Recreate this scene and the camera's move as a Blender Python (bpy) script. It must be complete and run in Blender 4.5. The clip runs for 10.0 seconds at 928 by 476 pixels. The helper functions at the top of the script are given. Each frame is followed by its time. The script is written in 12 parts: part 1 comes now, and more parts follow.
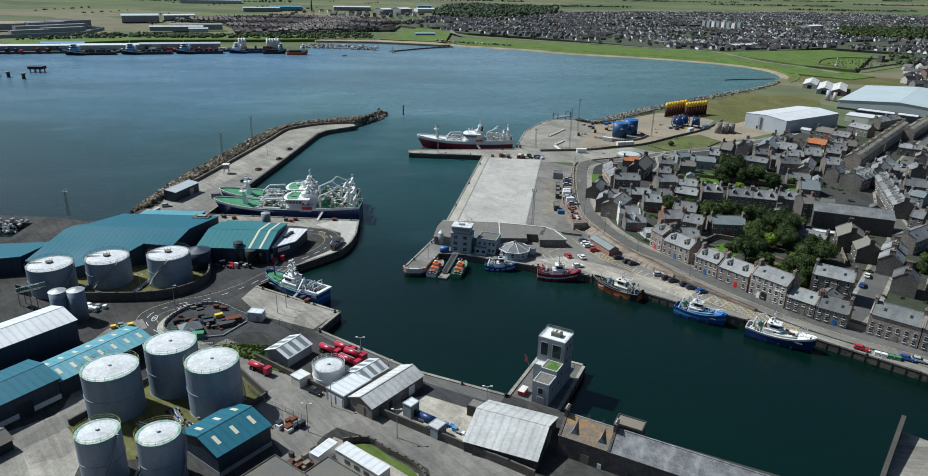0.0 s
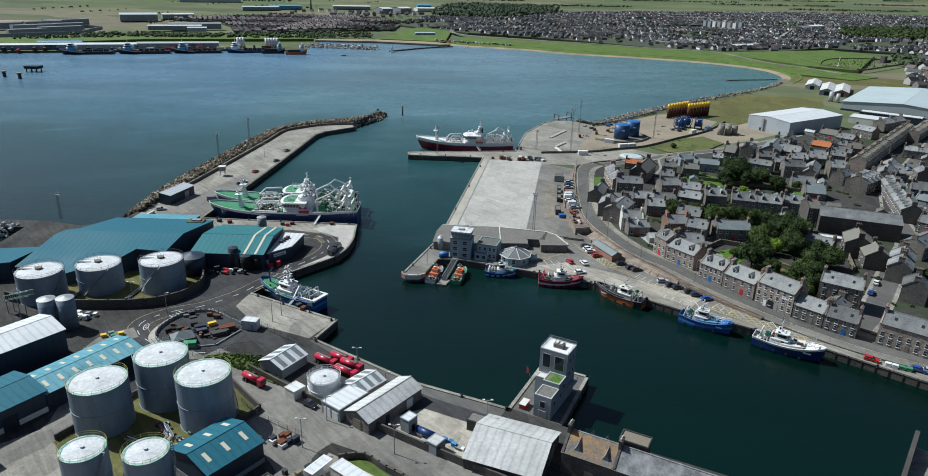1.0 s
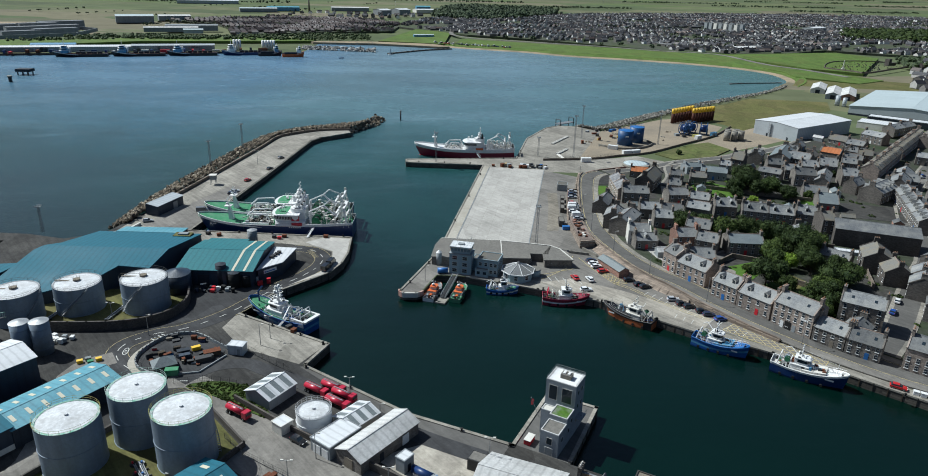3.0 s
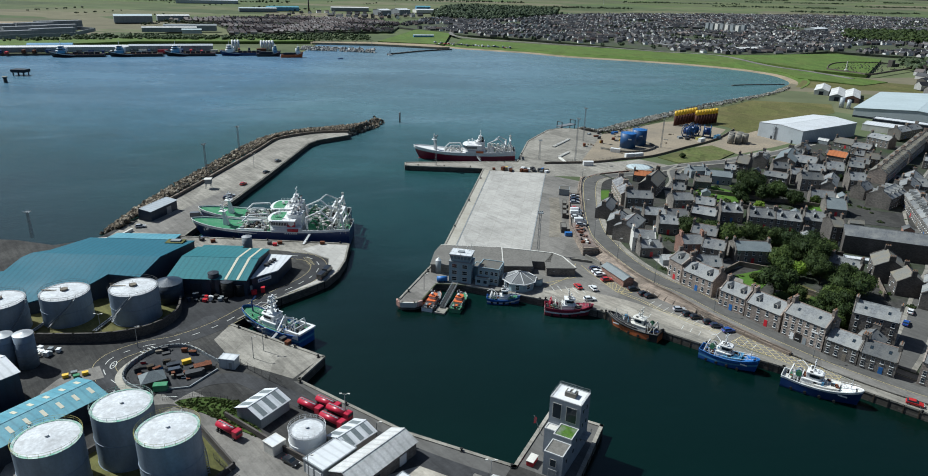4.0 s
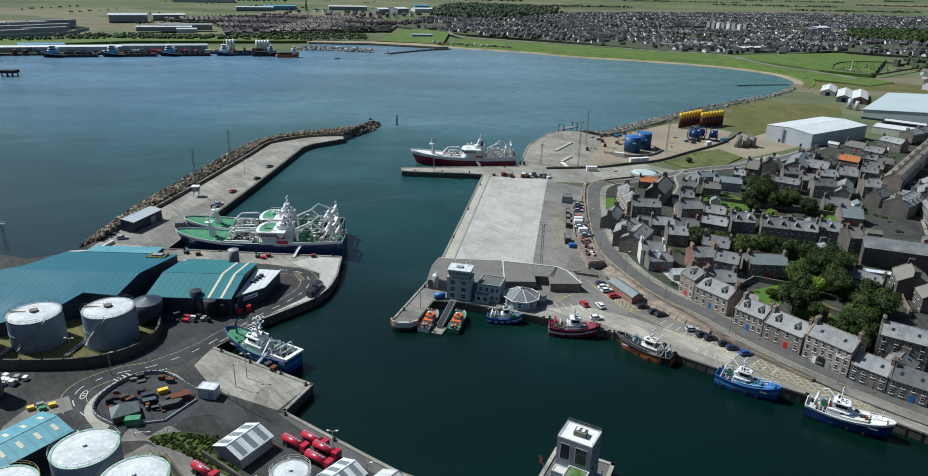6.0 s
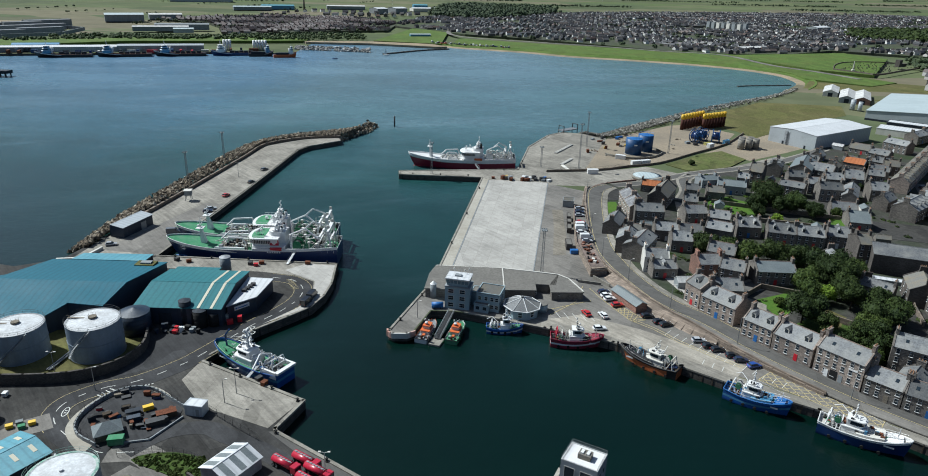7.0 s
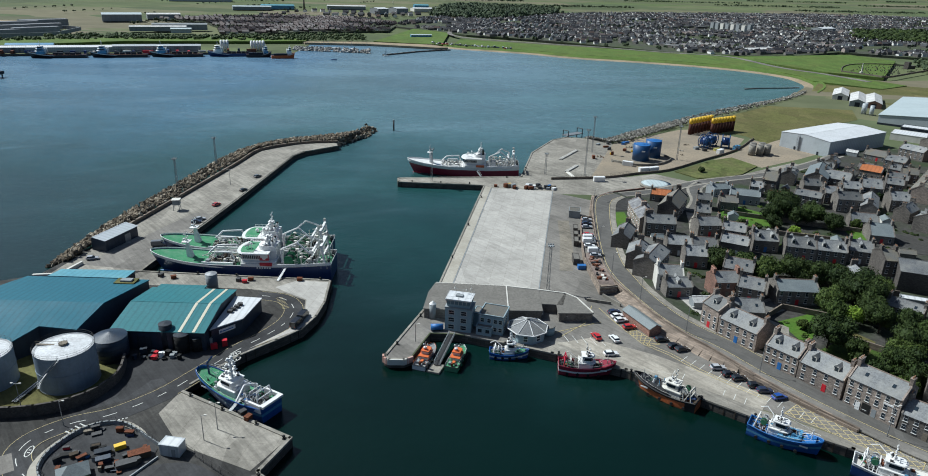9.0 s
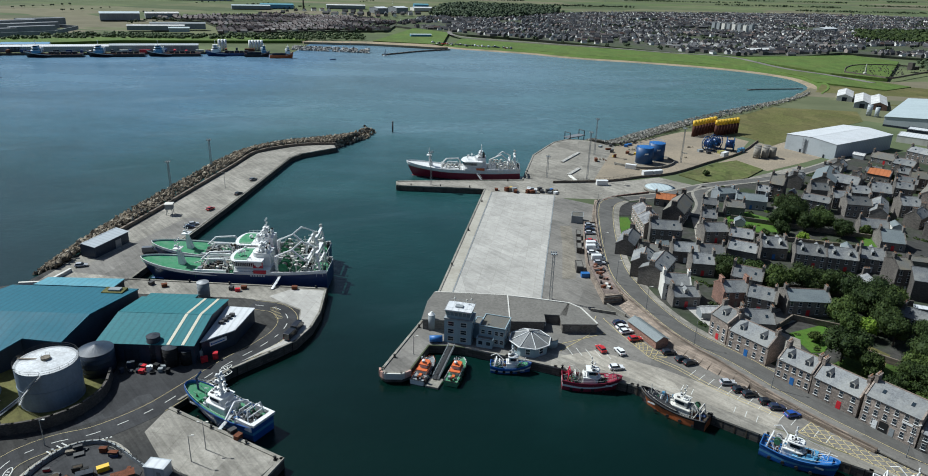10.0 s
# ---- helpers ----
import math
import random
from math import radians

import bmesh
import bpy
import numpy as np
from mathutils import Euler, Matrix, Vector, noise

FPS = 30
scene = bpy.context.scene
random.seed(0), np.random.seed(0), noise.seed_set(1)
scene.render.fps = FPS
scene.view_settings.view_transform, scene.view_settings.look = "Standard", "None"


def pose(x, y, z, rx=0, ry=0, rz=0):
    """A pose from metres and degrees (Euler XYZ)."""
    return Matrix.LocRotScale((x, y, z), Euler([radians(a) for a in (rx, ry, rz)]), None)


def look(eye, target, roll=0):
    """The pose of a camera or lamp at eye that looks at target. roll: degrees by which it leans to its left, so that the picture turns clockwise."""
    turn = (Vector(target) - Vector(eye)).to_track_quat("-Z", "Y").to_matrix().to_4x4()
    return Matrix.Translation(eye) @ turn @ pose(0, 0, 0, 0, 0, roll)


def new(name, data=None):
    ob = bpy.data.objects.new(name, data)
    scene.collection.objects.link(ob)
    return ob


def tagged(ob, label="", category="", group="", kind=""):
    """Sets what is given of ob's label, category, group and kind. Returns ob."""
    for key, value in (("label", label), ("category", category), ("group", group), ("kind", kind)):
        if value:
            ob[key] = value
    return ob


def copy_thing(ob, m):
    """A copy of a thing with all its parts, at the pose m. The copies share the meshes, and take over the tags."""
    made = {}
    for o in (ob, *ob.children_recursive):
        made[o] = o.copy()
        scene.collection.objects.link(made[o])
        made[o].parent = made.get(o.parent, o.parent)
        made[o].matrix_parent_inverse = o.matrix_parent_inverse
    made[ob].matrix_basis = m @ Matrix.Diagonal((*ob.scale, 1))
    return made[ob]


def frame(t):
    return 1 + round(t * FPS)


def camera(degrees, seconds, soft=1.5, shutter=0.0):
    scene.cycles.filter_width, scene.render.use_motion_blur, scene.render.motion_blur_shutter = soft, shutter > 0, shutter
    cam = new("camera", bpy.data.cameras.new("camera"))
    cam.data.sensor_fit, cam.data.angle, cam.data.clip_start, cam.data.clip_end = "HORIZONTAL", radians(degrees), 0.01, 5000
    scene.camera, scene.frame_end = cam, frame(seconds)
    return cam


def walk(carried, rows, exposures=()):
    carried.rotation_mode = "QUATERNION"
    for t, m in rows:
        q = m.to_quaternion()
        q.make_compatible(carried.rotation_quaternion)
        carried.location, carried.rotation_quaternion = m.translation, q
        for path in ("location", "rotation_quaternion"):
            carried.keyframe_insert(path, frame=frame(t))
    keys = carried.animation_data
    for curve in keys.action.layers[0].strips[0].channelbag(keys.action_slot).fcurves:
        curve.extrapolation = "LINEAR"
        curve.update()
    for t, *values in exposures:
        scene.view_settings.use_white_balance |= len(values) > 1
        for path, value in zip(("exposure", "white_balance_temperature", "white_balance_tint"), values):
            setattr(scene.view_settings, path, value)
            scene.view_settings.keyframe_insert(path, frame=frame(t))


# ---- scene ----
cam = camera(68.0, 10.0, 0.95)
PATH = [
    (0, (0.916, 4.294, 103.915), (0.9, 6.159, 103.194), 1.4),
    (0.5, (0.86, 7.227, 103.98), (0.844, 9.092, 103.258), 1.4),
    (1, (0.76, 10.251, 104.061), (0.745, 12.116, 103.338), 1.5),
    (1.5, (0.681, 13.441, 104.15), (0.666, 15.306, 103.428), 1.5),
    (2, (0.548, 16.803, 104.227), (0.534, 18.668, 103.506), 1.5),
    (2.5, (0.379, 20.258, 104.27), (0.366, 22.124, 103.55), 1.5),
    (4, (0.033, 31.256, 104.391), (0.021, 33.122, 103.671), 1.6),
    (4.5, (-0.045, 35.034, 104.384), (-0.057, 36.9, 103.664), 1.6),
    (5, (-0.095, 38.85, 104.347), (-0.107, 40.716, 103.626), 1.6),
    (5.5, (-0.098, 42.688, 104.292), (-0.109, 44.552, 103.57), 1.6),
    (7, (-0.111, 54.305, 103.873), (-0.117, 56.169, 103.149), 1.6),
    (7.5, (-0.223, 58.157, 103.787), (-0.229, 60.022, 103.063), 1.7),
    (8, (-0.348, 62.104, 103.706), (-0.356, 63.968, 102.982), 1.7),
    (8.5, (-0.456, 66.092, 103.617), (-0.464, 67.956, 102.892), 1.7),
    (9, (-0.593, 70.041, 103.533), (-0.601, 71.905, 102.809), 1.7),
    (9.5, (-0.727, 73.978, 103.457), (-0.735, 75.841, 102.732), 1.7),
    (10, (-0.84, 77.941, 103.413), (-0.847, 79.805, 102.687), 1.8),
]
walk(cam, [(t, look(eye, target, roll)) for t, eye, target, roll in PATH], [(0.0, 0.20, 5600, 4.0), (10.0, 0.20, 5600, 4.0)])

# ---- light ----
SUN_EL, SUN_AZ = 49.0, 295.0          # degrees; azimuth clockwise from +y
world = bpy.data.worlds.new("world")
scene.world = world
world.use_nodes = True
wn = world.node_tree.nodes
sky = wn.new("ShaderNodeTexSky")
sky.sky_type = "NISHITA"
sky.sun_disc = False
sky.sun_elevation, sky.sun_rotation = radians(SUN_EL), radians(SUN_AZ)
sky.air_density, sky.dust_density, sky.ozone_density = 1.0, 2.2, 1.5
world.node_tree.links.new(sky.outputs["Color"], wn["Background"].inputs["Color"])
wn["Background"].inputs["Strength"].default_value = 0.05
sun_data = bpy.data.lights.new("sun", "SUN")
sun_data.energy, sun_data.angle, sun_data.color = 4.9, radians(0.53), (1.0, 0.94, 0.84)
sun = new("sun", sun_data)
az = radians(SUN_AZ)
sun.matrix_world = look((400 * math.sin(az) * math.cos(radians(SUN_EL)), 400 * math.cos(az) * math.cos(radians(SUN_EL)), 400 * math.sin(radians(SUN_EL))), (0, 0, 0))

# ---- materials ----
def nodes_of(m):
    m.use_nodes = True
    return m.node_tree, m.node_tree.nodes, m.node_tree.nodes["Principled BSDF"]


def ramp(nt, fac, stops):
    r = nt.nodes.new("ShaderNodeValToRGB")
    e = r.color_ramp.elements
    e[0].position, e[0].color = stops[0][0], (*stops[0][1], 1)
    e[1].position, e[1].color = stops[-1][0], (*stops[-1][1], 1)
    for p, c in stops[1:-1]:
        n = e.new(p)
        n.color = (*c, 1)
    nt.links.new(fac, r.inputs[0])
    return r.outputs[0]


def noise_tex(nt, vec, scale, detail=4, rough=0.55, stretch=None):
    n = nt.nodes.new("ShaderNodeTexNoise")
    n.inputs["Scale"].default_value = scale
    n.inputs["Detail"].default_value = detail
    n.inputs["Roughness"].default_value = rough
    if stretch:
        mp = nt.nodes.new("ShaderNodeMapping")
        mp.inputs["Scale"].default_value = stretch
        nt.links.new(vec, mp.inputs["Vector"])
        vec = mp.outputs[0]
    nt.links.new(vec, n.inputs["Vector"])
    return n.outputs["Fac"]


def mix(nt, kind, fac, a, b):
    m = nt.nodes.new("ShaderNodeMix")
    m.data_type, m.blend_type = "RGBA", kind
    for key, v in ((0, fac), (6, a), (7, b)):
        if isinstance(v, (int, float)):
            m.inputs[key].default_value = v
        elif isinstance(v, tuple):
            m.inputs[key].default_value = (*v, 1)
        else:
            nt.links.new(v, m.inputs[key])
    return m.outputs[2]


def mathn(nt, op, a, b=0.0):
    m = nt.nodes.new("ShaderNodeMath")
    m.operation = op
    for key, v in ((0, a), (1, b)):
        if isinstance(v, (int, float)):
            m.inputs[key].default_value = v
        else:
            nt.links.new(v, m.inputs[key])
    return m.outputs[0]


def bump(nt, bsdf, height, strength, dist=0.05):
    b = nt.nodes.new("ShaderNodeBump")
    b.inputs["Strength"].default_value, b.inputs["Distance"].default_value = strength, dist
    nt.links.new(height, b.inputs["Height"])
    nt.links.new(b.outputs[0], bsdf.inputs["Normal"])


def lum(c, k):
    return tuple(min(1.0, v * k) for v in c)


def surface(name, c, rough=0.8, metal=0.0, fine=3.0, coarse=0.12, amount=0.3, dirt=None, dirt_amount=0.35,
            relief=0.3, ribs=0.0, rib_axis=0, per=0.0, streak=False, blotch=0.0, joints=0.0):
    """A weathered surface: colour c with fine grain, broad stains (towards dirt), optional ribs of sheet metal and per-object variation."""
    m = bpy.data.materials.new(name)
    nt, nn, bsdf = nodes_of(m)
    tc = nn.new("ShaderNodeTexCoord").outputs["Object"]
    dirt = dirt or lum(c, 0.45)
    f = noise_tex(nt, tc, fine, 5, 0.65)
    g = noise_tex(nt, tc, coarse, 6, 0.6, (1, 1, 0.25) if streak else None)
    col = ramp(nt, f, [(0.3, lum(c, 1 - amount)), (0.7, lum(c, 1 + amount * 0.6))])
    gs = ramp(nt, g, [(0.42, (0, 0, 0)), (0.72, (1, 1, 1))])
    fac = mathn(nt, "MULTIPLY", gs, dirt_amount)
    col = mix(nt, "MIX", fac, col, dirt)
    if blotch:
        # patched and trafficked ground: hard-edged repairs and long drawn-out stains
        v = nn.new("ShaderNodeTexVoronoi")
        v.distance = "CHEBYCHEV"
        v.inputs["Scale"].default_value, v.inputs["Randomness"].default_value = 0.085, 1.0
        mp = nn.new("ShaderNodeMapping")
        mp.inputs["Rotation"].default_value = (0, 0, 0.55)
        mp.inputs["Scale"].default_value = (1.0, 0.55, 0.02)
        nt.links.new(tc, mp.inputs["Vector"])
        nt.links.new(mp.outputs[0], v.inputs["Vector"])
        sp = nn.new("ShaderNodeSeparateColor")
        nt.links.new(v.outputs["Color"], sp.inputs[0])
        col = mix(nt, "MULTIPLY", 1.0, col, ramp(nt, sp.outputs[0], [(0.0, (1 - blotch * 0.7,) * 3), (0.6, (1.0,) * 3), (1.0, (1 + blotch * 0.5,) * 3)]))
        lng = noise_tex(nt, mp.outputs[0], 0.5, 6, 0.7, (0.16, 2.2, 1))
        col = mix(nt, "MULTIPLY", 1.0, col, ramp(nt, lng, [(0.36, (1 - blotch,) * 3), (0.55, (1.0,) * 3), (0.75, (1 + blotch * 0.6,) * 3)]))
        mid = noise_tex(nt, tc, 0.35, 7, 0.75)
        col = mix(nt, "MULTIPLY", 1.0, col, ramp(nt, mid, [(0.35, (1 - blotch * 0.8,) * 3), (0.6, (1 + blotch * 0.2,) * 3)]))
    if joints:
        bk = nn.new("ShaderNodeTexBrick")
        bk.offset = 0.0
        bk.inputs["Scale"].default_value = 1.0
        bk.inputs["Brick Width"].default_value, bk.inputs["Row Height"].default_value = joints, joints
        bk.inputs["Mortar Size"].default_value, bk.inputs["Mortar Smooth"].default_value = 0.05, 0.3
        bk.inputs["Color1"].default_value, bk.inputs["Color2"].default_value, bk.inputs["Mortar"].default_value = (0.94, 0.94, 0.94, 1), (1.05, 1.05, 1.05, 1), (0.72, 0.71, 0.69, 1)
        mj = nn.new("ShaderNodeMapping")
        mj.inputs["Rotation"].default_value = (0, 0, 0.146)
        nt.links.new(tc, mj.inputs["Vector"])
        nt.links.new(mj.outputs[0], bk.inputs["Vector"])
        col = mix(nt, "MULTIPLY", 1.0, col, bk.outputs["Color"])
    if per:
        oi = nn.new("ShaderNodeObjectInfo").outputs["Random"]
        k = ramp(nt, oi, [(0.0, (1 - per,) * 3), (1.0, (1 + per,) * 3)])
        col = mix(nt, "MULTIPLY", 1.0, col, k)
    nt.links.new(col, bsdf.inputs["Base Color"])
    bsdf.inputs["Metallic"].default_value = metal
    bsdf.inputs["Specular IOR Level"].default_value = 0.5 if rough < 0.65 else 0.22
    rr = ramp(nt, g, [(0.3, (max(0.05, rough - 0.1),) * 3), (0.7, (min(1, rough + 0.1),) * 3)])
    nt.links.new(rr, bsdf.inputs["Roughness"])
    h = f
    if ribs:
        w = nn.new("ShaderNodeTexWave")
        w.bands_direction = "XYZ"[rib_axis]
        w.inputs["Scale"].default_value = ribs
        nt.links.new(tc, w.inputs["Vector"])
        h = mathn(nt, "ADD", mathn(nt, "MULTIPLY", w.outputs["Fac"], 1.0), mathn(nt, "MULTIPLY", f, 0.2))
        # rib shading also painted in as darker bands, as the bump barely shows
        w2 = nn.new("ShaderNodeTexWave")
        w2.bands_direction = "XYZ"[rib_axis]
        w2.inputs["Scale"].default_value, w2.inputs["Distortion"].default_value = 0.16, 1.5
        nt.links.new(tc, w2.inputs["Vector"])
        rib_shade = ramp(nt, w2.outputs["Fac"], [(0.0, (0.80,) * 3), (0.25, (1.0,) * 3), (1.0, (1.04,) * 3)])
        nt.links.new(mix(nt, "MULTIPLY", 0.8, col, rib_shade), bsdf.inputs["Base Color"])
    bump(nt, bsdf, h, relief, 0.06)
    return m


def plain(name, c, rough=0.5, metal=0.0, amount=0.12):
    return surface(name, c, rough, metal, 6.0, 0.5, amount, relief=0.08, dirt_amount=0.15)


def water_material():
    """Harbour water: dark and calm in the basin, ruffled by wind in the bay; sky reflection and pale glitter streaks
    are painted into the colour, darker and greener to the east.
    """
    m = bpy.data.materials.new("sea_water")
    nt, nn, bsdf = nodes_of(m)
    tc = nn.new("ShaderNodeTexCoord").outputs["Object"]
    sep = nn.new("ShaderNodeSeparateXYZ")
    nt.links.new(tc, sep.inputs[0])
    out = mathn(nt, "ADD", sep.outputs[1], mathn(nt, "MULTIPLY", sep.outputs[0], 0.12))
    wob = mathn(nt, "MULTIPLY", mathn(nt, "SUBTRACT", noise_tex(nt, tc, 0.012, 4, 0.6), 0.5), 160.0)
    # paler with distance: the sky's reflection on the bay, put into the colour
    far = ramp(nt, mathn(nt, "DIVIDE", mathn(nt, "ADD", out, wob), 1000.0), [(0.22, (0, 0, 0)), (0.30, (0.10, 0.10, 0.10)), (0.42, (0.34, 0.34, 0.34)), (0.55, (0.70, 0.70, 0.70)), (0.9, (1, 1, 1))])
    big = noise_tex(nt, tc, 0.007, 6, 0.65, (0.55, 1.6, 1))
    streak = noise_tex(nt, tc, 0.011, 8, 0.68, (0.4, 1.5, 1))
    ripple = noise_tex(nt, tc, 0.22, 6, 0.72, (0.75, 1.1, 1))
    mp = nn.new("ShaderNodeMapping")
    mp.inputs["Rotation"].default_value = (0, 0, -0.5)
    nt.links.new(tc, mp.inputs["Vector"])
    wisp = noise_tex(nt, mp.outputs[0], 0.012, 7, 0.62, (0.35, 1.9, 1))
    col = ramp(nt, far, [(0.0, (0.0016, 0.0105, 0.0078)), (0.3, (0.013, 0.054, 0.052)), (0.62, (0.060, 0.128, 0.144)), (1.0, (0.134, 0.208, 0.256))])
    # bay tinted bluer to the west, darker and greener to the east
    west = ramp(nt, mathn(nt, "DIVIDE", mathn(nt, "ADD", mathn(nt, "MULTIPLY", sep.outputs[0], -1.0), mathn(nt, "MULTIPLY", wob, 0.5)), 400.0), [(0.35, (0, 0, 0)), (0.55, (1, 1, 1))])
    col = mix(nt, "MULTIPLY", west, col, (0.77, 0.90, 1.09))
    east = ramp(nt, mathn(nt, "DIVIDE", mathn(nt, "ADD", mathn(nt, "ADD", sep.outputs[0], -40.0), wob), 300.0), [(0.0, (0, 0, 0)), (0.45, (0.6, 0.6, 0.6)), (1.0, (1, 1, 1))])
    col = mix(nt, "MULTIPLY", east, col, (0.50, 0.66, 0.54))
    # wind streaks and glints of sky painted pale into the base colour
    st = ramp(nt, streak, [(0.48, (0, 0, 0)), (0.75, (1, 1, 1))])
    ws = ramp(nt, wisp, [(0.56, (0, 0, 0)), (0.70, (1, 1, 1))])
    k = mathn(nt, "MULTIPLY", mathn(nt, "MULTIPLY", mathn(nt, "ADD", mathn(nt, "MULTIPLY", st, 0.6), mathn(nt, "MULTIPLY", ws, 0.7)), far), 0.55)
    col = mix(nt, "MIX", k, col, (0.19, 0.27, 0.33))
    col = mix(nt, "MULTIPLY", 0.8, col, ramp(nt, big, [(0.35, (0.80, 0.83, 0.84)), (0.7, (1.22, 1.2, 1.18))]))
    # light and dark of the ripples multiplied into the colour as well
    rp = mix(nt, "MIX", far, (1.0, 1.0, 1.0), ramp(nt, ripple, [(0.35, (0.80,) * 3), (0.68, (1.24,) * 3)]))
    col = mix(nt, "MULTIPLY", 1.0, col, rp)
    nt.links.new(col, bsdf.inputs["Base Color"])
    bsdf.inputs["IOR"].default_value = 1.33
    nt.links.new(mix(nt, "MIX", far, (0.19, 0.19, 0.19), ramp(nt, big, [(0.35, (0.20,) * 3), (0.7, (0.36,) * 3)])), bsdf.inputs["Roughness"])
    a = noise_tex(nt, tc, 0.9, 4, 0.6, (1.0, 0.6, 1))
    h = mathn(nt, "ADD", mathn(nt, "MULTIPLY", a, 0.5), mathn(nt, "MULTIPLY", ripple, 2.2))
    b = nn.new("ShaderNodeBump")
    b.inputs["Distance"].default_value = 0.6
    nt.links.new(mathn(nt, "ADD", mathn(nt, "MULTIPLY", far, 0.5), 0.14), b.inputs["Strength"])
    nt.links.new(h, b.inputs["Height"])
    nt.links.new(b.outputs[0], bsdf.inputs["Normal"])
    return m


def field_material():
    """Patchwork of pasture, barley and ploughed land with hedges of darker green."""
    m = bpy.data.materials.new("farm_fields")
    nt, nn, bsdf = nodes_of(m)
    tc = nn.new("ShaderNodeTexCoord").outputs["Object"]
    mp = nn.new("ShaderNodeMapping")
    mp.inputs["Scale"].default_value = (0.75, 1.5, 1)
    mp.inputs["Rotation"].default_value = (0, 0, 0.3)
    nt.links.new(tc, mp.inputs["Vector"])
    v = nn.new("ShaderNodeTexVoronoi")
    v.distance = "CHEBYCHEV"
    v.inputs["Scale"].default_value = 0.0042
    v.inputs["Randomness"].default_value = 0.75
    nt.links.new(mp.outputs[0], v.inputs["Vector"])
    sp = nn.new("ShaderNodeSeparateColor")
    nt.links.new(v.outputs["Color"], sp.inputs[0])
    # field colours lightened and desaturated in place of haze over the distance
    col = ramp(nt, sp.outputs[0], [(0.0, (0.112, 0.132, 0.068)), (0.2, (0.095, 0.130, 0.062)), (0.36, (0.152, 0.155, 0.092)), (0.52, (0.105, 0.150, 0.058)), (0.7, (0.185, 0.175, 0.115)), (0.84, (0.08, 0.105, 0.055)), (1.0, (0.13, 0.165, 0.074))])
    f = noise_tex(nt, tc, 0.02, 6, 0.65)
    col = mix(nt, "MULTIPLY", 0.8, col, ramp(nt, f, [(0.3, (0.68, 0.64, 0.66)), (0.7, (1.15, 1.03, 1.1))]))
    nt.links.new(col, bsdf.inputs["Base Color"])
    bsdf.inputs["Roughness"].default_value = 0.95
    bsdf.inputs["Specular IOR Level"].default_value = 0.1
    return m


def roof_island(name, stops, rough=0.8):
    """For joined far buildings: a colour of its own for every piece."""
    m = bpy.data.materials.new(name)
    nt, nn, bsdf = nodes_of(m)
    r = nn.new("ShaderNodeNewGeometry").outputs["Random Per Island"]
    col = ramp(nt, r, stops)
    tc = nn.new("ShaderNodeTexCoord").outputs["Object"]
    f = noise_tex(nt, tc, 0.5, 4, 0.6)
    col = mix(nt, "MULTIPLY", 0.6, col, ramp(nt, f, [(0.3, (0.7,) * 3), (0.7, (1.2,) * 3)]))
    nt.links.new(col, bsdf.inputs["Base Color"])
    bsdf.inputs["Roughness"].default_value = rough
    bsdf.inputs["Specular IOR Level"].default_value = 0.15
    return m


def brickwork(name, c, mortar, w, h, rough=0.9, amount=0.35):
    """Courses of squared stone: wide joints, stones of uneven tone."""
    m = bpy.data.materials.new(name)
    nt, nn, bsdf = nodes_of(m)
    tc = nn.new("ShaderNodeTexCoord").outputs["Object"]
    sep = nn.new("ShaderNodeSeparateXYZ")
    nt.links.new(tc, sep.inputs[0])
    com = nn.new("ShaderNodeCombineXYZ")
    nt.links.new(mathn(nt, "ADD", sep.outputs[0], sep.outputs[1]), com.inputs[0])
    nt.links.new(sep.outputs[2], com.inputs[1])
    b = nn.new("ShaderNodeTexBrick")
    b.inputs["Scale"].default_value = 1.0
    b.inputs["Brick Width"].default_value, b.inputs["Row Height"].default_value = w, h
    b.inputs["Mortar Size"].default_value = min(w, h) * 0.06
    b.inputs["Color1"].default_value, b.inputs["Color2"].default_value = (*lum(c, 1 - amount), 1), (*lum(c, 1 + amount * 0.6), 1)
    b.inputs["Mortar"].default_value = (*mortar, 1)
    nt.links.new(com.outputs[0], b.inputs["Vector"])
    g = noise_tex(nt, tc, 0.25, 6, 0.65, (1, 1, 0.4))
    col = mix(nt, "MULTIPLY", 0.8, b.outputs["Color"], ramp(nt, g, [(0.3, (0.6, 0.6, 0.6)), (0.7, (1.2, 1.2, 1.2))]))
    oi = nn.new("ShaderNodeObjectInfo").outputs["Random"]
    col = mix(nt, "MULTIPLY", 1.0, col, ramp(nt, oi, [(0.0, (0.8, 0.78, 0.76)), (0.5, (1.0, 0.95, 0.9)), (1.0, (1.15, 1.12, 1.08))]))
    nt.links.new(col, bsdf.inputs["Base Color"])
    bsdf.inputs["Roughness"].default_value = rough
    bump(nt, bsdf, b.outputs["Fac"], 0.4, -0.03)
    return m


def leaf_material(name, a, b):
    m = bpy.data.materials.new(name)
    nt, nn, bsdf = nodes_of(m)
    r = nn.new("ShaderNodeNewGeometry").outputs["Random Per Island"]
    oi = nn.new("ShaderNodeObjectInfo").outputs["Random"]
    col = mix(nt, "MULTIPLY", 1.0, ramp(nt, r, [(0.0, a), (1.0, b)]), ramp(nt, oi, [(0.0, (0.8, 0.85, 0.8)), (1.0, (1.15, 1.1, 1.0))]))
    nt.links.new(col, bsdf.inputs["Base Color"])
    bsdf.inputs["Roughness"].default_value = 0.7
    bsdf.inputs["Specular IOR Level"].default_value = 0.2
    return m


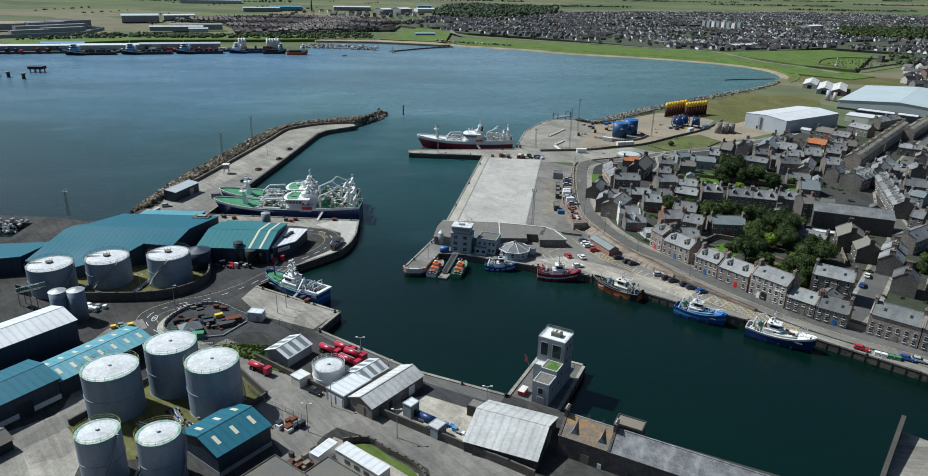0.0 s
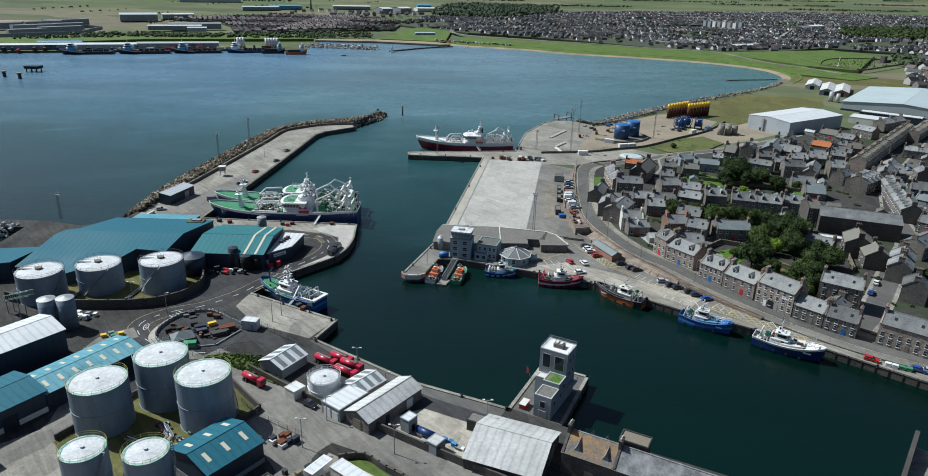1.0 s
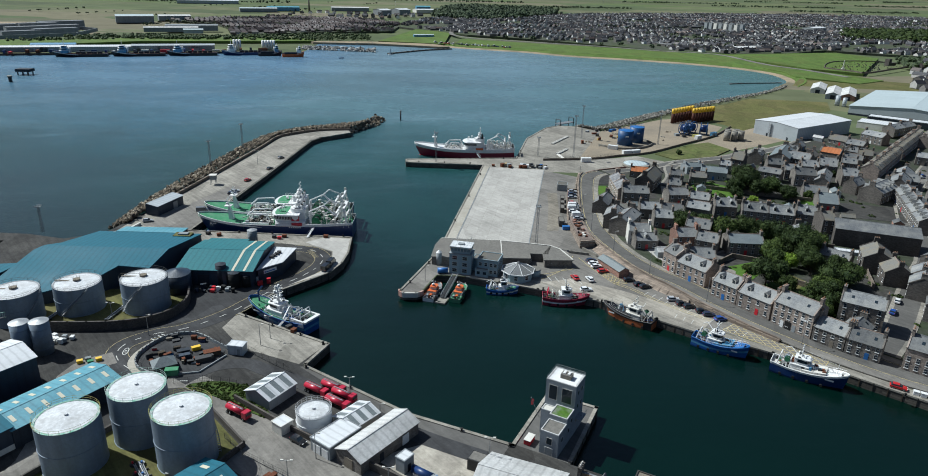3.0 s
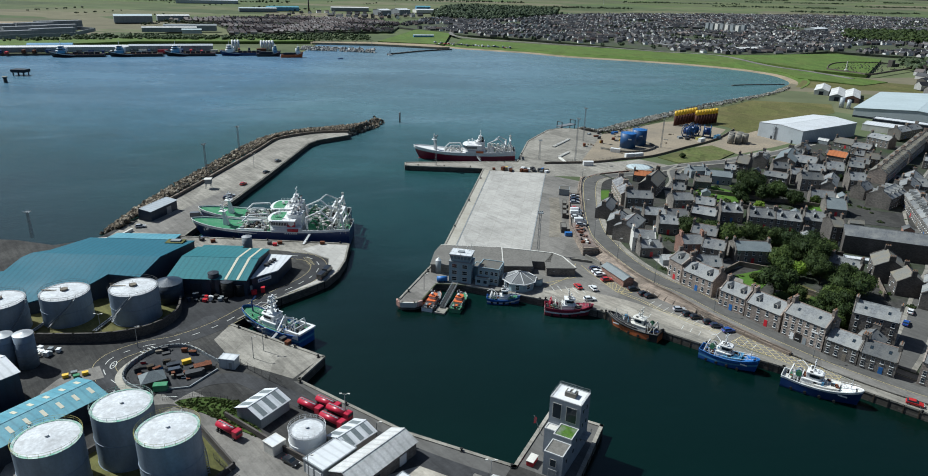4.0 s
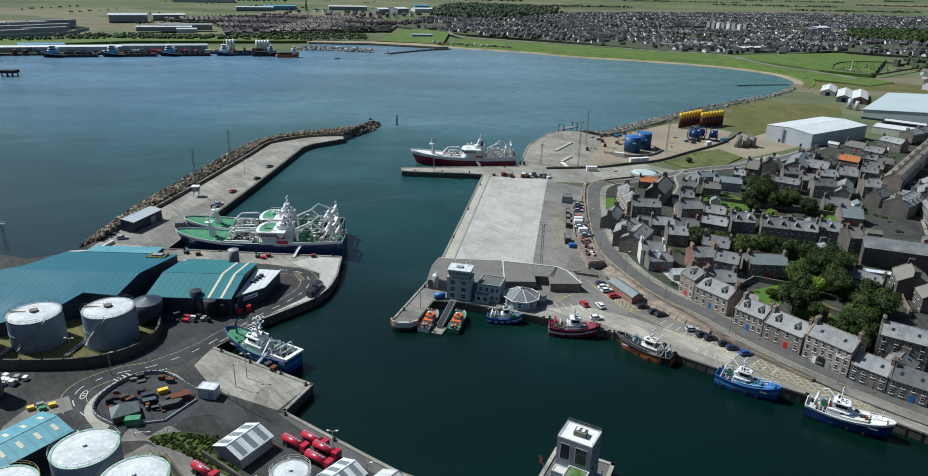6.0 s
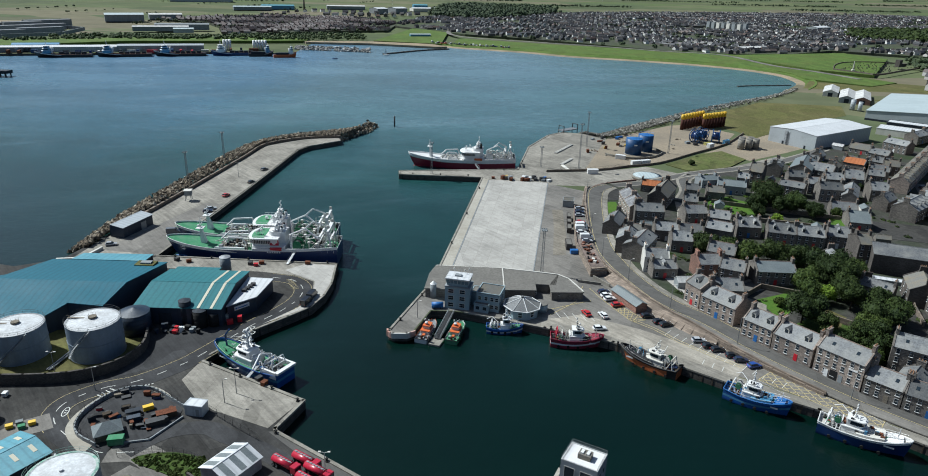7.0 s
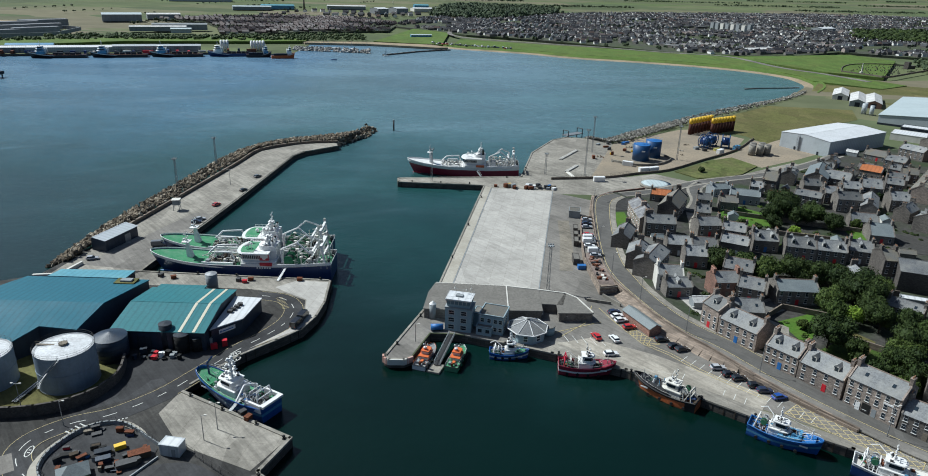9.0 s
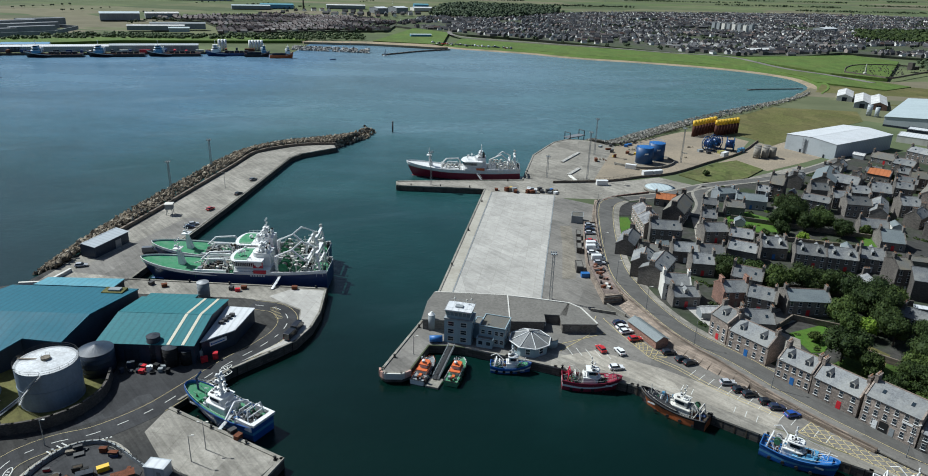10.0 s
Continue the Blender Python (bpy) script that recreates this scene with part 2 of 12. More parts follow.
def glass_material(name, c=(0.02, 0.03, 0.04), rough=0.08):
    m = bpy.data.materials.new(name)
    nt, nn, bsdf = nodes_of(m)
    bsdf.inputs["Base Color"].default_value = (*c, 1)
    bsdf.inputs["Roughness"].default_value = rough
    return m


M = {
    "water": water_material(),
    "fields": field_material(),
    "asphalt": surface("asphalt", (0.225, 0.21, 0.188), 0.92, fine=1.3, coarse=0.05, amount=0.16, dirt=(0.105, 0.10, 0.094), dirt_amount=0.7, relief=0.05, blotch=0.22),
    "road": surface("road_asphalt", (0.125, 0.12, 0.112), 0.92, fine=2, coarse=0.06, amount=0.12, dirt=(0.085, 0.082, 0.078), dirt_amount=0.6, relief=0.04, blotch=0.18),
    "depotroad": surface("depot_road_asphalt", (0.055, 0.055, 0.057), 0.92, fine=1.5, coarse=0.07, amount=0.15, dirt=(0.036, 0.036, 0.038), dirt_amount=0.7, relief=0.04, blotch=0.25),
    "edgeslab": surface("edge_slab", (0.40, 0.375, 0.32), 0.9, fine=1.0, coarse=0.08, amount=0.18, dirt=(0.26, 0.235, 0.19), dirt_amount=0.8, relief=0.06),
    "oldslab": surface("old_yard_slab", (0.42, 0.385, 0.325), 0.92, fine=1.2, coarse=0.07, amount=0.18, dirt=(0.20, 0.18, 0.15), dirt_amount=0.7, relief=0.06, blotch=0.25),
    "blockstone": roof_island("pale_block_stone", [(0.0, (0.22, 0.22, 0.22)), (0.5, (0.38, 0.38, 0.38)), (1.0, (0.5, 0.5, 0.5))], 0.9),
    "dustytar": surface("dusty_tarmac", (0.255, 0.228, 0.185), 0.95, fine=1.2, coarse=0.12, amount=0.2, dirt=(0.17, 0.155, 0.13), dirt_amount=0.8, relief=0.05, blotch=0.3),
    "redyard": surface("reddish_gravel", (0.27, 0.212, 0.186), 0.95, fine=1.2, coarse=0.2, amount=0.3, dirt=(0.14, 0.115, 0.10), dirt_amount=0.7, relief=0.1, blotch=0.3),
    "streetwall": brickwork("pinkish_wall_stone", (0.25, 0.205, 0.168), (0.16, 0.14, 0.12), 0.9, 0.4),
    "palebluewall": surface("pale_blue_render", (0.31, 0.40, 0.44), 0.8, fine=3, coarse=0.3, amount=0.12, dirt=(0.20, 0.25, 0.27), dirt_amount=0.5, streak=True),
    "lichenorange": surface("orange_lichen_slate", (0.15, 0.145, 0.14), 0.8, fine=3.0, coarse=0.4, amount=0.5, dirt=(0.42, 0.23, 0.06), dirt_amount=0.85, relief=0.6),
    "crimson": surface("crimson_tank_paint", (0.42, 0.018, 0.045), 0.35, fine=2.0, coarse=0.4, amount=0.15),
    "railyellow": plain("dull_yellow_rail", (0.36, 0.33, 0.10), 0.6),
    "pilerust": surface("dark_rust_steel", (0.085, 0.032, 0.022), 0.75, fine=2.0, coarse=0.4, amount=0.3, dirt=(0.04, 0.018, 0.014), dirt_amount=0.5, streak=True),
    "roughgrass": surface("rough_bank_grass", (0.045, 0.08, 0.012), 0.95, fine=1.6, coarse=0.25, amount=0.6, dirt=(0.09, 0.11, 0.03), dirt_amount=0.6, relief=0.8),
    "yardground": surface("worn_yard", (0.062, 0.059, 0.054), 0.95, fine=1.2, coarse=0.06, amount=0.22, dirt=(0.036, 0.036, 0.037), dirt_amount=0.75, relief=0.06, blotch=0.35),
    "concrete": surface("quay_concrete", (0.32, 0.297, 0.255), 0.9, fine=1.3, coarse=0.06, amount=0.16, dirt=(0.175, 0.163, 0.14), dirt_amount=0.8, relief=0.06, blotch=0.28, joints=6.0),
    "apron": surface("pale_apron_concrete", (0.44, 0.42, 0.385), 0.85, fine=0.9, coarse=0.05, amount=0.10, dirt=(0.31, 0.297, 0.27), dirt_amount=0.8, relief=0.04, blotch=0.14, joints=5.0),
    "dirt": surface("sandy_hardcore", (0.29, 0.24, 0.175), 0.95, fine=0.8, coarse=0.05, amount=0.35, dirt=(0.17, 0.15, 0.12), dirt_amount=0.75),
    "roughfield": surface("rough_field_grass", (0.105, 0.125, 0.036), 0.95, fine=0.6, coarse=0.06, amount=0.35, dirt=(0.165, 0.15, 0.07), dirt_amount=0.7, relief=0.2, blotch=0.3),
    "greyrock": roof_island("grey_revetment_rock", [(0.0, (0.08, 0.076, 0.066)), (0.4, (0.16, 0.152, 0.132)), (0.75, (0.25, 0.238, 0.21)), (1.0, (0.42, 0.40, 0.36))], 0.9),
    "grass": surface("mown_grass", (0.098, 0.156, 0.030), 0.95, fine=0.5, coarse=0.03, amount=0.3, dirt=(0.125, 0.135, 0.04), dirt_amount=0.6, relief=0.15, blotch=0.2),
    "drygrass": surface("dry_grass", (0.115, 0.115, 0.036), 0.95, fine=0.6, coarse=0.03, amount=0.3, dirt=(0.18, 0.15, 0.068), dirt_amount=0.75, relief=0.15, blotch=0.25),
    "mossroof": surface("mossy_flat_roof", (0.075, 0.15, 0.02), 0.95, fine=1.5, coarse=0.35, amount=0.35, dirt=(0.20, 0.20, 0.19), dirt_amount=0.9, relief=0.3),
    "dirtywhite": surface("dirty_white_roof", (0.52, 0.52, 0.51), 0.8, fine=1.5, coarse=0.4, amount=0.15, dirt=(0.32, 0.31, 0.30), dirt_amount=0.7),
    "lawn": surface("bright_lawn", (0.065, 0.14, 0.016), 0.95, fine=1.5, coarse=0.2, amount=0.35, dirt=(0.12, 0.14, 0.03)),
    "sand": surface("beach_sand", (0.33, 0.26, 0.175), 0.95, fine=0.5, coarse=0.04, amount=0.3, dirt=(0.13, 0.12, 0.085), dirt_amount=0.75),
    # low tone: shade of the narrow gaps between houses is in this colour
    "townground": surface("town_yards", (0.058, 0.055, 0.05), 0.95, fine=0.6, coarse=0.06, amount=0.5, dirt=(0.026, 0.048, 0.012), dirt_amount=0.9),
    "suburbground": surface("suburb_gardens", (0.068, 0.072, 0.052), 0.95, fine=0.12, coarse=0.02, amount=0.5, dirt=(0.06, 0.085, 0.026), dirt_amount=0.9),
    "quaywall": brickwork("quay_wall_stone", (0.085, 0.078, 0.068), (0.035, 0.033, 0.03), 1.6, 0.7),
    "palerock": roof_island("pale_breakwater_rock", [(0.0, (0.16, 0.155, 0.145)), (0.5, (0.30, 0.29, 0.27)), (1.0, (0.45, 0.44, 0.42))], 0.9),
    "rock": roof_island("armour_rock", [(0.0, (0.055, 0.046, 0.036)), (0.4, (0.14, 0.115, 0.085)), (0.75, (0.24, 0.195, 0.14)), (1.0, (0.42, 0.37, 0.29))], 0.9),
    "teal": surface("teal_sheet_roof", (0.017, 0.112, 0.160), 0.66, fine=1.2, coarse=0.06, amount=0.18, dirt=(0.030, 0.128, 0.172), dirt_amount=0.55, ribs=3.0, rib_axis=0, relief=0.07),
    "teal2": surface("teal_sheet_roof_greener", (0.032, 0.150, 0.172), 0.66, fine=1.2, coarse=0.05, amount=0.18, dirt=(0.055, 0.17, 0.175), dirt_amount=0.5, ribs=3.0, relief=0.07),
    "tealpale": surface("faded_teal_roof", (0.09, 0.27, 0.34), 0.5, fine=1.2, coarse=0.1, amount=0.2, dirt=(0.15, 0.34, 0.38), dirt_amount=0.6, ribs=3.0, relief=0.07),
    "skylight": plain("grp_skylight", (0.55, 0.52, 0.40), 0.5),
    "navy": surface("navy_cladding", (0.02, 0.035, 0.06), 0.5, fine=2, coarse=0.1, amount=0.2, ribs=4.0, relief=0.15, streak=True),
    "darkclad": surface("dark_wall_cladding", (0.026, 0.033, 0.045), 0.65, fine=2, coarse=0.1, amount=0.25, ribs=4.0, relief=0.15, streak=True),
    "whiteroof": surface("white_sheet_roof", (0.60, 0.61, 0.62), 0.6, fine=1.0, coarse=0.12, amount=0.1, dirt=(0.42, 0.425, 0.43), dirt_amount=0.5, ribs=3.0, relief=0.14),
    "greyroof": surface("weathered_fibre_roof", (0.58, 0.575, 0.56), 0.85, fine=1.5, coarse=0.14, amount=0.2, dirt=(0.29, 0.285, 0.27), dirt_amount=0.65, ribs=2.2, relief=0.6),
    "palefelt": surface("pale_range_roof", (0.27, 0.275, 0.29), 0.85, fine=0.4, coarse=0.05, amount=0.2, dirt=(0.20, 0.20, 0.21), dirt_amount=0.5),
    "felt": surface("grey_roof_felt", (0.175, 0.165, 0.148), 0.9, fine=1.2, coarse=0.2, amount=0.3, dirt=(0.12, 0.115, 0.105), dirt_amount=0.5),
    "bigroof": surface("pale_blue_sheet_roof", (0.44, 0.50, 0.51), 0.55, fine=0.5, coarse=0.04, amount=0.08, dirt=(0.33, 0.38, 0.39), dirt_amount=0.6, ribs=1.0, relief=0.1),
    "paleclad": surface("pale_grey_cladding", (0.42, 0.45, 0.47), 0.5, fine=1.0, coarse=0.05, amount=0.08, dirt_amount=0.3, ribs=2.0, relief=0.12),
    "tank": surface("tank_paint_grey", (0.20, 0.245, 0.30), 0.55, fine=1.5, coarse=0.4, amount=0.14, dirt=(0.13, 0.15, 0.175), dirt_amount=0.7, streak=True, per=0.1),
    "tanktop": surface("tank_roof_white", (0.60, 0.61, 0.62), 0.7, fine=1.6, coarse=0.45, amount=0.25, dirt=(0.36, 0.355, 0.35), dirt_amount=0.8),
    "tankwhite": surface("tank_paint_white", (0.80, 0.80, 0.79), 0.5, fine=1.5, coarse=0.3, amount=0.06, dirt=(0.62, 0.61, 0.57), dirt_amount=0.4, streak=True),
    "greenpaint": surface("flaking_green_paint", (0.40, 0.47, 0.43), 0.6, fine=2, coarse=0.7, amount=0.3, dirt=(0.045, 0.29, 0.18), dirt_amount=1.0),
    "steel": surface("galvanised_steel", (0.33, 0.34, 0.35), 0.5, 0.6, fine=3, coarse=0.5, amount=0.2),
    "darksteel": surface("dark_steel", (0.05, 0.05, 0.052), 0.6, 0.3, fine=3, coarse=0.5, amount=0.3),
    "rust": surface("rusty_steel", (0.15, 0.055, 0.028), 0.9, fine=2.5, coarse=0.4, amount=0.5, dirt=(0.06, 0.03, 0.02)),
    "yellow": surface("yellow_paint", (0.75, 0.48, 0.02), 0.55, fine=2, coarse=0.5, amount=0.12),
    "blue": surface("blue_paint", (0.012, 0.062, 0.175), 0.5, fine=1.5, coarse=0.3, amount=0.15, streak=True),
    "midblue": surface("mid_blue_paint", (0.03, 0.14, 0.40), 0.5, fine=1.5, coarse=0.3, amount=0.15),
    "red": surface("red_paint", (0.50, 0.018, 0.03), 0.4, fine=2, coarse=0.5, amount=0.12, dirt_amount=0.2),
    "pinkpaint": surface("faded_orange_paint", (0.52, 0.26, 0.20), 0.7, fine=2, coarse=0.6, amount=0.3, dirt=(0.5, 0.46, 0.42), dirt_amount=0.6),
    "orange": plain("orange_paint", (0.55, 0.125, 0.03), 0.55),
    "white": surface("white_paint", (0.72, 0.72, 0.71), 0.45, fine=3, coarse=0.6, amount=0.06, dirt=(0.5, 0.46, 0.40), dirt_amount=0.3),
    "offwhite": surface("off_white_render", (0.62, 0.60, 0.55), 0.85, fine=3, coarse=0.3, amount=0.1, dirt=(0.38, 0.36, 0.32), dirt_amount=0.5, streak=True),
    "greyrender": surface("grey_render", (0.27, 0.29, 0.30), 0.85, fine=3, coarse=0.3, amount=0.12, dirt=(0.15, 0.155, 0.16), dirt_amount=0.5, streak=True),
    "towergrey": surface("tower_render", (0.27, 0.295, 0.32), 0.85, fine=3, coarse=0.3, amount=0.12, dirt=(0.19, 0.20, 0.21), dirt_amount=0.55, streak=True),
    "black": plain("black_rubber", (0.018, 0.018, 0.018), 0.8),
    "glass": glass_material("dark_glass"),
    # pale colour stands in for sky reflected in the lookout panes
    "lookoutglass": glass_material("pale_lookout_glass", (0.16, 0.22, 0.26), 0.15),
    "granite": brickwork("pink_grey_granite", (0.30, 0.255, 0.225), (0.20, 0.18, 0.16), 0.7, 0.32),
    "greystone": brickwork("grey_stone", (0.17, 0.158, 0.145), (0.12, 0.112, 0.104), 0.6, 0.28),
    "darkstone": brickwork("dark_rubble_stone", (0.095, 0.086, 0.079), (0.065, 0.06, 0.056), 0.55, 0.3),
    "redstone": brickwork("red_granite", (0.27, 0.155, 0.12), (0.2, 0.15, 0.13), 0.6, 0.3),
    "boundary": brickwork("boundary_wall_stone", (0.19, 0.16, 0.13), (0.12, 0.11, 0.10), 0.8, 0.35),
    "slate": surface("slate_roof", (0.142, 0.147, 0.152), 0.6, fine=2.2, coarse=0.3, amount=0.5, dirt=(0.27, 0.265, 0.24), dirt_amount=0.65, per=0.45, relief=0.5, streak=True),
    "slatewarm": surface("mossy_slate_roof", (0.145, 0.142, 0.13), 0.7, fine=4.0, coarse=0.25, amount=0.35, dirt=(0.22, 0.17, 0.09), dirt_amount=0.5, per=0.2, relief=0.5),
    "slatelichen": surface("lichened_slate_roof", (0.15, 0.15, 0.158), 0.75, fine=3.0, coarse=0.5, amount=0.5, dirt=(0.36, 0.36, 0.355), dirt_amount=0.75, relief=0.6),
    "slategreen": surface("greenish_slate_roof", (0.155, 0.178, 0.185), 0.6, fine=3.0, coarse=0.3, amount=0.3, dirt=(0.22, 0.245, 0.24), dirt_amount=0.5, relief=0.4),
    "pantile": surface("orange_pantile", (0.42, 0.15, 0.06), 0.85, fine=3, coarse=0.3, amount=0.25, ribs=3.0),
    "ridgetile": surface("ridge_tile", (0.24, 0.185, 0.155), 0.85, fine=3, coarse=0.5, amount=0.3),
    "clay": plain("clay_pot", (0.35, 0.20, 0.12), 0.85),
    "timber": surface("weathered_timber", (0.22, 0.19, 0.15), 0.9, fine=4, coarse=0.5, amount=0.35),
    "bark": surface("tree_bark", (0.07, 0.055, 0.04), 0.95, fine=6, coarse=0.8, amount=0.4),
    "leaf": leaf_material("leaf_dark", (0.012, 0.024, 0.005), (0.046, 0.068, 0.016)),
    "leafmid": leaf_material("leaf_mid", (0.024, 0.044, 0.009), (0.074, 0.104, 0.023)),
    "longgrass": leaf_material("long_grass", (0.028, 0.052, 0.008), (0.075, 0.10, 0.022)),
    "leafgarden": leaf_material("leaf_garden", (0.05, 0.095, 0.014), (0.115, 0.175, 0.03)),
    "scrub": leaf_material("leaf_scrub", (0.045, 0.068, 0.024), (0.095, 0.125, 0.048)),
    # far foliage lightened and greyed, with distance haze put into the colour
    "farleaf": leaf_material("leaf_far", (0.032, 0.050, 0.026), (0.072, 0.094, 0.046)),
    "leafbright": leaf_material("leaf_bright", (0.12, 0.20, 0.02), (0.24, 0.33, 0.04)),
    "whiteline": plain("white_road_paint", (0.62, 0.62, 0.58), 0.8, amount=0.25),
    "yellowline": plain("yellow_road_paint", (0.52, 0.43, 0.22), 0.8, amount=0.3),
    "deckgreen": surface("green_deck_paint", (0.05, 0.22, 0.10), 0.7, fine=2, coarse=0.4, amount=0.25, dirt=(0.25, 0.33, 0.27), dirt_amount=0.4),
    "hullnavy": surface("navy_hull_paint", (0.010, 0.034, 0.13), 0.4, fine=1.5, coarse=0.3, amount=0.2, dirt=(0.04, 0.06, 0.12), dirt_amount=0.35, streak=True),
    "hullblue": surface("blue_hull_paint", (0.012, 0.075, 0.30), 0.4, fine=1.5, coarse=0.3, amount=0.2, dirt=(0.07, 0.13, 0.26), dirt_amount=0.35, streak=True),
    "hullpale": surface("pale_blue_hull_paint", (0.10, 0.27, 0.45), 0.4, fine=1.5, coarse=0.3, amount=0.2, streak=True),
    "hullred": surface("maroon_hull_paint", (0.23, 0.014, 0.042), 0.4, fine=1.5, coarse=0.3, amount=0.2, dirt=(0.22, 0.05, 0.04), dirt_amount=0.35, streak=True),
    "hullorange": surface("rusty_orange_hull", (0.46, 0.125, 0.035), 0.6, fine=1.5, coarse=0.3, amount=0.3, dirt=(0.20, 0.06, 0.03), dirt_amount=0.5, streak=True),
    "hullblack": plain("black_hull_paint", (0.012, 0.012, 0.015), 0.5),
}

# ---- mesh helpers ----
from mathutils.geometry import delaunay_2d_cdt, tessellate_polygon


def mesh_of(name, bm, mats):
    me = bpy.data.meshes.new(name)
    bm.normal_update()
    bm.to_mesh(me)
    bm.free()
    for m in mats if isinstance(mats, (list, tuple)) else [mats]:
        me.materials.append(M[m])
    return me


def part(name, bm, mats, parent=None, label="", m=None):
    """Links a bmesh (or a mesh to share) as one object, under parent where one is given."""
    ob = new(name, bm if isinstance(bm, bpy.types.Mesh) else mesh_of(name, bm, mats))
    ob.parent = parent
    if m is not None:
        ob.matrix_basis = m
    return tagged(ob, label)


def thing(name, m, label, category, group="", kind=""):
    ob = new(name)
    ob.matrix_basis = m
    ob.empty_display_size = 0.5
    return tagged(ob, label, category, group, kind)


def box(bm, x0, y0, z0, x1, y1, z1, m=None, mi=0):
    vs = [bm.verts.new(Vector(p) if m is None else m @ Vector(p)) for p in
          ((x0, y0, z0), (x1, y0, z0), (x1, y1, z0), (x0, y1, z0), (x0, y0, z1), (x1, y0, z1), (x1, y1, z1), (x0, y1, z1))]
    for q in ((3, 2, 1, 0), (4, 5, 6, 7), (0, 1, 5, 4), (1, 2, 6, 5), (2, 3, 7, 6), (3, 0, 4, 7)):
        bm.faces.new([vs[i] for i in q]).material_index = mi
    return vs


def prism(bm, pts, z0, z1, mi=0, side=None, bottom=True):
    """An upright prism on the outline pts (counter-clockwise); z1 may be a function of x, y."""
    top = z1 if callable(z1) else (lambda x, y: z1)
    a = [bm.verts.new((p[0], p[1], z0)) for p in pts]
    b = [bm.verts.new((p[0], p[1], top(p[0], p[1]))) for p in pts]
    n = len(pts)
    if n > 4:
        for q in tessellate_polygon([[Vector((p[0], p[1], 0)) for p in pts]]):
            bm.faces.new([b[i] for i in q]).material_index = mi
    else:
        bm.faces.new(b).material_index = mi
    if bottom:
        bm.faces.new(a[::-1]).material_index = mi
    for i in range(n):
        bm.faces.new((a[i], a[(i + 1) % n], b[(i + 1) % n], b[i])).material_index = mi if side is None else side
    return b


def cyl(bm, x, y, z0, z1, r0, r1=None, n=24, mi=0, cap=True, m=None):
    r1 = r0 if r1 is None else r1
    mm = m or Matrix()
    a = [bm.verts.new(mm @ Vector((x + r0 * math.cos(2 * math.pi * i / n), y + r0 * math.sin(2 * math.pi * i / n), z0))) for i in range(n)]
    b = [bm.verts.new(mm @ Vector((x + r1 * math.cos(2 * math.pi * i / n), y + r1 * math.sin(2 * math.pi * i / n), z1))) for i in range(n)]
    for i in range(n):
        f = bm.faces.new((a[i], a[(i + 1) % n], b[(i + 1) % n], b[i]))
        f.material_index, f.smooth = mi, n > 8 and abs(r0 - r1) < 0.5 * max(r0, r1)
    if cap:
        bm.faces.new(a[::-1]).material_index = mi
        bm.faces.new(b).material_index = mi


def tube(bm, p, q, r, n=6, mi=0, r1=None):
    p, q = Vector(p), Vector(q)
    d = q - p
    m = Matrix.Translation(p) @ d.to_track_quat("Z", "Y").to_matrix().to_4x4()
    cyl(bm, 0, 0, 0, d.length, r, r1, n, mi, True, m)


def polyline(bm, pts, r, n=6, mi=0):
    for p, q in zip(pts, pts[1:]):
        tube(bm, p, q, r, n, mi)


def strip(bm, left, right, thick=0.0, mi=0):
    """A band between two rows of points (x, y, z), with a skirt of that depth."""
    a = [bm.verts.new(p) for p in left]
    b = [bm.verts.new(p) for p in right]
    for i in range(len(a) - 1):
        bm.faces.new((a[i], b[i], b[i + 1], a[i + 1])).material_index = mi
    if thick:
        for row, flip in ((a, 1), (b, 0)):
            low = [bm.verts.new(v.co - Vector((0, 0, thick))) for v in row]
            for i in range(len(row) - 1):
                q = (row[i], row[i + 1], low[i + 1], low[i])
                bm.faces.new(q if flip else q[::-1]).material_index = mi


def ribbon(bm, pts, width, z=0.0, thick=0.0, mi=0, closed=False):
    """A band of that width along the plan line pts; z a number or a function of x, y."""
    zf = z if callable(z) else (lambda x, y: z)
    L, R = [], []
    n = len(pts)
    for i, p in enumerate(pts):
        a = Vector(pts[max(i - 1, 0)][:2])
        b = Vector(pts[min(i + 1, n - 1)][:2])
        d = (b - a).normalized()
        nx, ny = -d.y, d.x
        for row, s in ((L, 1), (R, -1)):
            x, y = p[0] + s * nx * width / 2, p[1] + s * ny * width / 2
            row.append((x, y, zf(x, y)))
    strip(bm, L, R, thick, mi)


def wall_line(bm, pts, thick, h, z=0.0, mi=0):
    """An upright wall of that thickness and height along the plan line pts."""
    zf = z if callable(z) else (lambda x, y: z)
    for p, q in zip(pts, pts[1:]):
        d = Vector((q[0] - p[0], q[1] - p[1], 0))
        m = Matrix.Translation((p[0], p[1], 0)) @ Matrix.Rotation(math.atan2(d.y, d.x), 4, "Z")
        vs = box(bm, -thick / 2, -thick / 2, 0, d.length + thick / 2, thick / 2, h, m, mi)
        for k, v in enumerate(vs):
            v.co.z += zf(v.co.x, v.co.y) - (0.3 if k < 4 else 0)


def smooth(pts, n=4, closed=False):
    """Catmull-Rom through plan points."""
    out = []
    k = len(pts)
    for i in range(k if closed else k - 1):
        p0, p1, p2, p3 = (Vector(pts[(i + j) % k if closed else min(max(i + j, 0), k - 1)]) for j in (-1, 0, 1, 2))
        for s in range(n):
            t = s / n
            out.append(tuple(0.5 * ((2 * p1) + (p2 - p0) * t + (2 * p0 - 5 * p1 + 4 * p2 - p3) * t * t + (3 * p1 - p0 - 3 * p2 + p3) * t ** 3)))
    if not closed:
        out.append(tuple(pts[-1]))
    return out


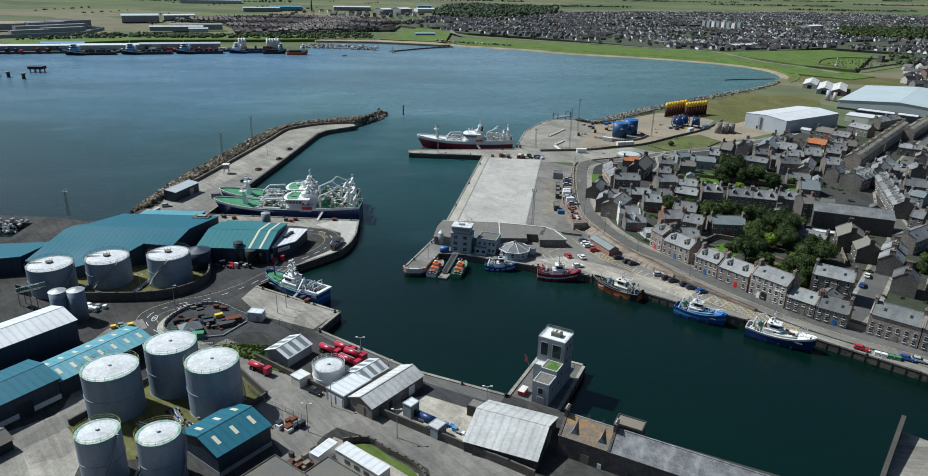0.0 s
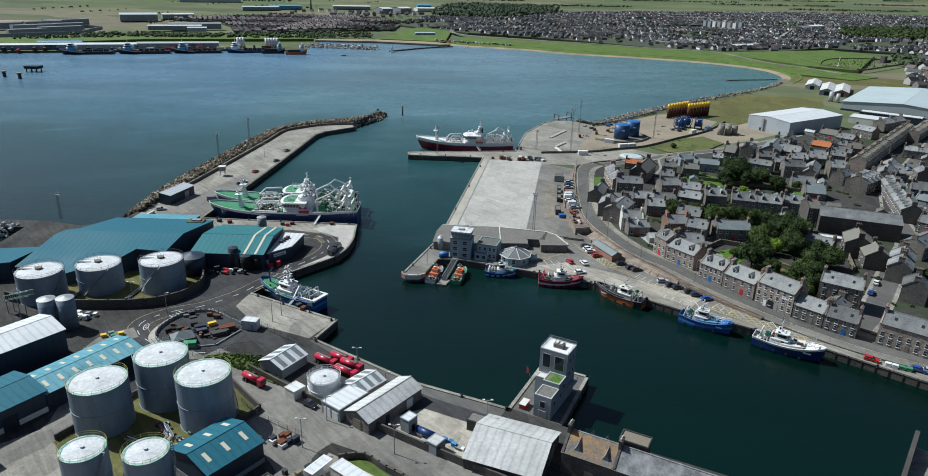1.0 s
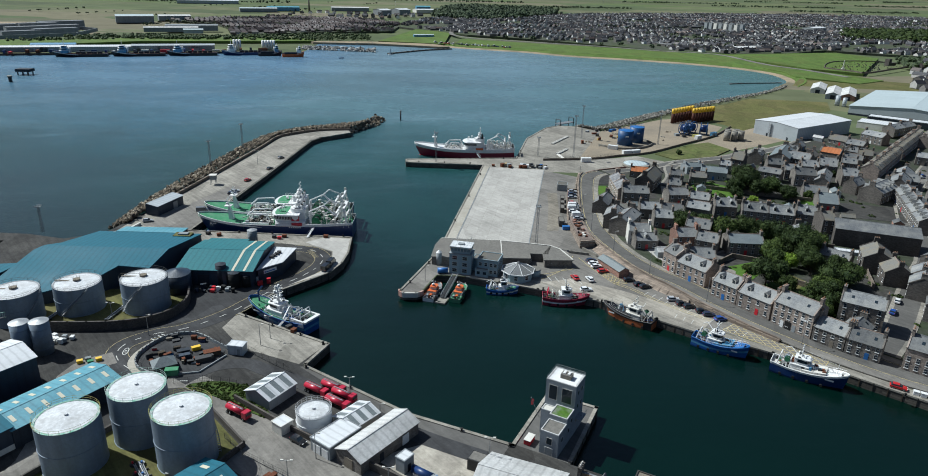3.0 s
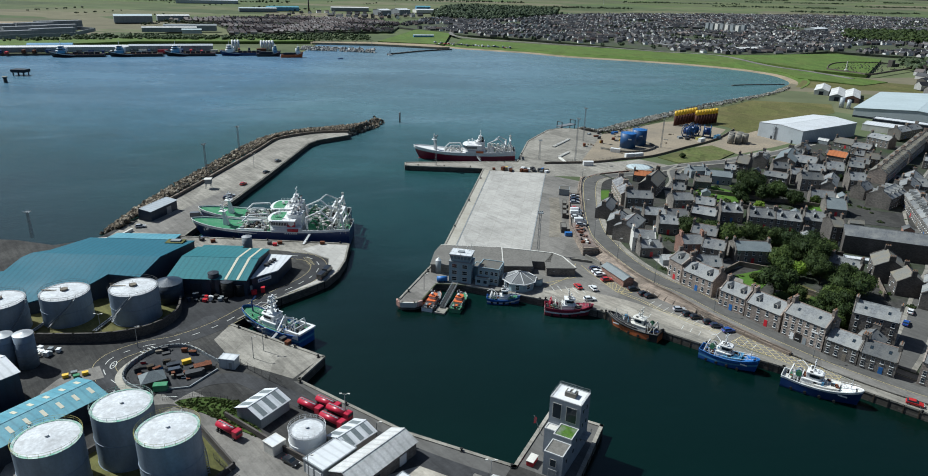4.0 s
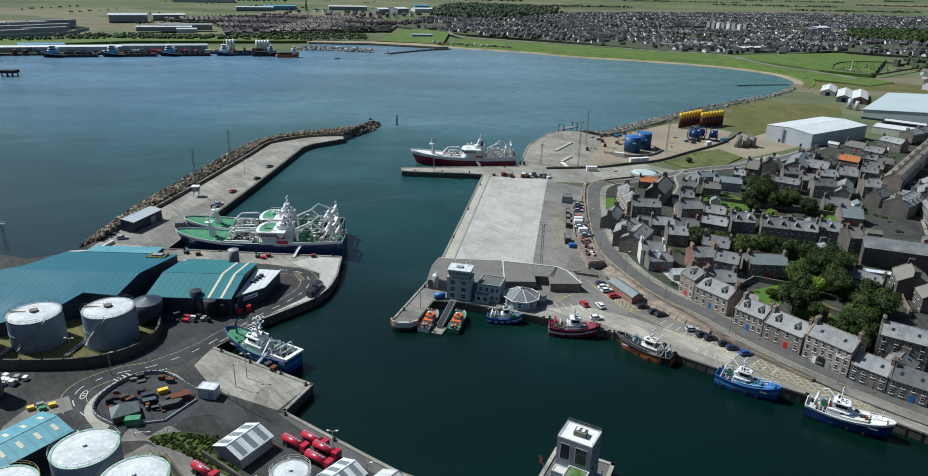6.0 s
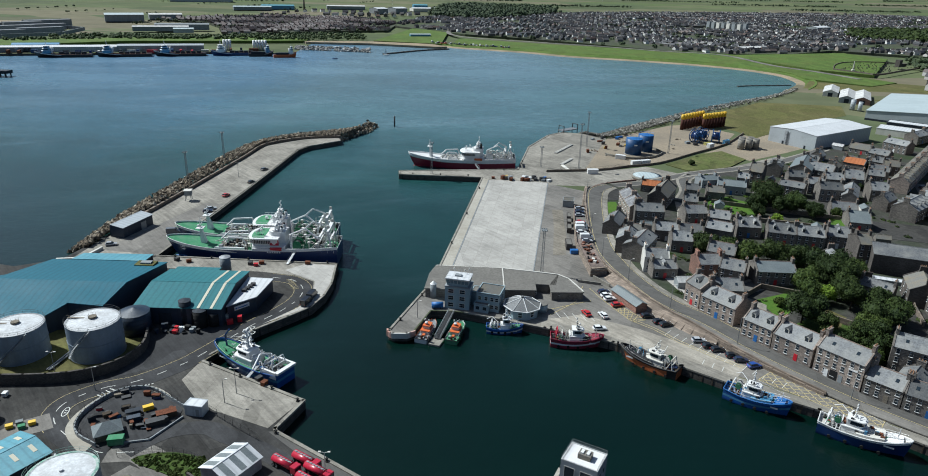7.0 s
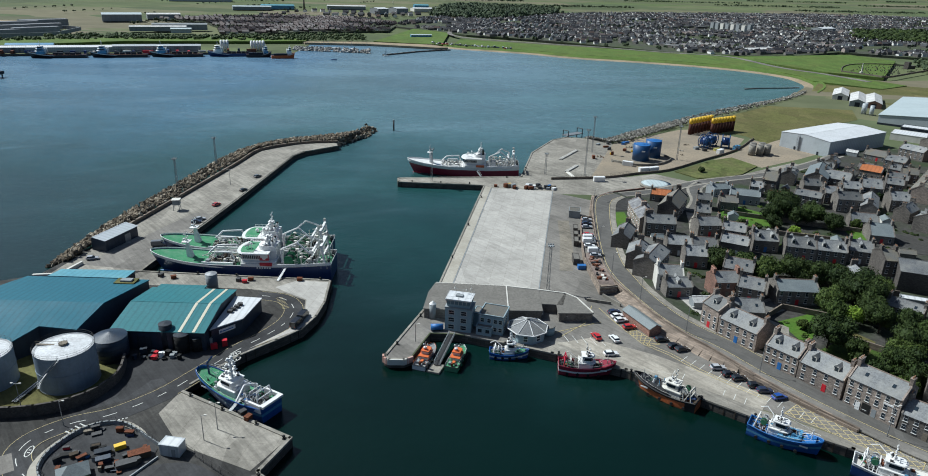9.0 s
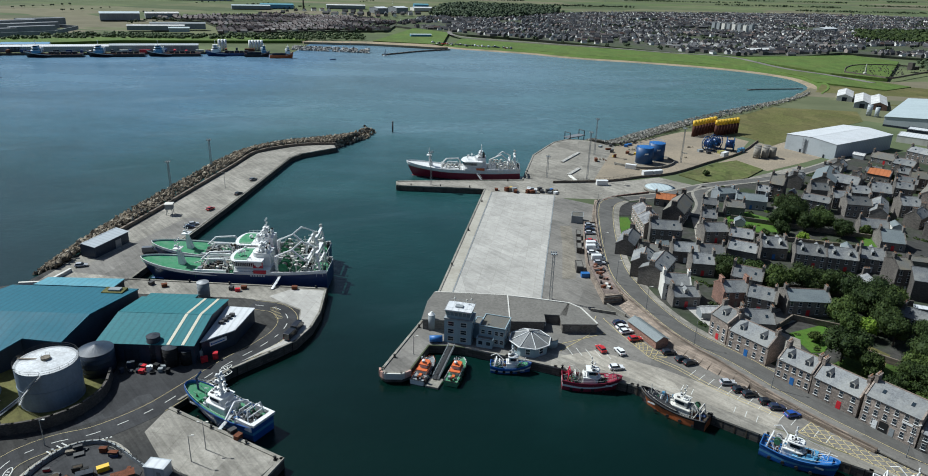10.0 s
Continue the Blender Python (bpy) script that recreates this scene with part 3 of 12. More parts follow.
def sstep(a, b, x):
    t = min(1, max(0, (x - a) / (b - a)))
    return t * t * (3 - 2 * t)


WATER = -2.6
DEEP = -7.0


def town_z(x, y):
    """Height of the street and town ground above the quay."""
    return 0.25 + 2.0 * sstep(195, 262, y) * sstep(40, 62, x) - 0.6 * sstep(370, 420, y) * sstep(40, 62, x)


# ---- sea and land ----
bm = bmesh.new()
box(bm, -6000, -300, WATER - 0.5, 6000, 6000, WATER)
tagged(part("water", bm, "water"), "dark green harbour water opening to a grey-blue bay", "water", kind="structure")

# industrial pier with its quays and the mole
WEST = [(420, -250), (420, -60), (86, 124), (25.0, 152.4), (35.1, 174.7), (22.6, 181.0), (12.5, 158.8), (-13.5, 169.9), (-44.5, 190.5), (-40.2, 203.4),
        (-73.3, 221.1), (-72.0, 224.5), (-63.6, 238.9), (-55.5, 248.0), (-49.9, 255.0), (-47.2, 264.0), (-46.5, 274.0), (-48.0, 291.4),
        (-117.6, 294.0), (-116.0, 312.0), (-112.6, 345.0), (-109.7, 377.5), (-103.6, 461.0), (-99.5, 471.0), (-82.0, 488.0), (-84.7, 496.5), (-106.4, 490.5),
        (-126.0, 470.0), (-129.5, 440.0), (-137.0, 376.0), (-143.0, 330.0), (-147.0, 306.0), (-150.5, 288.0), (-163.3, 280.5), (-180.0, 284.5), (-420, 292), (-420, 276),
        (-185, 276.6), (-184, 260), (-420, 240), (-420, -250)]
# town quays, yard and the whole mainland beyond
EAST = [(420, 20), (190.0, 143.0), (132.7, 175.6), (108.0, 196.2), (93.0, 205.6), (73.4, 217.3), (62.4, 225.2), (45.5, 237.8), (25.5, 245.6), (12.0, 250.5), (0.4, 254.5), (-3.0, 255.3), (-10.8, 255.4),
        (-15.3, 241.0), (-17.3, 239.4), (-21.6, 239.2), (-23.2, 240.6), (-23.2, 241.8), (-12.1, 278.0), (7.2, 412.6), (-37.5, 414.0), (-38.5, 421.5), (28.3, 431.4), (37.7, 485.6), (54.1, 521.8), (66.2, 533.0), (80.4, 529.5), (95.2, 529.5),
        (117.5, 553.0), (165.0, 601.0), (234.0, 669.0), (303.4, 733.0), (328.0, 772.0), (361, 826), (366, 880), (350, 917), (320, 948), (272, 974), (216, 998), (134, 1022), (70, 1063),
        (-12.8, 1092), (-56.7, 1117), (-151, 1131), (-236, 1103), (-232, 962), (-273, 965), (-577, 860), (-1500, 540), (-6000, -250), (-8000, 8000), (8000, 8000), (8000, -250), (420, -250)]


def shore_z(x, y):
    return 0.0 if y < 700 else (0.6 if x > 250 and y < 800 else (-2.6 if y < 1140 and x > -240 else 0.0))


for name, pts, mat_top, label in (("ground", WEST, "yardground", "worn tarmac and concrete ground of the industrial harbour pier"),
                                  ("ground", EAST, "fields", "mainland ground with farm fields reaching the horizon")):
    bm = bmesh.new()
    prism(bm, pts, DEEP, shore_z if pts is EAST else 0.0, 0, 1, bottom=False)
    tagged(part(name, bm, [mat_top, "quaywall"]), label, "ground", kind="structure")


def sheet(name, pts, z, mat, label, category="ground", thick=0.05):
    """A flat cover laid on the ground."""
    bm = bmesh.new()
    prism(bm, pts, (z if not callable(z) else -0.3) - thick, z, bottom=False)
    bmesh.ops.recalc_face_normals(bm, faces=bm.faces)
    return tagged(part(name, bm, mat), label, category, kind="structure")

# ---- ground covers, roads and walls of the setting ----
sheet("pavement", [(-73.4, 220.4), (-75.0, 211.0), (-68.0, 202.5), (-62.0, 198.0), (-46.5, 191.5), (-41.0, 203.2)], 0.03, "concrete", "pale concrete slab of the trawler berth", "pavement")
sheet("pavement", [(-117.0, 293.4), (-122.0, 283.0), (-74, 282), (-61.5, 279.6), (-53.6, 275), (-51.6, 264), (-54.6, 254.5), (-65.6, 239.4), (-50.4, 255.2), (-47.7, 264), (-47.0, 274), (-48.4, 290.9)], 0.03, "concrete", "pale concrete quay edge beside the big trawlers", "pavement")
sheet("pavement", [(-66, 284), (-61.5, 280.6), (-53.3, 275.4), (-51.2, 264), (-54.2, 254.9), (-62.6, 242.9), (-50.8, 255.4), (-48.1, 264), (-47.4, 274), (-48.8, 289.5), (-60, 290)], 0.055, "apron", "pale clean concrete at the corner of the berth", "pavement")
sheet("pavement", [(-117, 294.2), (-115.4, 312), (-112.1, 345), (-109.2, 377.5), (-103.1, 461), (-99, 470.6), (-82.6, 487.6), (-85, 495.9), (-105.6, 489.8), (-124.6, 469), (-128.0, 440), (-135.5, 376), (-141.5, 330), (-145.5, 306), (-147, 290)], 0.03, "concrete", "long bare concrete deck of the mole", "pavement")
sheet("pavement", [(-46, 190.2), (-44.3, 190.6), (-13.3, 170.3), (11.9, 159.3), (7.5, 150.0), (-10, 158.0), (-16, 164.0)], 0.02, "road", "stained tarmac strip along the fuel quay", "pavement")
# darker material on the pier deck carries the tower's shadow in its colour
sheet("pavement", [(12.9, 158.8), (24.6, 152.8), (34.6, 174.6), (22.8, 180.4)], 0.02, "road", "weathered deck of the lookout pier, darkened for the tower's shadow", "pavement")
sheet("pavement", [(8.0, 406.0), (7.6, 412.4), (-37, 414.4), (-38, 421.1), (28.6, 430.9), (38.0, 484.8), (54.5, 521), (66.2, 532.3), (80, 528.8), (94, 531), (92, 500), (70, 440), (72, 424), (66, 402), (46, 402)], 0.02, "concrete", "broad concrete quay beside the red trawler", "pavement")
sheet("pavement", [(66, 433), (92, 443), (113, 453), (170, 507), (190, 543), (168, 572), (150, 566), (117, 537), (95, 519), (88, 500)], 0.06, "dirt", "sandy hardcore storage yard", "yard")
sheet("pavement", [(-22.8, 241.8), (-22.8, 240.8), (-21.5, 239.6), (-17.4, 239.8), (-15.7, 241.2), (-11.1, 255.8), (-3, 255.7), (0.4, 255.0), (12.0, 251.2), (25.5, 246.3), (45.5, 238.5), (52, 238), (60.5, 262), (56.5, 284), (55.6, 316), (57, 356), (61.5, 392), (46, 402), (7.4, 410), (-11.6, 278.2)], 0.02, "asphalt", "grey tarmac of the fish market pier and car park", "pavement")
sheet("pavement", [(12.0, 250.9), (25.5, 246.0), (45.5, 238.2), (62.4, 225.7), (73.4, 217.8), (93.0, 206.1), (108.0, 196.7), (132.7, 176.1), (135, 178.5), (110.5, 198.8), (96.5, 207.5), (77, 220.5), (66, 229), (50, 241.5), (28.5, 252.5), (14, 254.5)], 0.035, "concrete", "pale worn concrete edge of the town quay", "pavement")
sheet("pavement", [(52, 239), (66, 229.5), (77, 221), (96.5, 208), (110.5, 199.3), (135, 179), (190, 147), (194, 151), (140, 185), (112, 205), (98, 217), (84, 231), (72, 246), (60, 262), (56, 255)], 0.045, "asphalt", "tarmac parking strip on the town quay", "pavement")

# town ground, a raised sheet that follows the street
TOWN = [(61.8, 262), (70.8, 247.2), (82.2, 231.8), (93.8, 217.4), (102.4, 208.4), (110.6, 201.2), (133.5, 184.2), (200, 147), (420, 30), (420, 420), (330, 480), (285, 520), (232, 500), (205, 476), (170, 450), (120, 426), (100, 410), (74, 402), (60.5, 395), (55.6, 372), (53.4, 348), (51.4, 326), (50.8, 308), (52.2, 295), (54.8, 284), (58.2, 272)]

def inside(p, poly):
    c = False
    for (x0, y0), (x1, y1) in zip(poly, poly[1:] + poly[:1]):
        if (y0 > p[1]) != (y1 > p[1]) and p[0] < (x1 - x0) * (p[1] - y0) / (y1 - y0) + x0:
            c = not c
    return c


pts2 = [Vector(p) for p in TOWN]
inner = [Vector((54 + 6.0 * i, 34 + 6.0 * j)) for i in range(62) for j in range(82)]
inner = [p for p in inner if inside(p, TOWN) and min((p - q).length for q in pts2) > 2.0]
vs_, _, fs_, _, _, _ = delaunay_2d_cdt(pts2 + inner, [(i, (i + 1) % len(pts2)) for i in range(len(pts2))], [], 1, 1e-4)
bm = bmesh.new()
vs_ = [bm.verts.new((v.x, v.y, town_z(v.x, v.y))) for v in vs_]
for f in fs_:
    bm.faces.new([vs_[i] for i in f])
prism(bm, TOWN, -0.5, -0.4, bottom=False)
for p, q in zip(TOWN, TOWN[1:] + TOWN[:1]):
    bm.faces.new([bm.verts.new((*p, -0.5)), bm.verts.new((*q, -0.5)), bm.verts.new((*q, town_z(*q))), bm.verts.new((*p, town_z(*p)))])
tagged(part("ground", bm, "townground"), "old town ground with yards and weeds", "ground", kind="structure")

STREET_W = smooth([(72, 400), (63, 392.5), (58.6, 375), (54.8, 345), (52.8, 322), (52.3, 306.5), (54.1, 293), (57.2, 281.3), (62, 266.5), (67.5, 256.5), (75.2, 247.4), (85, 232.5), (96.5, 218.5), (112, 202.5), (134, 186), (200, 149.5)], 4)
STREET_E = smooth([(75.5, 394.5), (69, 386.5), (65, 370), (61.6, 347), (59.5, 326), (59, 310), (60.6, 297), (62.6, 286), (67.4, 271), (73, 261), (81, 251.5), (91, 237), (103, 223.5), (118, 209.5), (139, 192.5), (204, 156)], 4)


def band(name, a, b, dz, mat, label, category, thick=0.3):
    bm = bmesh.new()
    strip(bm, [(x, y, town_z(x, y) + dz) for x, y in a], [(x, y, town_z(x, y) + dz) for x, y in b], thick)
    bmesh.ops.recalc_face_normals(bm, faces=bm.faces)
    return tagged(part(name, bm, mat), label, category, kind="structure")


def between(a, b, t):
    return [(p[0] + (q[0] - p[0]) * t, p[1] + (q[1] - p[1]) * t) for p, q in zip(a, b)]


band("road", STREET_W, STREET_E, 0.10, "road", "grey tarmac street curving round the old town", "road")
band("pavement", between(STREET_W, STREET_E, 0.99), between(STREET_W, STREET_E, 1.32), 0.20, "concrete", "raised stone pavement in front of the houses", "pavement")
KERB_W = [(p[0] - (q[0] - p[0]) * k, p[1] - (q[1] - p[1]) * k) for p, q in zip(STREET_W, STREET_E) for k in (0.40 - 0.26 * sstep(244, 262, p[1]),)]
band("pavement", KERB_W, between(STREET_W, STREET_E, 0.0), 0.24, "asphalt", "narrow pavement behind the parapet", "pavement")

# side streets of the old town
for pts, w in (([(126, 207), (141, 224), (164, 255), (187, 285), (213, 346), (262, 412), (316, 478), (352, 520)], 7.0), ([(84, 268), (100, 276), (112, 284)], 5.5), ([(104, 374), (112, 392), (116, 412), (124, 424)], 5.0), ([(76, 398), (98, 408), (124, 426), (170, 447), (205, 473), (232, 497)], 5.0)):
    bm = bmesh.new()
    ribbon(bm, smooth(pts, 4), w, lambda x, y: town_z(x, y) + 0.09, 0.2)
    tagged(part("road", bm, "road"), "narrow tarmac side street in the old town", "road", kind="structure")
    for s in (-1, 1):
        bm = bmesh.new()
        sp = smooth(pts, 4)
        off = []
        for i, p in enumerate(sp):
            a, b = Vector(sp[max(i - 1, 0)]), Vector(sp[min(i + 1, len(sp) - 1)])
            d = (b - a).normalized()
            off.append((p[0] - s * d.y * (w / 2 + 0.7), p[1] + s * d.x * (w / 2 + 0.7)))
        ribbon(bm, off, 1.4, lambda x, y: town_z(x, y) + 0.15, 0.3)
        tagged(part("pavement", bm, "concrete"), "narrow kerbed pavement of a side street", "pavement", kind="structure")

# parapet and retaining wall between street and car park
bm = bmesh.new()
pl = KERB_W[4:50]
wall_line(bm, pl, 0.5, 0.85, lambda x, y: town_z(x, y))
for p, q in zip(pl, pl[1:]):
    d = Vector((q[0] - p[0], q[1] - p[1], 0))
    m = Matrix.Translation((p[0], p[1], 0)) @ Matrix.Rotation(math.atan2(d.y, d.x), 4, "Z")
    box(bm, 0, -0.6, -0.3, d.length, 0.15, town_z(*p) + 0.2, m)
tagged(part("wall_street", bm, "streetwall"), "long stone retaining wall and parapet below the street", "wall", kind="structure")

# stone-faced slope from the car park up to the street
outer, inner2 = [], []
for p, q in list(zip(STREET_W, STREET_E))[4:52]:
    d = (Vector(p) - Vector(q)).normalized()
    best = 0.0
    for k in range(1, 60):
        c = Vector(p) + d * (k * 0.2)
        if not inside(c, TOWN):
            break
        best = k * 0.2
    outer.append((p[0] + d.x * (best + 0.25), p[1] + d.y * (best + 0.25)))
    inner2.append((p[0] + d.x * min(2.1, best), p[1] + d.y * min(2.1, best)))
bm = bmesh.new()
strip(bm, [(x, y, town_z(x, y) + 0.16) for x, y in outer], [(x, y, town_z(x, y) + 0.2) for x, y in inner2], 0.3)
for a_, b_ in zip(outer, outer[1:]):
    bm.faces.new([bm.verts.new((*a_, -0.2)), bm.verts.new((*b_, -0.2)), bm.verts.new((*b_, town_z(*b_) + 0.16)), bm.verts.new((*a_, town_z(*a_) + 0.16))])
bmesh.ops.recalc_face_normals(bm, faces=bm.faces)
sheet("pavement", [(27, 251.5), (46.6, 240.6), (64, 229.6), (77, 220.5), (81.5, 226.5), (70, 236), (55, 247), (38, 255.5)], 0.062, "oldslab", "pale worn concrete in front of the moored boats", "pavement")
sheet("pavement", [(87.4, 223.6), (108.7, 203.0), (104.9, 198.6), (82.2, 219.4)], 0.085, "asphalt", "brownish worn tarmac under the hatched box", "pavement")
sheet("pavement", [(-101, 226), (-92.5, 234), (-74.5, 241), (-66, 243), (-75, 229), (-84, 217), (-93, 211), (-92, 222)], 0.02, "depotroad", "dark tarmac market yard", "yard")
for a_, b_ in zip(outer, outer[1:]):
    if 236 < b_[1] and a_[1] < 287:
        d_ = Vector((b_[1] - a_[1], a_[0] - b_[0])).normalized()
        w_ = 1.0 + 2.2 * sstep(238, 262, a_[1])
        if d_.x > 0:
            d_ = -d_
        foot = [(a_[0] + d_.x * w_, a_[1] + d_.y * w_, 0.04), (b_[0] + d_.x * w_, b_[1] + d_.y * w_, 0.04)]
        bm.faces.new([bm.verts.new(foot[0]), bm.verts.new(foot[1]), bm.verts.new((*b_, town_z(*b_) + 0.1)), bm.verts.new((*a_, town_z(*a_) + 0.1))])
bmesh.ops.recalc_face_normals(bm, faces=bm.faces)
sheet("pavement", [(49, 293), (52.6, 293), (55.4, 284), (58.8, 272), (62.2, 262), (71, 247.4), (62, 246), (54, 262), (49, 280)], 0.03, "asphalt", "grey tarmac at the foot of the street wall", "pavement")
sheet("pavement", [(34.5, 306), (39.5, 306), (42.0, 322), (43.5, 343), (45.0, 362), (40.0, 362), (38.5, 340)], 0.03, "dustytar", "dusty tan strip along the terrace stores", "pavement")
tagged(part("wall_bank", bm, "streetwall"), "pinkish stone revetment between car park and street", "wall", kind="structure")

# industrial roads
ROADS = [
    (smooth([(60, 96), (34, 112), (11, 128), (-11, 141), (-25, 149.5), (-38.5, 157.5), (-54, 167.5), (-62, 173), (-72, 181), (-82, 181), (-93, 187), (-99, 193), (-99.5, 199.5), (-94, 205.8), (-86, 210), (-77.5, 219), (-72, 229), (-65.5, 242), (-59.5, 251.5), (-55.8, 260.5), (-56, 269), (-61, 275.5), (-70, 277.5)], 5), 6.6),
    (smooth([(-76, 181), (-70, 188.5), (-61.5, 191), (-55, 188), (-45, 183), (-28, 172), (-10, 161), (8, 152.5)], 4), 5.0),
    (smooth([(-40, 157), (-38, 146), (-37, 130), (-42, 110), (-50, 60)], 4), 7.0),
    (smooth([(-99, 192), (-106, 182), (-96, 148), (-104, 132), (-125, 100)], 4), 7.0),
]
for i, (pts, w) in enumerate(ROADS):
    near = [p for p in pts if p[1] <= 182 and p[0] > -80] if i == 0 else [] if i == 1 else pts
    for run, m_ in ((near, "asphalt"), (pts[max(0, len(near) - 1):] if i < 2 else [], "depotroad")):
        if len(run) > 1:
            bm = bmesh.new()
            ribbon(bm, run, w, 0.045 + 0.006 * i, 0.04)
            tagged(part("road", bm, m_), "grey tarmac road through the fuel depot" if m_ == "asphalt" else "dark tarmac road round the fuel depot", "road", kind="structure")

# low quay copings
def coping(pts, label, w=0.9, h=0.3, mat="concrete"):
    bm = bmesh.new()
    wall_line(bm, pts, w, h, 0.0)
    tagged(part("trim", bm, mat), label, "kerb", kind="structure")


coping([(-40.6, 203.0), (-44.7, 191.4), (-44.3, 190.3), (-13.5, 169.4), (12.2, 158.4), (22.8, 180.4), (34.6, 174.6), (25.2, 153.5)], "raised concrete coping of the fuel quay")
coping([(-72.6, 220.3), (-40.8, 203.2)], "raised concrete coping of the trawler berth")
coping([(-72, 224.0), (-64.1, 238.9), (-56.0, 248.2), (-50.4, 255.1), (-47.7, 264.0), (-47.0, 274.0), (-48.5, 290.9), (-117, 293.5)], "raised concrete coping round the market quay", 0.7)
coping([(-116.5, 313), (-113.1, 345), (-110.2, 377.5), (-104.1, 461.0), (-100, 470.5), (-82.8, 487.5)], "raised concrete coping of the mole", 0.8)
coping([(132.7, 176.0), (108.0, 196.6), (93.0, 206.0), (73.4, 217.7), (62.4, 225.6), (45.5, 238.2), (25.5, 246.0), (12.0, 250.9), (0.4, 254.9)], "worn stone coping of the town quay", 0.9, 0.18)
coping([(-15.6, 241.3), (-17.4, 239.8), (-21.5, 239.6), (-22.8, 240.8), (-22.8, 241.8), (-11.6, 278.0), (7.7, 412.8)], "raised concrete coping of the market pier", 0.7)
coping([(7.4, 413.0), (-37.0, 414.3), (-38.0, 421.2), (28, 431), (38.1, 485.5), (54.4, 521.5), (66.3, 532.5)], "raised concrete coping of the red trawler's jetty", 0.8)

# mole parapet
bm = bmesh.new()
wall_line(bm, smooth([(-84.5, 496.0), (-106.0, 490.0), (-125.6, 470.0), (-129.0, 440.0), (-136.6, 376.0), (-142.5, 331.0)], 3), 1.0, 1.5, 0.0)
tagged(part("wall_mole", bm, "boundary"), "concrete wave wall along the rock side of the mole", "wall", kind="structure")

# armour stone: mole and yard revetment
def rocks(inner, outer, count, size, label, seed, mat="rock"):
    rnd = random.Random(seed)
    bm = bmesh.new()
    inn, out = smooth(inner, 6), smooth(outer, 6)
    n = min(len(inn), len(out)) - 1
    base = [Vector(v) for v in ((1, 0, 0), (-1, 0, 0), (0, 1, 0), (0, -1, 0), (0, 0, 1), (0, 0, -1))]
    tri = ((0, 2, 4), (2, 1, 4), (1, 3, 4), (3, 0, 4), (2, 0, 5), (1, 2, 5), (3, 1, 5), (0, 3, 5))
    for k in range(count):
        s = rnd.random() * n
        i, f = int(s), s - int(s)
        a = Vector(inn[i]).lerp(Vector(inn[i + 1]), f)
        b = Vector(out[i]).lerp(Vector(out[i + 1]), f)
        u = rnd.random()
        p = a.lerp(b, u)
        z = 1.9 * (1 - u) + WATER * u + rnd.uniform(-0.4, 0.5)
        q = Euler((rnd.random() * 6, rnd.random() * 6, rnd.random() * 6)).to_matrix()
        r = size * rnd.uniform(0.55, 1.35)
        vs = [bm.verts.new(Vector((p.x, p.y, z)) + q @ (v * r * rnd.uniform(0.6, 1.2))) for v in base]
        for t in tri:
            bm.faces.new([vs[j] for j in t])
    tagged(part("armour_rock", bm, mat), label, "rocks", kind="stuff")


rocks([(-146, 300), (-143.5, 331), (-137.5, 376), (-130.2, 440), (-126.6, 471), (-106.5, 491.5), (-85, 498), (-76, 520)],
      [(-155, 300), (-156, 340), (-152.5, 393), (-143.5, 470), (-130, 502), (-108, 520), (-88, 534), (-72, 543)], 4600, 0.95, "tumbled brown armour rock outside the mole wall", 3)
rocks([(-95, 497), (-86, 502), (-79, 518), (-73, 545)], [(-84, 495), (-79, 506), (-70, 522), (-65, 545)], 260, 1.25, "armour rock at the end of the mole", 4)
rocks([(80, 527), (95, 517), (116, 534), (140, 561), (161, 583), (231, 652), (303, 724), (332, 764)], [(76, 537), (94, 541), (113, 564), (138, 591), (158, 612), (228, 682), (299, 742), (325, 776)], 3800, 0.85, "grey armour rock revetment below the grass field", 5, "greyrock")
rocks([(-421, 275.5), (-300, 275.6), (-186, 276.0)], [(-421, 268), (-300, 269), (-190, 270)], 900, 0.9, "pale armour blocks in the small basin", 6, "blockstone")

sheet("pavement", [(62.5, 395), (74, 403), (100, 411), (122, 425), (168, 449), (200, 473), (196, 480), (166, 458), (150, 446), (122, 429.5), (104, 445), (88, 437.5), (66, 433.5), (64, 402)], 0.04, "concrete", "pale concrete apron between jetty and town", "pavement")

sheet("pavement", [(-104, 96), (-92, 122), (-70, 108), (-52, 96), (-60, 60), (-96, 60)], 0.02, "oldslab", "cracked old concrete yard below the tall tanks", "yard")
sheet("pavement", [(-109, 136), (-97, 147), (-93.5, 140.5), (-84.5, 128.5), (-82, 118), (-100, 110)], 0.05, "concrete", "pale worn concrete yard beside the narrow tanks", "yard")
sheet("pavement", [(-36, 128), (-30, 139.5), (-9, 127.5), (-6, 116), (-20, 110), (-36, 118)], 0.02, "oldslab", "worn concrete office yard", "yard")
sheet("pavement", [(-20, 152.5), (-8, 158.5), (8, 149), (17, 132), (11, 132), (-8, 143)], 0.015, "oldslab", "worn concrete yard beside the fuel quay", "yard")
sheet("pavement", [(30, 120), (60, 104), (84, 94), (76, 84), (24, 108)], 0.06, "oldslab", "pale worn ground in front of the quay store", "yard")
sheet("pavement", [(-118, 294.5), (-114.5, 330), (-112, 356), (-122, 357), (-130, 330), (-140, 298)], 0.036, "asphalt", "dark patched tarmac at the root of the mole", "pavement")

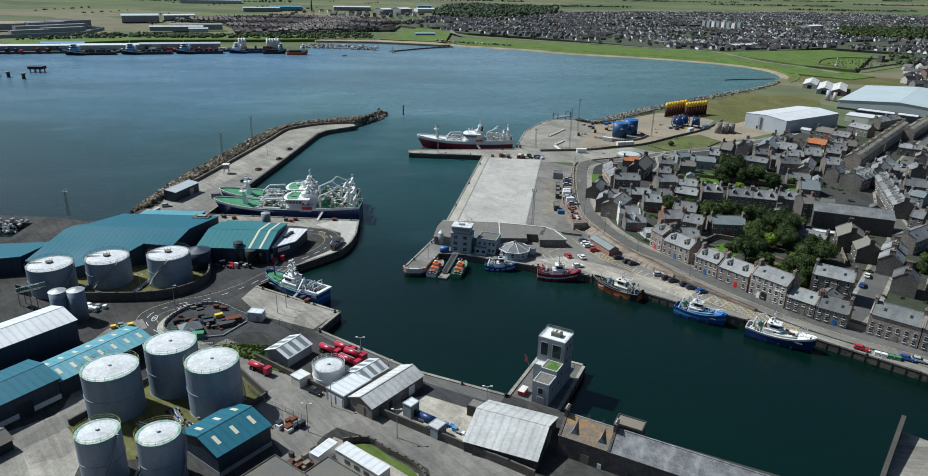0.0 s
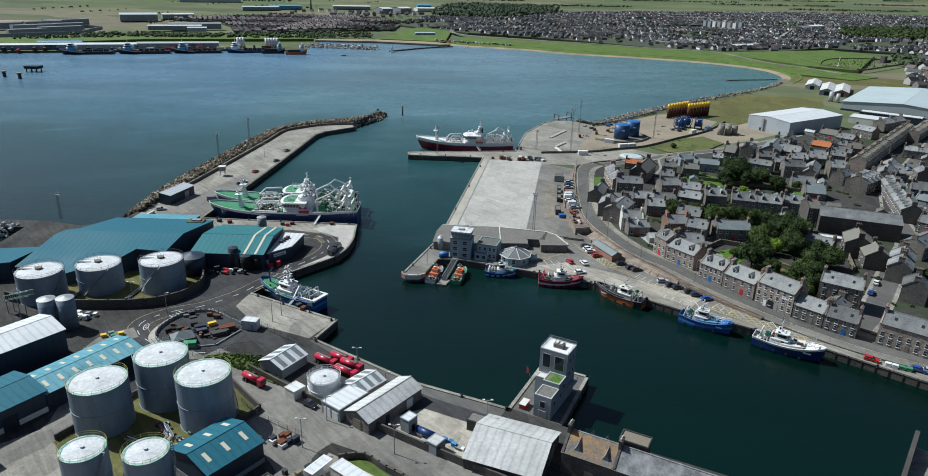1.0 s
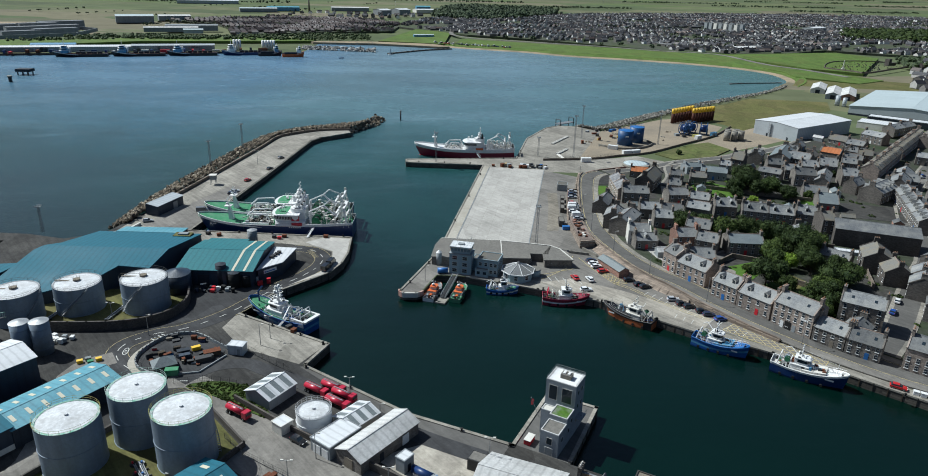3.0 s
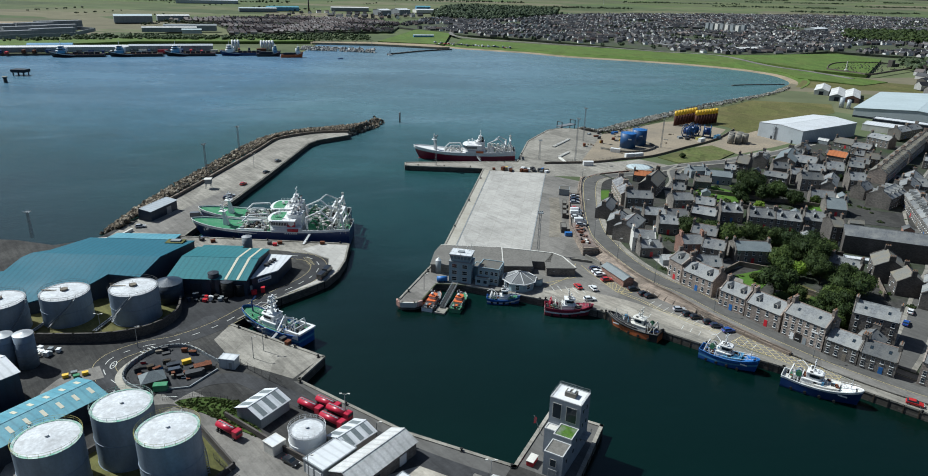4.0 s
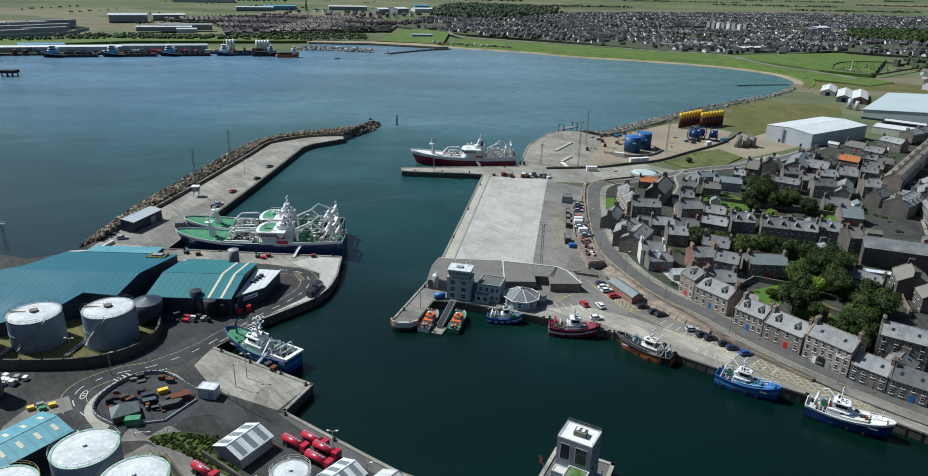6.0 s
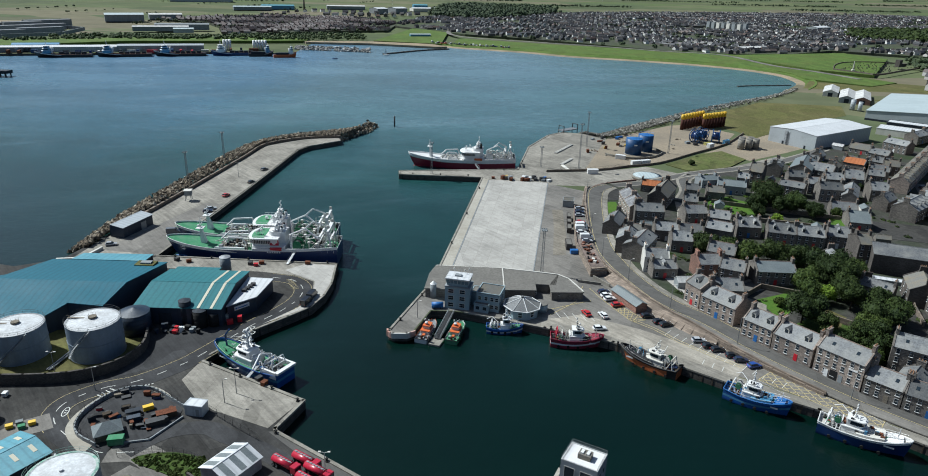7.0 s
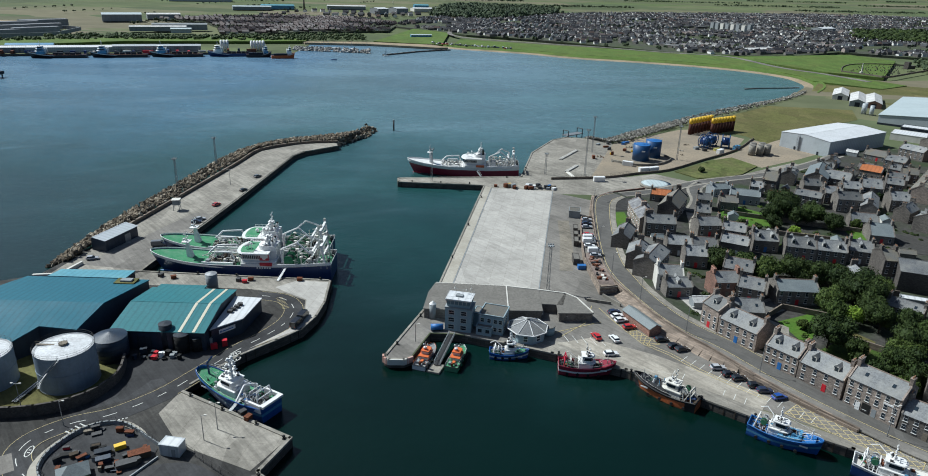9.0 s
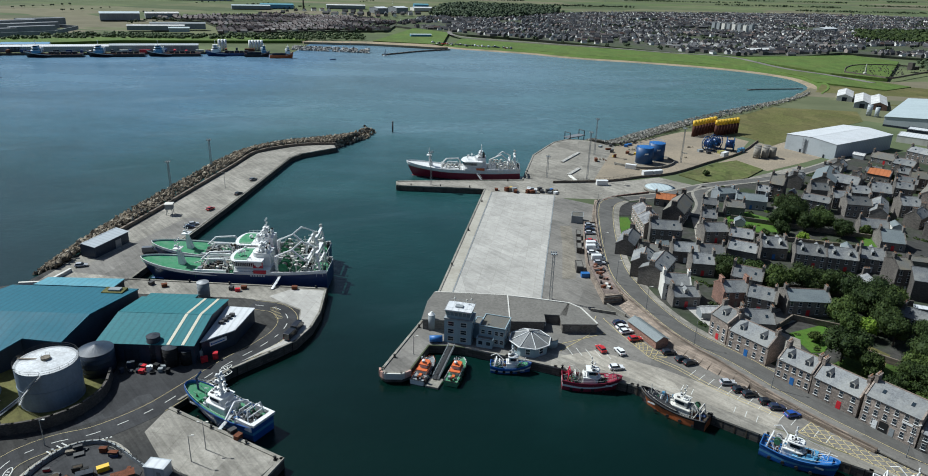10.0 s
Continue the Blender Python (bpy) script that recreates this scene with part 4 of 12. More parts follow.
sheet("pavement", [(-73, 177), (-58, 170.5), (-46, 162.5), (-36, 156.5), (-23.5, 149.5), (-8.3, 140.6), (11, 129.8), (17, 126), (62, 100), (56, 90), (-4, 118), (-6.8, 129), (-11.5, 133), (-22, 139.6), (-30, 143), (-32.5, 140), (-37, 128), (-46, 140), (-54.5, 148), (-51, 155.4), (-66, 171.6), (-80, 167)], 0.038, "asphalt", "worn grey tarmac of the depot yard", "yard")

# ---- fuel tanks ----
def ring(bm, r, z, tubr, n=40, mi=0):
    pts = [(r * math.cos(2 * math.pi * i / n), r * math.sin(2 * math.pi * i / n), z) for i in range(n + 1)]
    polyline(bm, pts, tubr, 4, mi)


def storage_tank(x, y, r, h, label, rail="yellow", side="tank", rim="greenpaint", stair=200, mast=False):
    t = thing("storage_tank", pose(x, y, 0), label, "tank", "fuel storage tanks")
    bm = bmesh.new()
    n = 48
    cyl(bm, 0, 0, 0, h, r, None, n, cap=False)
    part("shell", bm, side, t)
    bm = bmesh.new()
    cyl(bm, 0, 0, h - 0.02, h + r * 0.085, r - 0.15, 0.35, n)
    cyl(bm, 0, 0, h + r * 0.08, h + r * 0.085 + 0.35, 0.4, None, 10)
    part("roof", bm, "tanktop", t, "white slightly conical roof")
    for zz in (0.0, h * 0.5):
        bm = bmesh.new()
        cyl(bm, 0, 0, zz, zz + 0.16, r + 0.1, None, n)
        part("stiffener", bm, side, t)
    bm = bmesh.new()
    a = [bm.verts.new(((r - k) * math.cos(2 * math.pi * i / n), (r - k) * math.sin(2 * math.pi * i / n), h + 0.06 + k * 0.06)) for k in (0.02, 0.6) for i in range(n)]
    for i in range(n):
        bm.faces.new((a[i], a[(i + 1) % n], a[n + (i + 1) % n], a[n + i]))
    part("rim_walkway", bm, rim, t, "flaking walkway round the roof edge")
    bm = bmesh.new()
    for z in (h + 0.55, h + 1.1):
        ring(bm, r + 0.05, z, 0.035)
    for i in range(20):
        ca, sa = math.cos(2 * math.pi * i / 20), math.sin(2 * math.pi * i / 20)
        tube(bm, ((r + 0.05) * ca, (r + 0.05) * sa, h), ((r + 0.05) * ca, (r + 0.05) * sa, h + 1.1), 0.035, 4)
    part("guard_rail", bm, rail, t)
    # spiral stair along the shell
    bm = bmesh.new()
    a0 = radians(stair)
    steps = 30
    for i in range(steps):
        an = a0 + i / steps * 1.25
        z = h * (i + 1) / steps
        m = Matrix.Rotation(an, 4, "Z")
        box(bm, r, -0.16, z - 0.05, r + 0.6, 0.16, z, m)
    for k in (0.0, 1.0):
        polyline(bm, [((r + 0.6) * math.cos(a0 + i / 12 * 1.25), (r + 0.6) * math.sin(a0 + i / 12 * 1.25), h * i / 12 + k) for i in range(13)], 0.06, 4)
    part("stair", bm, "steel", t)
    if mast:
        bm = bmesh.new()
        cyl(bm, 0, 0, h + r * 0.085, h + r * 0.085 + 0.5, 1.1, None, 16)
        for k in range(6):
            tube(bm, (math.cos(k) * 1.1, math.sin(k) * 1.1, h + r * 0.085), (math.cos(k) * 1.1, math.sin(k) * 1.1, h + r * 0.085 + 1.2), 0.04, 4)
        box(bm, -r, -0.3, h + 0.35, 0, 0.3, h + 0.42)
        tube(bm, (-r, -0.3, h + 1.2), (-0.6, -0.3, h + 1.5), 0.05, 4)
        part("roof_gantry", bm, "timber", t, "weathered roof walkway with a centre hatch")
    return t


for x, y, h, st in ((-139.4, 213.6, 9.6, 300), (-124.3, 221.8, 9.1, 250), (-103.9, 224.2, 10.2, 220)):
    storage_tank(x, y, 7.15, h, "pale grey fuel tank with white roof inside a bund", "darksteel", stair=st, rim="steel", mast=True)
storage_tank(-85.9, 147.9, 6.6, 12.1, "tall pale grey fuel tank with white roof and green rim", "railyellow", stair=80)
storage_tank(-75.5, 158.8, 6.45, 13.1, "tall pale grey fuel tank standing behind two others", "greenpaint", stair=60)
storage_tank(-61.8, 150.6, 6.45, 13.3, "tall pale grey fuel tank with yellow rail and green rim", "railyellow", stair=20)
storage_tank(-76.3, 123.4, 4.5, 12.0, "narrow pale grey fuel tank with a spiral stair", "railyellow", stair=280)
storage_tank(-63.4, 123.4, 4.55, 12.0, "narrow pale grey fuel tank with yellow guard rail", "railyellow", stair=330)
storage_tank(-35.9, 163.3, 4.25, 4.9, "small white fuel tank beside the garage", "white", "tankwhite", "steel", stair=40)


# ---- sheds ----
def shed(name, x, y, ang, L, W, he, hr, roof, wall, label, sky=(), lights=0, stripes=0, over=0.35, category="shed", doors=(), base=None, off=0.0):
    """A gabled shed, ridge along its own x; sky: rows of roof lights; doors: (side, place along it, width, height, colour)."""
    t = thing(name, pose(x, y, 0, 0, 0, ang), label, category)
    bm = bmesh.new()
    k = W * off
    prof = [(-W / 2, he), (k, hr), (W / 2, he)]
    A = [bm.verts.new((-L / 2, p, z)) for p, z in [(-W / 2, 0)] + prof + [(W / 2, 0)]]
    B = [bm.verts.new((L / 2, p, z)) for p, z in [(-W / 2, 0)] + prof + [(W / 2, 0)]]
    bm.faces.new(A[::-1])
    bm.faces.new(B)
    bm.faces.new((A[0], B[0], B[1], A[1]))
    bm.faces.new((B[4], A[4], A[3], B[3]))
    bmesh.ops.recalc_face_normals(bm, faces=bm.faces)
    part("wall", bm, wall, t)
    if base:
        bm = bmesh.new()
        for s in (-1, 1):
            box(bm, -L / 2 - 0.04, s * (W / 2 + 0.02) - 0.04, 0, L / 2 + 0.04, s * (W / 2 + 0.02) + 0.04, base[0])
            box(bm, s * (L / 2 + 0.02) - 0.04, -W / 2, 0, s * (L / 2 + 0.02) + 0.04, W / 2, base[0])
        part("plinth", bm, base[1], t)
    th = 0.12
    for s, nm in ((-1, "roof_slope"), (1, "roof_slope")):
        bm = bmesh.new()
        d = Vector((0, s * W / 2 - k, he - hr))
        e = d.normalized() * over
        nrm = Vector((0, -d.z * s, d.y * s)).normalized()
        q = [Vector((-L / 2 - over, k, hr)), Vector((L / 2 + over, k, hr)), Vector((L / 2 + over, k, hr)) + d + e, Vector((-L / 2 - over, k, hr)) + d + e]
        lo = [bm.verts.new(v + nrm * 0.01) for v in q]
        hi = [bm.verts.new(v + nrm * th) for v in q]
        bm.faces.new(hi)
        bm.faces.new(lo[::-1])
        for i in range(4):
            bm.faces.new((lo[i], lo[(i + 1) % 4], hi[(i + 1) % 4], hi[i]))
        bmesh.ops.recalc_face_normals(bm, faces=bm.faces)
        slope = part(nm, bm, roof, t)

        def patch(u0, u1, v0, v1, mat, nm2, lift=0.05):
            b2 = bmesh.new()
            lo2 = [Vector((u, k, hr)) + d * v + nrm * (th + 0.004) for u, v in ((u0, v0), (u1, v0), (u1, v1), (u0, v1))]
            a2 = [b2.verts.new(v) for v in lo2]
            c2 = [b2.verts.new(v + nrm * lift) for v in lo2]
            b2.faces.new(c2)
            for i in range(4):
                b2.faces.new((a2[i], a2[(i + 1) % 4], c2[(i + 1) % 4], c2[i]))
            bmesh.ops.recalc_face_normals(b2, faces=b2.faces)
            part(nm2, b2, mat, slope)

        for i in range(lights):
            u = -L / 2 + L * (i + 0.5) / lights
            patch(u - 0.45, u + 0.45, 0.28, 0.66, "skylight", "roof_light")
        for i in range(stripes):
            u = -L / 2 + L * (i + 0.5) / stripes
            patch(u - L / stripes * 0.24, u + L / stripes * 0.24, 0.02, 0.99, "slategreen", "translucent_strip", 0.03)
    bm = bmesh.new()
    box(bm, -L / 2 - over, k - 0.2, hr + 0.06, L / 2 + over, k + 0.2, hr + 0.17)
    part("ridge_cap", bm, roof, t)
    for side, u, w, hh, mt in doors:
        bm = bmesh.new()
        if side in "fb":
            s = -1 if side == "f" else 1
            box(bm, u - w / 2, s * (W / 2 + 0.07) - 0.06, 0, u + w / 2, s * (W / 2 + 0.07) + 0.06, hh)
        else:
            s = -1 if side == "l" else 1
            box(bm, s * (L / 2 + 0.07) - 0.06, u - w / 2, 0, s * (L / 2 + 0.07) + 0.06, u + w / 2, hh)
        part("door", bm, mt, t)
    return t


shed("depot_shed", -53.4, 134.0, 54.5, 14.0, 13.6, 5.6, 7.6, "teal", "navy", "teal sheet-roofed depot shed with pale roof lights", lights=3, doors=(("r", 0, 4, 4.2, "steel"),), base=(1.2, "greyrender"))
shed("depot_shed", -100.3, 166.3, 59.0, 26.5, 12.4, 5.0, 6.4, "tealpale", "darkclad", "long faded teal-roofed store with rows of roof lights", lights=7)
shed("depot_shed", -116.0, 143.2, 59.0, 30.0, 15.0, 5.8, 7.2, "teal", "navy", "dark teal-roofed warehouse with white wall panels", base=(1.4, "offwhite"), doors=(("f", 6, 3.5, 3.4, "darkclad"), ("f", -4, 3.5, 3.4, "midblue")))
shed("depot_shed", -129.5, 162.0, 56.0, 46.0, 14.2, 8.8, 10.6, "whiteroof", "navy", "navy-clad warehouse with a bright white roof", doors=(("r", 0, 4, 4.5, "steel"),))
shed("depot_shed", -49.8, 175.4, 60.0, 9.4, 8.4, 3.0, 4.7, "whiteroof", "greyrender", "small white shed with green translucent roof strips", stripes=3)
shed("depot_shed", -25.9, 165.2, 52.0, 8.4, 7.2, 2.6, 3.9, "whiteroof", "offwhite", "low white garage with grey roof strips", stripes=3)
shed("depot_shed", -19.3, 156.4, 53.5, 19.2, 7.8, 3.5, 5.2, "greyroof", "greystone", "long grey-roofed stone store beside the road", doors=(("f", 5, 2.2, 2.6, "white"), ("f", -3, 1.2, 2.2, "darkclad"), ("l", 0, 2.6, 2.8, "timber")))
shed("depot_shed", 12.2, 140.6, -21.0, 17.4, 17.4, 3.0, 6.3, "greyroof", "darkstone", "wide pale corrugated-roofed shed by the basin", doors=(("r", 1.5, 4.0, 3.2, "steel"),), lights=0)


def flat_block(name, x, y, ang, L, W, h, roof, wall, label, category="building", para=0.25, doors=(), windows=()):
    """A flat-roofed block with parapet."""
    t = thing(name, pose(x, y, 0, 0, 0, ang), label, category)
    bm = bmesh.new()
    box(bm, -L / 2, -W / 2, 0, L / 2, W / 2, h)
    part("wall", bm, wall, t)
    bm = bmesh.new()
    box(bm, -L / 2 - 0.12, -W / 2 - 0.12, h, L / 2 + 0.12, W / 2 + 0.12, h + 0.15)
    part("roof", bm, roof, t)
    bm = bmesh.new()
    for s in (-1, 1):
        box(bm, -L / 2 - 0.13, s * (W / 2) - 0.13, h + 0.15, L / 2 + 0.13, s * (W / 2) + 0.13, h + 0.15 + para)
        box(bm, s * (L / 2) - 0.13, -W / 2 + 0.14, h + 0.15, s * (L / 2) + 0.13, W / 2 - 0.14, h + 0.15 + para)
    part("parapet", bm, wall, t)
    for kind, side, u, z, w, hh, mt in [("door", *d[:2], 0, *d[2:]) for d in doors] + [("window", *w) for w in windows]:
        bm = bmesh.new()
        if side in "fb":
            s = -1 if side == "f" else 1
            box(bm, u - w / 2, s * (W / 2) - 0.07, z, u + w / 2, s * (W / 2) + 0.07, z + hh)
        else:
            s = -1 if side == "l" else 1
            box(bm, s * (L / 2) - 0.07, u - w / 2, z, s * (L / 2) + 0.07, u + w / 2, z + hh)
        part(kind, bm, mt, t)
    return t


flat_block("garage", -29.3, 156.8, 53.5, 10.0, 6.4, 3.4, "whiteroof", "greyrender", "flat white-roofed garage beside the white tank", "garage", 0.1, doors=(("l", 1.2, 2.4, 2.4, "white"), ("l", -1.6, 2.0, 2.4, "white")))
flat_block("pump_house", -43.2, 161.6, 53.5, 3.6, 3.6, 2.7, "whiteroof", "offwhite", "small flat white-roofed pump house", "hut", 0.05)
flat_block("site_cabin", -65.5, 196.8, -8.0, 4.6, 3.0, 2.9, "whiteroof", "paleclad", "white portable site cabin beside the compound", "cabin", 0.03, doors=(("f", 1.0, 0.9, 2.0, "greyrender"),))
flat_block("substation", -12.5, 149.2, 53.5, 3.2, 2.6, 3.6, "whiteroof", "greyrender", "grey plant room with a pale flat roof", "plant room", 0.05, doors=(("f", 0, 1.0, 2.0, "darkclad"),))
flat_block("quay_shelter", 4.5, 150.0, -25.0, 5.2, 3.2, 2.9, "felt", "darksteel", "dark quayside shelter with a greenish glass roof", "shelter", 0.08)
flat_block("site_store", -5.6, 141.6, 54.0, 3.4, 3.0, 2.9, "greyroof", "greyrender", "small grey store by the boundary wall", "store", 0.05)
flat_block("office_cabin", -21.5, 128.4, -36.7, 13.6, 3.5, 3.0, "whiteroof", "offwhite", "long white-roofed office cabin", "cabin", 0.04, windows=(("f", -3, 1.0, 1.6, 1.0, "glass"), ("f", 0, 1.0, 1.6, 1.0, "glass"), ("f", 3, 1.0, 1.6, 1.0, "glass")))
flat_block("shipping_container", -30.8, 132.1, 58.0, 6.1, 2.5, 2.6, "whiteroof", "white", "white shipping container on the depot road", "container", 0.02)
flat_block("workshop", -40.0, 118.0, 54.0, 14.0, 11.0, 4.2, "slatewarm", "darkstone", "mossy flat-roofed workshop behind the depot", "workshop", 0.2)
flat_block("workshop", -26.5, 121.6, -36.0, 11.0, 7.0, 3.6, "slatewarm", "darkstone", "mossy felt-roofed workshop with roof hatches", "workshop", 0.2)
shed("workshop", -107.6, 128.2, 59.0, 12.0, 7.0, 2.8, 4.2, "slatewarm", "darkclad", "low workshop with a mossy sheet roof", category="workshop")
flat_block("workshop", -54.0, 111.0, 54.5, 9.0, 10.0, 5.4, "whiteroof", "navy", "white-roofed depot building beside the tanks", "workshop", 0.1)

# ---- fish market halls on the industrial quay ----
def roofed(name, label, wall, roof, slopes, category="market hall"):
    """A hall whose roof is made of plan polygons, each with its own height function."""
    t = thing(name, Matrix(), label, category)
    for pts, zf in slopes:
        bm = bmesh.new()
        prism(bm, pts, 0.0, lambda x, y: zf(x, y) - 0.05, bottom=False)
        bmesh.ops.recalc_face_normals(bm, faces=bm.faces)
        part("wall", bm, wall, t)
        cx, cy = sum(p[0] for p in pts) / len(pts), sum(p[1] for p in pts) / len(pts)
        big = [(p[0] + 0.4 * (1 if p[0] > cx else -1), p[1]) for p in pts]
        bm = bmesh.new()
        lo = [bm.verts.new((x, y, zf(x, y) + 0.0)) for x, y in big]
        hi = [bm.verts.new((x, y, zf(x, y) + 0.28)) for x, y in big]
        for q in tessellate_polygon([[Vector((*p, 0)) for p in big]]):
            bm.faces.new([hi[i] for i in q])
        for i in range(len(big)):
            k = (i + 1) % len(big)
            bm.faces.new((lo[i], lo[k], hi[k], hi[i]))
        bmesh.ops.recalc_face_normals(bm, faces=bm.faces)
        part("roof_slope", bm, roof, t)
    return t


hall = roofed("market_hall", "large market hall with a broad teal sheet roof", "navy", "teal", [
    ([(-109.0, 238.0), (-107.0, 250.0), (-150.8, 250.0), (-153.0, 247.0), (-156.0, 226.0), (-137.0, 223.0), (-124.0, 232.0), (-120.0, 239.0)], lambda x, y: 9.4 - 0.20 * (250 - y)),
    ([(-107.0, 250.0), (-103.6, 272.0), (-142.5, 272.0), (-147.0, 254.0), (-150.8, 250.0)], lambda x, y: 9.4 - 0.115 * (y - 250))])
bm = bmesh.new()
box(bm, -112.5, 267.0, 7.2, -106.0, 271.0, 8.0)
box(bm, -110.8, 268.0, 8.0, -107.2, 270.0, 8.5, mi=1)
part("plant_well", bm, ["drygrass", "greyrender"], hall, "mossy roof plant well with a grey cowl")
roofed("market_store", "lower teal-roofed store behind the market hall", "darkclad", "tealpale", [([(-112.6, 274.0), (-113.0, 282.0), (-137.0, 281.2), (-137.4, 274.0)], lambda x, y: 6.2 - 0.10 * (y - 274))])
roofed("market_wing", "teal-roofed wing of the market behind the grey tanks", "navy", "teal", [([(-158.0, 226.0), (-157.0, 244.0), (-230.0, 226.0), (-230.0, 205.0)], lambda x, y: 6.5 - 0.1 * abs(y - 228))])
hall2 = shed("market_hall", -87.6, 255.0, 0.0, 26.6, 28.0, 5.8, 7.9, "teal2", "navy", "greenish teal-roofed market hall with two pale roof strips", doors=(("f", -4, 4, 4, "darkclad"), ("f", 6, 4, 4, "black")))
for u in (6.4, 10.4):
    for s in (-1, 1):
        bm = bmesh.new()
        z0, z1 = 7.9 + 0.135, 5.8 + 0.135
        vs = [bm.verts.new(p) for p in ((u - 0.42, 0.1 * s, z0 - 0.01), (u + 0.42, 0.1 * s, z0 - 0.01), (u + 0.42, s * 14.2, z1), (u - 0.42, s * 14.2, z1))]
        hi = [bm.verts.new(v.co + Vector((0, 0, 0.06))) for v in vs]
        bm.faces.new(hi)
        for i in range(4):
            bm.faces.new((vs[i], vs[(i + 1) % 4], hi[(i + 1) % 4], hi[i]))
        bmesh.ops.recalc_face_normals(bm, faces=bm.faces)
        part("roof_light_strip", bm, "skylight", hall2, "pale translucent roof strip")
roofed("market_store", "small low teal-roofed lean-to behind the hall", "darkclad", "teal2", [([(-86.0, 270.2), (-86.0, 274.6), (-100.5, 274.6), (-100.5, 270.2)], lambda x, y: 4.6 - 0.08 * (y - 270))])
annex = roofed("market_office", "navy market office with a white flat roof and sign panel", "navy", "whiteroof", [([(-73.6, 244.5), (-67.0, 252.0), (-65.4, 266.0), (-73.4, 266.6)], lambda x, y: 4.6)])
bm = bmesh.new()
m = Matrix.Translation((-70.3, 248.2, 0)) @ Matrix.Rotation(math.atan2(7.5, 6.6), 4, "Z")
box(bm, -2.6, -0.12, 2.6, 2.6, 0.0, 3.9, m)
part("sign_panel", bm, "white", annex, "white sign panel")
bm = bmesh.new()
box(bm, -1.6, -0.16, 3.0, 1.9, -0.125, 3.35, m)
box(bm, -2.3, -0.16, 2.95, -1.8, -0.125, 3.5, m)
part("sign_bars", bm, "midblue", annex, "blue lettering bars")
bm = bmesh.new()
for k in range(4):
    box(bm, -72.4 + k * 0.5, 255.0 + k * 1.6, 4.88, -71.0 + k * 0.5, 256.2 + k * 1.6, 5.7)
part("roof_vents", bm, "darksteel", annex, "dark roof ventilators")


def silo(x, y, r, h, mat, label, cap="blue", dome=0.18):
    t = thing("silo", pose(x, y, 0), label, "silo")
    bm = bmesh.new()
    n = 28
    cyl(bm, 0, 0, 0, h, r, None, n)
    part("shell", bm, mat, t)
    for i in range(1, 5 if r > 1.65 else 1):
        bm = bmesh.new()
        cyl(bm, 0, 0, h * i / 5 - 0.12, h * i / 5, r + 0.07, None, n)
        part("hoop", bm, mat, t)
    bm = bmesh.new()
    cyl(bm, 0, 0, h, h + dome * r, r + 0.08, 0.2, n)
    part("lid", bm, cap, t)
    return t


silo(-98.6, 236.4, 4.4, 6.6, "navy", "black ribbed water tank with a shallow blue-grey cone lid", "navy", 0.3)
silo(-80.6, 240.4, 2.0, 5.6, "black", "dark upright tank beside the market hall", "darkclad")
silo(-76.8, 241.6, 1.7, 4.2, "black", "low black tank beside the market hall", "darkclad")
silo(-85.8, 242.6, 1.8, 7.6, "darkclad", "slim dark silo beside the market hall", "darkclad")
silo(-86.5, 280.8, 1.9, 6.0, "greyrender", "small grey silo on the quay", "steel")
silo(-125.2, 193.2, 2.5, 9.8, "tank", "grey steel silo of the ice plant", "steel")
silo(-119.9, 193.9, 2.5, 10.0, "tank", "grey steel silo of the ice plant", "steel")

# bund walls round the fuel tanks
def bund(pts, h, label, w=0.45, mat="darkstone"):
    bm = bmesh.new()
    wall_line(bm, pts, w, h, 0.0)
    tagged(part("bund_wall", bm, mat), label, "wall", kind="structure")


bund(smooth([(-150, 210.5), (-135, 206.5), (-120, 206.5), (-104, 208.5), (-94.5, 214.5), (-91.2, 224), (-93.5, 233)], 3), 3.1, "curved dark bund wall round the grey tanks", 0.6)
bund([(-94, 141), (-80, 166.5), (-66, 171.5), (-50.5, 155), (-54, 148), (-46.5, 142.5)], 1.6, "low bund wall round the tall tanks")
bund([(-58.5, 173.2), (-44.7, 163.6), (-35.5, 157.8)], 1.7, "dark stone boundary wall beside the depot road", 0.5)
bund([(-23.0, 150.2), (-8.0, 141.4), (11.2, 130.4), (16.5, 127.2)], 2.2, "long stone boundary wall beside the depot road", 0.5)
bund(smooth([(-27.2, 137.2), (-21.5, 137.9), (-16.1, 133.8), (-10.3, 129.9), (-7.4, 126.0), (-7.0, 120)], 3), 1.6, "curved dark wall of the office yard", 0.45)
COMPOUND = smooth([(-83.7, 182.9), (-89.2, 186.0), (-91.9, 189.5), (-92.7, 193.9), (-91.7, 198.8), (-89.5, 203.0), (-86.1, 205.7), (-81.3, 206.0), (-77.1, 203.8), (-73.0, 201.0), (-69.4, 198.6)], 3)
sheet("pavement", smooth([(-85.2, 180.6), (-89.5, 183.4), (-93.4, 187.8), (-94.6, 192.2), (-94.1, 197.0), (-92.2, 202.2), (-89.6, 205.6), (-86.4, 207.3), (-81.6, 207.6), (-76.8, 205.2), (-74, 201.5), (-80, 196), (-84, 188)], 3, True), 0.12, "edgeslab", "pale kerbed pavement round the scrap compound", "pavement", 0.12)
bund(COMPOUND, 1.1, "curved low wall round the scrap compound", 0.35, "greyrender")
bund([(-68.2, 194.6), (-72.5, 185.6), (-78.0, 184.2)], 0.5, "low kerb wall of the scrap compound", 0.3, "greyrender")
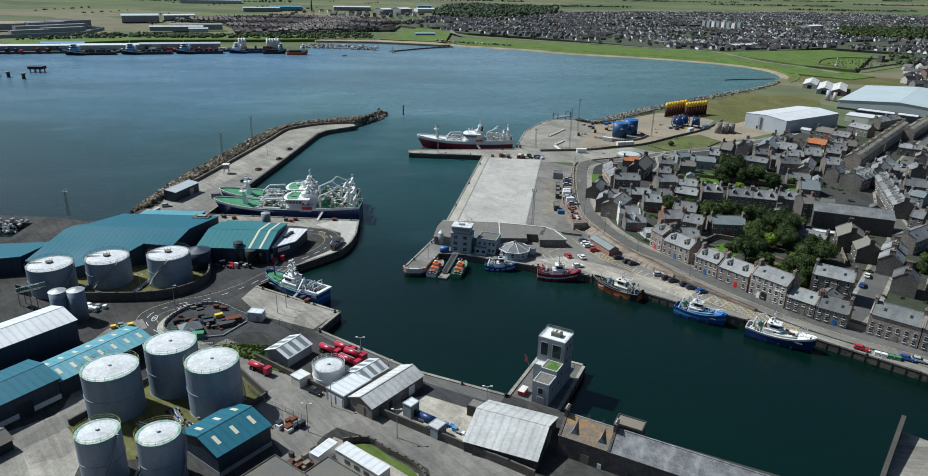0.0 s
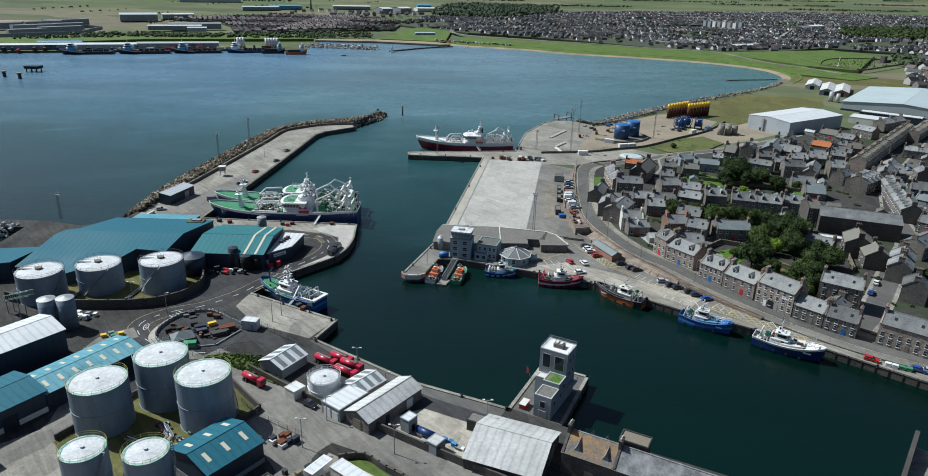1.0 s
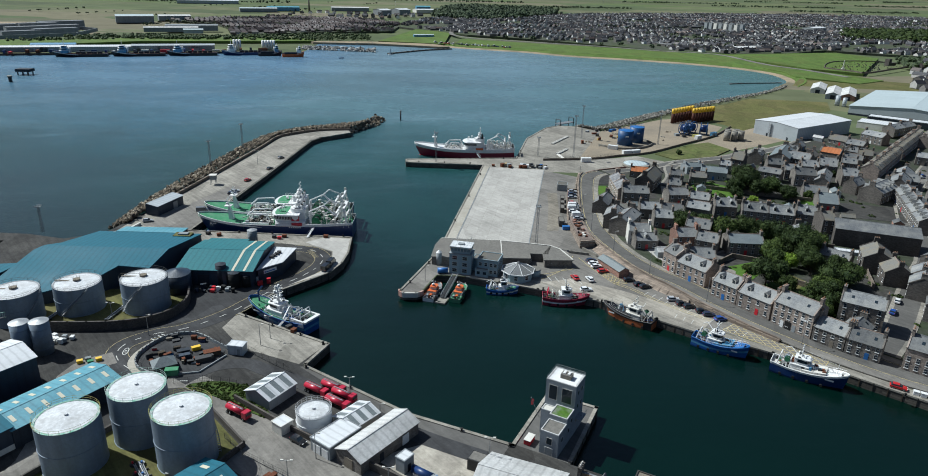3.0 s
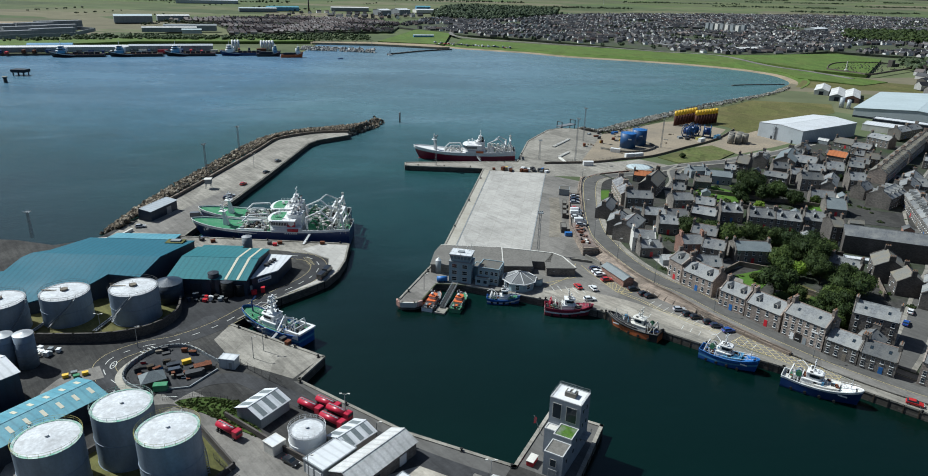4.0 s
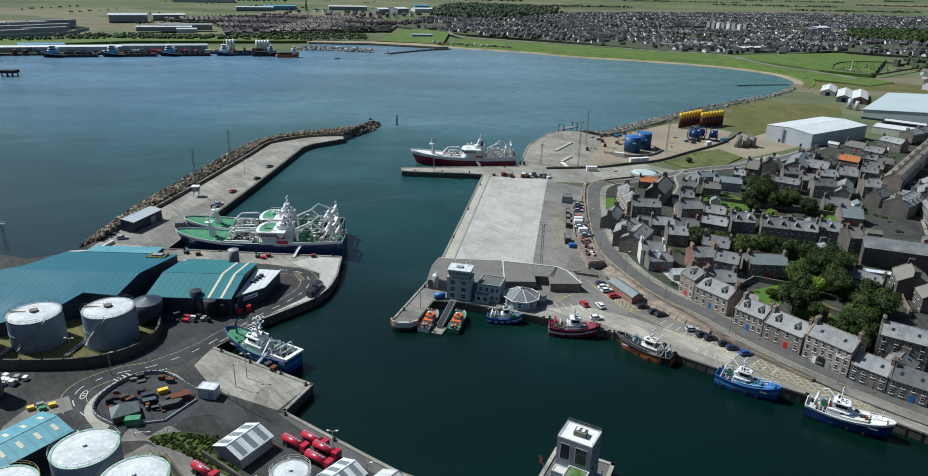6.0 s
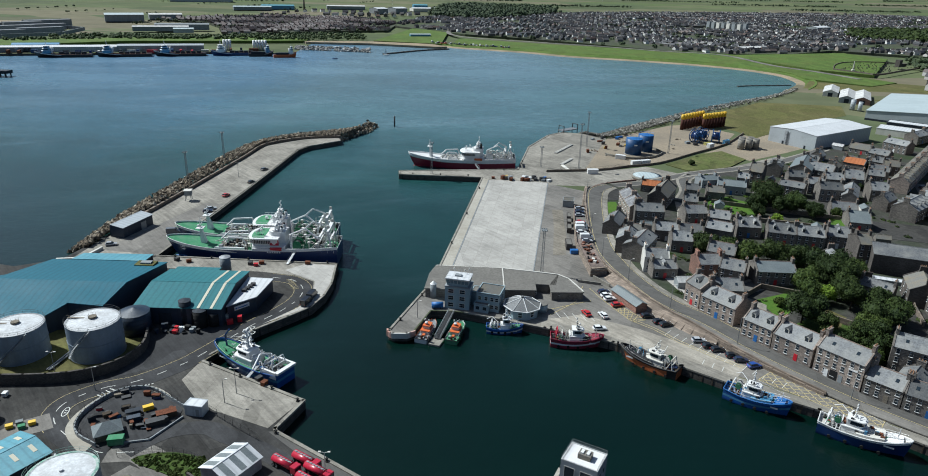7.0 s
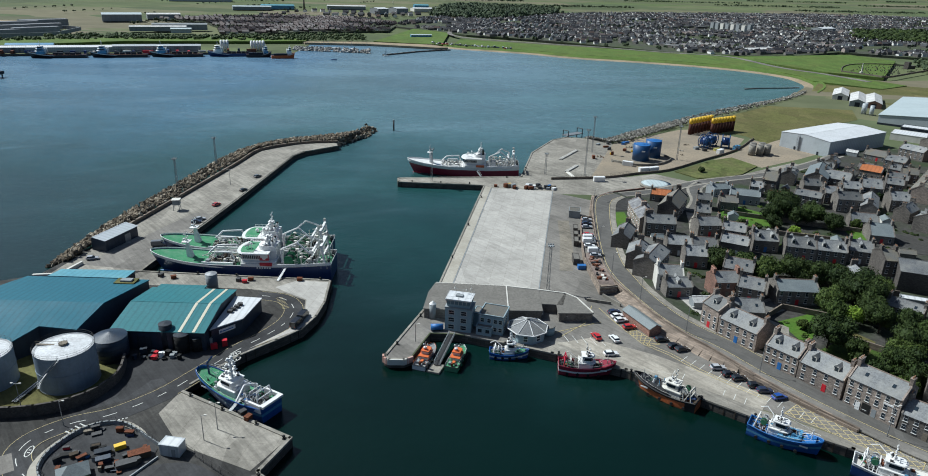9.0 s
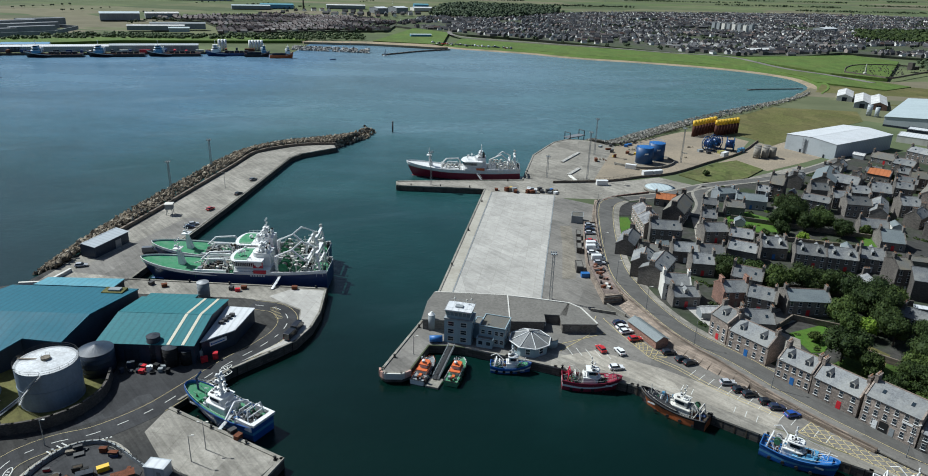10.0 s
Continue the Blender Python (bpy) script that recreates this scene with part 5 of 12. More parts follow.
sheet("grass", smooth([(-73.5, 178.6), (-67, 181.4), (-57.5, 179.5), (-50.5, 170.6), (-46.5, 165.6), (-52.5, 167.8), (-58.5, 171.6), (-65, 174.8)], 3, True), 0.25, "roughgrass", "rough green grass bank beside the depot road", "grass", 0.3)
sheet("grass", [(-96, 142), (-79, 166), (-66, 170.5), (-51.5, 155.2), (-58, 143), (-68, 130), (-82, 128)], 0.06, "drygrass", "mossy gravel inside the tank bund", "ground")
sheet("grass", [(-149, 212), (-135, 208), (-120, 207.8), (-104.5, 209.8), (-95.5, 215), (-92.6, 224), (-94.5, 232), (-118, 236), (-146, 232)], 0.05, "drygrass", "mossy gravel inside the grey tank bund", "ground")
sheet("grass", smooth([(-26.4, 136.6), (-21.0, 137.0), (-16.0, 132.9), (-10.6, 129.0), (-8.6, 125.5), (-11.0, 126.6), (-17.5, 131.6), (-24, 135.4)], 3, True), 0.07, "grass", "strip of grass inside the office yard wall", "grass")

# lookout tower on the pier: three stepped blocks
AX = 61.5
tower = thing("lookout_tower", pose(18.2, 156.4, 0, 0, 0, AX), "grey rendered stepped lookout tower with a mossy roof", "tower")
for nm, s0, s1, l0, l1, h, rf in (("low_block", 0.0, 5.0, -4.5, 0.0, 6.2, "felt"), ("middle_block", 5.0, 9.6, -4.5, 0.0, 7.5, "mossroof"), ("stair_block", 7.2, 9.6, 0.0, 3.0, 6.6, "offwhite"), ("top_block", 9.6, 15.8, -4.5, 3.1, 13.7, "white")):
    bm = bmesh.new()
    box(bm, s0, l0, 0, s1 - 0.004, l1, h)
    blk = part(nm, bm, "towergrey", tower)
    bm = bmesh.new()
    box(bm, s0 + 0.25, l0 + 0.25, h, s1 - 0.25, l1 - 0.25, h + 0.07)
    part("roof_deck", bm, rf, blk)
    bm = bmesh.new()
    for q in ((s0, l0, s0 + 0.25, l1), (s1 - 0.25, l0, s1, l1), (s0 + 0.25, l0, s1 - 0.25, l0 + 0.25), (s0 + 0.25, l1 - 0.25, s1 - 0.25, l1)):
        box(bm, q[0], q[1], h, q[2], q[3], h + 0.22)
    part("parapet", bm, "dirtywhite", blk)


def tower_window(s, l, z, w, h, face, mat="glass"):
    bm = bmesh.new()
    if face == "f":
        box(bm, s - 0.05, l - w / 2, z, s + 0.02, l + w / 2, z + h)
    else:
        box(bm, s - w / 2, l - 0.02, z, s + w / 2, l + 0.05, z + h)
    w_ob = part("window", bm, "offwhite", tower)
    bm = bmesh.new()
    if face == "f":
        box(bm, s - 0.07, l - w / 2 + 0.1, z + 0.1, s - 0.04, l + w / 2 - 0.1, z + h - 0.1)
    else:
        sg = -1
        box(bm, s - w / 2 + 0.1, l - 0.07, z + 0.1, s + w / 2 - 0.1, l - 0.015, z + h - 0.1)
    part("pane", bm, mat, w_ob)


tower_window(0.0, -2.3, 3.0, 1.5, 1.9, "f")
tower_window(0.0, -2.3, 0.1, 2.0, 2.1, "f", "greyrender")
tower_window(9.6, 1.2, 8.6, 2.2, 4.0, "f")
tower_window(9.6, -2.3, 8.6, 2.6, 4.0, "f")
for s, z in ((2.4, 3.2), (6.5, 3.2), (8.2, 5.0), (11.5, 3.2), (11.5, 7.0), (13.8, 7.0), (11.5, 10.8), (13.8, 10.8)):
    tower_window(s, -4.5, z, 0.9, 1.2, "s")
bm = bmesh.new()
box(bm, 11.6, -2.2, 13.77, 13.6, 0.4, 14.9)
part("roof_hatch", bm, "slatewarm", tower, "weathered roof hatch box")
bm = bmesh.new()
box(bm, 12.0, -1.8, 14.9, 13.2, -1.2, 15.15)
box(bm, 12.0, -0.6, 14.9, 13.2, 0.0, 15.15)
part("hatch_cowls", bm, "white", tower)
bm = bmesh.new()
for z in (14.25, 14.7):
    polyline(bm, [(9.8, -4.4, z), (15.7, -4.4, z), (15.7, 3.0, z), (9.8, 3.0, z)], 0.03, 4)
for s, l in ((9.8, -4.4), (12.7, -4.4), (15.7, -4.4), (15.7, -0.7), (15.7, 3.0), (12.7, 3.0), (9.8, 3.0)):
    tube(bm, (s, l, 13.7), (s, l, 14.7), 0.03, 4)
part("roof_rail", bm, "steel", tower)
bm = bmesh.new()
tube(bm, (12.5, -4.5, 4.6), (12.5, -6.0, 4.6), 0.06, 5)
box(bm, 10.5, -6.2, 4.4, 14.0, -4.52, 4.55)
for s in (10.5, 12.2, 14.0):
    tube(bm, (s, -6.1, 4.5), (s, -6.1, 5.6), 0.04, 4)
polyline(bm, [(10.5, -6.1, 5.6), (14.0, -6.1, 5.6)], 0.04, 4)
part("balcony", bm, "steel", tower)
# slate-roofed quay store by the camera's start
def coped_store(x, y, ang, L, W, he, hr):
    t = shed("quay_store", x, y, ang, L, W, he, hr, "slatelichen", "darkstone", "long lichened slate-roofed stone quay store with chimneys", over=0.15, category="store",
             doors=(("f", -L / 2 + 6.5, 2.0, 2.4, "timber"), ("f", -L / 2 + 17, 1.0, 1.4, "glass"), ("f", -L / 2 + 24, 1.0, 1.4, "glass"), ("f", -L / 2 + 10, 0.9, 1.3, "white")))
    for u in (-L / 2 + 0.2, -L / 2 + 11.8, L / 2 - 14, L / 2 - 8, L / 2 - 0.2):
        bm = bmesh.new()
        box(bm, u - 0.35, -1.1, hr - 0.6, u + 0.35, 1.1, hr + 1.5)
        box(bm, u - 0.45, -1.2, hr + 1.5, u + 0.45, 1.2, hr + 1.7)
        for j in (-0.6, 0.0, 0.6):
            cyl(bm, u, j, hr + 1.7, hr + 2.2, 0.18, 0.14, 8, 1)
        part("chimney", bm, ["darkstone", "offwhite"], t, "dark stone chimney with pale pots")
        bm = bmesh.new()
        for s in (-1, 1):
            a = math.atan2(hr - he, W / 2)
            m = Matrix.Translation((u, 0, hr + 0.16)) @ Matrix.Rotation(s * -a if s > 0 else a, 4, "X")
            box(bm, -0.28, 0 if s > 0 else -W / 2 / math.cos(a), -0.05, 0.28, W / 2 / math.cos(a) if s > 0 else 0, 0.2, m)
        part("gable_coping", bm, "darkstone", t)
    for u, s in ((-L / 2 + 3.2, -1), (-L / 2 + 9.6, -1), (-L / 2 + 4.5, 1), (-L / 2 + 8, 1), (L / 2 - 16, 1), (L / 2 - 10, 1), (L / 2 - 4, 1)):
        bm = bmesh.new()
        zb = he + 0.4
        yb = s * W * 0.36
        vs = [bm.verts.new(p) for p in ((u - 1.0, yb * 1.12, zb), (u + 1.0, yb * 1.12, zb), (u, yb * 1.12, zb + 2.1), (u, 0, hr - 0.2), (u - 1.0, yb * 0.6, zb + 1.0), (u + 1.0, yb * 0.6, zb + 1.0))]
        for q in ((0, 1, 2), (0, 2, 3, 4), (1, 5, 3, 2)):
            bm.faces.new([vs[i] for i in q])
        bmesh.ops.recalc_face_normals(bm, faces=bm.faces)
        part("dormer", bm, "slatelichen", t, "small pointed slate dormer")
    bm = bmesh.new()
    a = math.atan2(hr - he, W / 2)
    o = Vector((0, -math.sin(a), math.cos(a))) * 0.16
    q = [Vector(p) + o for p in ((-L / 2 + 0.5, -W / 2 - 0.1, he - 0.08), (-L / 2 + 11.5, -W / 2 - 0.1, he - 0.08), (-L / 2 + 11.5, -0.05, hr - 0.04), (-L / 2 + 0.5, -0.05, hr - 0.04))]
    lo = [bm.verts.new(p - o * 0.4) for p in q]
    hi = [bm.verts.new(p) for p in q]
    bm.faces.new(hi)
    for i in range(4):
        bm.faces.new((lo[i], lo[(i + 1) % 4], hi[(i + 1) % 4], hi[i]))
    bmesh.ops.recalc_face_normals(bm, faces=bm.faces)
    part("slate_patch", bm, "lichenorange", t, "slates covered in orange lichen")
    return t


coped_store(54.0, 124.4, -27.2, 66.0, 8.8, 5.4, 8.8)
flat_block("quay_hut", 40.0, 140.5, -27.0, 6.5, 4.0, 5.6, "timber", "darkstone", "weathered timber-topped quay hut behind the store", "hut", 0.25)
# slipway dock at the edge of the basin
slip = thing("slipway", pose(101.0, 138.1, 0, 0, 0, 52.0), "steep concrete slipway with tall pale side walls", "slipway")
for nm, l0, l1, z0, z1 in (("side_wall", -0.5, 0.5, -6, 3.0), ("side_wall", 11.5, 12.5, -6, 3.0)):
    bm = bmesh.new()
    box(bm, -30, -l1, z0, 16, -l0, z1)
    part(nm, bm, "darkstone", slip)
bm = bmesh.new()
vs = [bm.verts.new(p) for p in ((-30, -11.5, 2.2), (16, -11.5, -1.6), (16, -0.5, -1.6), (-30, -0.5, 2.2))]
lo = [bm.verts.new(v.co - Vector((0, 0, 2))) for v in vs]
bm.faces.new(vs)
for i in range(4):
    bm.faces.new((vs[i], lo[i], lo[(i + 1) % 4], vs[(i + 1) % 4]))
bmesh.ops.recalc_face_normals(bm, faces=bm.faces)
part("ramp", bm, "concrete", slip)

# cladded boat store at the root of the mole
shed("boat_store", -138.4, 319.6, 75.5, 17.5, 6.4, 4.4, 5.2, "paleclad", "navy", "grey-blue steel store at the root of the mole", doors=(("f", 3, 3.0, 3.2, "steel"),), off=0.35)
bund([(-140.4, 298.0), (-142.4, 287.5), (-150.5, 286.0)], 1.2, "white-topped sea wall behind the market", 0.9, "offwhite")

# ---- market pier on the town side ----
sheet("pavement", [(-5.6, 284.4), (24.4, 284.0), (42.2, 406.0), (11.6, 408.5)], 0.10, "apron", "broad pale concrete apron of the market pier", "pavement", 0.1)
bm = bmesh.new()
ribbon(bm, [(24.6, 284), (42.5, 406.2)], 0.3, 0.13, 0.05)
ribbon(bm, [(-5.9, 284.4), (11.3, 408.5)], 0.35, 0.13, 0.05)
tagged(part("trim", bm, "greyrender"), "thin dark kerb round the concrete apron", "kerb", kind="structure")

sheet("pavement", [(-11.2, 279), (-6.2, 284.4), (11.1, 409.5), (7.9, 411.2)], 0.06, "edgeslab", "pale stained concrete strip along the pier edge", "pavement", 0.1)

office = roofed("harbour_office", "low grey stone harbour office with wide felt roofs", "greystone", "felt", [
    ([(-13.4, 265.2), (4.5, 264.6), (13.2, 266.0), (13.2, 283.4), (-10.4, 284.2), (-12.4, 277.0)], lambda x, y: 3.0 + 0.02 * (y - 262)),
    ([(13.6, 266.0), (24.0, 266.4), (24.0, 281.4), (13.6, 283.0)], lambda x, y: 2.9 + 0.02 * (y - 266)),
    ([(24.4, 271.5), (31.0, 271.0), (33.0, 279.4), (24.4, 281.2)], lambda x, y: 2.8 + 0.02 * (y - 266)),
    ([(29.6, 265.4), (40.2, 266.0), (36.4, 276.0), (33.2, 279.2), (29.6, 271.0)], lambda x, y: 2.8 + 0.02 * (y - 266))], "office")
bm = bmesh.new()
ribbon(bm, [(-10.6, 284.2), (13.4, 283.4), (24.2, 281.4), (33.2, 279.4), (36.6, 276.2), (40.4, 266.2)], 0.45, lambda x, y: 3.32 + 0.02 * (y - 264), 0.2)
part("roof_edge", bm, "offwhite", office, "pale roof edging")
bm = bmesh.new()
ribbon(bm, [(13.4, 266.0), (13.4, 283.4)], 0.4, lambda x, y: 3.34 + 0.02 * (y - 264), 0.1)
part("roof_edge", bm, "offwhite", office)


def add_window(parent, m, w, h, frame_mat="white", pane="glass", bars=True):
    """A window with its frame, facing local -y at m."""
    bm = bmesh.new()
    box(bm, -w / 2, -0.05, 0, w / 2, 0.04, h, None)
    if bars:
        box(bm, -w / 2, -0.09, h * 0.47, w / 2, -0.05, h * 0.53)
    wo = part("window", bm, frame_mat, parent, m=m)
    bm = bmesh.new()
    for z0, z1 in ((0.1, h * 0.46), (h * 0.54, h - 0.1)):
        box(bm, -w / 2 + 0.1, -0.07, z0, w / 2 - 0.1, -0.045, z1)
    part("pane", bm, pane, wo)
    return wo


for x in (16, 18.5, 21, 24):
    add_window(office, pose(x, 266.4 + (x - 13.6) * 0.1, 1.2, 0, 0, 5.5), 1.3, 1.3)
for x in (32.5, 34.5, 36.5, 38.5):
    add_window(office, pose(x, 265.5 + (x - 31) * 0.105, 1.1, 0, 0, 6), 1.3, 1.4)

# control tower and its wing
ct = thing("control_tower", pose(-1.9, 259.8, 0, 0, 0, -12), "pale blue-grey harbour control tower with a white-roofed lookout", "tower")
bm = bmesh.new()
box(bm, -4.1, -2.9, 0, 4.1, 2.9, 7.9)
part("wall", bm, "palebluewall", ct)
bm = bmesh.new()
box(bm, -4.25, -3.05, 7.7, 4.25, 3.05, 8.05)
part("cornice", bm, "greyrender", ct, "grey cornice under the lookout")


def lookout_ring(k, z):
    return [Vector((-3.5 - k, -2.5 - k, z)), Vector((3.4 + k, -2.5 - k, z)), Vector((3.4 + k, 2.4 + k, z)), Vector((-3.5 - k, 2.4 + k, z))]


# the lookout's walls lean outwards under the roof
for nm, k0, z0, k1, z1, mt, lb in (("lookout_apron", 0.0, 8.05, 0.1, 8.9, "palebluewall", ""), ("lookout_glazing", 0.06, 8.9, 0.32, 10.2, "lookoutglass", "lookout glazing coloured pale for the sky it reflects"), ("lookout_head", 0.36, 10.2, 0.4, 10.5, "offwhite", "")):
    lo, hi = lookout_ring(k0, z0), lookout_ring(k1, z1)
    bm = bmesh.new()
    a = [bm.verts.new(v) for v in lo]
    b = [bm.verts.new(v) for v in hi]
    for q in range(4):
        bm.faces.new((a[q], a[(q + 1) % 4], b[(q + 1) % 4], b[q]))
    bm.faces.new(b)
    part(nm, bm, mt, ct, lb)
lo, hi = lookout_ring(0.09, 8.9), lookout_ring(0.37, 10.2)
for q in range(4):
    n = 6 if q % 2 == 0 else 4
    for c in range(n + (0 if q else 1)):
        bm = bmesh.new()
        tube(bm, lo[q].lerp(lo[(q + 1) % 4], c / n), hi[q].lerp(hi[(q + 1) % 4], c / n), 0.07, 4)
        part("mullion", bm, "offwhite", ct)
bm = bmesh.new()
box(bm, -4.1, -3.1, 10.5, 4.0, 3.0, 10.8)
part("roof", bm, "whiteroof", ct, "white weathered flat roof")
bm = bmesh.new()
box(bm, -1.4, -0.9, 10.8, 0.8, 0.6, 11.25)
part("roof_hatch", bm, "greyrender", ct)
bm = bmesh.new()
for p in ((-3.9, -2.9), (3.8, -2.9), (3.8, 2.8), (-3.9, 2.8), (0, -2.9), (0, 2.8)):
    tube(bm, (*p, 10.8), (*p, 11.7), 0.03, 4)
polyline(bm, [(-3.9, -2.9, 11.7), (3.8, -2.9, 11.7), (3.8, 2.8, 11.7), (-3.9, 2.8, 11.7), (-3.9, -2.9, 11.7)], 0.03, 4)
part("roof_rail", bm, "steel", ct)
for p, hh in (((-2.2, 1.8), 2.6), ((3.0, 1.4), 3.4), ((1.4, 2.2), 1.8)):
    bm = bmesh.new()
    tube(bm, (*p, 10.8), (*p, 10.8 + hh), 0.05, 4)
    cyl(bm, *p, 10.8 + hh * 0.6, 10.8 + hh * 0.6 + 0.35, 0.32, 0.2, 8)
    part("aerial", bm, "offwhite", ct)
for fl in range(3):
    for u, w in ((-2.1, 1.9), (1.7, 1.9)):
        add_window(ct, pose(u, -2.9, 0.7 + fl * 2.45), w, 1.5, "offwhite")
    add_window(ct, pose(4.1, -0.6, 0.7 + fl * 2.45, 0, 0, 90), 1.0, 1.4, "offwhite")
wing = flat_block("office_wing", 8.6, 259.8, -16, 7.7, 7.6, 6.0, "slatewarm", "palebluewall", "two-storey pale blue office wing with a brown felt roof", "office", 0.25)
for fl in range(2):
    for u in (-2.7, -0.6, 1.4, 3.0):
        add_window(wing, pose(u, -3.8, 1.0 + fl * 2.7), 1.2, 1.4, "offwhite")
    for u in (-2.2, 0.0, 2.2):
        add_window(wing, pose(3.85, u, 1.0 + fl * 2.7, 0, 0, 90), 1.0, 1.4, "offwhite")
flat_block("office_wing", 5.7, 256.0, -16, 4.8, 2.2, 2.7, "felt", "palebluewall", "low pale blue porch of the harbour office", "porch", 0.15, windows=(("f", -1.2, 1.0, 1.2, 1.1, "glass"), ("f", 1.2, 1.0, 1.2, 1.1, "glass")))
flat_block("office_wing", 4.1, 262.6, -16, 3.0, 4.6, 4.6, "felt", "palebluewall", "low link between the tower and the office wing", "office", 0.15)

octa = thing("octagonal_kiosk", pose(18.8, 255.6, 0, 0, 0, 12), "white-trimmed octagonal kiosk with a pyramid slate roof", "kiosk")
bm = bmesh.new()
cyl(bm, 0, 0, 0, 3.2, 5.6, None, 8)
for f in bm.faces:
    f.smooth = False
part("wall", bm, "palebluewall", octa)
bm = bmesh.new()
cyl(bm, 0, 0, 3.2, 5.6, 6.3, 0.5, 8)
cyl(bm, 0, 0, 5.6, 6.1, 0.55, 0.5, 8)
for f in bm.faces:
    f.smooth = False
part("roof", bm, "slate", octa)
bm = bmesh.new()
for i in range(8):
    a, b = 2 * math.pi * i / 8, 2 * math.pi * (i + 1) / 8
    tube(bm, (6.3 * math.cos(a), 6.3 * math.sin(a), 3.28), (0.6 * math.cos(a), 0.6 * math.sin(a), 5.62), 0.12, 5)
    tube(bm, (6.3 * math.cos(a), 6.3 * math.sin(a), 3.2), (6.3 * math.cos(b), 6.3 * math.sin(b), 3.2), 0.16, 5)
part("roof_trim", bm, "white", octa, "white ridge and eaves trim")
for i in range(8):
    a = 22.5 + 45 * i
    add_window(octa, pose(5.2 * math.cos(radians(a)), 5.2 * math.sin(radians(a)), 0.8, 0, 0, a + 90), 1.4, 1.8, "white")
bm = bmesh.new()
cyl(bm, 6.8, 1.0, 0, 2.6, 2.2, None, 16)
cyl(bm, 6.8, 1.0, 2.6, 2.8, 2.4, None, 16, 1)
part("annex", bm, ["palebluewall", "felt"], octa, "low round annex")
silo(-10.7, 265.4, 1.05, 5.0, "greyrender", "grey cylindrical tank with a white dome at the pier head", "white", 0.9)
bm = bmesh.new()
cyl(bm, 0, 0, -1.9, 1.9, 1.0, None, 20, m=Matrix.Rotation(radians(90), 4, "Y"))
t = thing("fuel_bowser", pose(-8.9, 257.4, 1.15, 0, 0, 6), "blue horizontal fuel tank on a cradle", "fuel tank")
part("tank", bm, "midblue", t)
bm = bmesh.new()
for u in (-0.9, 0.9):
    box(bm, u - 0.12, -0.8, -1.13, u + 0.12, 0.8, -0.4)
part("cradle", bm, "darksteel", t)

# gangway and landing float between the pilot boats
t = thing("pontoon", pose(-8.2, 239.4, WATER, 0, 0, 72), "small concrete landing float at the foot of the gangway", "pontoon")
bm = bmesh.new()
box(bm, -2.6, -1.9, -0.5, 2.0, 1.9, 0.6)
bmesh.ops.bevel(bm, geom=list(bm.edges), offset=0.08, segments=1, affect="EDGES")
part("float", bm, "concrete", t)
bm = bmesh.new()
cyl(bm, -1.6, 1.9, -4, 2.4, 0.4, None, 12)
part("pile", bm, "black", t)
t = thing("ferry_gangway", pose(-8.0, 240.2, -1.9, 0, 0, 74.8), "long sloping steel gangway down to the landing float", "gangway")
GL, GZ = 14.8, 2.0
bm = bmesh.new()
vs = [bm.verts.new(v) for v in ((0, -0.9, 0), (GL, -0.9, GZ), (GL, 0.9, GZ), (0, 0.9, 0), (0, -0.9, 0.2), (GL, -0.9, GZ + 0.2), (GL, 0.9, GZ + 0.2), (0, 0.9, 0.2))]
for f in ((3, 2, 1, 0), (4, 5, 6, 7), (0, 1, 5, 4), (1, 2, 6, 5), (2, 3, 7, 6), (3, 0, 4, 7)):
    bm.faces.new([vs[q] for q in f])
part("walkway", bm, "darksteel", t, "dark grated walkway")
for sd in (-0.9, 0.9):
    bm = bmesh.new()
    tube(bm, (0, sd, 1.3), (GL, sd, GZ + 1.3), 0.1, 5)
    for q in range(11):
        u = GL * q / 10
        tube(bm, (u, sd, GZ * q / 10 + 0.2), (u, sd, GZ * q / 10 + 1.3), 0.05, 4)
        if q < 10:
            tube(bm, (u, sd, GZ * q / 10 + 0.2), (u + GL / 10, sd, GZ * (q + 1) / 10 + 1.3), 0.045, 4)
    part("truss_rail", bm, "greyrender", t)
# pier-head fender band
t = thing("pier_fender", pose(0, 0, 0), "white rubbing band with faded orange ends round the pier head", "fender")
for nm, pts_, mt in (("band", [(-22.3, 239.3), (-21.6, 238.95), (-17.3, 239.1), (-16.4, 239.8)], "offwhite"), ("end_panel", [(-23.5, 241.6), (-23.3, 240.3), (-22.3, 239.3)], "pinkpaint"), ("end_panel", [(-16.4, 239.8), (-15.1, 240.9)], "pinkpaint")):
    bm = bmesh.new()
    wall_line(bm, pts_, 0.5, 1.5, -1.1)
    part(nm, bm, mt, t, "" if nm == "band" else "faded orange end panel")

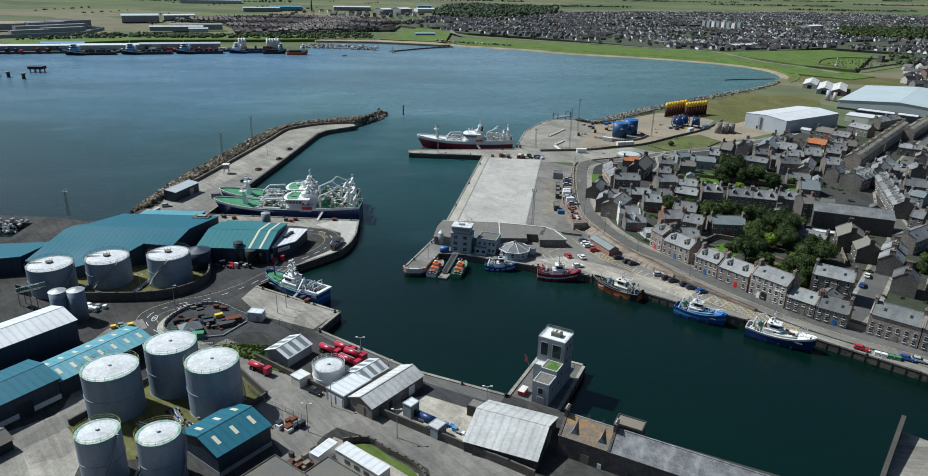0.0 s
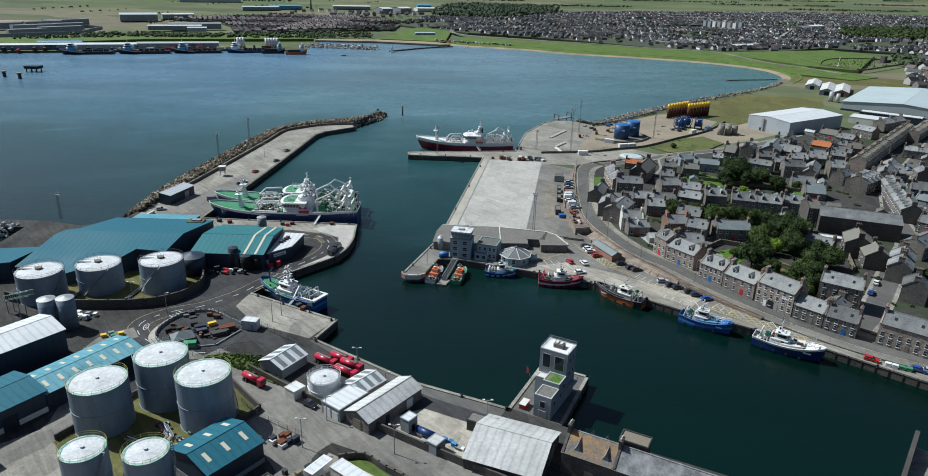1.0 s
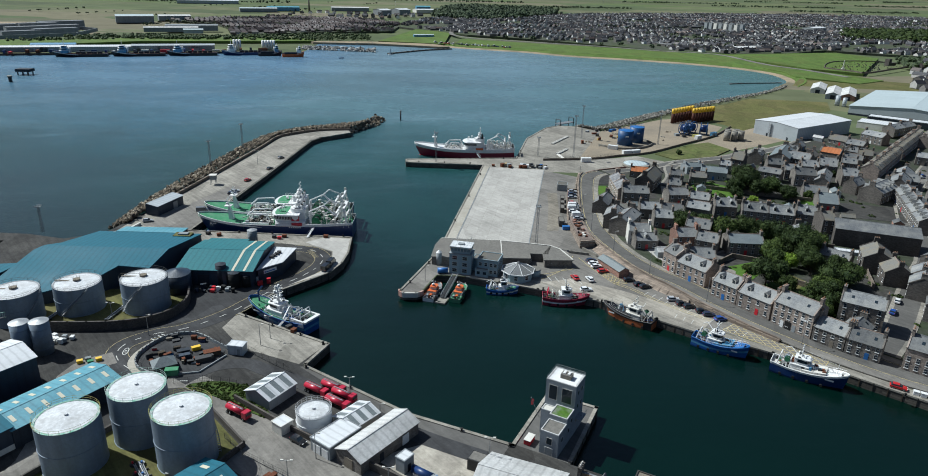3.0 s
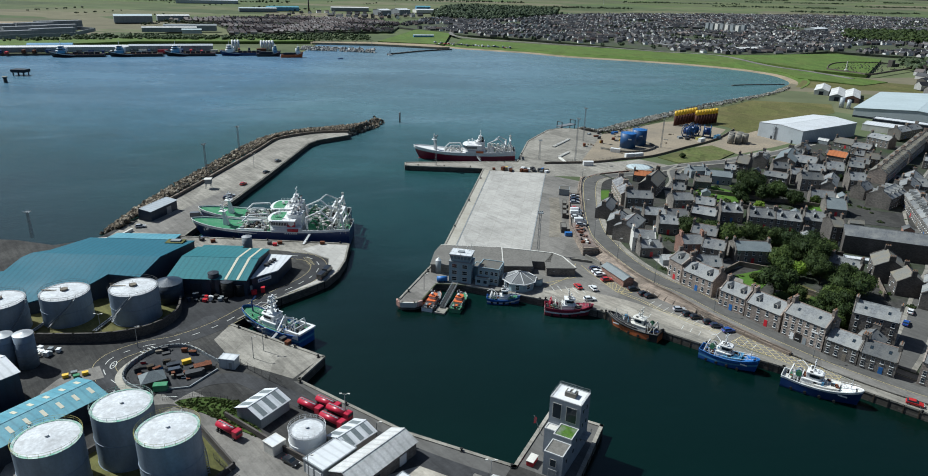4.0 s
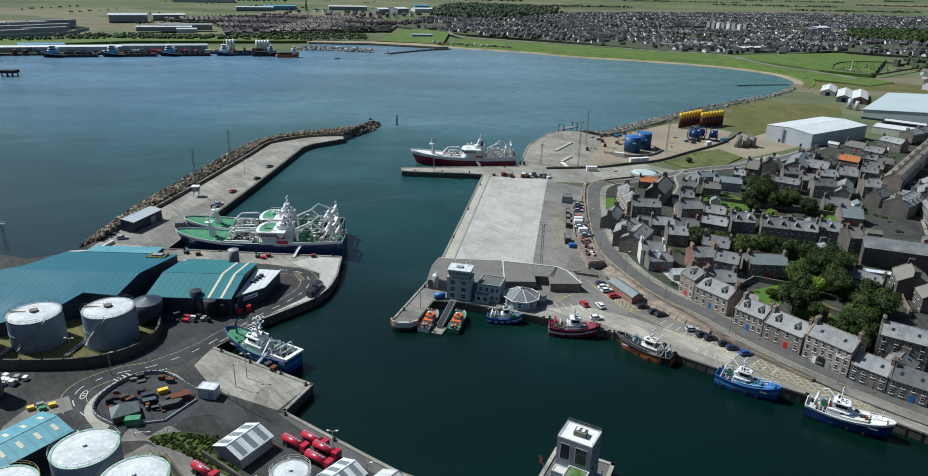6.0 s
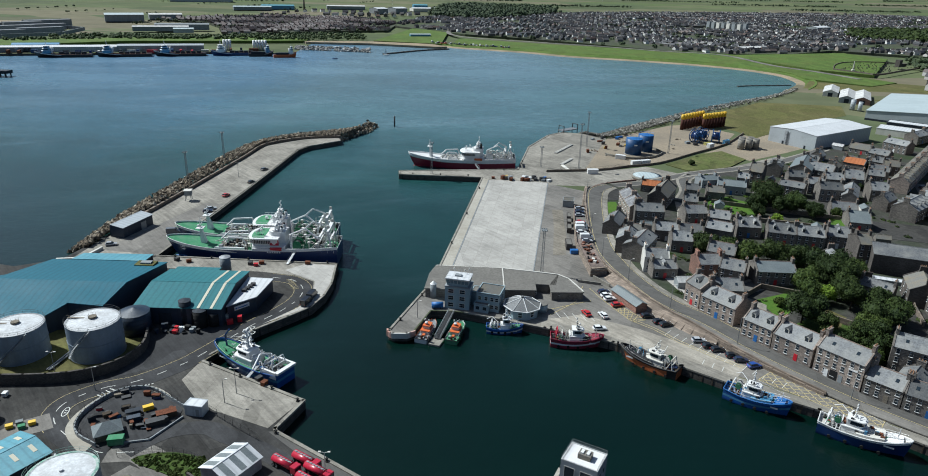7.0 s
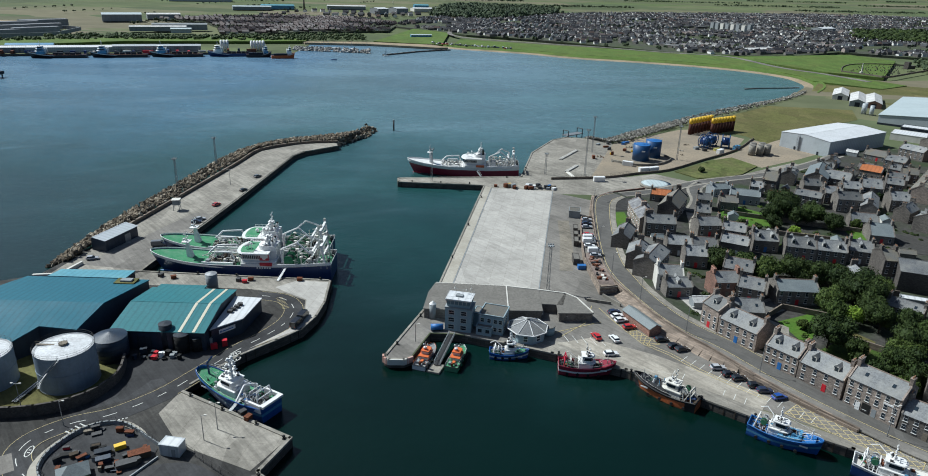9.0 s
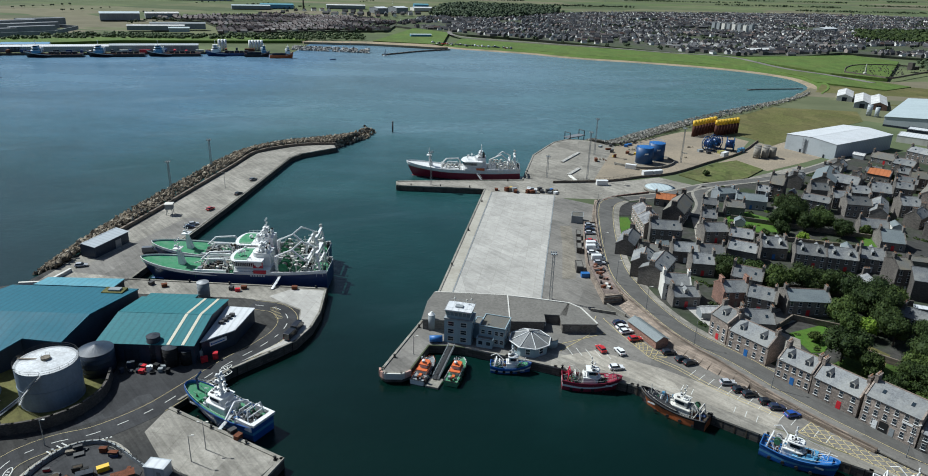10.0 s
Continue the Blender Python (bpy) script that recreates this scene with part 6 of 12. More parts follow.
# ---- storage yard beyond the jetty ----
def blue_tank(x, y, r, h):
    t = thing("yard_tank", pose(x, y, 0), "tall dark blue steel mud tank on the yard", "tank", "blue yard tanks")
    bm = bmesh.new()
    cyl(bm, 0, 0, 0.3, h, r, None, 36)
    part("shell", bm, "blue", t)
    bm = bmesh.new()
    cyl(bm, 0, 0, h, h + 0.5, r - 0.2, 0.4, 36)
    part("roof", bm, "midblue", t)
    bm = bmesh.new()
    ring(bm, r, h + 1.0, 0.05)
    for i in range(16):
        a = 2 * math.pi * i / 16
        tube(bm, (r * math.cos(a), r * math.sin(a), h), (r * math.cos(a), r * math.sin(a), h + 1.0), 0.04, 4)
    part("guard_rail", bm, "midblue", t)
    bm = bmesh.new()
    cyl(bm, 0, 0, 0, 0.3, r + 0.8, None, 36)
    part("plinth", bm, "concrete", t)
    bm = bmesh.new()
    box(bm, -1.0, -r - 0.06, h * 0.62, 1.0, -r + 0.3, h * 0.7)
    part("label_bar", bm, "white", t, "white lettering bar")


blue_tank(102.6, 475.6, 5.0, 9.8)
blue_tank(111.8, 484.5, 4.8, 10.4)
bund(smooth([(84.5, 470.5), (91, 464.5), (100.5, 461.5), (111, 465), (118.5, 472.5), (121.5, 480), (118, 491)], 3), 1.3, "low concrete bund round the blue yard tanks", 0.5, "concrete")


def pile_stack(x, y):
    t = thing("pile", pose(x, y, 0), "upright dark rusty steel pile with a yellow-painted head", "pile", "yellow-headed foundation piles")
    bm = bmesh.new()
    cyl(bm, 0, 0, 0, 7.6, 1.3, None, 20)
    part("shaft", bm, "pilerust", t)
    bm = bmesh.new()
    cyl(bm, 0, 0, 7.6, 10.9, 1.32, None, 20)
    cyl(bm, 0, 0, 10.9, 11.2, 1.0, 0.8, 20)
    part("head", bm, "yellow", t, "yellow painted head")
    return t


first = None
for x0, y0, x1, y1 in ((154.6, 552.5, 174.0, 569.3), (171.6, 557.0, 190.0, 568.6)):
    for k in range(8):
        x, y = x0 + (x1 - x0) * k / 7, y0 + (y1 - y0) * k / 7
        if first is None:
            first = pile_stack(x, y)
        else:
            copy_thing(first, pose(x, y, 0))


def cable_reel(x, y, ang):
    t = thing("cable_reel", pose(x, y, 0, 0, 0, ang), "big blue steel cable reel on a low stand", "cable reel", "blue cable reels")
    rot = Matrix.Translation((0, 0, 4.5)) @ Matrix.Rotation(radians(90), 4, "X")
    for s in (-2.2, 2.2):
        bm = bmesh.new()
        ring_of = [(4.2 * math.cos(2 * math.pi * i / 28), 4.2 * math.sin(2 * math.pi * i / 28)) for i in range(29)]
        for p, q in zip(ring_of, ring_of[1:]):
            tube(bm, rot @ Vector((*p, s)), rot @ Vector((*q, s)), 0.3, 6)
        cyl(bm, 0, 0, s - 0.1, s + 0.1, 2.7, None, 24, m=rot)
        part("flange", bm, "blue", t)
        for a in range(8):
            bm = bmesh.new()
            c, d = math.cos(a * math.pi / 4), math.sin(a * math.pi / 4)
            tube(bm, rot @ Vector((0.5 * c, 0.5 * d, s * 1.05)), rot @ Vector((4.1 * c, 4.1 * d, s * 1.05)), 0.2, 5)
            part("spoke", bm, "midblue", t)
    bm = bmesh.new()
    cyl(bm, 0, 0, -2.1, 2.1, 2.6, None, 24, m=rot)
    part("drum", bm, "hullnavy", t)
    bm = bmesh.new()
    box(bm, -3.2, -2.9, 0, 3.2, 2.9, 0.3)
    for s in (-2.7, 2.7):
        tube(bm, (-2.8, s, 0.3), (0, s, 4.5), 0.2, 5)
        tube(bm, (2.8, s, 0.3), (0, s, 4.5), 0.2, 5)
    part("stand", bm, "darksteel", t)


cable_reel(152.6, 512.6, 35)
cable_reel(158.6, 518.6, 35)
cable_reel(166.4, 513.8, 70)
for x, y, a, L, m_, lb in ((146.0, 508.0, 20, 3.2, "greyrender", "grey reel stand lying beside the cable reels"), (158.6, 506.2, 30, 4.6, "railyellow", "dull yellow lifting frame beside the cable reels"), (150.0, 504.0, 10, 2.6, "darksteel", "dark steel cradle on the yard"), (172.6, 510.4, 40, 5.5, "hullpale", "pale blue container at the cable reels")):
    flat_block("reel_cradle" if L < 5 else "cargo_container", x, y, a, L, 2.2, 1.4 if L < 5 else 2.5, m_, m_, lb, "cradle" if L < 5 else "container", 0.05)

for x, y in ((177.2, 496.5), (182.6, 497.4), (187.6, 498.6), (180.0, 503.0), (186.0, 503.6)):
    silo(x, y, 2.1, 6.6, "concrete", "weathered concrete silo at the edge of the yard", "felt", 0.1)

# large clad hall and the works behind the grass field
hall_m = pose(243.4, 529.0, 0, 0, 0, 33.5)
sports = shed("clad_hall", 243.4, 529.0, 33.5, 66.0, 34.0, 9.8, 11.2, "whiteroof", "paleclad", "huge pale grey clad hall with a white roof", category="hall", over=0.2, doors=(("l", 6, 1.2, 2.2, "darkclad"), ("l", -10, 1.2, 2.2, "darkclad")))
bm = bmesh.new()
for k in range(9):
    z = 1.0 + k * 1.0
    box(bm, -33.0 - 0.9, 3.0, z, -33.05, 4.6, z + 0.08)
    tube(bm, (-33.8, 3.1 if k % 2 else 4.5, z), (-33.8, 4.5 if k % 2 else 3.1, z + 1.0), 0.07, 4)
for u in (3.0, 4.6):
    tube(bm, (-33.85, u, 0), (-33.85, u, 10.5), 0.09, 4)
part("escape_stair", bm, "steel", sports, "galvanised outside stair")
shed("works_hall", 391.5, 631.6, 52.0, 120.0, 90.0, 7.5, 11.0, "bigroof", "paleclad", "very large works with a pale blue low-pitched roof", category="works", over=0.5, base=(1.6, "darkclad"))
flat_block("works_store", 336.5, 566.5, -38.0, 44.0, 12.0, 5.5, "whiteroof", "darkclad", "low white-roofed front range of the works", "works", 0.3, windows=[("f", -18 + 6 * k, 1.4, 4.0, 1.6, "glass") for k in range(7)])
flat_block("works_store", 313.4, 555.4, -38.0, 26.0, 18.0, 4.5, "whiteroof", "offwhite", "white flat-roofed store beside the works", "store", 0.2)
for x, y, L, W, rf, wl in ((354.4, 741.7, 44.0, 13.0, "greyroof", "offwhite"), (355.5, 712.6, 55.0, 12.5, "greyroof", "greyrender"), (366.6, 706.0, 55.0, 12.5, "greyroof", "redstone")):
    shed("small_works", x, y, 62.0, L, W, 4.6, 7.0, rf, wl, "weathered gabled works shed near the beach", category="works", doors=(("l", 0, 4.0, 4.2, "darkclad"),))
silo(331.0, 655.0, 2.0, 9.0, "paleclad", "pale steel silo at the works", "paleclad")
silo(334.5, 649.5, 1.7, 8.0, "paleclad", "pale steel silo at the works", "paleclad")

sheet("grass", [(200, 530), (222, 552), (258, 586), (312, 627), (338, 690), (326, 735), (303, 722), (262, 682), (232, 651), (180, 602), (162, 584), (178, 572), (194, 552)], 0.12, "drygrass", "dry mown grass field beside the sea wall", "grass", 0.2)
sheet("grass", [(116.5, 450.5), (128, 461), (146, 478), (161.6, 487), (170, 467.5), (154, 448.5), (135, 436.3), (126, 437)], 0.6, "roughfield", "rough green bank above the yard", "grass", 1.0)
sheet("pavement", [(146, 479), (172, 505), (194, 543), (200, 531), (224, 552), (232, 512), (205, 490), (172, 466), (161.6, 486)], 0.035, "dirt", "stony ground between the yard wall and the clad hall", "yard")
sheet("pavement", [(170, 484), (200, 500), (206, 520), (193, 538), (173, 504)], 0.05, "dirt", "stony waste ground beside the silos", "yard")

# round paved pool and yard boundary wall
t = thing("round_reservoir", pose(98.6, 421.0, 0), "round pale blue covered reservoir beside the street", "reservoir")
bm = bmesh.new()
cyl(bm, 0, 0, 0, 1.5, 8.2, None, 40)
part("wall", bm, "concrete", t)
bm = bmesh.new()
cyl(bm, 0, 0, 1.5, 1.75, 7.8, 5.0, 40)
part("cover", bm, "bigroof", t, "pale blue cover")
bm = bmesh.new()
wall_line(bm, smooth([(44, 427.5), (74.7, 433.4), (92.7, 442.6), (113.5, 452.2), (142, 479), (170.5, 506), (196, 543)], 3), 0.4, 1.3, 0.0)
tagged(part("wall_yard", bm, "boundary"), "stone wall between the yard and the town", "wall", kind="structure")
bm = bmesh.new()
wall_line(bm, smooth([(63.8, 394), (70, 400.5), (80, 406), (90, 410.5)], 3), 0.5, 1.6, 0.6)
tagged(part("wall_bend", bm, "redstone"), "reddish wall at the street bend", "wall", kind="structure")

# ---- old town ----
STYLE = {
    "slate": ("slate", "greystone", 0), "pale": ("slatelichen", "granite", 0), "white": ("slate", "offwhite", 0), "dormer": ("slate", "greystone", 2), "granite": ("slate", "redstone", 0),
    "hall": ("slategreen", "greystone", 0), "pantile": ("pantile", "greystone", 0), "dark": ("slatewarm", "darkstone", 0), "blue": ("slategreen", "greyrender", 0), "warm": ("slatewarm", "greystone", 0), "terrace": ("slatewarm", "granite", 1),
    "front": ("slate", "granite", 0), "frontd": ("slate", "granite", 2), "frontg": ("slate", "greystone", 0),
}
WIN_MESH = {}
HOUSES = []


def window_meshes(w, h, frame_mat="white"):
    key = (round(w, 2), round(h, 2), frame_mat)
    if key not in WIN_MESH:
        bm = bmesh.new()
        box(bm, -w / 2, -0.05, 0, w / 2, 0.03, h)
        box(bm, -w / 2 + 0.06, -0.09, h * 0.485, w / 2 - 0.06, -0.05, h * 0.515)
        box(bm, -w / 2 - 0.12, -0.16, -0.14, w / 2 + 0.12, 0.02, 0.0)
        a = mesh_of("window", bm, frame_mat)
        bm = bmesh.new()
        for z0, z1 in ((0.06, h * 0.48), (h * 0.52, h - 0.06)):
            box(bm, -w / 2 + 0.06, -0.07, z0, w / 2 - 0.06, -0.045, z1)
        WIN_MESH[key] = (a, mesh_of("pane", bm, "glass"))
    return WIN_MESH[key]


def town_house(x, y, ang, L, D, he, hr, style, z=None, win=None, door="", chim=True, cols=None, rnd_seed=None, label=None):
    """A stone house: ridge along local x, street front to local -y."""
    roof, wall, dorm = STYLE[style]
    HOUSES.append((x, y, L, D, ang))
    z = town_z(x, y) if z is None else z
    rnd = random.Random(int(x * 13 + y * 7))
    storeys = max(1, round((he - 0.4) / 2.7))
    words = {"slate": "grey slate", "slatewarm": "mossy slate", "slatelichen": "pale lichened slate", "slategreen": "greenish slate", "pantile": "orange pantile"}[roof]
    stone = {"greystone": "grey stone", "granite": "pinkish granite", "offwhite": "white rendered", "darkstone": "dark stone", "redstone": "red granite", "greyrender": "grey rendered"}[wall]
    t = thing("house", pose(x, y, z - 0.25, 0, 0, ang), label or "%s house with a %s gabled roof%s" % (stone, words, " and dormers" if dorm else ""), "house", "old town houses")
    he, hr = he + 0.25, hr + 0.25
    bm = bmesh.new()
    prof = [(-D / 2, 0), (-D / 2, he), (0, hr), (D / 2, he), (D / 2, 0)]
    A = [bm.verts.new((-L / 2, p, q)) for p, q in prof]
    B = [bm.verts.new((L / 2, p, q)) for p, q in prof]
    bm.faces.new(A[::-1])
    bm.faces.new(B)
    bm.faces.new((A[0], B[0], B[1], A[1]))
    bm.faces.new((B[4], A[4], A[3], B[3]))
    bmesh.ops.recalc_face_normals(bm, faces=bm.faces)
    part("wall", bm, wall, t)
    a = math.atan2(hr - he, D / 2)
    bm = bmesh.new()
    for s in (-1, 1):
        e = Vector((0, s * math.cos(a), -math.sin(a)))
        n = Vector((0, s * math.sin(a), math.cos(a)))
        q = [Vector((-L / 2 + 0.1, 0, hr)), Vector((L / 2 - 0.1, 0, hr))]
        q += [q[1] + e * (D / 2 / math.cos(a) + 0.25), q[0] + e * (D / 2 / math.cos(a) + 0.25)]
        lo = [bm.verts.new(v + n * 0.02) for v in q]
        hi = [bm.verts.new(v + n * 0.16) for v in q]
        bm.faces.new(hi)
        for i in range(4):
            bm.faces.new((lo[i], lo[(i + 1) % 4], hi[(i + 1) % 4], hi[i]))
    bmesh.ops.recalc_face_normals(bm, faces=bm.faces)
    tube(bm, (-L / 2 + 0.3, 0, hr + 0.16), (L / 2 - 0.3, 0, hr + 0.16), 0.17, 6, 1)
    rf = part("roof", bm, [roof, "ridgetile" if rnd.random() < 0.5 else roof], t)
    for s in (-1, 1):
        bm = bmesh.new()
        for k in (-1, 1):
            m = Matrix.Translation((s * (L / 2 - 0.12), 0, hr + 0.1)) @ Matrix.Rotation(-a if k > 0 else a, 4, "X")
            d = D / 2 / math.cos(a) + 0.2
            box(bm, -0.2, 0 if k > 0 else -d, -0.1, 0.2, d if k > 0 else 0, 0.26, m)
        part("gable_coping", bm, wall, t)
        if chim:
            bm = bmesh.new()
            cw = 0.75 + 0.5 * rnd.random()
            ch = 1.2 + 0.5 * rnd.random()
            xx = s * (L / 2 - 0.42)
            box(bm, xx - 0.42, -cw, hr - 0.7, xx + 0.42, cw, hr + ch)
            box(bm, xx - 0.5, -cw - 0.08, hr + ch, xx + 0.5, cw + 0.08, hr + ch + 0.16)
            for j in range(3):
                cyl(bm, xx, -cw * 0.66 + j * cw * 0.66, hr + ch + 0.16, hr + ch + 0.65, 0.16, 0.12, 6, 1)
            part("chimney", bm, [wall, "clay"], t)
    n = cols or max(2, int(L / 2.6))
    wm, pm = window_meshes(0.95, 1.55)
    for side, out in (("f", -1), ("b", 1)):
        # windows only on walls turned towards the camera's path; walls facing away stay blank
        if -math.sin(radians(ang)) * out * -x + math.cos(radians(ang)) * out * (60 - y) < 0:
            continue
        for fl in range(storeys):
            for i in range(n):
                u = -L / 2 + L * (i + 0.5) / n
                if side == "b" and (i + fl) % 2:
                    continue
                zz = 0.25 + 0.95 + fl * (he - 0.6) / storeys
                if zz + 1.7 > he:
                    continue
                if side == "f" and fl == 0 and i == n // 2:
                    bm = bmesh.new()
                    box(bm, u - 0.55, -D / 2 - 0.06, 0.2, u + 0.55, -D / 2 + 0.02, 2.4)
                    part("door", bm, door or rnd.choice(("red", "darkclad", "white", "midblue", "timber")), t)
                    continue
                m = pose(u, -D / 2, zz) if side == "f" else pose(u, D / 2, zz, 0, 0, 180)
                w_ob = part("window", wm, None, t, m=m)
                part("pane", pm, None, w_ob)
    if dorm:
        nd = max(1, int(L / 4.6))
        for s in ((-1, 1) if style == "dormer" else (-1,)):
            for i in range(nd):
                u = -L / 2 + L * (i + 0.5) / nd
                yb = s * D * 0.36
                zb = he + (hr - he) * 0.28 - 0.1
                zt = zb + 1.5
                yr = s * D * 0.06
                bm = bmesh.new()
                vs = [bm.verts.new(p) for p in ((u - 0.7, yb, zb), (u + 0.7, yb, zb), (u + 0.7, yb, zt), (u, yb, zt + 0.6), (u - 0.7, yb, zt), (u + 0.7, yr, zt), (u, yr * 0.3, zt + 0.6), (u - 0.7, yr, zt))]
                for q in ((0, 1, 2, 3, 4), (1, 5, 2), (0, 4, 7)):
                    bm.faces.new([vs[k] for k in q])
                dm = part("dormer", bm, "offwhite", t, "white dormer window")
                bm = bmesh.new()
                o = s * 0.15
                vs = [bm.verts.new(p) for p in ((u - 0.85, yb + o, zt - 0.08), (u, yb + o, zt + 0.72), (u, yr * 0.3, zt + 0.72), (u - 0.85, yr, zt - 0.08), (u + 0.85, yb + o, zt - 0.08), (u + 0.85, yr, zt - 0.08))]
                bm.faces.new((vs[0], vs[1], vs[2], vs[3]))
                bm.faces.new((vs[1], vs[4], vs[5], vs[2]))
                part("dormer_roof", bm, roof, dm)
                bm = bmesh.new()
                box(bm, u - 0.45, yb + s * 0.03 - 0.02, zb + 0.3, u + 0.45, yb + s * 0.03 + 0.02, zt - 0.05)
                part("pane", bm, "glass", dm)
    elif style in ("slate", "front", "frontg") and rnd.random() < 0.7:
        for i in range(2):
            u = L * (-0.25 + 0.5 * i)
            s = -1
            m = Matrix.Translation((u, s * D * 0.25, (he + hr) / 2 + 0.17)) @ Matrix.Rotation(a, 4, "X")
            bm = bmesh.new()
            box(bm, -0.4, -0.55, 0, 0.4, 0.55, 0.1, m)
            part("roof_window", bm, "glass", rf)
    return t


def row_house(x0, y0, x1, y1, D, he, hr, style, **kw):
    """A house whose street front runs from one plan point to another, its body behind that line."""
    L = math.hypot(x1 - x0, y1 - y0)
    a = math.atan2(y1 - y0, x1 - x0)
    return town_house((x0 + x1) / 2 - math.sin(a) * D / 2, (y0 + y1) / 2 + math.cos(a) * D / 2, math.degrees(a), L, D, he, hr, style, **kw)


# street row, from the bend to the harbour corner
row_house(73.6, 263.6, 76.5, 257.2, 8.5, 7.2, 9.8, "frontd", cols=3)
row_house(76.6, 256.6, 84.2, 246.4, 8.8, 5.8, 8.6, "frontd", cols=5)
row_house(84.9, 241.6, 90.9, 234.2, 8.5, 5.8, 8.6, "frontd", cols=5)
row_house(91.1, 234.0, 98.5, 224.5, 8.8, 5.6, 8.6, "frontd", cols=4, door="red")
inn = row_house(98.9, 223.8, 107.0, 213.6, 9.0, 7.8, 10.6, "front", cols=6, door="greyrender")
# no opening is cut: a black panel paints the archway's shade on the front
for nm, u0, u1, z0, z1, mt, lb in (("archway", -1.9, 0.1, 0.2, 3.0, "black", "black panel standing in for the shaded archway to the back yard"), ("sign_board", 2.6, 5.0, 5.2, 5.7, "white", "blank white sign board"), ("side_door", -3.4, -2.3, 0.2, 2.5, "white", "white side door")):
    bm = bmesh.new()
    box(bm, u0, -4.62, z0, u1, -4.45, z1)
    part(nm, bm, mt, inn, lb)
row_house(107.2, 213.2, 113.8, 206.6, 8.0, 5.0, 7.6, "frontg", cols=4)
row_house(114.0, 206.4, 121.5, 200.6, 8.0, 5.0, 7.6, "frontg", cols=4)
row_house(126.5, 198.2, 137.5, 189.4, 9.5, 7.2, 10.0, "front", cols=6)
row_house(137.7, 189.2, 150.0, 180.0, 9.5, 7.2, 10.0, "front", cols=6)
row_house(150.2, 179.8, 164.0, 170.5, 9.5, 7.0, 9.8, "front", cols=6)
town_house(76.1, 361.7, -90, 12.0, 8, 6, 8.5, "pale")
town_house(76.0, 349.7, -90, 12.0, 8, 6, 8.5, "pale")
town_house(79.9, 342.9, -4, 12.7, 9, 6.2, 8.5, "slate")
town_house(63.1, 331.7, 67, 14.5, 7, 4.2, 6.5, "slate")
town_house(67.7, 304.2, 60, 17.3, 8.5, 5.8, 8, "slate")
town_house(70.3, 290.7, -6, 8.9, 8, 5.8, 8, "white")
town_house(71.6, 285.0, 5, 9.1, 7, 3.8, 5.8, "dormer")
town_house(82.6, 323.1, -6, 9.7, 8, 4.6, 6.8, "slate")
town_house(92.2, 322.1, -6, 9.7, 8, 4.6, 6.8, "slate")
town_house(100.7, 345.2, 6, 10.3, 8, 5, 7.5, "slate")
town_house(110.2, 339.1, -22, 9.5, 8, 5, 7.5, "slate")
town_house(105.7, 325.0, -27, 10.9, 8, 4.8, 7.2, "slate")
town_house(118.8, 330.1, -6, 9.8, 9, 4.8, 7.5, "dormer")
town_house(129.9, 322.6, -15, 11.0, 9, 5.2, 8, "dormer")
town_house(140.5, 319.8, -15, 11.0, 9, 5.2, 8, "dormer")
town_house(152.6, 320.8, -21, 8.6, 10, 5.2, 8, "dormer")
town_house(88.1, 286.6, 5, 9.2, 8, 5.6, 8, "granite")
town_house(96.7, 283.4, -27, 8.8, 9, 5, 7.5, "slate")
town_house(88.9, 267.9, -4, 9.8, 9, 4.4, 6.8, "slate")
town_house(110.3, 282.5, -2, 13.9, 9, 5.2, 7.5, "hall")
town_house(93.2, 390.3, -17, 10.3, 6, 3.6, 5.5, "pantile")
town_house(93.3, 371.1, 63, 21.2, 9, 5.5, 9, "dark")
town_house(104.1, 361.6, -15, 6.7, 7, 5, 7.5, "slate")
town_house(110.6, 380.4, -16, 7.0, 7, 5, 7, "slate")
town_house(125.3, 403.5, 15, 9.7, 7, 4, 5.5, "blue")
town_house(133.8, 391.4, -17, 13.6, 8, 4.5, 6.5, "blue")
town_house(121.6, 379.5, -12, 8.2, 8, 4.5, 6.5, "warm")
town_house(154.8, 412.3, -35, 7.0, 9, 7, 11, "dark")
town_house(186.7, 429.1, 59, 26.7, 11, 6.5, 9.5, "hall")
town_house(145.1, 406.1, -21, 6.3, 8, 5, 7, "slate")
town_house(195.3, 425.3, -37, 13.8, 12, 5.5, 8.5, "slate")
town_house(164.8, 391.4, -35, 12.4, 8, 5, 7, "slate")
town_house(179.3, 383.8, -8, 11.1, 9, 6.4, 9, "slate")
town_house(191.8, 405.2, -12, 9.1, 9, 6, 8.5, "slate")
town_house(204.1, 409.0, -21, 9.6, 12, 6, 9.5, "slate")
town_house(189.1, 381.7, 60, 22.3, 7, 5, 7.5, "slate")
town_house(204.8, 386.5, -11, 9.0, 10, 6, 9, "slate")
town_house(219.4, 414.9, -26, 8.3, 8, 6, 8.5, "slate")
town_house(224.8, 445.9, -41, 11.5, 9, 4.5, 7, "pantile")
town_house(206.8, 360.6, 41, 20.2, 11, 5.8, 9, "dormer")
town_house(173.4, 344.7, -15, 9.2, 12, 3.5, 7, "hall")
# dark stone chosen here to carry the shade on the warehouse front
shed("warehouse", 168.8, 293.8, -20, 31.2, 14, 9.8, 12.2, "slate", "darkstone", "long dark stone warehouse with a plain slate roof", category="warehouse", over=0.2)
HOUSES.append((168.8, 293.8, 31.2, 14, -20))
town_house(153.0, 304.4, -4, 5.7, 10, 8.5, 11, "dark")
town_house(128.1, 224.9, -33, 12.9, 9, 8, 10.5, "slate")
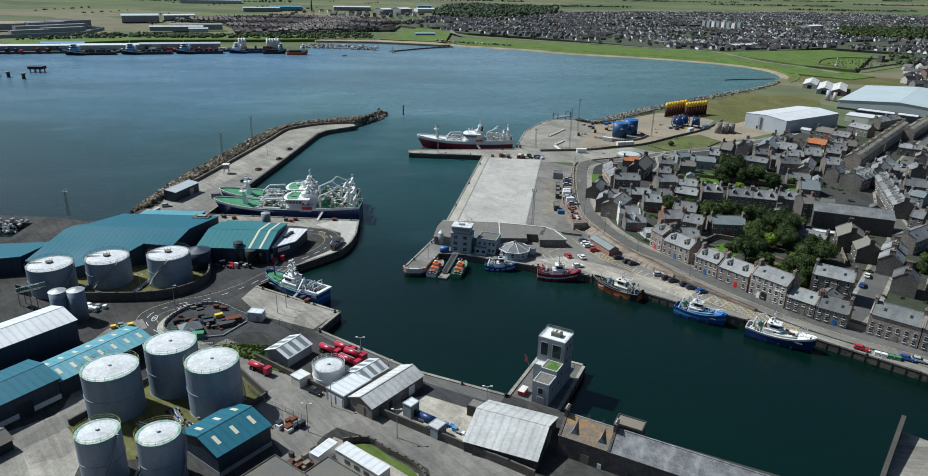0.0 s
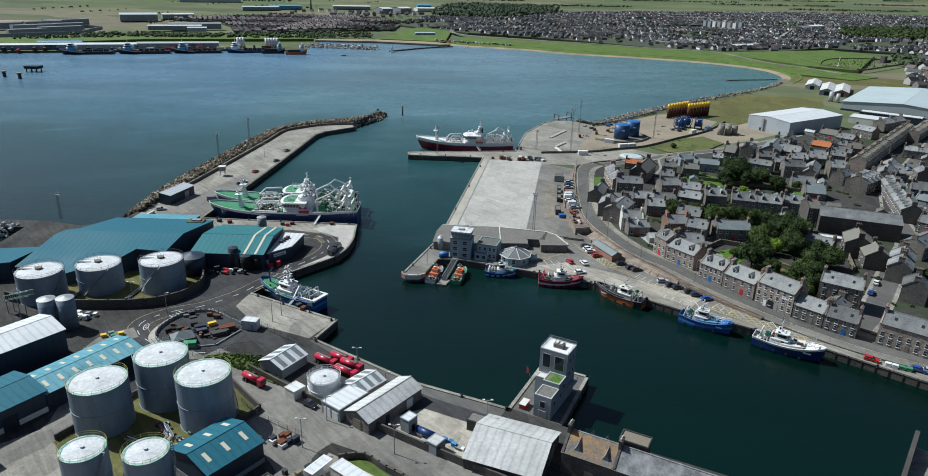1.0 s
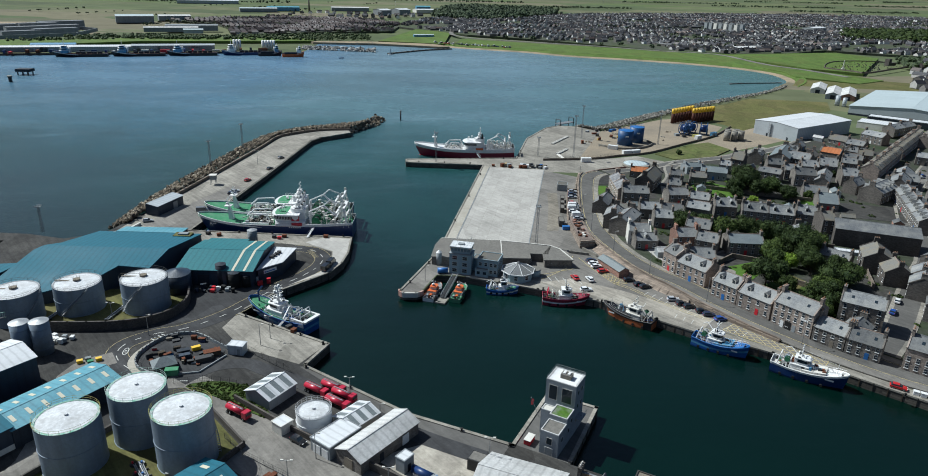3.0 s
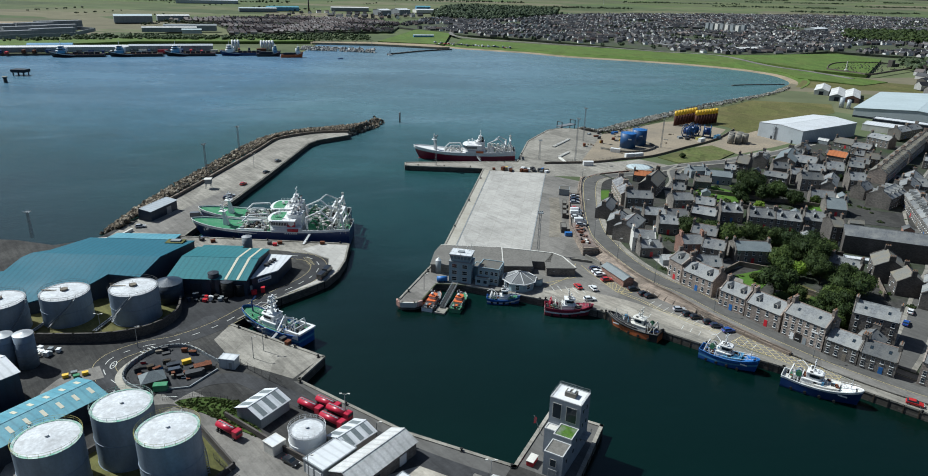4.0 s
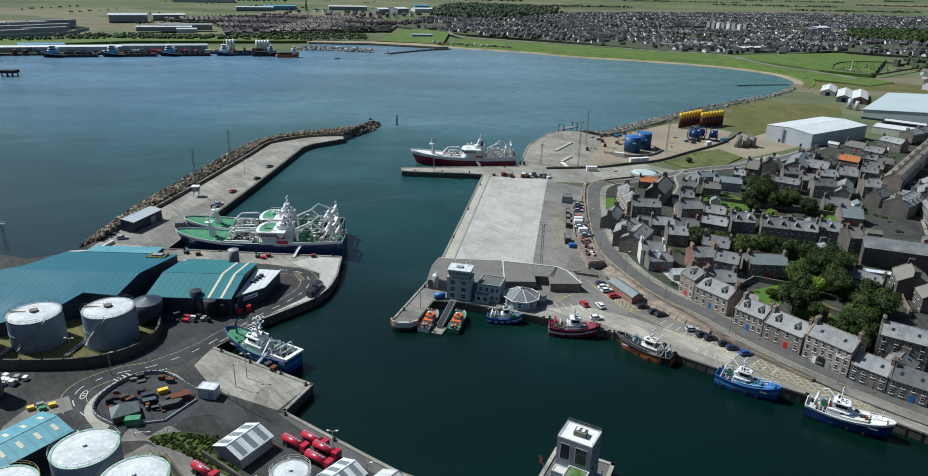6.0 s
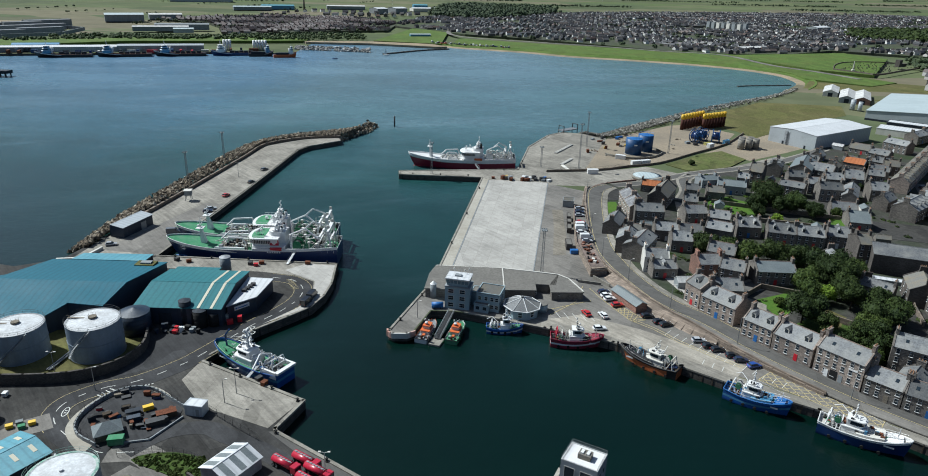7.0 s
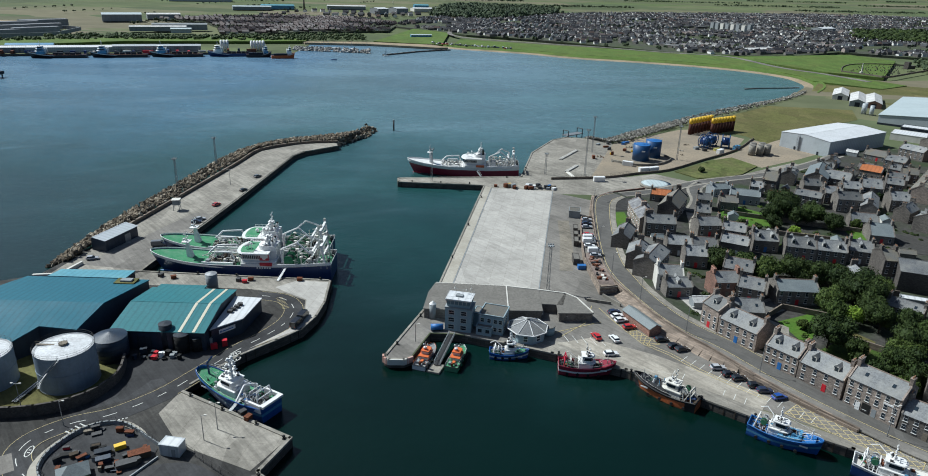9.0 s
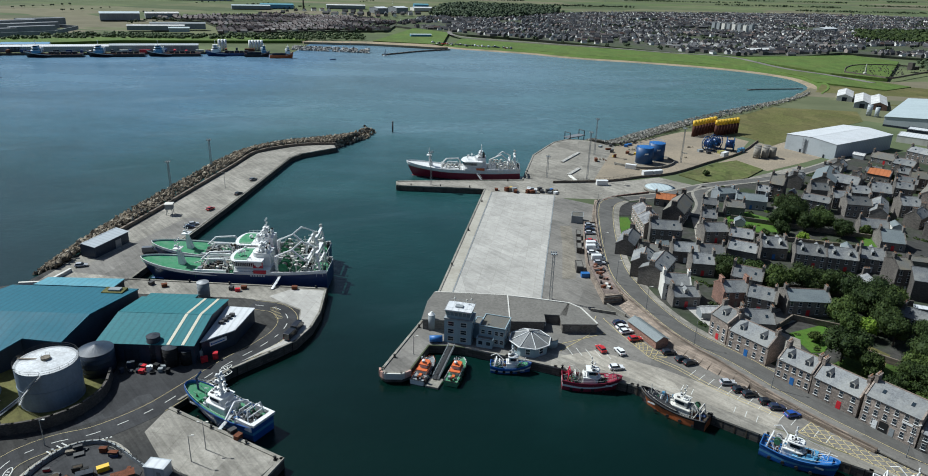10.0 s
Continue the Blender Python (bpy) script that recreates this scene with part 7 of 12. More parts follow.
town_house(155.8, 268.4, 68, 13.1, 10, 6, 9, "dark")
town_house(156.7, 256.8, 73, 10.9, 9, 5, 8, "dark")
town_house(159.4, 245.0, 56, 9.6, 8, 5.6, 8.5, "slate")
town_house(164.8, 252.9, 56, 9.6, 8, 5.6, 8.5, "slate")
town_house(143.7, 273.6, -44, 11.1, 6, 3, 5, "slate")
town_house(228.3, 405.5, 50, 15.7, 9, 6, 9, "terrace")
town_house(238.4, 417.5, 50, 15.7, 9, 6, 9, "terrace")
town_house(248.5, 429.6, 50, 15.7, 9, 6, 9, "terrace")
town_house(258.7, 441.6, 50, 15.7, 9, 6, 9, "terrace")
town_house(271.5, 456.6, 50, 18.4, 9, 6, 9, "terrace")
town_house(283.4, 470.6, 50, 18.4, 9, 6, 9, "terrace")
town_house(295.3, 484.6, 50, 18.4, 9, 6, 9, "terrace")
town_house(307.2, 498.6, 50, 18.4, 9, 6, 9, "terrace")
town_house(216.6, 351.8, -110, 13.8, 9, 6, 9, "dormer")
town_house(211.8, 338.8, -110, 13.8, 9, 6, 9, "dormer")
town_house(207.0, 325.9, -110, 13.8, 9, 6, 9, "dormer")
town_house(202.2, 312.9, -110, 13.8, 9, 6, 9, "dormer")
town_house(225.2, 373.9, 55, 17.8, 9, 6, 9, "slate")
town_house(235.5, 388.5, 55, 17.8, 9, 6, 9, "slate")
town_house(233.4, 382.9, -19, 12.3, 10, 5, 8, "slate")
town_house(229.7, 348.9, -28, 9.9, 10, 5, 8, "slate")
town_house(220.4, 330.2, -48, 7.3, 9, 5, 7, "blue")
town_house(201.1, 297.4, -45, 5.3, 9, 5, 8, "slate")
town_house(183.7, 271.2, 36, 19.9, 9, 5.5, 8, "slate")
town_house(250.0, 465.7, -47, 11.4, 9, 5.5, 8, "slate")
town_house(241.2, 438.4, -29, 8.4, 9, 5.5, 8, "dark")
town_house(277.8, 494.5, -60, 15.4, 9, 5.5, 8, "slate")
town_house(307.3, 524.3, 34, 15.2, 9, 5.5, 8, "slate")
town_house(319.9, 532.9, 34, 15.2, 9, 5.5, 8, "slate")
town_house(315.0, 496.2, 48, 30.9, 9, 5.5, 8, "terrace")
town_house(335.7, 519.1, 48, 30.9, 9, 5.5, 8, "terrace")
town_house(276.9, 438.6, -32, 7.7, 10, 5, 7, "slate")
town_house(283.4, 434.5, -32, 7.7, 10, 5, 7, "slate")
town_house(64.0, 309.5, 72, 12.0, 8, 5.6, 8, "slate")
town_house(121.5, 214.8, 44, 9.0, 7, 4.2, 6.5, "frontg")

# ---- back-lane outbuildings and infill houses of the old town ----
KEEP_CLEAR = [[(96, 250), (148, 236), (152, 284), (134, 302), (92, 312), (90, 300), (118, 290), (112, 270)], [(118, 346), (162, 336), (160, 372), (122, 376)], [(83, 262), (97, 251), (101, 262), (90, 275)], [(96, 304), (97, 319), (120, 315), (119, 302)], [(176, 328), (206, 320), (212, 346), (184, 354)], [(235, 398), (264, 390), (270, 414), (244, 422)], [(164, 220), (200, 210), (208, 234), (176, 248)], [(144, 270), (186, 262), (190, 300), (146, 312)]]
LANES = [STREET_W, STREET_E] + [smooth(p, 4) for p in ([(126, 207), (141, 224), (164, 255), (187, 285), (213, 346), (262, 412), (316, 478), (352, 520)], [(84, 268), (100, 276), (112, 284)], [(104, 374), (112, 392), (116, 412), (124, 424)], [(76, 398), (98, 408), (124, 426), (170, 447), (205, 473), (232, 497)])]


LANE_YARD = [(92, 338), (99, 338), (106, 366), (100, 372), (95, 360)]
CLEAR_PLOT = [(100, 246), (113, 254), (126, 246), (126, 228), (112, 222), (106, 234)]


def free(x, y, r):
    if not inside((x, y), TOWN) or any(inside((x, y), q) for q in KEEP_CLEAR):
        return False
    if any(math.hypot(x - p[0], y - p[1]) < r + 4.5 for lane in LANES for p in lane):
        return False
    for hx, hy, L, D, a in HOUSES:
        c, s = math.cos(radians(a)), math.sin(radians(a))
        u, v = (x - hx) * c + (y - hy) * s, -(x - hx) * s + (y - hy) * c
        if abs(u) < L / 2 + r and abs(v) < D / 2 + r:
            return False
    return True


ri = random.Random(77)
made = 0
for k in range(9000):
    x, y = ri.uniform(60, 330), ri.uniform(150, 500)
    big = made < 75
    L, D = (ri.uniform(8, 13), ri.uniform(6.5, 8.5)) if big else (ri.uniform(4, 7), ri.uniform(3, 4.5))
    if not free(x, y, (L / 2 + 0.6) if big else L / 2):
        continue
    near = min(HOUSES, key=lambda h: math.hypot(h[0] - x, h[1] - y))
    if math.hypot(near[0] - x, near[1] - y) > 26 and y < 300:
        continue
    a = near[4] + ri.choice((0, 0, 0, 90))
    if big:
        e = ri.choice((3.2, 4.8, 5.6))
        ridge, look_of = e + ri.uniform(2.2, 3.0), ri.choice(("slate", "slate", "slate", "dormer", "dark", "warm", "frontg"))
        if inside((x, y), CLEAR_PLOT) or inside((x, y), LANE_YARD):
            HOUSES.append((x, y, L, D, a))
        else:
            town_house(x, y, a, L, D, e, ridge, look_of)
    else:
        HOUSES.append((x, y, L, D, a))
        roofm, wl = ri.choice((("slate", "darkstone"), ("slatewarm", "greystone"), ("greyroof", "greyrender"), ("slategreen", "offwhite"), ("slate", "redstone")))
        sh = shed("outbuilding", x, y, a, L, D, 2.4, 3.7, roofm, wl, "small stone outbuilding in a back yard", category="outbuilding", over=0.15)
        sh.location.z = town_z(x, y) - 0.05
    made += 1
    if made > 118:
        break

# ---- vessels ----
def hull_rings(L, B, dk, bow_rise, stern_rise=0.0, full=0.55, n=22, levels=7, low=-1.6, transom=0.92, rake=0.09, blunt=0.62):
    """Half-breadths and heights of a round-bilged hull, stern at -x: rows of points per station from low to deck edge."""
    rows = []
    for i in range(n + 1):
        s = 1 - (1 - i / n) ** 1.35
        fw = max(0.0, (s - full) / (1 - full))
        deck_b = B / 2 * max(0.0, 1 - fw ** 2.6) ** blunt * (transom + (1 - transom) * min(1, s / 0.25))
        wl_b = B / 2 * (1 - min(1, max(0.0, (s - full * 0.82) / (1 - full * 0.82 - 0.02))) ** 1.7) * (transom * 0.96 + (1 - transom) * min(1, s / 0.3))
        zd = dk + bow_rise * fw ** 1.6 + stern_rise * max(0.0, 1 - s / 0.3) ** 1.5
        row = []
        for k in range(levels + 1):
            u = k / levels
            z = low + (zd - low) * u
            b = wl_b + (deck_b - wl_b) * max(0, (u - 0.25) / 0.75) ** 1.4
            b *= min(1.0, 0.55 + u * 2.2)
            x = -L / 2 + s * L * (1 - rake * (1 - u) ** 1.3)
            row.append(Vector((x, max(b, 0.02), z)))
        rows.append(row)
    return rows


def hull_parts(t, rows, colours, deck_mat, deck_drop=1.0, stripe=None, band=None, inner="white", ends=None):
    """Plating, deck and bulwark rail. colours: material of each level from the keel up."""
    mats = []
    for c in colours:
        if c not in mats:
            mats.append(c)
    if ends and ends[0] not in mats:
        mats.append(ends[0])
    bm = bmesh.new()
    n, lv = len(rows) - 1, len(rows[0]) - 1
    for sgn in (-1, 1):
        vs = [[bm.verts.new((p.x, sgn * p.y, p.z)) for p in r] for r in rows]
        for i in range(n):
            for k in range(lv):
                q = (vs[i][k], vs[i + 1][k], vs[i + 1][k + 1], vs[i][k + 1])
                f = bm.faces.new(q if sgn < 0 else q[::-1])
                f.material_index, f.smooth = mats.index(ends[0] if ends and not ends[1] <= i < ends[2] else colours[k]), True
    a = [bm.verts.new((p.x, -p.y, p.z)) for p in rows[0]]
    b = [bm.verts.new((p.x, p.y, p.z)) for p in rows[0]]
    for k in range(lv):
        bm.faces.new((a[k], a[k + 1], b[k + 1], b[k])).material_index = mats.index(colours[k])
    part("hull", bm, mats, t)
    bm = bmesh.new()
    l = [bm.verts.new((r[-1].x, -r[-1].y * 0.97, r[-1].z - deck_drop)) for r in rows]
    r_ = [bm.verts.new((r[-1].x, r[-1].y * 0.97, r[-1].z - deck_drop)) for r in rows]
    for i in range(n):
        bm.faces.new((l[i], l[i + 1], r_[i + 1], r_[i]))
    bmesh.ops.recalc_face_normals(bm, faces=bm.faces)
    part("deck", bm, deck_mat, t)
    bm = bmesh.new()
    for sgn in (-1, 1):
        lo = [bm.verts.new((r[-1].x - 0.12, sgn * max(0.0, r[-1].y - 0.16), r[-1].z - deck_drop - 0.05)) for r in rows]
        hi = [bm.verts.new((r[-1].x - 0.12, sgn * max(0.0, r[-1].y - 0.16), r[-1].z)) for r in rows]
        for i in range(n):
            bm.faces.new((lo[i], lo[i + 1], hi[i + 1], hi[i]))
    part("bulwark_lining", bm, inner, t)
    bm = bmesh.new()
    for sgn in (-1, 1):
        polyline(bm, [(r[-1].x, sgn * r[-1].y, r[-1].z) for r in rows], 0.14, 4)
    polyline(bm, [(rows[0][-1].x, -rows[0][-1].y, rows[0][-1].z), (rows[0][-1].x, rows[0][-1].y, rows[0][-1].z)], 0.14, 4)
    part("bulwark_rail", bm, band or "white", t)


def rounded(bm, x0, x1, w0, w1, z0, z1, front=0.34, mi=0):
    """A deckhouse tier with a curved, slightly raked front."""
    f = min((x1 - x0) * front, w0 * 0.35)
    lo = [(x0, -w0 / 2)] + [(x1 - f + f * math.sin(math.pi * (i + 0.5) / 9), -w0 / 2 * math.cos(math.pi * (i + 0.5) / 9)) for i in range(9)] + [(x0, w0 / 2)]
    n = len(lo)
    k = w1 / w0
    a = [bm.verts.new((x, y, z0)) for x, y in lo]
    b = [bm.verts.new((x - (0.25 if x > x0 else 0), y * k, z1)) for x, y in lo]
    for i in range(n):
        bm.faces.new((a[i], a[(i + 1) % n], b[(i + 1) % n], b[i])).material_index = mi
    bm.faces.new(b).material_index = mi
    bm.faces.new(a[::-1]).material_index = mi


def hull_band(bm, rows, i0, i1, drop, h, inset=0.93):
    """A raised deck that follows the hull's plan from one station to another."""
    rr = rows[i0:i1 + 1]
    ring_lo = [(r[-1].x - 0.1, -r[-1].y * inset, r[-1].z - drop) for r in rr] + [(r[-1].x - 0.1, r[-1].y * inset, r[-1].z - drop) for r in rr[::-1]]
    lo = [bm.verts.new(p) for p in ring_lo]
    hi = [bm.verts.new((p[0], p[1] * 0.97, p[2] + h)) for p in ring_lo]
    m = len(rr)
    for i in range(2 * m):
        bm.faces.new((lo[i], lo[(i + 1) % (2 * m)], hi[(i + 1) % (2 * m)], hi[i]))
    for i in range(m - 1):
        bm.faces.new((hi[i], hi[i + 1], hi[2 * m - 2 - i], hi[2 * m - 1 - i]))
    bmesh.ops.remove_doubles(bm, verts=bm.verts, dist=0.001)
    bmesh.ops.recalc_face_normals(bm, faces=bm.faces)


def deckhouse(t, tiers, mat="white", top="white", name="wheelhouse"):
    for i, (x0, x1, w, z0, z1, win) in enumerate(tiers):
        bm = bmesh.new()
        rounded(bm, x0, x1, w, w * 0.97, z0, z1)
        h = part(name if i == len(tiers) - 1 else "deckhouse", bm, mat, t)
        bm = bmesh.new()
        rounded(bm, x0 - 0.2, x1 + 0.5, w + 0.5, w + 0.4, z1, z1 + 0.18)
        part("house_top", bm, top, h)
        if win:
            bm = bmesh.new()
            rounded(bm, x0 + (x1 - x0) * 0.18, x1 + 0.04, w + 0.06, w * 0.985 + 0.06, z0 + (z1 - z0) * 0.42, z0 + (z1 - z0) * 0.82)
            part("window_band", bm, "glass", h, "band of dark bridge windows")


def lattice_mast(bm, x, y, z0, h, r=0.12, arms=(0.6, 0.85), span=2.2):
    tube(bm, (x, y, z0), (x, y, z0 + h), r, 6, 0, r * 0.6)
    for a in arms:
        tube(bm, (x, y - span / 2, z0 + h * a), (x, y + span / 2, z0 + h * a), r * 0.6, 5)
        for s in (-1, 1):
            cyl(bm, x, y + s * span / 2, z0 + h * a, z0 + h * a + 0.5, 0.22, 0.18, 8)


def gantry(bm, x, w, z0, h, lean=0.0, r=0.35, cross=(1.0,)):
    for s in (-1, 1):
        tube(bm, (x, s * w / 2, z0), (x + lean, s * w * 0.38, z0 + h), r, 6)
        tube(bm, (x + 2.2, s * w / 2, z0), (x + lean, s * w * 0.38, z0 + h * 0.9), r * 0.6, 6)
    for c in cross:
        tube(bm, (x + lean * c, -w * (0.5 - 0.12 * c), z0 + h * c), (x + lean * c, w * (0.5 - 0.12 * c), z0 + h * c), r, 6)


def crane(bm, x, y, z0, h, reach, ang, r=0.3):
    tube(bm, (x, y, z0), (x, y, z0 + h), r * 1.3, 8)
    c, s = math.cos(radians(ang)), math.sin(radians(ang))
    mid = (x + c * reach * 0.55, y + s * reach * 0.55, z0 + h + reach * 0.28)
    end = (x + c * reach, y + s * reach, z0 + h - reach * 0.05)
    polyline(bm, [(x, y, z0 + h), mid, end], r * 0.8, 6)


def big_trawler(x, y, ang, L, B, hull, upper, deck, label, bulb="midblue", seed=1, scale=1.0):
    t = thing("pelagic_trawler", pose(x, y, WATER, 0, 0, ang), label, "trawler", "pelagic trawlers")
    rnd = random.Random(seed)
    rows = hull_rings(L, B, 5.5, 2.7, 1.2, 0.60, 26, 8, rake=0.075)
    hull_parts(t, rows, [hull] * 8 if seed < 3 else [hull] * 6 + [upper] * 2, deck, 1.1)
    for s in (-1, 1):
        bm = bmesh.new()
        rr = rows[0:11]
        q = [[bm.verts.new((r[-1].x, s * (r[-1].y + o), r[-1].z + z)) for r in rr] for o, z in ((0.03, -0.35), (0.03, 0.75), (-0.25, 0.75), (-0.25, -0.9))]
        for a in range(3):
            for i in range(len(rr) - 1):
                bm.faces.new((q[a][i], q[a][i + 1], q[a + 1][i + 1], q[a + 1][i]))
        part("side_bulwark", bm, "white", t, "high white bulwark along the after deck")
    # forecastle deck
    bm = bmesh.new()
    k = 15
    l = [bm.verts.new((r[-1].x, -r[-1].y * 0.96, r[-1].z - 0.5)) for r in rows[k:]]
    r_ = [bm.verts.new((r[-1].x, r[-1].y * 0.96, r[-1].z - 0.5)) for r in rows[k:]]
    for i in range(len(l) - 1):
        bm.faces.new((l[i], l[i + 1], r_[i + 1], r_[i]))
    q = [bm.verts.new(v.co - Vector((0.3, 0, 2.0))) for v in (l[0], r_[0])]
    bm.faces.new((l[0], r_[0], q[1], q[0]))
    bmesh.ops.recalc_face_normals(bm, faces=bm.faces)
    part("forecastle_deck", bm, deck, t)
    bm = bmesh.new()
    cyl(bm, 0, 0, 0, 5.0, 1.1, 0.5, 12, m=Matrix.Translation((L / 2 - 7.5, 0, -0.5)) @ Matrix.Rotation(radians(90), 4, "Y"))
    part("bulbous_bow", bm, bulb, t, "painted bulbous bow")
    zf = rows[17][-1].z
    # foremast on a tripod
    bm = bmesh.new()
    xf = L * 0.285
    vs = []
    for p in ((-1.2, -1.2), (1.0, -0.9), (1.0, 0.9), (-1.2, 1.2)):
        vs.append((bm.verts.new((xf + p[0], p[1], zf - 0.4)), bm.verts.new((xf + 0.9 + p[0] * 0.25, p[1] * 0.3, zf + 6.2))))
    for i in range(4):
        bm.faces.new((vs[i][0], vs[(i + 1) % 4][0], vs[(i + 1) % 4][1], vs[i][1]))
    lattice_mast(bm, xf + 0.9, 0, zf + 6.0, 3.6, 0.16, (0.15, 0.65), 3.4)
    box(bm, xf - 0.6, -1.6, zf + 5.4, xf + 2.2, 1.6, zf + 5.65)
    cyl(bm, xf + 0.9, 1.7, zf + 6.6, zf + 7.3, 0.5, 0.35, 10)
    part("foremast", bm, "white", t)
    # fish deck: net hatches, pipes and pumps between forecastle and bridge
    zd = 3.2
    for s in (-1, 1):
        bm = bmesh.new()
        box(bm, L * 0.03, s * B * 0.36 - 0.35, zd, L * 0.20, s * B * 0.36 + 0.35, zd + 1.5)
        part("deck_casing", bm, "white", t)
    bm = bmesh.new()
    polyline(bm, [(L * 0.02, -B * 0.25, zd + 2.0), (L * 0.04, -B * 0.25, zd + 5.2), (L * 0.15, -B * 0.22, zd + 4.8), (L * 0.19, -B * 0.1, zd + 2.4)], 0.36, 8)
    part("fish_pipe", bm, "white", t, "white fish pump pipe")
    bm = bmesh.new()
    polyline(bm, [(L * 0.03, B * 0.2, zd + 2.0), (L * 0.05, B * 0.2, zd + 4.6), (L * 0.13, B * 0.2, zd + 4.6), (L * 0.16, B * 0.2, zd)], 0.36, 8)
    part("fish_pipe", bm, "white", t, "white fish pump pipe")
    for i in range(34):
        bm = bmesh.new()
        u, v = L * (0.015 + 0.15 * rnd.random()), B * rnd.uniform(-0.26, 0.26)
        w, d, h = rnd.uniform(0.8, 2.2), rnd.uniform(0.6, 1.8), rnd.uniform(0.8, 2.2)
        box(bm, u, v, zd, u + w, v + d, zd + h)
        if i % 2:
            cyl(bm, u + w / 2, v + d / 2, zd + h, zd + h + 0.7, 0.4, None, 10)
        part("deck_machinery", bm, rnd.choice(("steel", "greyrender", "deckgreen", "offwhite", "darksteel", "darksteel", "bark", "timber", "darkclad") if seed < 3 else ("white", "offwhite", "greyrender", "steel")), t)
    # superstructure: house, flared bridge with a long window band, casing and mast
    bm = bmesh.new()
    rounded(bm, -L * 0.205, L * 0.004, B * 0.95, B * 0.95, 3.2, 5.9, 0.2)
    part("deckhouse", bm, "white", t)
    bm = bmesh.new()
    rounded(bm, -L * 0.165, L * 0.006, B * 0.86, B * 0.94, 5.9, 8.7, 0.3)
    bridge = part("bridge", bm, "white", t)
    bm = bmesh.new()
    rounded(bm, -L * 0.125, L * 0.006 + 0.06, B * 0.915, B * 0.93, 6.95, 8.3, 0.3)
    part("window_band", bm, "glass", bridge, "band of dark bridge windows")
    bm = bmesh.new()
    for q in range(12):
        for s in (-1, 1):
            box(bm, -L * 0.12 + q * L * 0.0098, s * B * 0.464 - 0.05, 6.9, -L * 0.12 + q * L * 0.0098 + 0.12, s * B * 0.464 + 0.05, 8.35)
    part("window_mullion", bm, "white", bridge)
    # dark panels on the solid side paint the shade of a covered walkway
    bm = bmesh.new()
    for s in (-1, 1):
        box(bm, -L * 0.185, s * B * 0.476 - 0.05, 4.2, -L * 0.115, s * B * 0.476 + 0.05, 5.3)
    part("side_opening", bm, "darksteel", t, "dark panel standing in for the shaded covered walkway")
    bm = bmesh.new()
    rounded(bm, -L * 0.17, L * 0.006 + 0.7, B * 0.97, B * 0.95, 8.7, 9.0, 0.3)
    part("bridge_roof", bm, "white", bridge)
    bm = bmesh.new()
    rounded(bm, -L * 0.085, L * 0.004 - 0.6, B * 0.78, B * 0.78, 9.0, 9.08, 0.3)
    part("roof_walkway", bm, deck, bridge, "painted walking surface on the bridge roof")
    bm = bmesh.new()
    for s in (-1, 1):
        polyline(bm, [(-L * 0.16, s * B * 0.46, 9.9), (-L * 0.03, s * B * 0.46, 9.9)], 0.05, 4)
        for q in range(7):
            tube(bm, (-L * 0.16 + q * L * 0.0217, s * B * 0.46, 9.0), (-L * 0.16 + q * L * 0.0217, s * B * 0.46, 9.9), 0.04, 4)
    part("roof_rail", bm, "white", bridge)
    bm = bmesh.new()
    rounded(bm, -L * 0.20, -L * 0.095, B * 0.5, B * 0.44, 5.9, 10.6, 0.5)
    casing = part("engine_casing", bm, "white", t)
    for s in (-1, 1):
        bm = bmesh.new()
        cyl(bm, -L * 0.178, s * B * 0.15, 10.5, 12.2, 0.7, 0.55, 12)
        part("funnel", bm, "white" if seed < 3 else "black", casing)
        bm = bmesh.new()
        cyl(bm, -L * 0.178, s * B * 0.15, 12.2, 12.7, 0.4, None, 10)
        part("exhaust", bm, "black", casing, "sooty black exhaust")
        bm = bmesh.new()
        box(bm, -L * 0.165 - 0.4, s * B * 0.445 - 0.06, 6.3, -L * 0.12, s * B * 0.445 + 0.06, 8.5)
        panel = part("house_flag_panel", bm, "crimson" if seed < 3 else "white", t, "painted panel abaft the bridge")
        if seed < 3:
            bm = bmesh.new()
            m = Matrix.Translation((-L * 0.145, s * (B * 0.445 + 0.1), 7.4)) @ Matrix.Rotation(radians(90), 4, "X")
            cyl(bm, 0, 0, -0.05, 0.05, 0.75, None, 16, m=m)
            part("badge", bm, "white", panel, "plain white roundel")
        bm = bmesh.new()
        for q in range(8):
            m = Matrix.Translation((-L * 0.10 + q * L * 0.0125, s * (B * 0.475), 4.9)) @ Matrix.Rotation(radians(90), 4, "X")
            cyl(bm, 0, 0, -0.06, 0.06, 0.25, None, 8, m=m)
        part("porthole", bm, "glass", t)
        bm = bmesh.new()
        cyl(bm, -L * 0.15 - 1.9, s * B * 0.42, 4.0, 5.3, 0.55, 0.35, 10, m=None)
        part("raft_canister", bm, "white", t)
        bm = bmesh.new()
        m = Matrix.Translation((-L * 0.155, s * B * 0.462, 5.0)) @ Matrix.Rotation(radians(90), 4, "Y")
        cyl(bm, 0, 0, -2.2, 2.2, 0.8, 0.7, 12, m=m)
        part("rescue_boat", bm, "orange" if seed == 3 else "red", t, "red rescue boat in its davit")
    for q in range(4):
        bm = bmesh.new()
        m = Matrix.Translation((-L * 0.08 + rnd.uniform(-3.6, 3.2), rnd.uniform(-3.6, 3.6), 9.2 + rnd.uniform(0.6, 2.2)))
        bmesh.ops.create_uvsphere(bm, u_segments=10, v_segments=6, radius=rnd.uniform(0.35, 0.75), matrix=m)
        tube(bm, m.to_translation(), (m.to_translation().x, m.to_translation().y, 9.0), 0.12, 6)
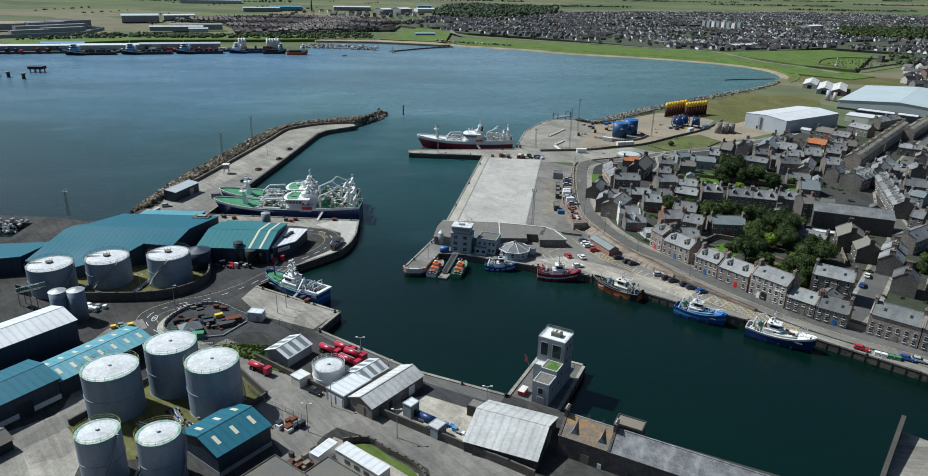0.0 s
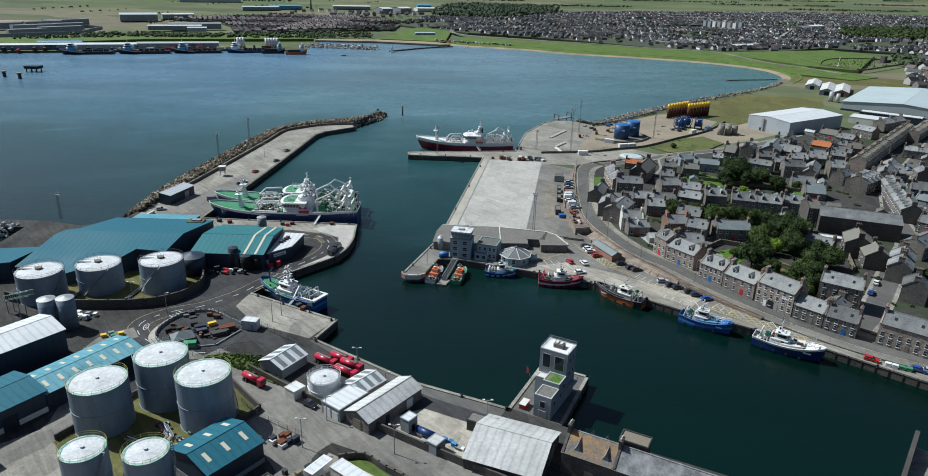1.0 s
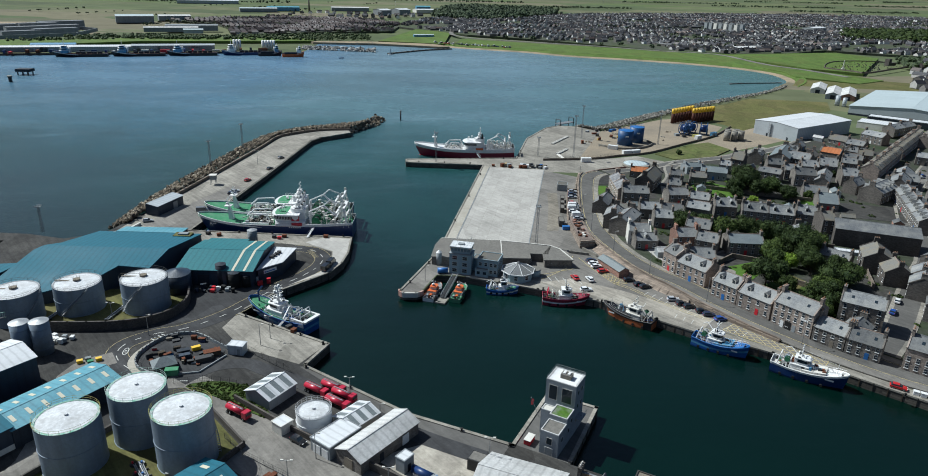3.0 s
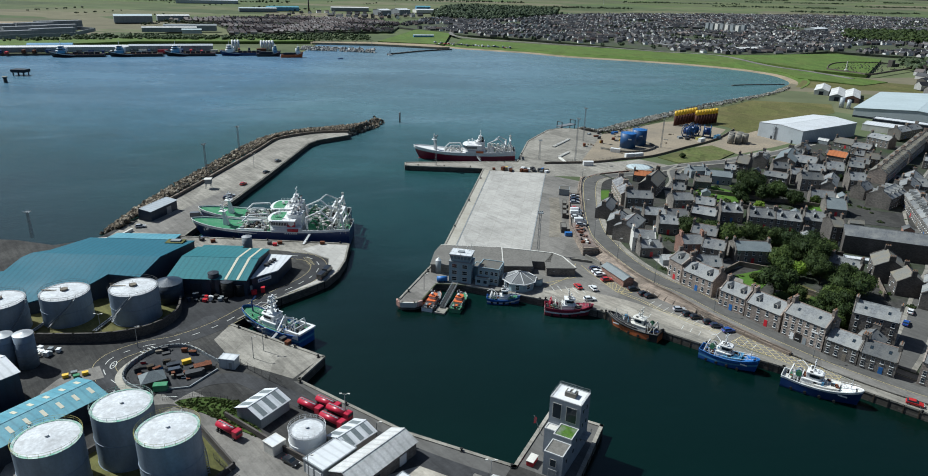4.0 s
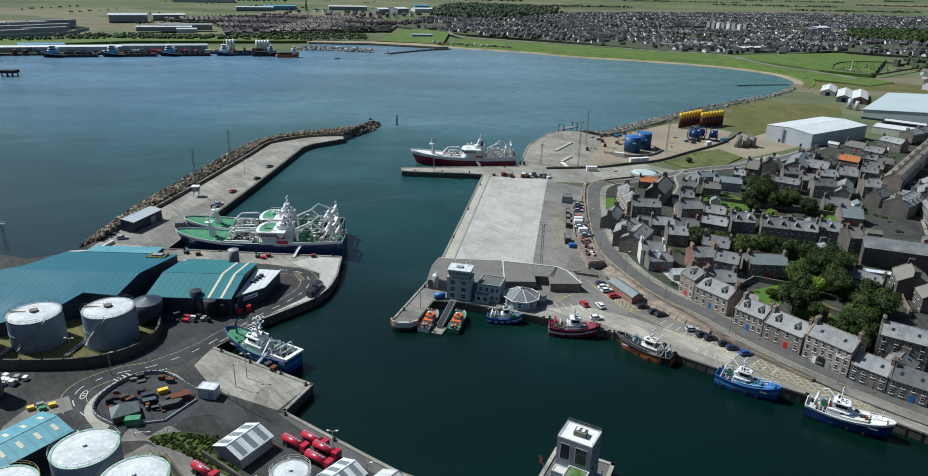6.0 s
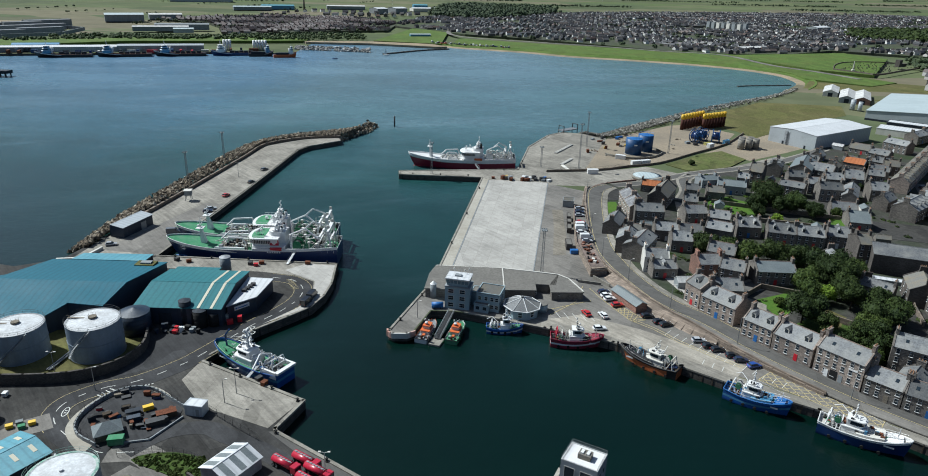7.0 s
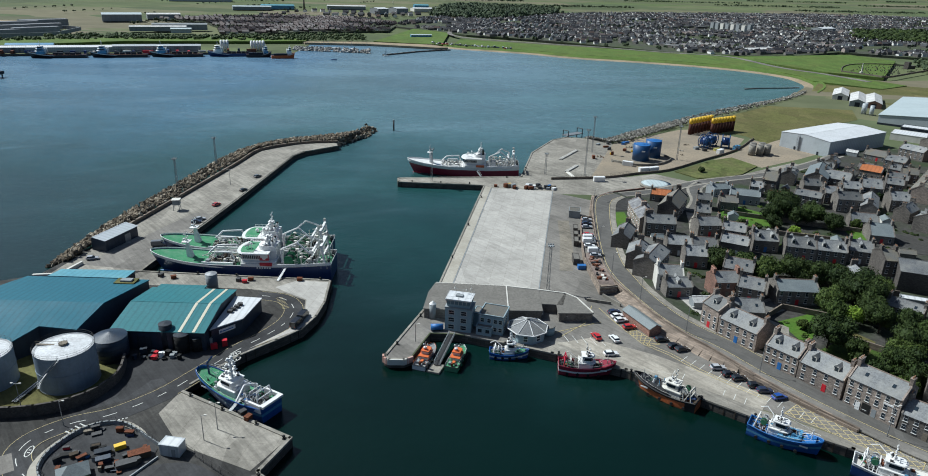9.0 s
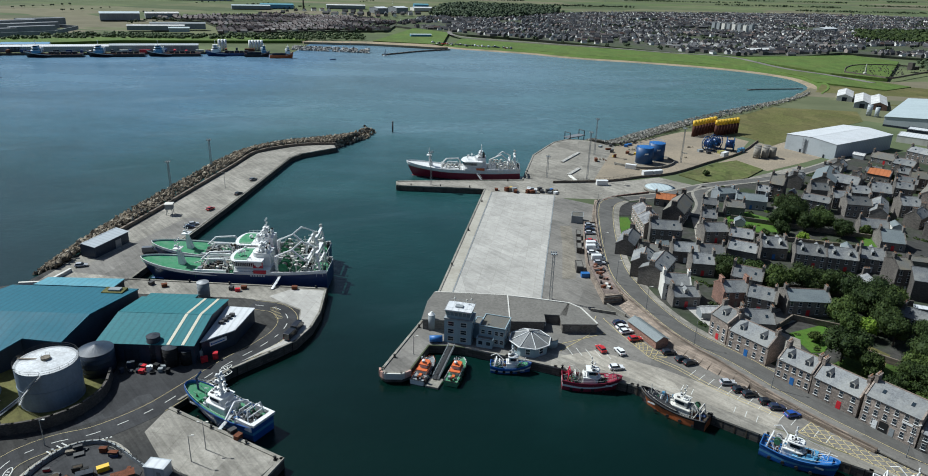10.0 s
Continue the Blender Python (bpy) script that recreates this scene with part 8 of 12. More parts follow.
        part("aerial_dome", bm, "white", t, "white aerial dome on a post")
    bm = bmesh.new()
    xm = -L * 0.135
    vs = [(bm.verts.new((xm + p[0], p[1], 9.0)), bm.verts.new((xm - 1.4 + p[0] * 0.45, p[1] * 0.4, 13.6))) for p in ((-1.4, -1.1), (1.4, -1.0), (1.4, 1.0), (-1.4, 1.1))]
    for i in range(4):
        bm.faces.new((vs[i][0], vs[(i + 1) % 4][0], vs[(i + 1) % 4][1], vs[i][1]))
    bm.faces.new([v[1] for v in vs])
    for z, w, dx in ((11.0, 5.2, -0.6), (12.6, 3.8, -1.1), (13.6, 2.4, -1.4)):
        box(bm, xm + dx - 0.9, -w / 2, z, xm + dx + 1.2, w / 2, z + 0.22)
        for s in (-1, 1):
            cyl(bm, xm + dx + 0.2, s * w * 0.42, z + 0.22, z + 0.8, 0.3, 0.2, 10)
    lattice_mast(bm, xm - 1.4, 0, 13.6, 3.6, 0.16, (0.35, 0.8), 2.6)
    part("main_mast", bm, "white", t, "white raked mast with radar platforms and domes")
    # net drums
    for i, (u, r) in enumerate(((-0.265, 1.6), (-0.335, 1.45))):
        bm = bmesh.new()
        for v in (-0.28, 0.06):
            m = Matrix.Translation((L * u, B * v, 5.6)) @ Matrix.Rotation(radians(-90), 4, "X")
            cyl(bm, 0, 0, 0, B * 0.24, r * 0.75, None, 16, 1, m=m)
            for w in (0, B * 0.24):
                cyl(bm, 0, 0, w - 0.08, w + 0.08, r * 1.15, None, 18, 0, m=m)
        part("net_drum", bm, ["deckgreen" if seed != 3 else "white", "darksteel"], t, "large net drum")
    bm = bmesh.new()
    box(bm, -L * 0.47, -B * 0.40, 3.0, -L * 0.21, B * 0.40, 4.0)
    part("winch_deck", bm, "greyrender" if seed < 3 else "offwhite", t)
    for nm, gx, gw, gh, th, lean in (("stern_gantry", -0.47, 0.80, 7.8, 0.75, 1.4), ("net_gantry", -0.385, 0.74, 5.6, 0.55, -1.0)):
        bm = bmesh.new()
        for s in (-1, 1):
            a_ = [(L * gx + p * th * 0.5, s * B * gw / 2 + q * th * 0.42) for p, q in ((-1, -1), (1, -1), (1, 1), (-1, 1))]
            lo = [bm.verts.new((*p, 3.9)) for p in a_]
            hi = [bm.verts.new((p[0] + lean, p[1] * 0.9, 3.9 + gh)) for p in a_]
            for i in range(4):
                bm.faces.new((lo[i], lo[(i + 1) % 4], hi[(i + 1) % 4], hi[i]))
            bm.faces.new(hi)
            tube(bm, (L * gx + 4.0, s * B * gw / 2, 3.9), (L * gx + lean, s * B * gw * 0.46, 3.9 + gh * 0.8), th * 0.22, 6)
        box(bm, L * gx + lean - th * 0.6, -B * gw * 0.47, 3.9 + gh - 0.2, L * gx + lean + th * 0.6, B * gw * 0.47, 3.9 + gh + th * 0.7)
        box(bm, L * gx + lean * 0.55 - th * 0.35, -B * gw * 0.47, 3.9 + gh * 0.55, L * gx + lean * 0.55 + th * 0.35, B * gw * 0.47, 3.9 + gh * 0.55 + th * 0.6)
        bmesh.ops.recalc_face_normals(bm, faces=bm.faces)
        part(nm, bm, "white", t)
    for s in (-1, 1):
        bm = bmesh.new()
        box(bm, -L * 0.488, s * B * 0.30 - 1.5, 4.4, -L * 0.483, s * B * 0.30 + 1.5, 7.6)
        part("trawl_door", bm, "darksteel", t, "dark steel trawl door hung at the stern")
        bm = bmesh.new()
        m = Matrix.Translation((-L * 0.45, s * B * 0.28, 3.9 + 9.6)) @ Matrix.Rotation(radians(90), 4, "X")
        cyl(bm, 0, 0, -0.3, 0.3, 0.6, None, 12, m=m)
        part("hanging_block", bm, "offwhite", t)
    bm = bmesh.new()
    crane(bm, -L * 0.235, B * 0.30, 5.0, 5.2, 11.0, 168, 0.42)
    part("deck_crane", bm, "white", t)
    bm = bmesh.new()
    crane(bm, -L * 0.41, -B * 0.3, 4.0, 7.0, 8.5, 25, 0.36)
    part("deck_crane", bm, "white", t)
    for i in range(5):
        bm = bmesh.new()
        for q in range(6):
            cyl(bm, -L * (0.25 + 0.035 * i) + rnd.uniform(-1, 1), rnd.uniform(-B * 0.34, B * 0.34), 4.0, 4.0 + rnd.uniform(0.4, 1.2), rnd.uniform(0.7, 1.4), 0.3, 8)
        part("trawl_net", bm, ("black", "deckgreen", "darksteel", "bark", "black")[i], t, "heaped dark fishing nets")
    for i in range(9):
        bm = bmesh.new()
        u, v = -L * (0.24 + 0.22 * rnd.random()), B * rnd.uniform(-0.38, 0.36)
        h = rnd.uniform(0.8, 2.6)
        box(bm, u, v, 4.0, u + rnd.uniform(0.6, 2.0), v + rnd.uniform(0.5, 1.2), 4.0 + h)
        part("stern_machinery", bm, rnd.choice(("white", "steel", "greyrender", "darksteel")), t)
    bm = bmesh.new()
    for i in range(44):
        u, v = -L * rnd.uniform(0.24, 0.485), B * rnd.uniform(-0.42, 0.42)
        h = rnd.uniform(1.5, 5.5)
        tube(bm, (u, v, 3.9), (u + rnd.uniform(-0.6, 0.6), v, 3.9 + h), rnd.uniform(0.06, 0.15), 5)
        tube(bm, (u, v, 3.9 + h), (u + rnd.uniform(-3, 3), v + rnd.uniform(-2, 2), 3.9 + h * rnd.uniform(0.7, 1.1)), rnd.uniform(0.05, 0.12), 5)
        if i % 3 == 0:
            box(bm, u - 0.5, v - 0.5, 3.9 + h, u + 0.5, v + 0.5, 3.9 + h + 0.5)
    part("stern_rigging", bm, "offwhite", t, "white tangle of stern posts and blocks")
    bm = bmesh.new()
    for i in range(26):
        u, v = L * rnd.uniform(0.02, 0.19), B * rnd.uniform(-0.36, 0.36)
        h = rnd.uniform(1.0, 3.2)
        tube(bm, (u, v, 3.2), (u, v, 3.2 + h), rnd.uniform(0.06, 0.16), 5)
        tube(bm, (u, v, 3.2 + h), (u + rnd.uniform(-3, 3), v + rnd.uniform(-2, 2), 3.2 + h * rnd.uniform(0.5, 1.0)), rnd.uniform(0.1, 0.22), 6)
    part("deck_pipework", bm, "offwhite", t, "pale pipework over the fish deck")
    for ii in range(5):
        bm = bmesh.new()
        u, v = L * (0.33 + 0.025 * ii), B * (-0.12 + 0.06 * (ii % 4))
        mm = Matrix.Translation((u, v, zf - 1.5)) @ Matrix.Rotation(radians(-90), 4, "X")
        cyl(bm, 0, 0, -0.8, 0.8, 0.45, None, 10, m=mm)
        box(bm, u - 0.5, v - 0.9, zf - 2.4, u + 0.5, v + 0.9, zf - 1.9)
        part("anchor_winch", bm, "deckgreen" if ii % 2 else "white", t)
    bm = bmesh.new()
    for s in (-1, 1):
        for z in (4.9, 5.4):
            polyline(bm, [(-L * 0.48, s * B * 0.46, z), (-L * 0.22, s * B * 0.49, z)], 0.05, 4)
        for i in range(9):
            tube(bm, (-L * 0.48 + i * L * 0.0325, s * B * 0.465, 3.9), (-L * 0.48 + i * L * 0.0325, s * B * 0.465, 5.4), 0.05, 4)
    part("deck_rail", bm, "white", t)
    bm = bmesh.new()
    for s in (-1, 1):
        for k2 in range(6):
            box(bm, -L * 0.18 + k2 * 0.9, s * (B * 0.505) - 0.04, 3.5, -L * 0.18 + k2 * 0.9 + 0.55, s * (B * 0.505) + 0.04, 4.0)
    part("registration_bars", bm, "white", t, "white registration bars")
    for ob in t.children:
        if ob.name.split(".")[0] not in ("hull", "deck", "bulwark_rail", "bulwark_lining", "side_bulwark", "forecastle_deck", "bulbous_bow", "foremast", "anchor_winch", "trawl_door"):
            ob.location.z += 1.1
    return t


big_trawler(-82.6, 301.6, 180.5, 67.0, 13.5, "hullnavy", "white", "deckgreen", "large navy-hulled pelagic trawler with green decks and white bridge", seed=1)
big_trawler(-85.6, 316.4, 181.0, 66.0, 13.5, "hullnavy", "white", "deckgreen", "large navy pelagic trawler moored outside another, green decks", seed=2)
big_trawler(-4.0, 443.0, 179.0, 62.0, 12.6, "hullred", "white", "white", "large maroon and white pelagic trawler beside the jetty", bulb="red", seed=3)


def fishing_boat(x, y, ang, L, B, hull, upper, deck, label, house="white", aft=False, seed=1, gear="white", shelter=None, category="fishing boat", stripe="white", fb=1.0, ends=None, blunt=0.7, wh=None, gallows=None):
    t = thing("fishing_boat", pose(x, y, WATER, 0, 0, ang), label, category, "moored fishing boats")
    rnd = random.Random(seed)
    k = L / 20.0
    rows = hull_rings(L, B, 2.3 * fb * k ** 0.6, 1.9 * k ** 0.7, 0.55, 0.42, 18, 7, -1.2, 0.86, 0.06, blunt)
    hull_parts(t, rows, [hull, hull, hull, hull, stripe, hull, upper], deck, 0.7, band=upper, inner=upper, ends=ends)
    zd = rows[6][-1].z - 0.7
    x0 = L * wh if wh is not None else (-L * 0.34 if aft else -L * 0.06)
    ln = L * 0.24
    deckhouse(t, [(x0 - ln * 0.2, x0 + ln * 0.9, B * 0.62, zd, zd + 1.9, False), (x0, x0 + ln * 0.8, B * 0.52, zd + 1.9, zd + 3.9, True)], house, house)
    for ob in [o for o in t.children if o.name.startswith('wheelhouse')]:
        ob.children[0].name = 'wheelhouse_top'
    bm = bmesh.new()
    lattice_mast(bm, x0 + ln * 0.3, 0, zd + 4.0, 4.2 * k ** 0.5, 0.11, (0.35, 0.7), 1.6)
    cyl(bm, x0 + ln * 0.3, 0.0, zd + 4.0, zd + 4.8, 0.4, 0.25, 8)
    part("mast", bm, gear, t)
    for i in range(7):
        bm = bmesh.new()
        u, v = x0 + ln * rnd.uniform(0.05, 0.7), B * rnd.uniform(-0.22, 0.22)
        if i % 2:
            tube(bm, (u, v, zd + 4.0), (u, v, zd + 4.0 + rnd.uniform(0.8, 2.2)), 0.06, 5)
            bmesh.ops.create_uvsphere(bm, u_segments=8, v_segments=6, radius=0.32, matrix=Matrix.Translation((u, v, zd + 5.0)))
        else:
            box(bm, u - 0.35, v - 0.25, zd + 4.05, u + 0.35, v + 0.25, zd + 4.4)
        part("roof_fitting", bm, "white" if i % 3 else "darksteel", t)
    for sx in (-L * 0.30, x0 - ln * 0.25):
        bm = bmesh.new()
        gantry(bm, sx, B * 0.62, zd, 3.0 * k ** 0.5, 0.2, 0.13, (0.7, 1.0))
        part("net_gantry", bm, gear, t)
    if shelter:
        bm = bmesh.new()
        hull_band(bm, rows, *((6, 11) if aft else (1, 5)), 0.7, 1.3 if aft else 1.9)
        part("shelter_deck", bm, shelter, t)
        st0, st1 = (6, 11) if aft else (1, 5)
        for i in range(14):
            bm = bmesh.new()
            r0 = rows[st0 + int(rnd.random() * (st1 - st0))][-1]
            zz = r0.z - 0.7 + (1.3 if aft else 1.9)
            u, v = r0.x + rnd.uniform(0, 0.8), r0.y * rnd.uniform(-0.8, 0.75)
            q = rnd.random()
            if q < 0.4:
                box(bm, u - 0.4, v - 0.3, zz, u + rnd.uniform(0.1, 0.6), v + rnd.uniform(0.1, 0.5), zz + rnd.uniform(0.3, 1.1))
            elif q < 0.7:
                cyl(bm, u, v, zz, zz + rnd.uniform(0.5, 1.4), rnd.uniform(0.15, 0.4), 0.15, 8)
            else:
                tube(bm, (u, v, zz), (u + rnd.uniform(-0.6, 0.6), v + rnd.uniform(-0.6, 0.6), zz + rnd.uniform(1.0, 2.6)), 0.08, 5)
            part("deck_gear", bm, rnd.choice(("white", "offwhite", "darksteel", "greyrender", "hullpale", "midblue", "rust")), t)
    bm = bmesh.new()
    hull_band(bm, rows, 11, 15, 0.45, 0.42, 0.9)
    part("whaleback", bm, deck if deck == "deckgreen" else upper, t, "raised foredeck")
    bm = bmesh.new()
    gantry(bm, -L * 0.43, B * 0.7, zd, 3.8 * k ** 0.5, 0.8, 0.16, (0.6, 1.0))
    part("stern_gantry", bm, gallows or gear, t)
    bm = bmesh.new()
    tube(bm, (L * 0.34, 0, zd), (L * 0.35, 0, zd + 4.8 * k ** 0.5), 0.1, 5)
    tube(bm, (L * 0.35, 0, zd + 4.4 * k ** 0.5), (x0 + ln * 0.5, 0, zd + 6.2 * k ** 0.5), 0.03, 4)
    tube(bm, (L * 0.35, 0, zd + 3.6 * k ** 0.5), (L * 0.22, 0, zd + 2.4), 0.08, 5)
    part("foremast", bm, gear, t)
    bm = bmesh.new()
    crane(bm, -L * 0.2, B * 0.2, zd + (1.9 if shelter else 0), 2.2, 4.0, 150, 0.13)
    part("power_block_crane", bm, gear, t)
    for i, (u, v) in enumerate(((-0.3, -0.2), (-0.3, 0.15), (0.24, -0.12), (0.27, 0.12))):
        bm = bmesh.new()
        m = Matrix.Translation((L * u, B * v, zd + 0.8 + (1.9 if shelter and u < 0 else 0))) @ Matrix.Rotation(radians(-90), 4, "X")
        cyl(bm, 0, 0, -0.5, 0.5, 0.5, None, 12, 1, m=m)
        for w in (-0.5, 0.5):
            cyl(bm, 0, 0, w - 0.05, w + 0.05, 0.75, None, 14, 0, m=m)
        part("net_drum" if u < 0 else "winch", bm, [gear if i % 2 else "deckgreen", "darksteel"], t)
    for i in range(16):
        bm = bmesh.new()
        u, v = L * rnd.choice((rnd.uniform(-0.42, -0.2), rnd.uniform(0.16, 0.30))), B * rnd.uniform(-0.3, 0.2)
        zz = zd + (1.9 if shelter and u < -0.1 * L and u > -0.36 * L else 0)
        box(bm, u, v, zz, u + rnd.uniform(0.5, 1.2), v + rnd.uniform(0.4, 0.9), zz + rnd.uniform(0.4, 0.9))
        part("fish_box", bm, rnd.choice(("midblue", "darksteel", "greyrender", "white", "rust", "darksteel", "hullpale", "timber")), t)
    bm = bmesh.new()
    for i in range(int(10 + 14 * k)):
        u, v = L * rnd.uniform(-0.44, 0.36), B * rnd.uniform(-0.36, 0.36) * (0.6 if L * 0.2 < L * 0.36 else 1)
        h = rnd.uniform(0.8, 3.2)
        tube(bm, (u, v, zd), (u + rnd.uniform(-0.3, 0.3), v, zd + h), 0.05, 4)
        tube(bm, (u, v, zd + h), (u + rnd.uniform(-1.6, 1.6), v * 0.6, zd + h * rnd.uniform(0.6, 1.1)), 0.04, 4)
    for s2 in (-1, 1):
        polyline(bm, [(r[-1].x, s2 * r[-1].y * 0.96, r[-1].z + 0.7) for r in rows[2:-2]], 0.035, 4)
    part("rigging", bm, gear, t, "posts, rails and stays")
    for i in range(3):
        bm = bmesh.new()
        u = L * (-0.40 + 0.06 * i)
        for q in range(5):
            cyl(bm, u + rnd.uniform(-0.8, 0.8), rnd.uniform(-B * 0.3, B * 0.3), zd, zd + rnd.uniform(0.4, 1.0), rnd.uniform(0.5, 0.9), 0.2, 8)
        part("trawl_net", bm, rnd.choice(("deckgreen", "rust", "darksteel", "hullnavy")), t, "heaped fishing nets")
    for s in (-1, 1):
        bm = bmesh.new()
        box(bm, L * 0.22, s * B * 0.40 - 0.05, zd + 0.1, L * 0.33, s * B * 0.40 + 0.05, zd + 0.5)
        part("registration_bar", bm, "white", t, "white registration bar")
    for s in (-1, 1):
        for i in range(4):
            bm = bmesh.new()
            m = Matrix.Translation((L * (-0.35 + 0.18 * i), s * (B * 0.52), 0.7)) @ Matrix.Rotation(radians(90), 4, "X")
            cyl(bm, 0, 0, -0.15, 0.15, 0.42, None, 10, m=m)
            part("tyre_fender", bm, "black", t)
    return t


# stern trawler at the concrete berth
t = fishing_boat(-59.6, 221.2, 150.5, 26.5, 8.0, "hullblue", "hullblue", "deckgreen", "blue stern trawler with green deck and white wheelhouse", seed=4, shelter=None, fb=1.3, stripe="hullpale", blunt=0.5)
rg = random.Random(404)
for k in range(34):
    bm = bmesh.new()
    u, v = (rg.uniform(3.4, 10.2), rg.uniform(-2.5, 2.5)) if k % 3 else (rg.uniform(-12, -3.5), rg.uniform(-3.0, 3.0))
    w, h = rg.uniform(0.25, 0.75), rg.uniform(0.5, 1.5)
    box(bm, u - w, v - w * 0.7, 2.6, u + w, v + w * 0.7, 3.3 + h)
    if k % 2:
        cyl(bm, u, v, 3.3 + h, 3.9 + h, 0.25, 0.1, 8)
    part("deck_gear", bm, rg.choice(("white", "deckgreen", "greyrender", "offwhite", "darksteel", "midblue", "deckgreen")), t)
for s in (-1, 1):
    bm = bmesh.new()
    box(bm, -13.0, s * 3.3 - 0.3, 2.8, -7.5, s * 3.3 + 0.3, 4.9)
    part("side_casing", bm, "white", t)
bm = bmesh.new()
crane(bm, -5.2, -2.6, 2.0, 3.4, 8.0, 100, 0.4)
part("deck_crane", bm, "white", t)
bm = bmesh.new()
box(bm, -13.9, -3.5, 4.4, -12.6, 3.5, 5.0)
part("gallows_beam", bm, "white", t)
bm = bmesh.new()
box(bm, -12.2, -2.6, 2.9, -4.6, 2.6, 3.5)
part("trawl_deck", bm, "darksteel", t, "dark trawl deck heaped with nets")
bm = bmesh.new()
cyl(bm, 0.6, 0, 7.4, 12.4, 0.55, 0.25, 10)
for z, w in ((8.6, 3.4), (10.4, 2.6), (11.8, 1.6)):
    box(bm, 0.0, -w / 2, z, 1.4, w / 2, z + 0.18)
    for s in (-1, 1):
        cyl(bm, 0.7, s * w * 0.4, z + 0.18, z + 0.9, 0.4, 0.3, 10)
part("signal_mast", bm, "white", t, "tall white mast with radar platforms")
bm = bmesh.new()
polyline(bm, [(9.0, 0, 3.4), (9.4, 0, 8.2), (7.4, 0, 10.6)], 0.28, 8)
part("bow_crane", bm, "hullnavy", t, "dark blue folding deck crane")
fishing_boat(34.8, 240.2, -4.0, 16.2, 5.4, "hullred", "hullred", "darksteel", "maroon fishing boat with a white wheelhouse and crimson gallows", seed=5, gear="offwhite", gallows="crimson", house="white", fb=1.25, blunt=0.6, wh=-0.1)
fishing_boat(54.3, 229.3, 142.0, 18.5, 5.8, "hullorange", "hullblack", "bark", "orange-brown weathered trawler with black stern", seed=6, gear="offwhite", aft=True, wh=-0.2, stripe="hullorange", shelter="darksteel", house="offwhite", ends=("hullblack", 2, 15), fb=1.1)
fishing_boat(78.8, 210.9, -34.0, 16.8, 5.4, "hullblue", "midblue", "midblue", "bright blue fishing boat with white wheelhouse", stripe="hullpale", seed=7, aft=True, wh=-0.17, shelter="hullpale", house="white", fb=1.3, blunt=0.55)
fishing_boat(99.3, 196.3, -33.2, 20.2, 5.9, "hullnavy", "white", "offwhite", "navy and white fishing boat with tall masts", stripe="hullnavy", seed=8, aft=True, wh=-0.2, shelter="offwhite", house="white", fb=1.3, blunt=0.6)
fishing_boat(13.0, 247.2, -2.0, 11.5, 4.0, "hullblue", "hullblue", "deckgreen", "small blue workboat with a white cabin", seed=9)


def pilot_boat(x, y, ang, L, B, hull, top, label):
    t = thing("pilot_boat", pose(x, y, WATER, 0, 0, ang), label, "pilot boat", "pilot boats")
    rows = hull_rings(L, B, 1.5, 0.7, 0.0, 0.5, 14, 5, -0.7, 0.95, 0.07)
    hull_parts(t, rows, [hull] * 5, "greyrender" if hull == "white" else hull, 0.25, band="black")
    deckhouse(t, [(-L * 0.20, L * 0.16, B * 0.62, 1.3, 2.3, False), (-L * 0.10, L * 0.12, B * 0.5, 2.3, 3.4, True)], "offwhite", top)
    bm = bmesh.new()
    lattice_mast(bm, -L * 0.05, 0, 3.9, 2.4, 0.08, (0.5,), 1.2)
    part("mast", bm, "white", t)
    for s in (-1, 1):
        bm = bmesh.new()
        polyline(bm, [(-L * 0.46, s * B * 0.42, 2.2), (L * 0.3, s * B * 0.42, 2.3), (L * 0.44, s * B * 0.12, 2.7)], 0.05, 4)
        for u in (-0.44, -0.3, -0.16, 0.0, 0.15, 0.3):
            tube(bm, (L * u, s * B * 0.42, 1.4), (L * u, s * B * 0.42, 2.25), 0.035, 4)
        part("rail", bm, "orange" if hull == "white" else "white", t)
        for q in range(4):
            bm = bmesh.new()
            cyl(bm, 0, 0, -0.14, 0.14, 0.34, None, 10, m=Matrix.Translation((L * (-0.34 + 0.2 * q), s * B * 0.51, 0.8)) @ Matrix.Rotation(radians(90), 4, "X"))
            part("tyre_fender", bm, "black", t)
    for u, v, w, h, mt in ((-0.36, 0.2, 0.5, 0.7, "greyrender"), (-0.36, -0.22, 0.45, 0.5, "darksteel"), (-0.28, 0.0, 0.6, 0.45, top), (0.26, 0.0, 0.55, 0.5, "offwhite"), (0.34, 0.1, 0.3, 0.35, "darksteel"), (-0.42, 0.0, 0.35, 0.9, "rust")):
        bm = bmesh.new()
        box(bm, L * u - w, B * v - w * 0.7, 1.2, L * u + w, B * v + w * 0.7, 1.3 + h)
        part("deck_gear", bm, mt, t)
    bm = bmesh.new()
    cyl(bm, -L * 0.02, 0.3, 3.9, 4.35, 0.55, 0.45, 12)
    part("life_raft", bm, "white", t)


pilot_boat(-11.3, 244.4, 73.0, 12.5, 4.2, "white", "orange", "white-hulled pilot boat with an orange cabin")
pilot_boat(-2.3, 244.2, 75.0, 12.5, 4.2, "deckgreen", "orange", "green-hulled pilot boat with an orange cabin")

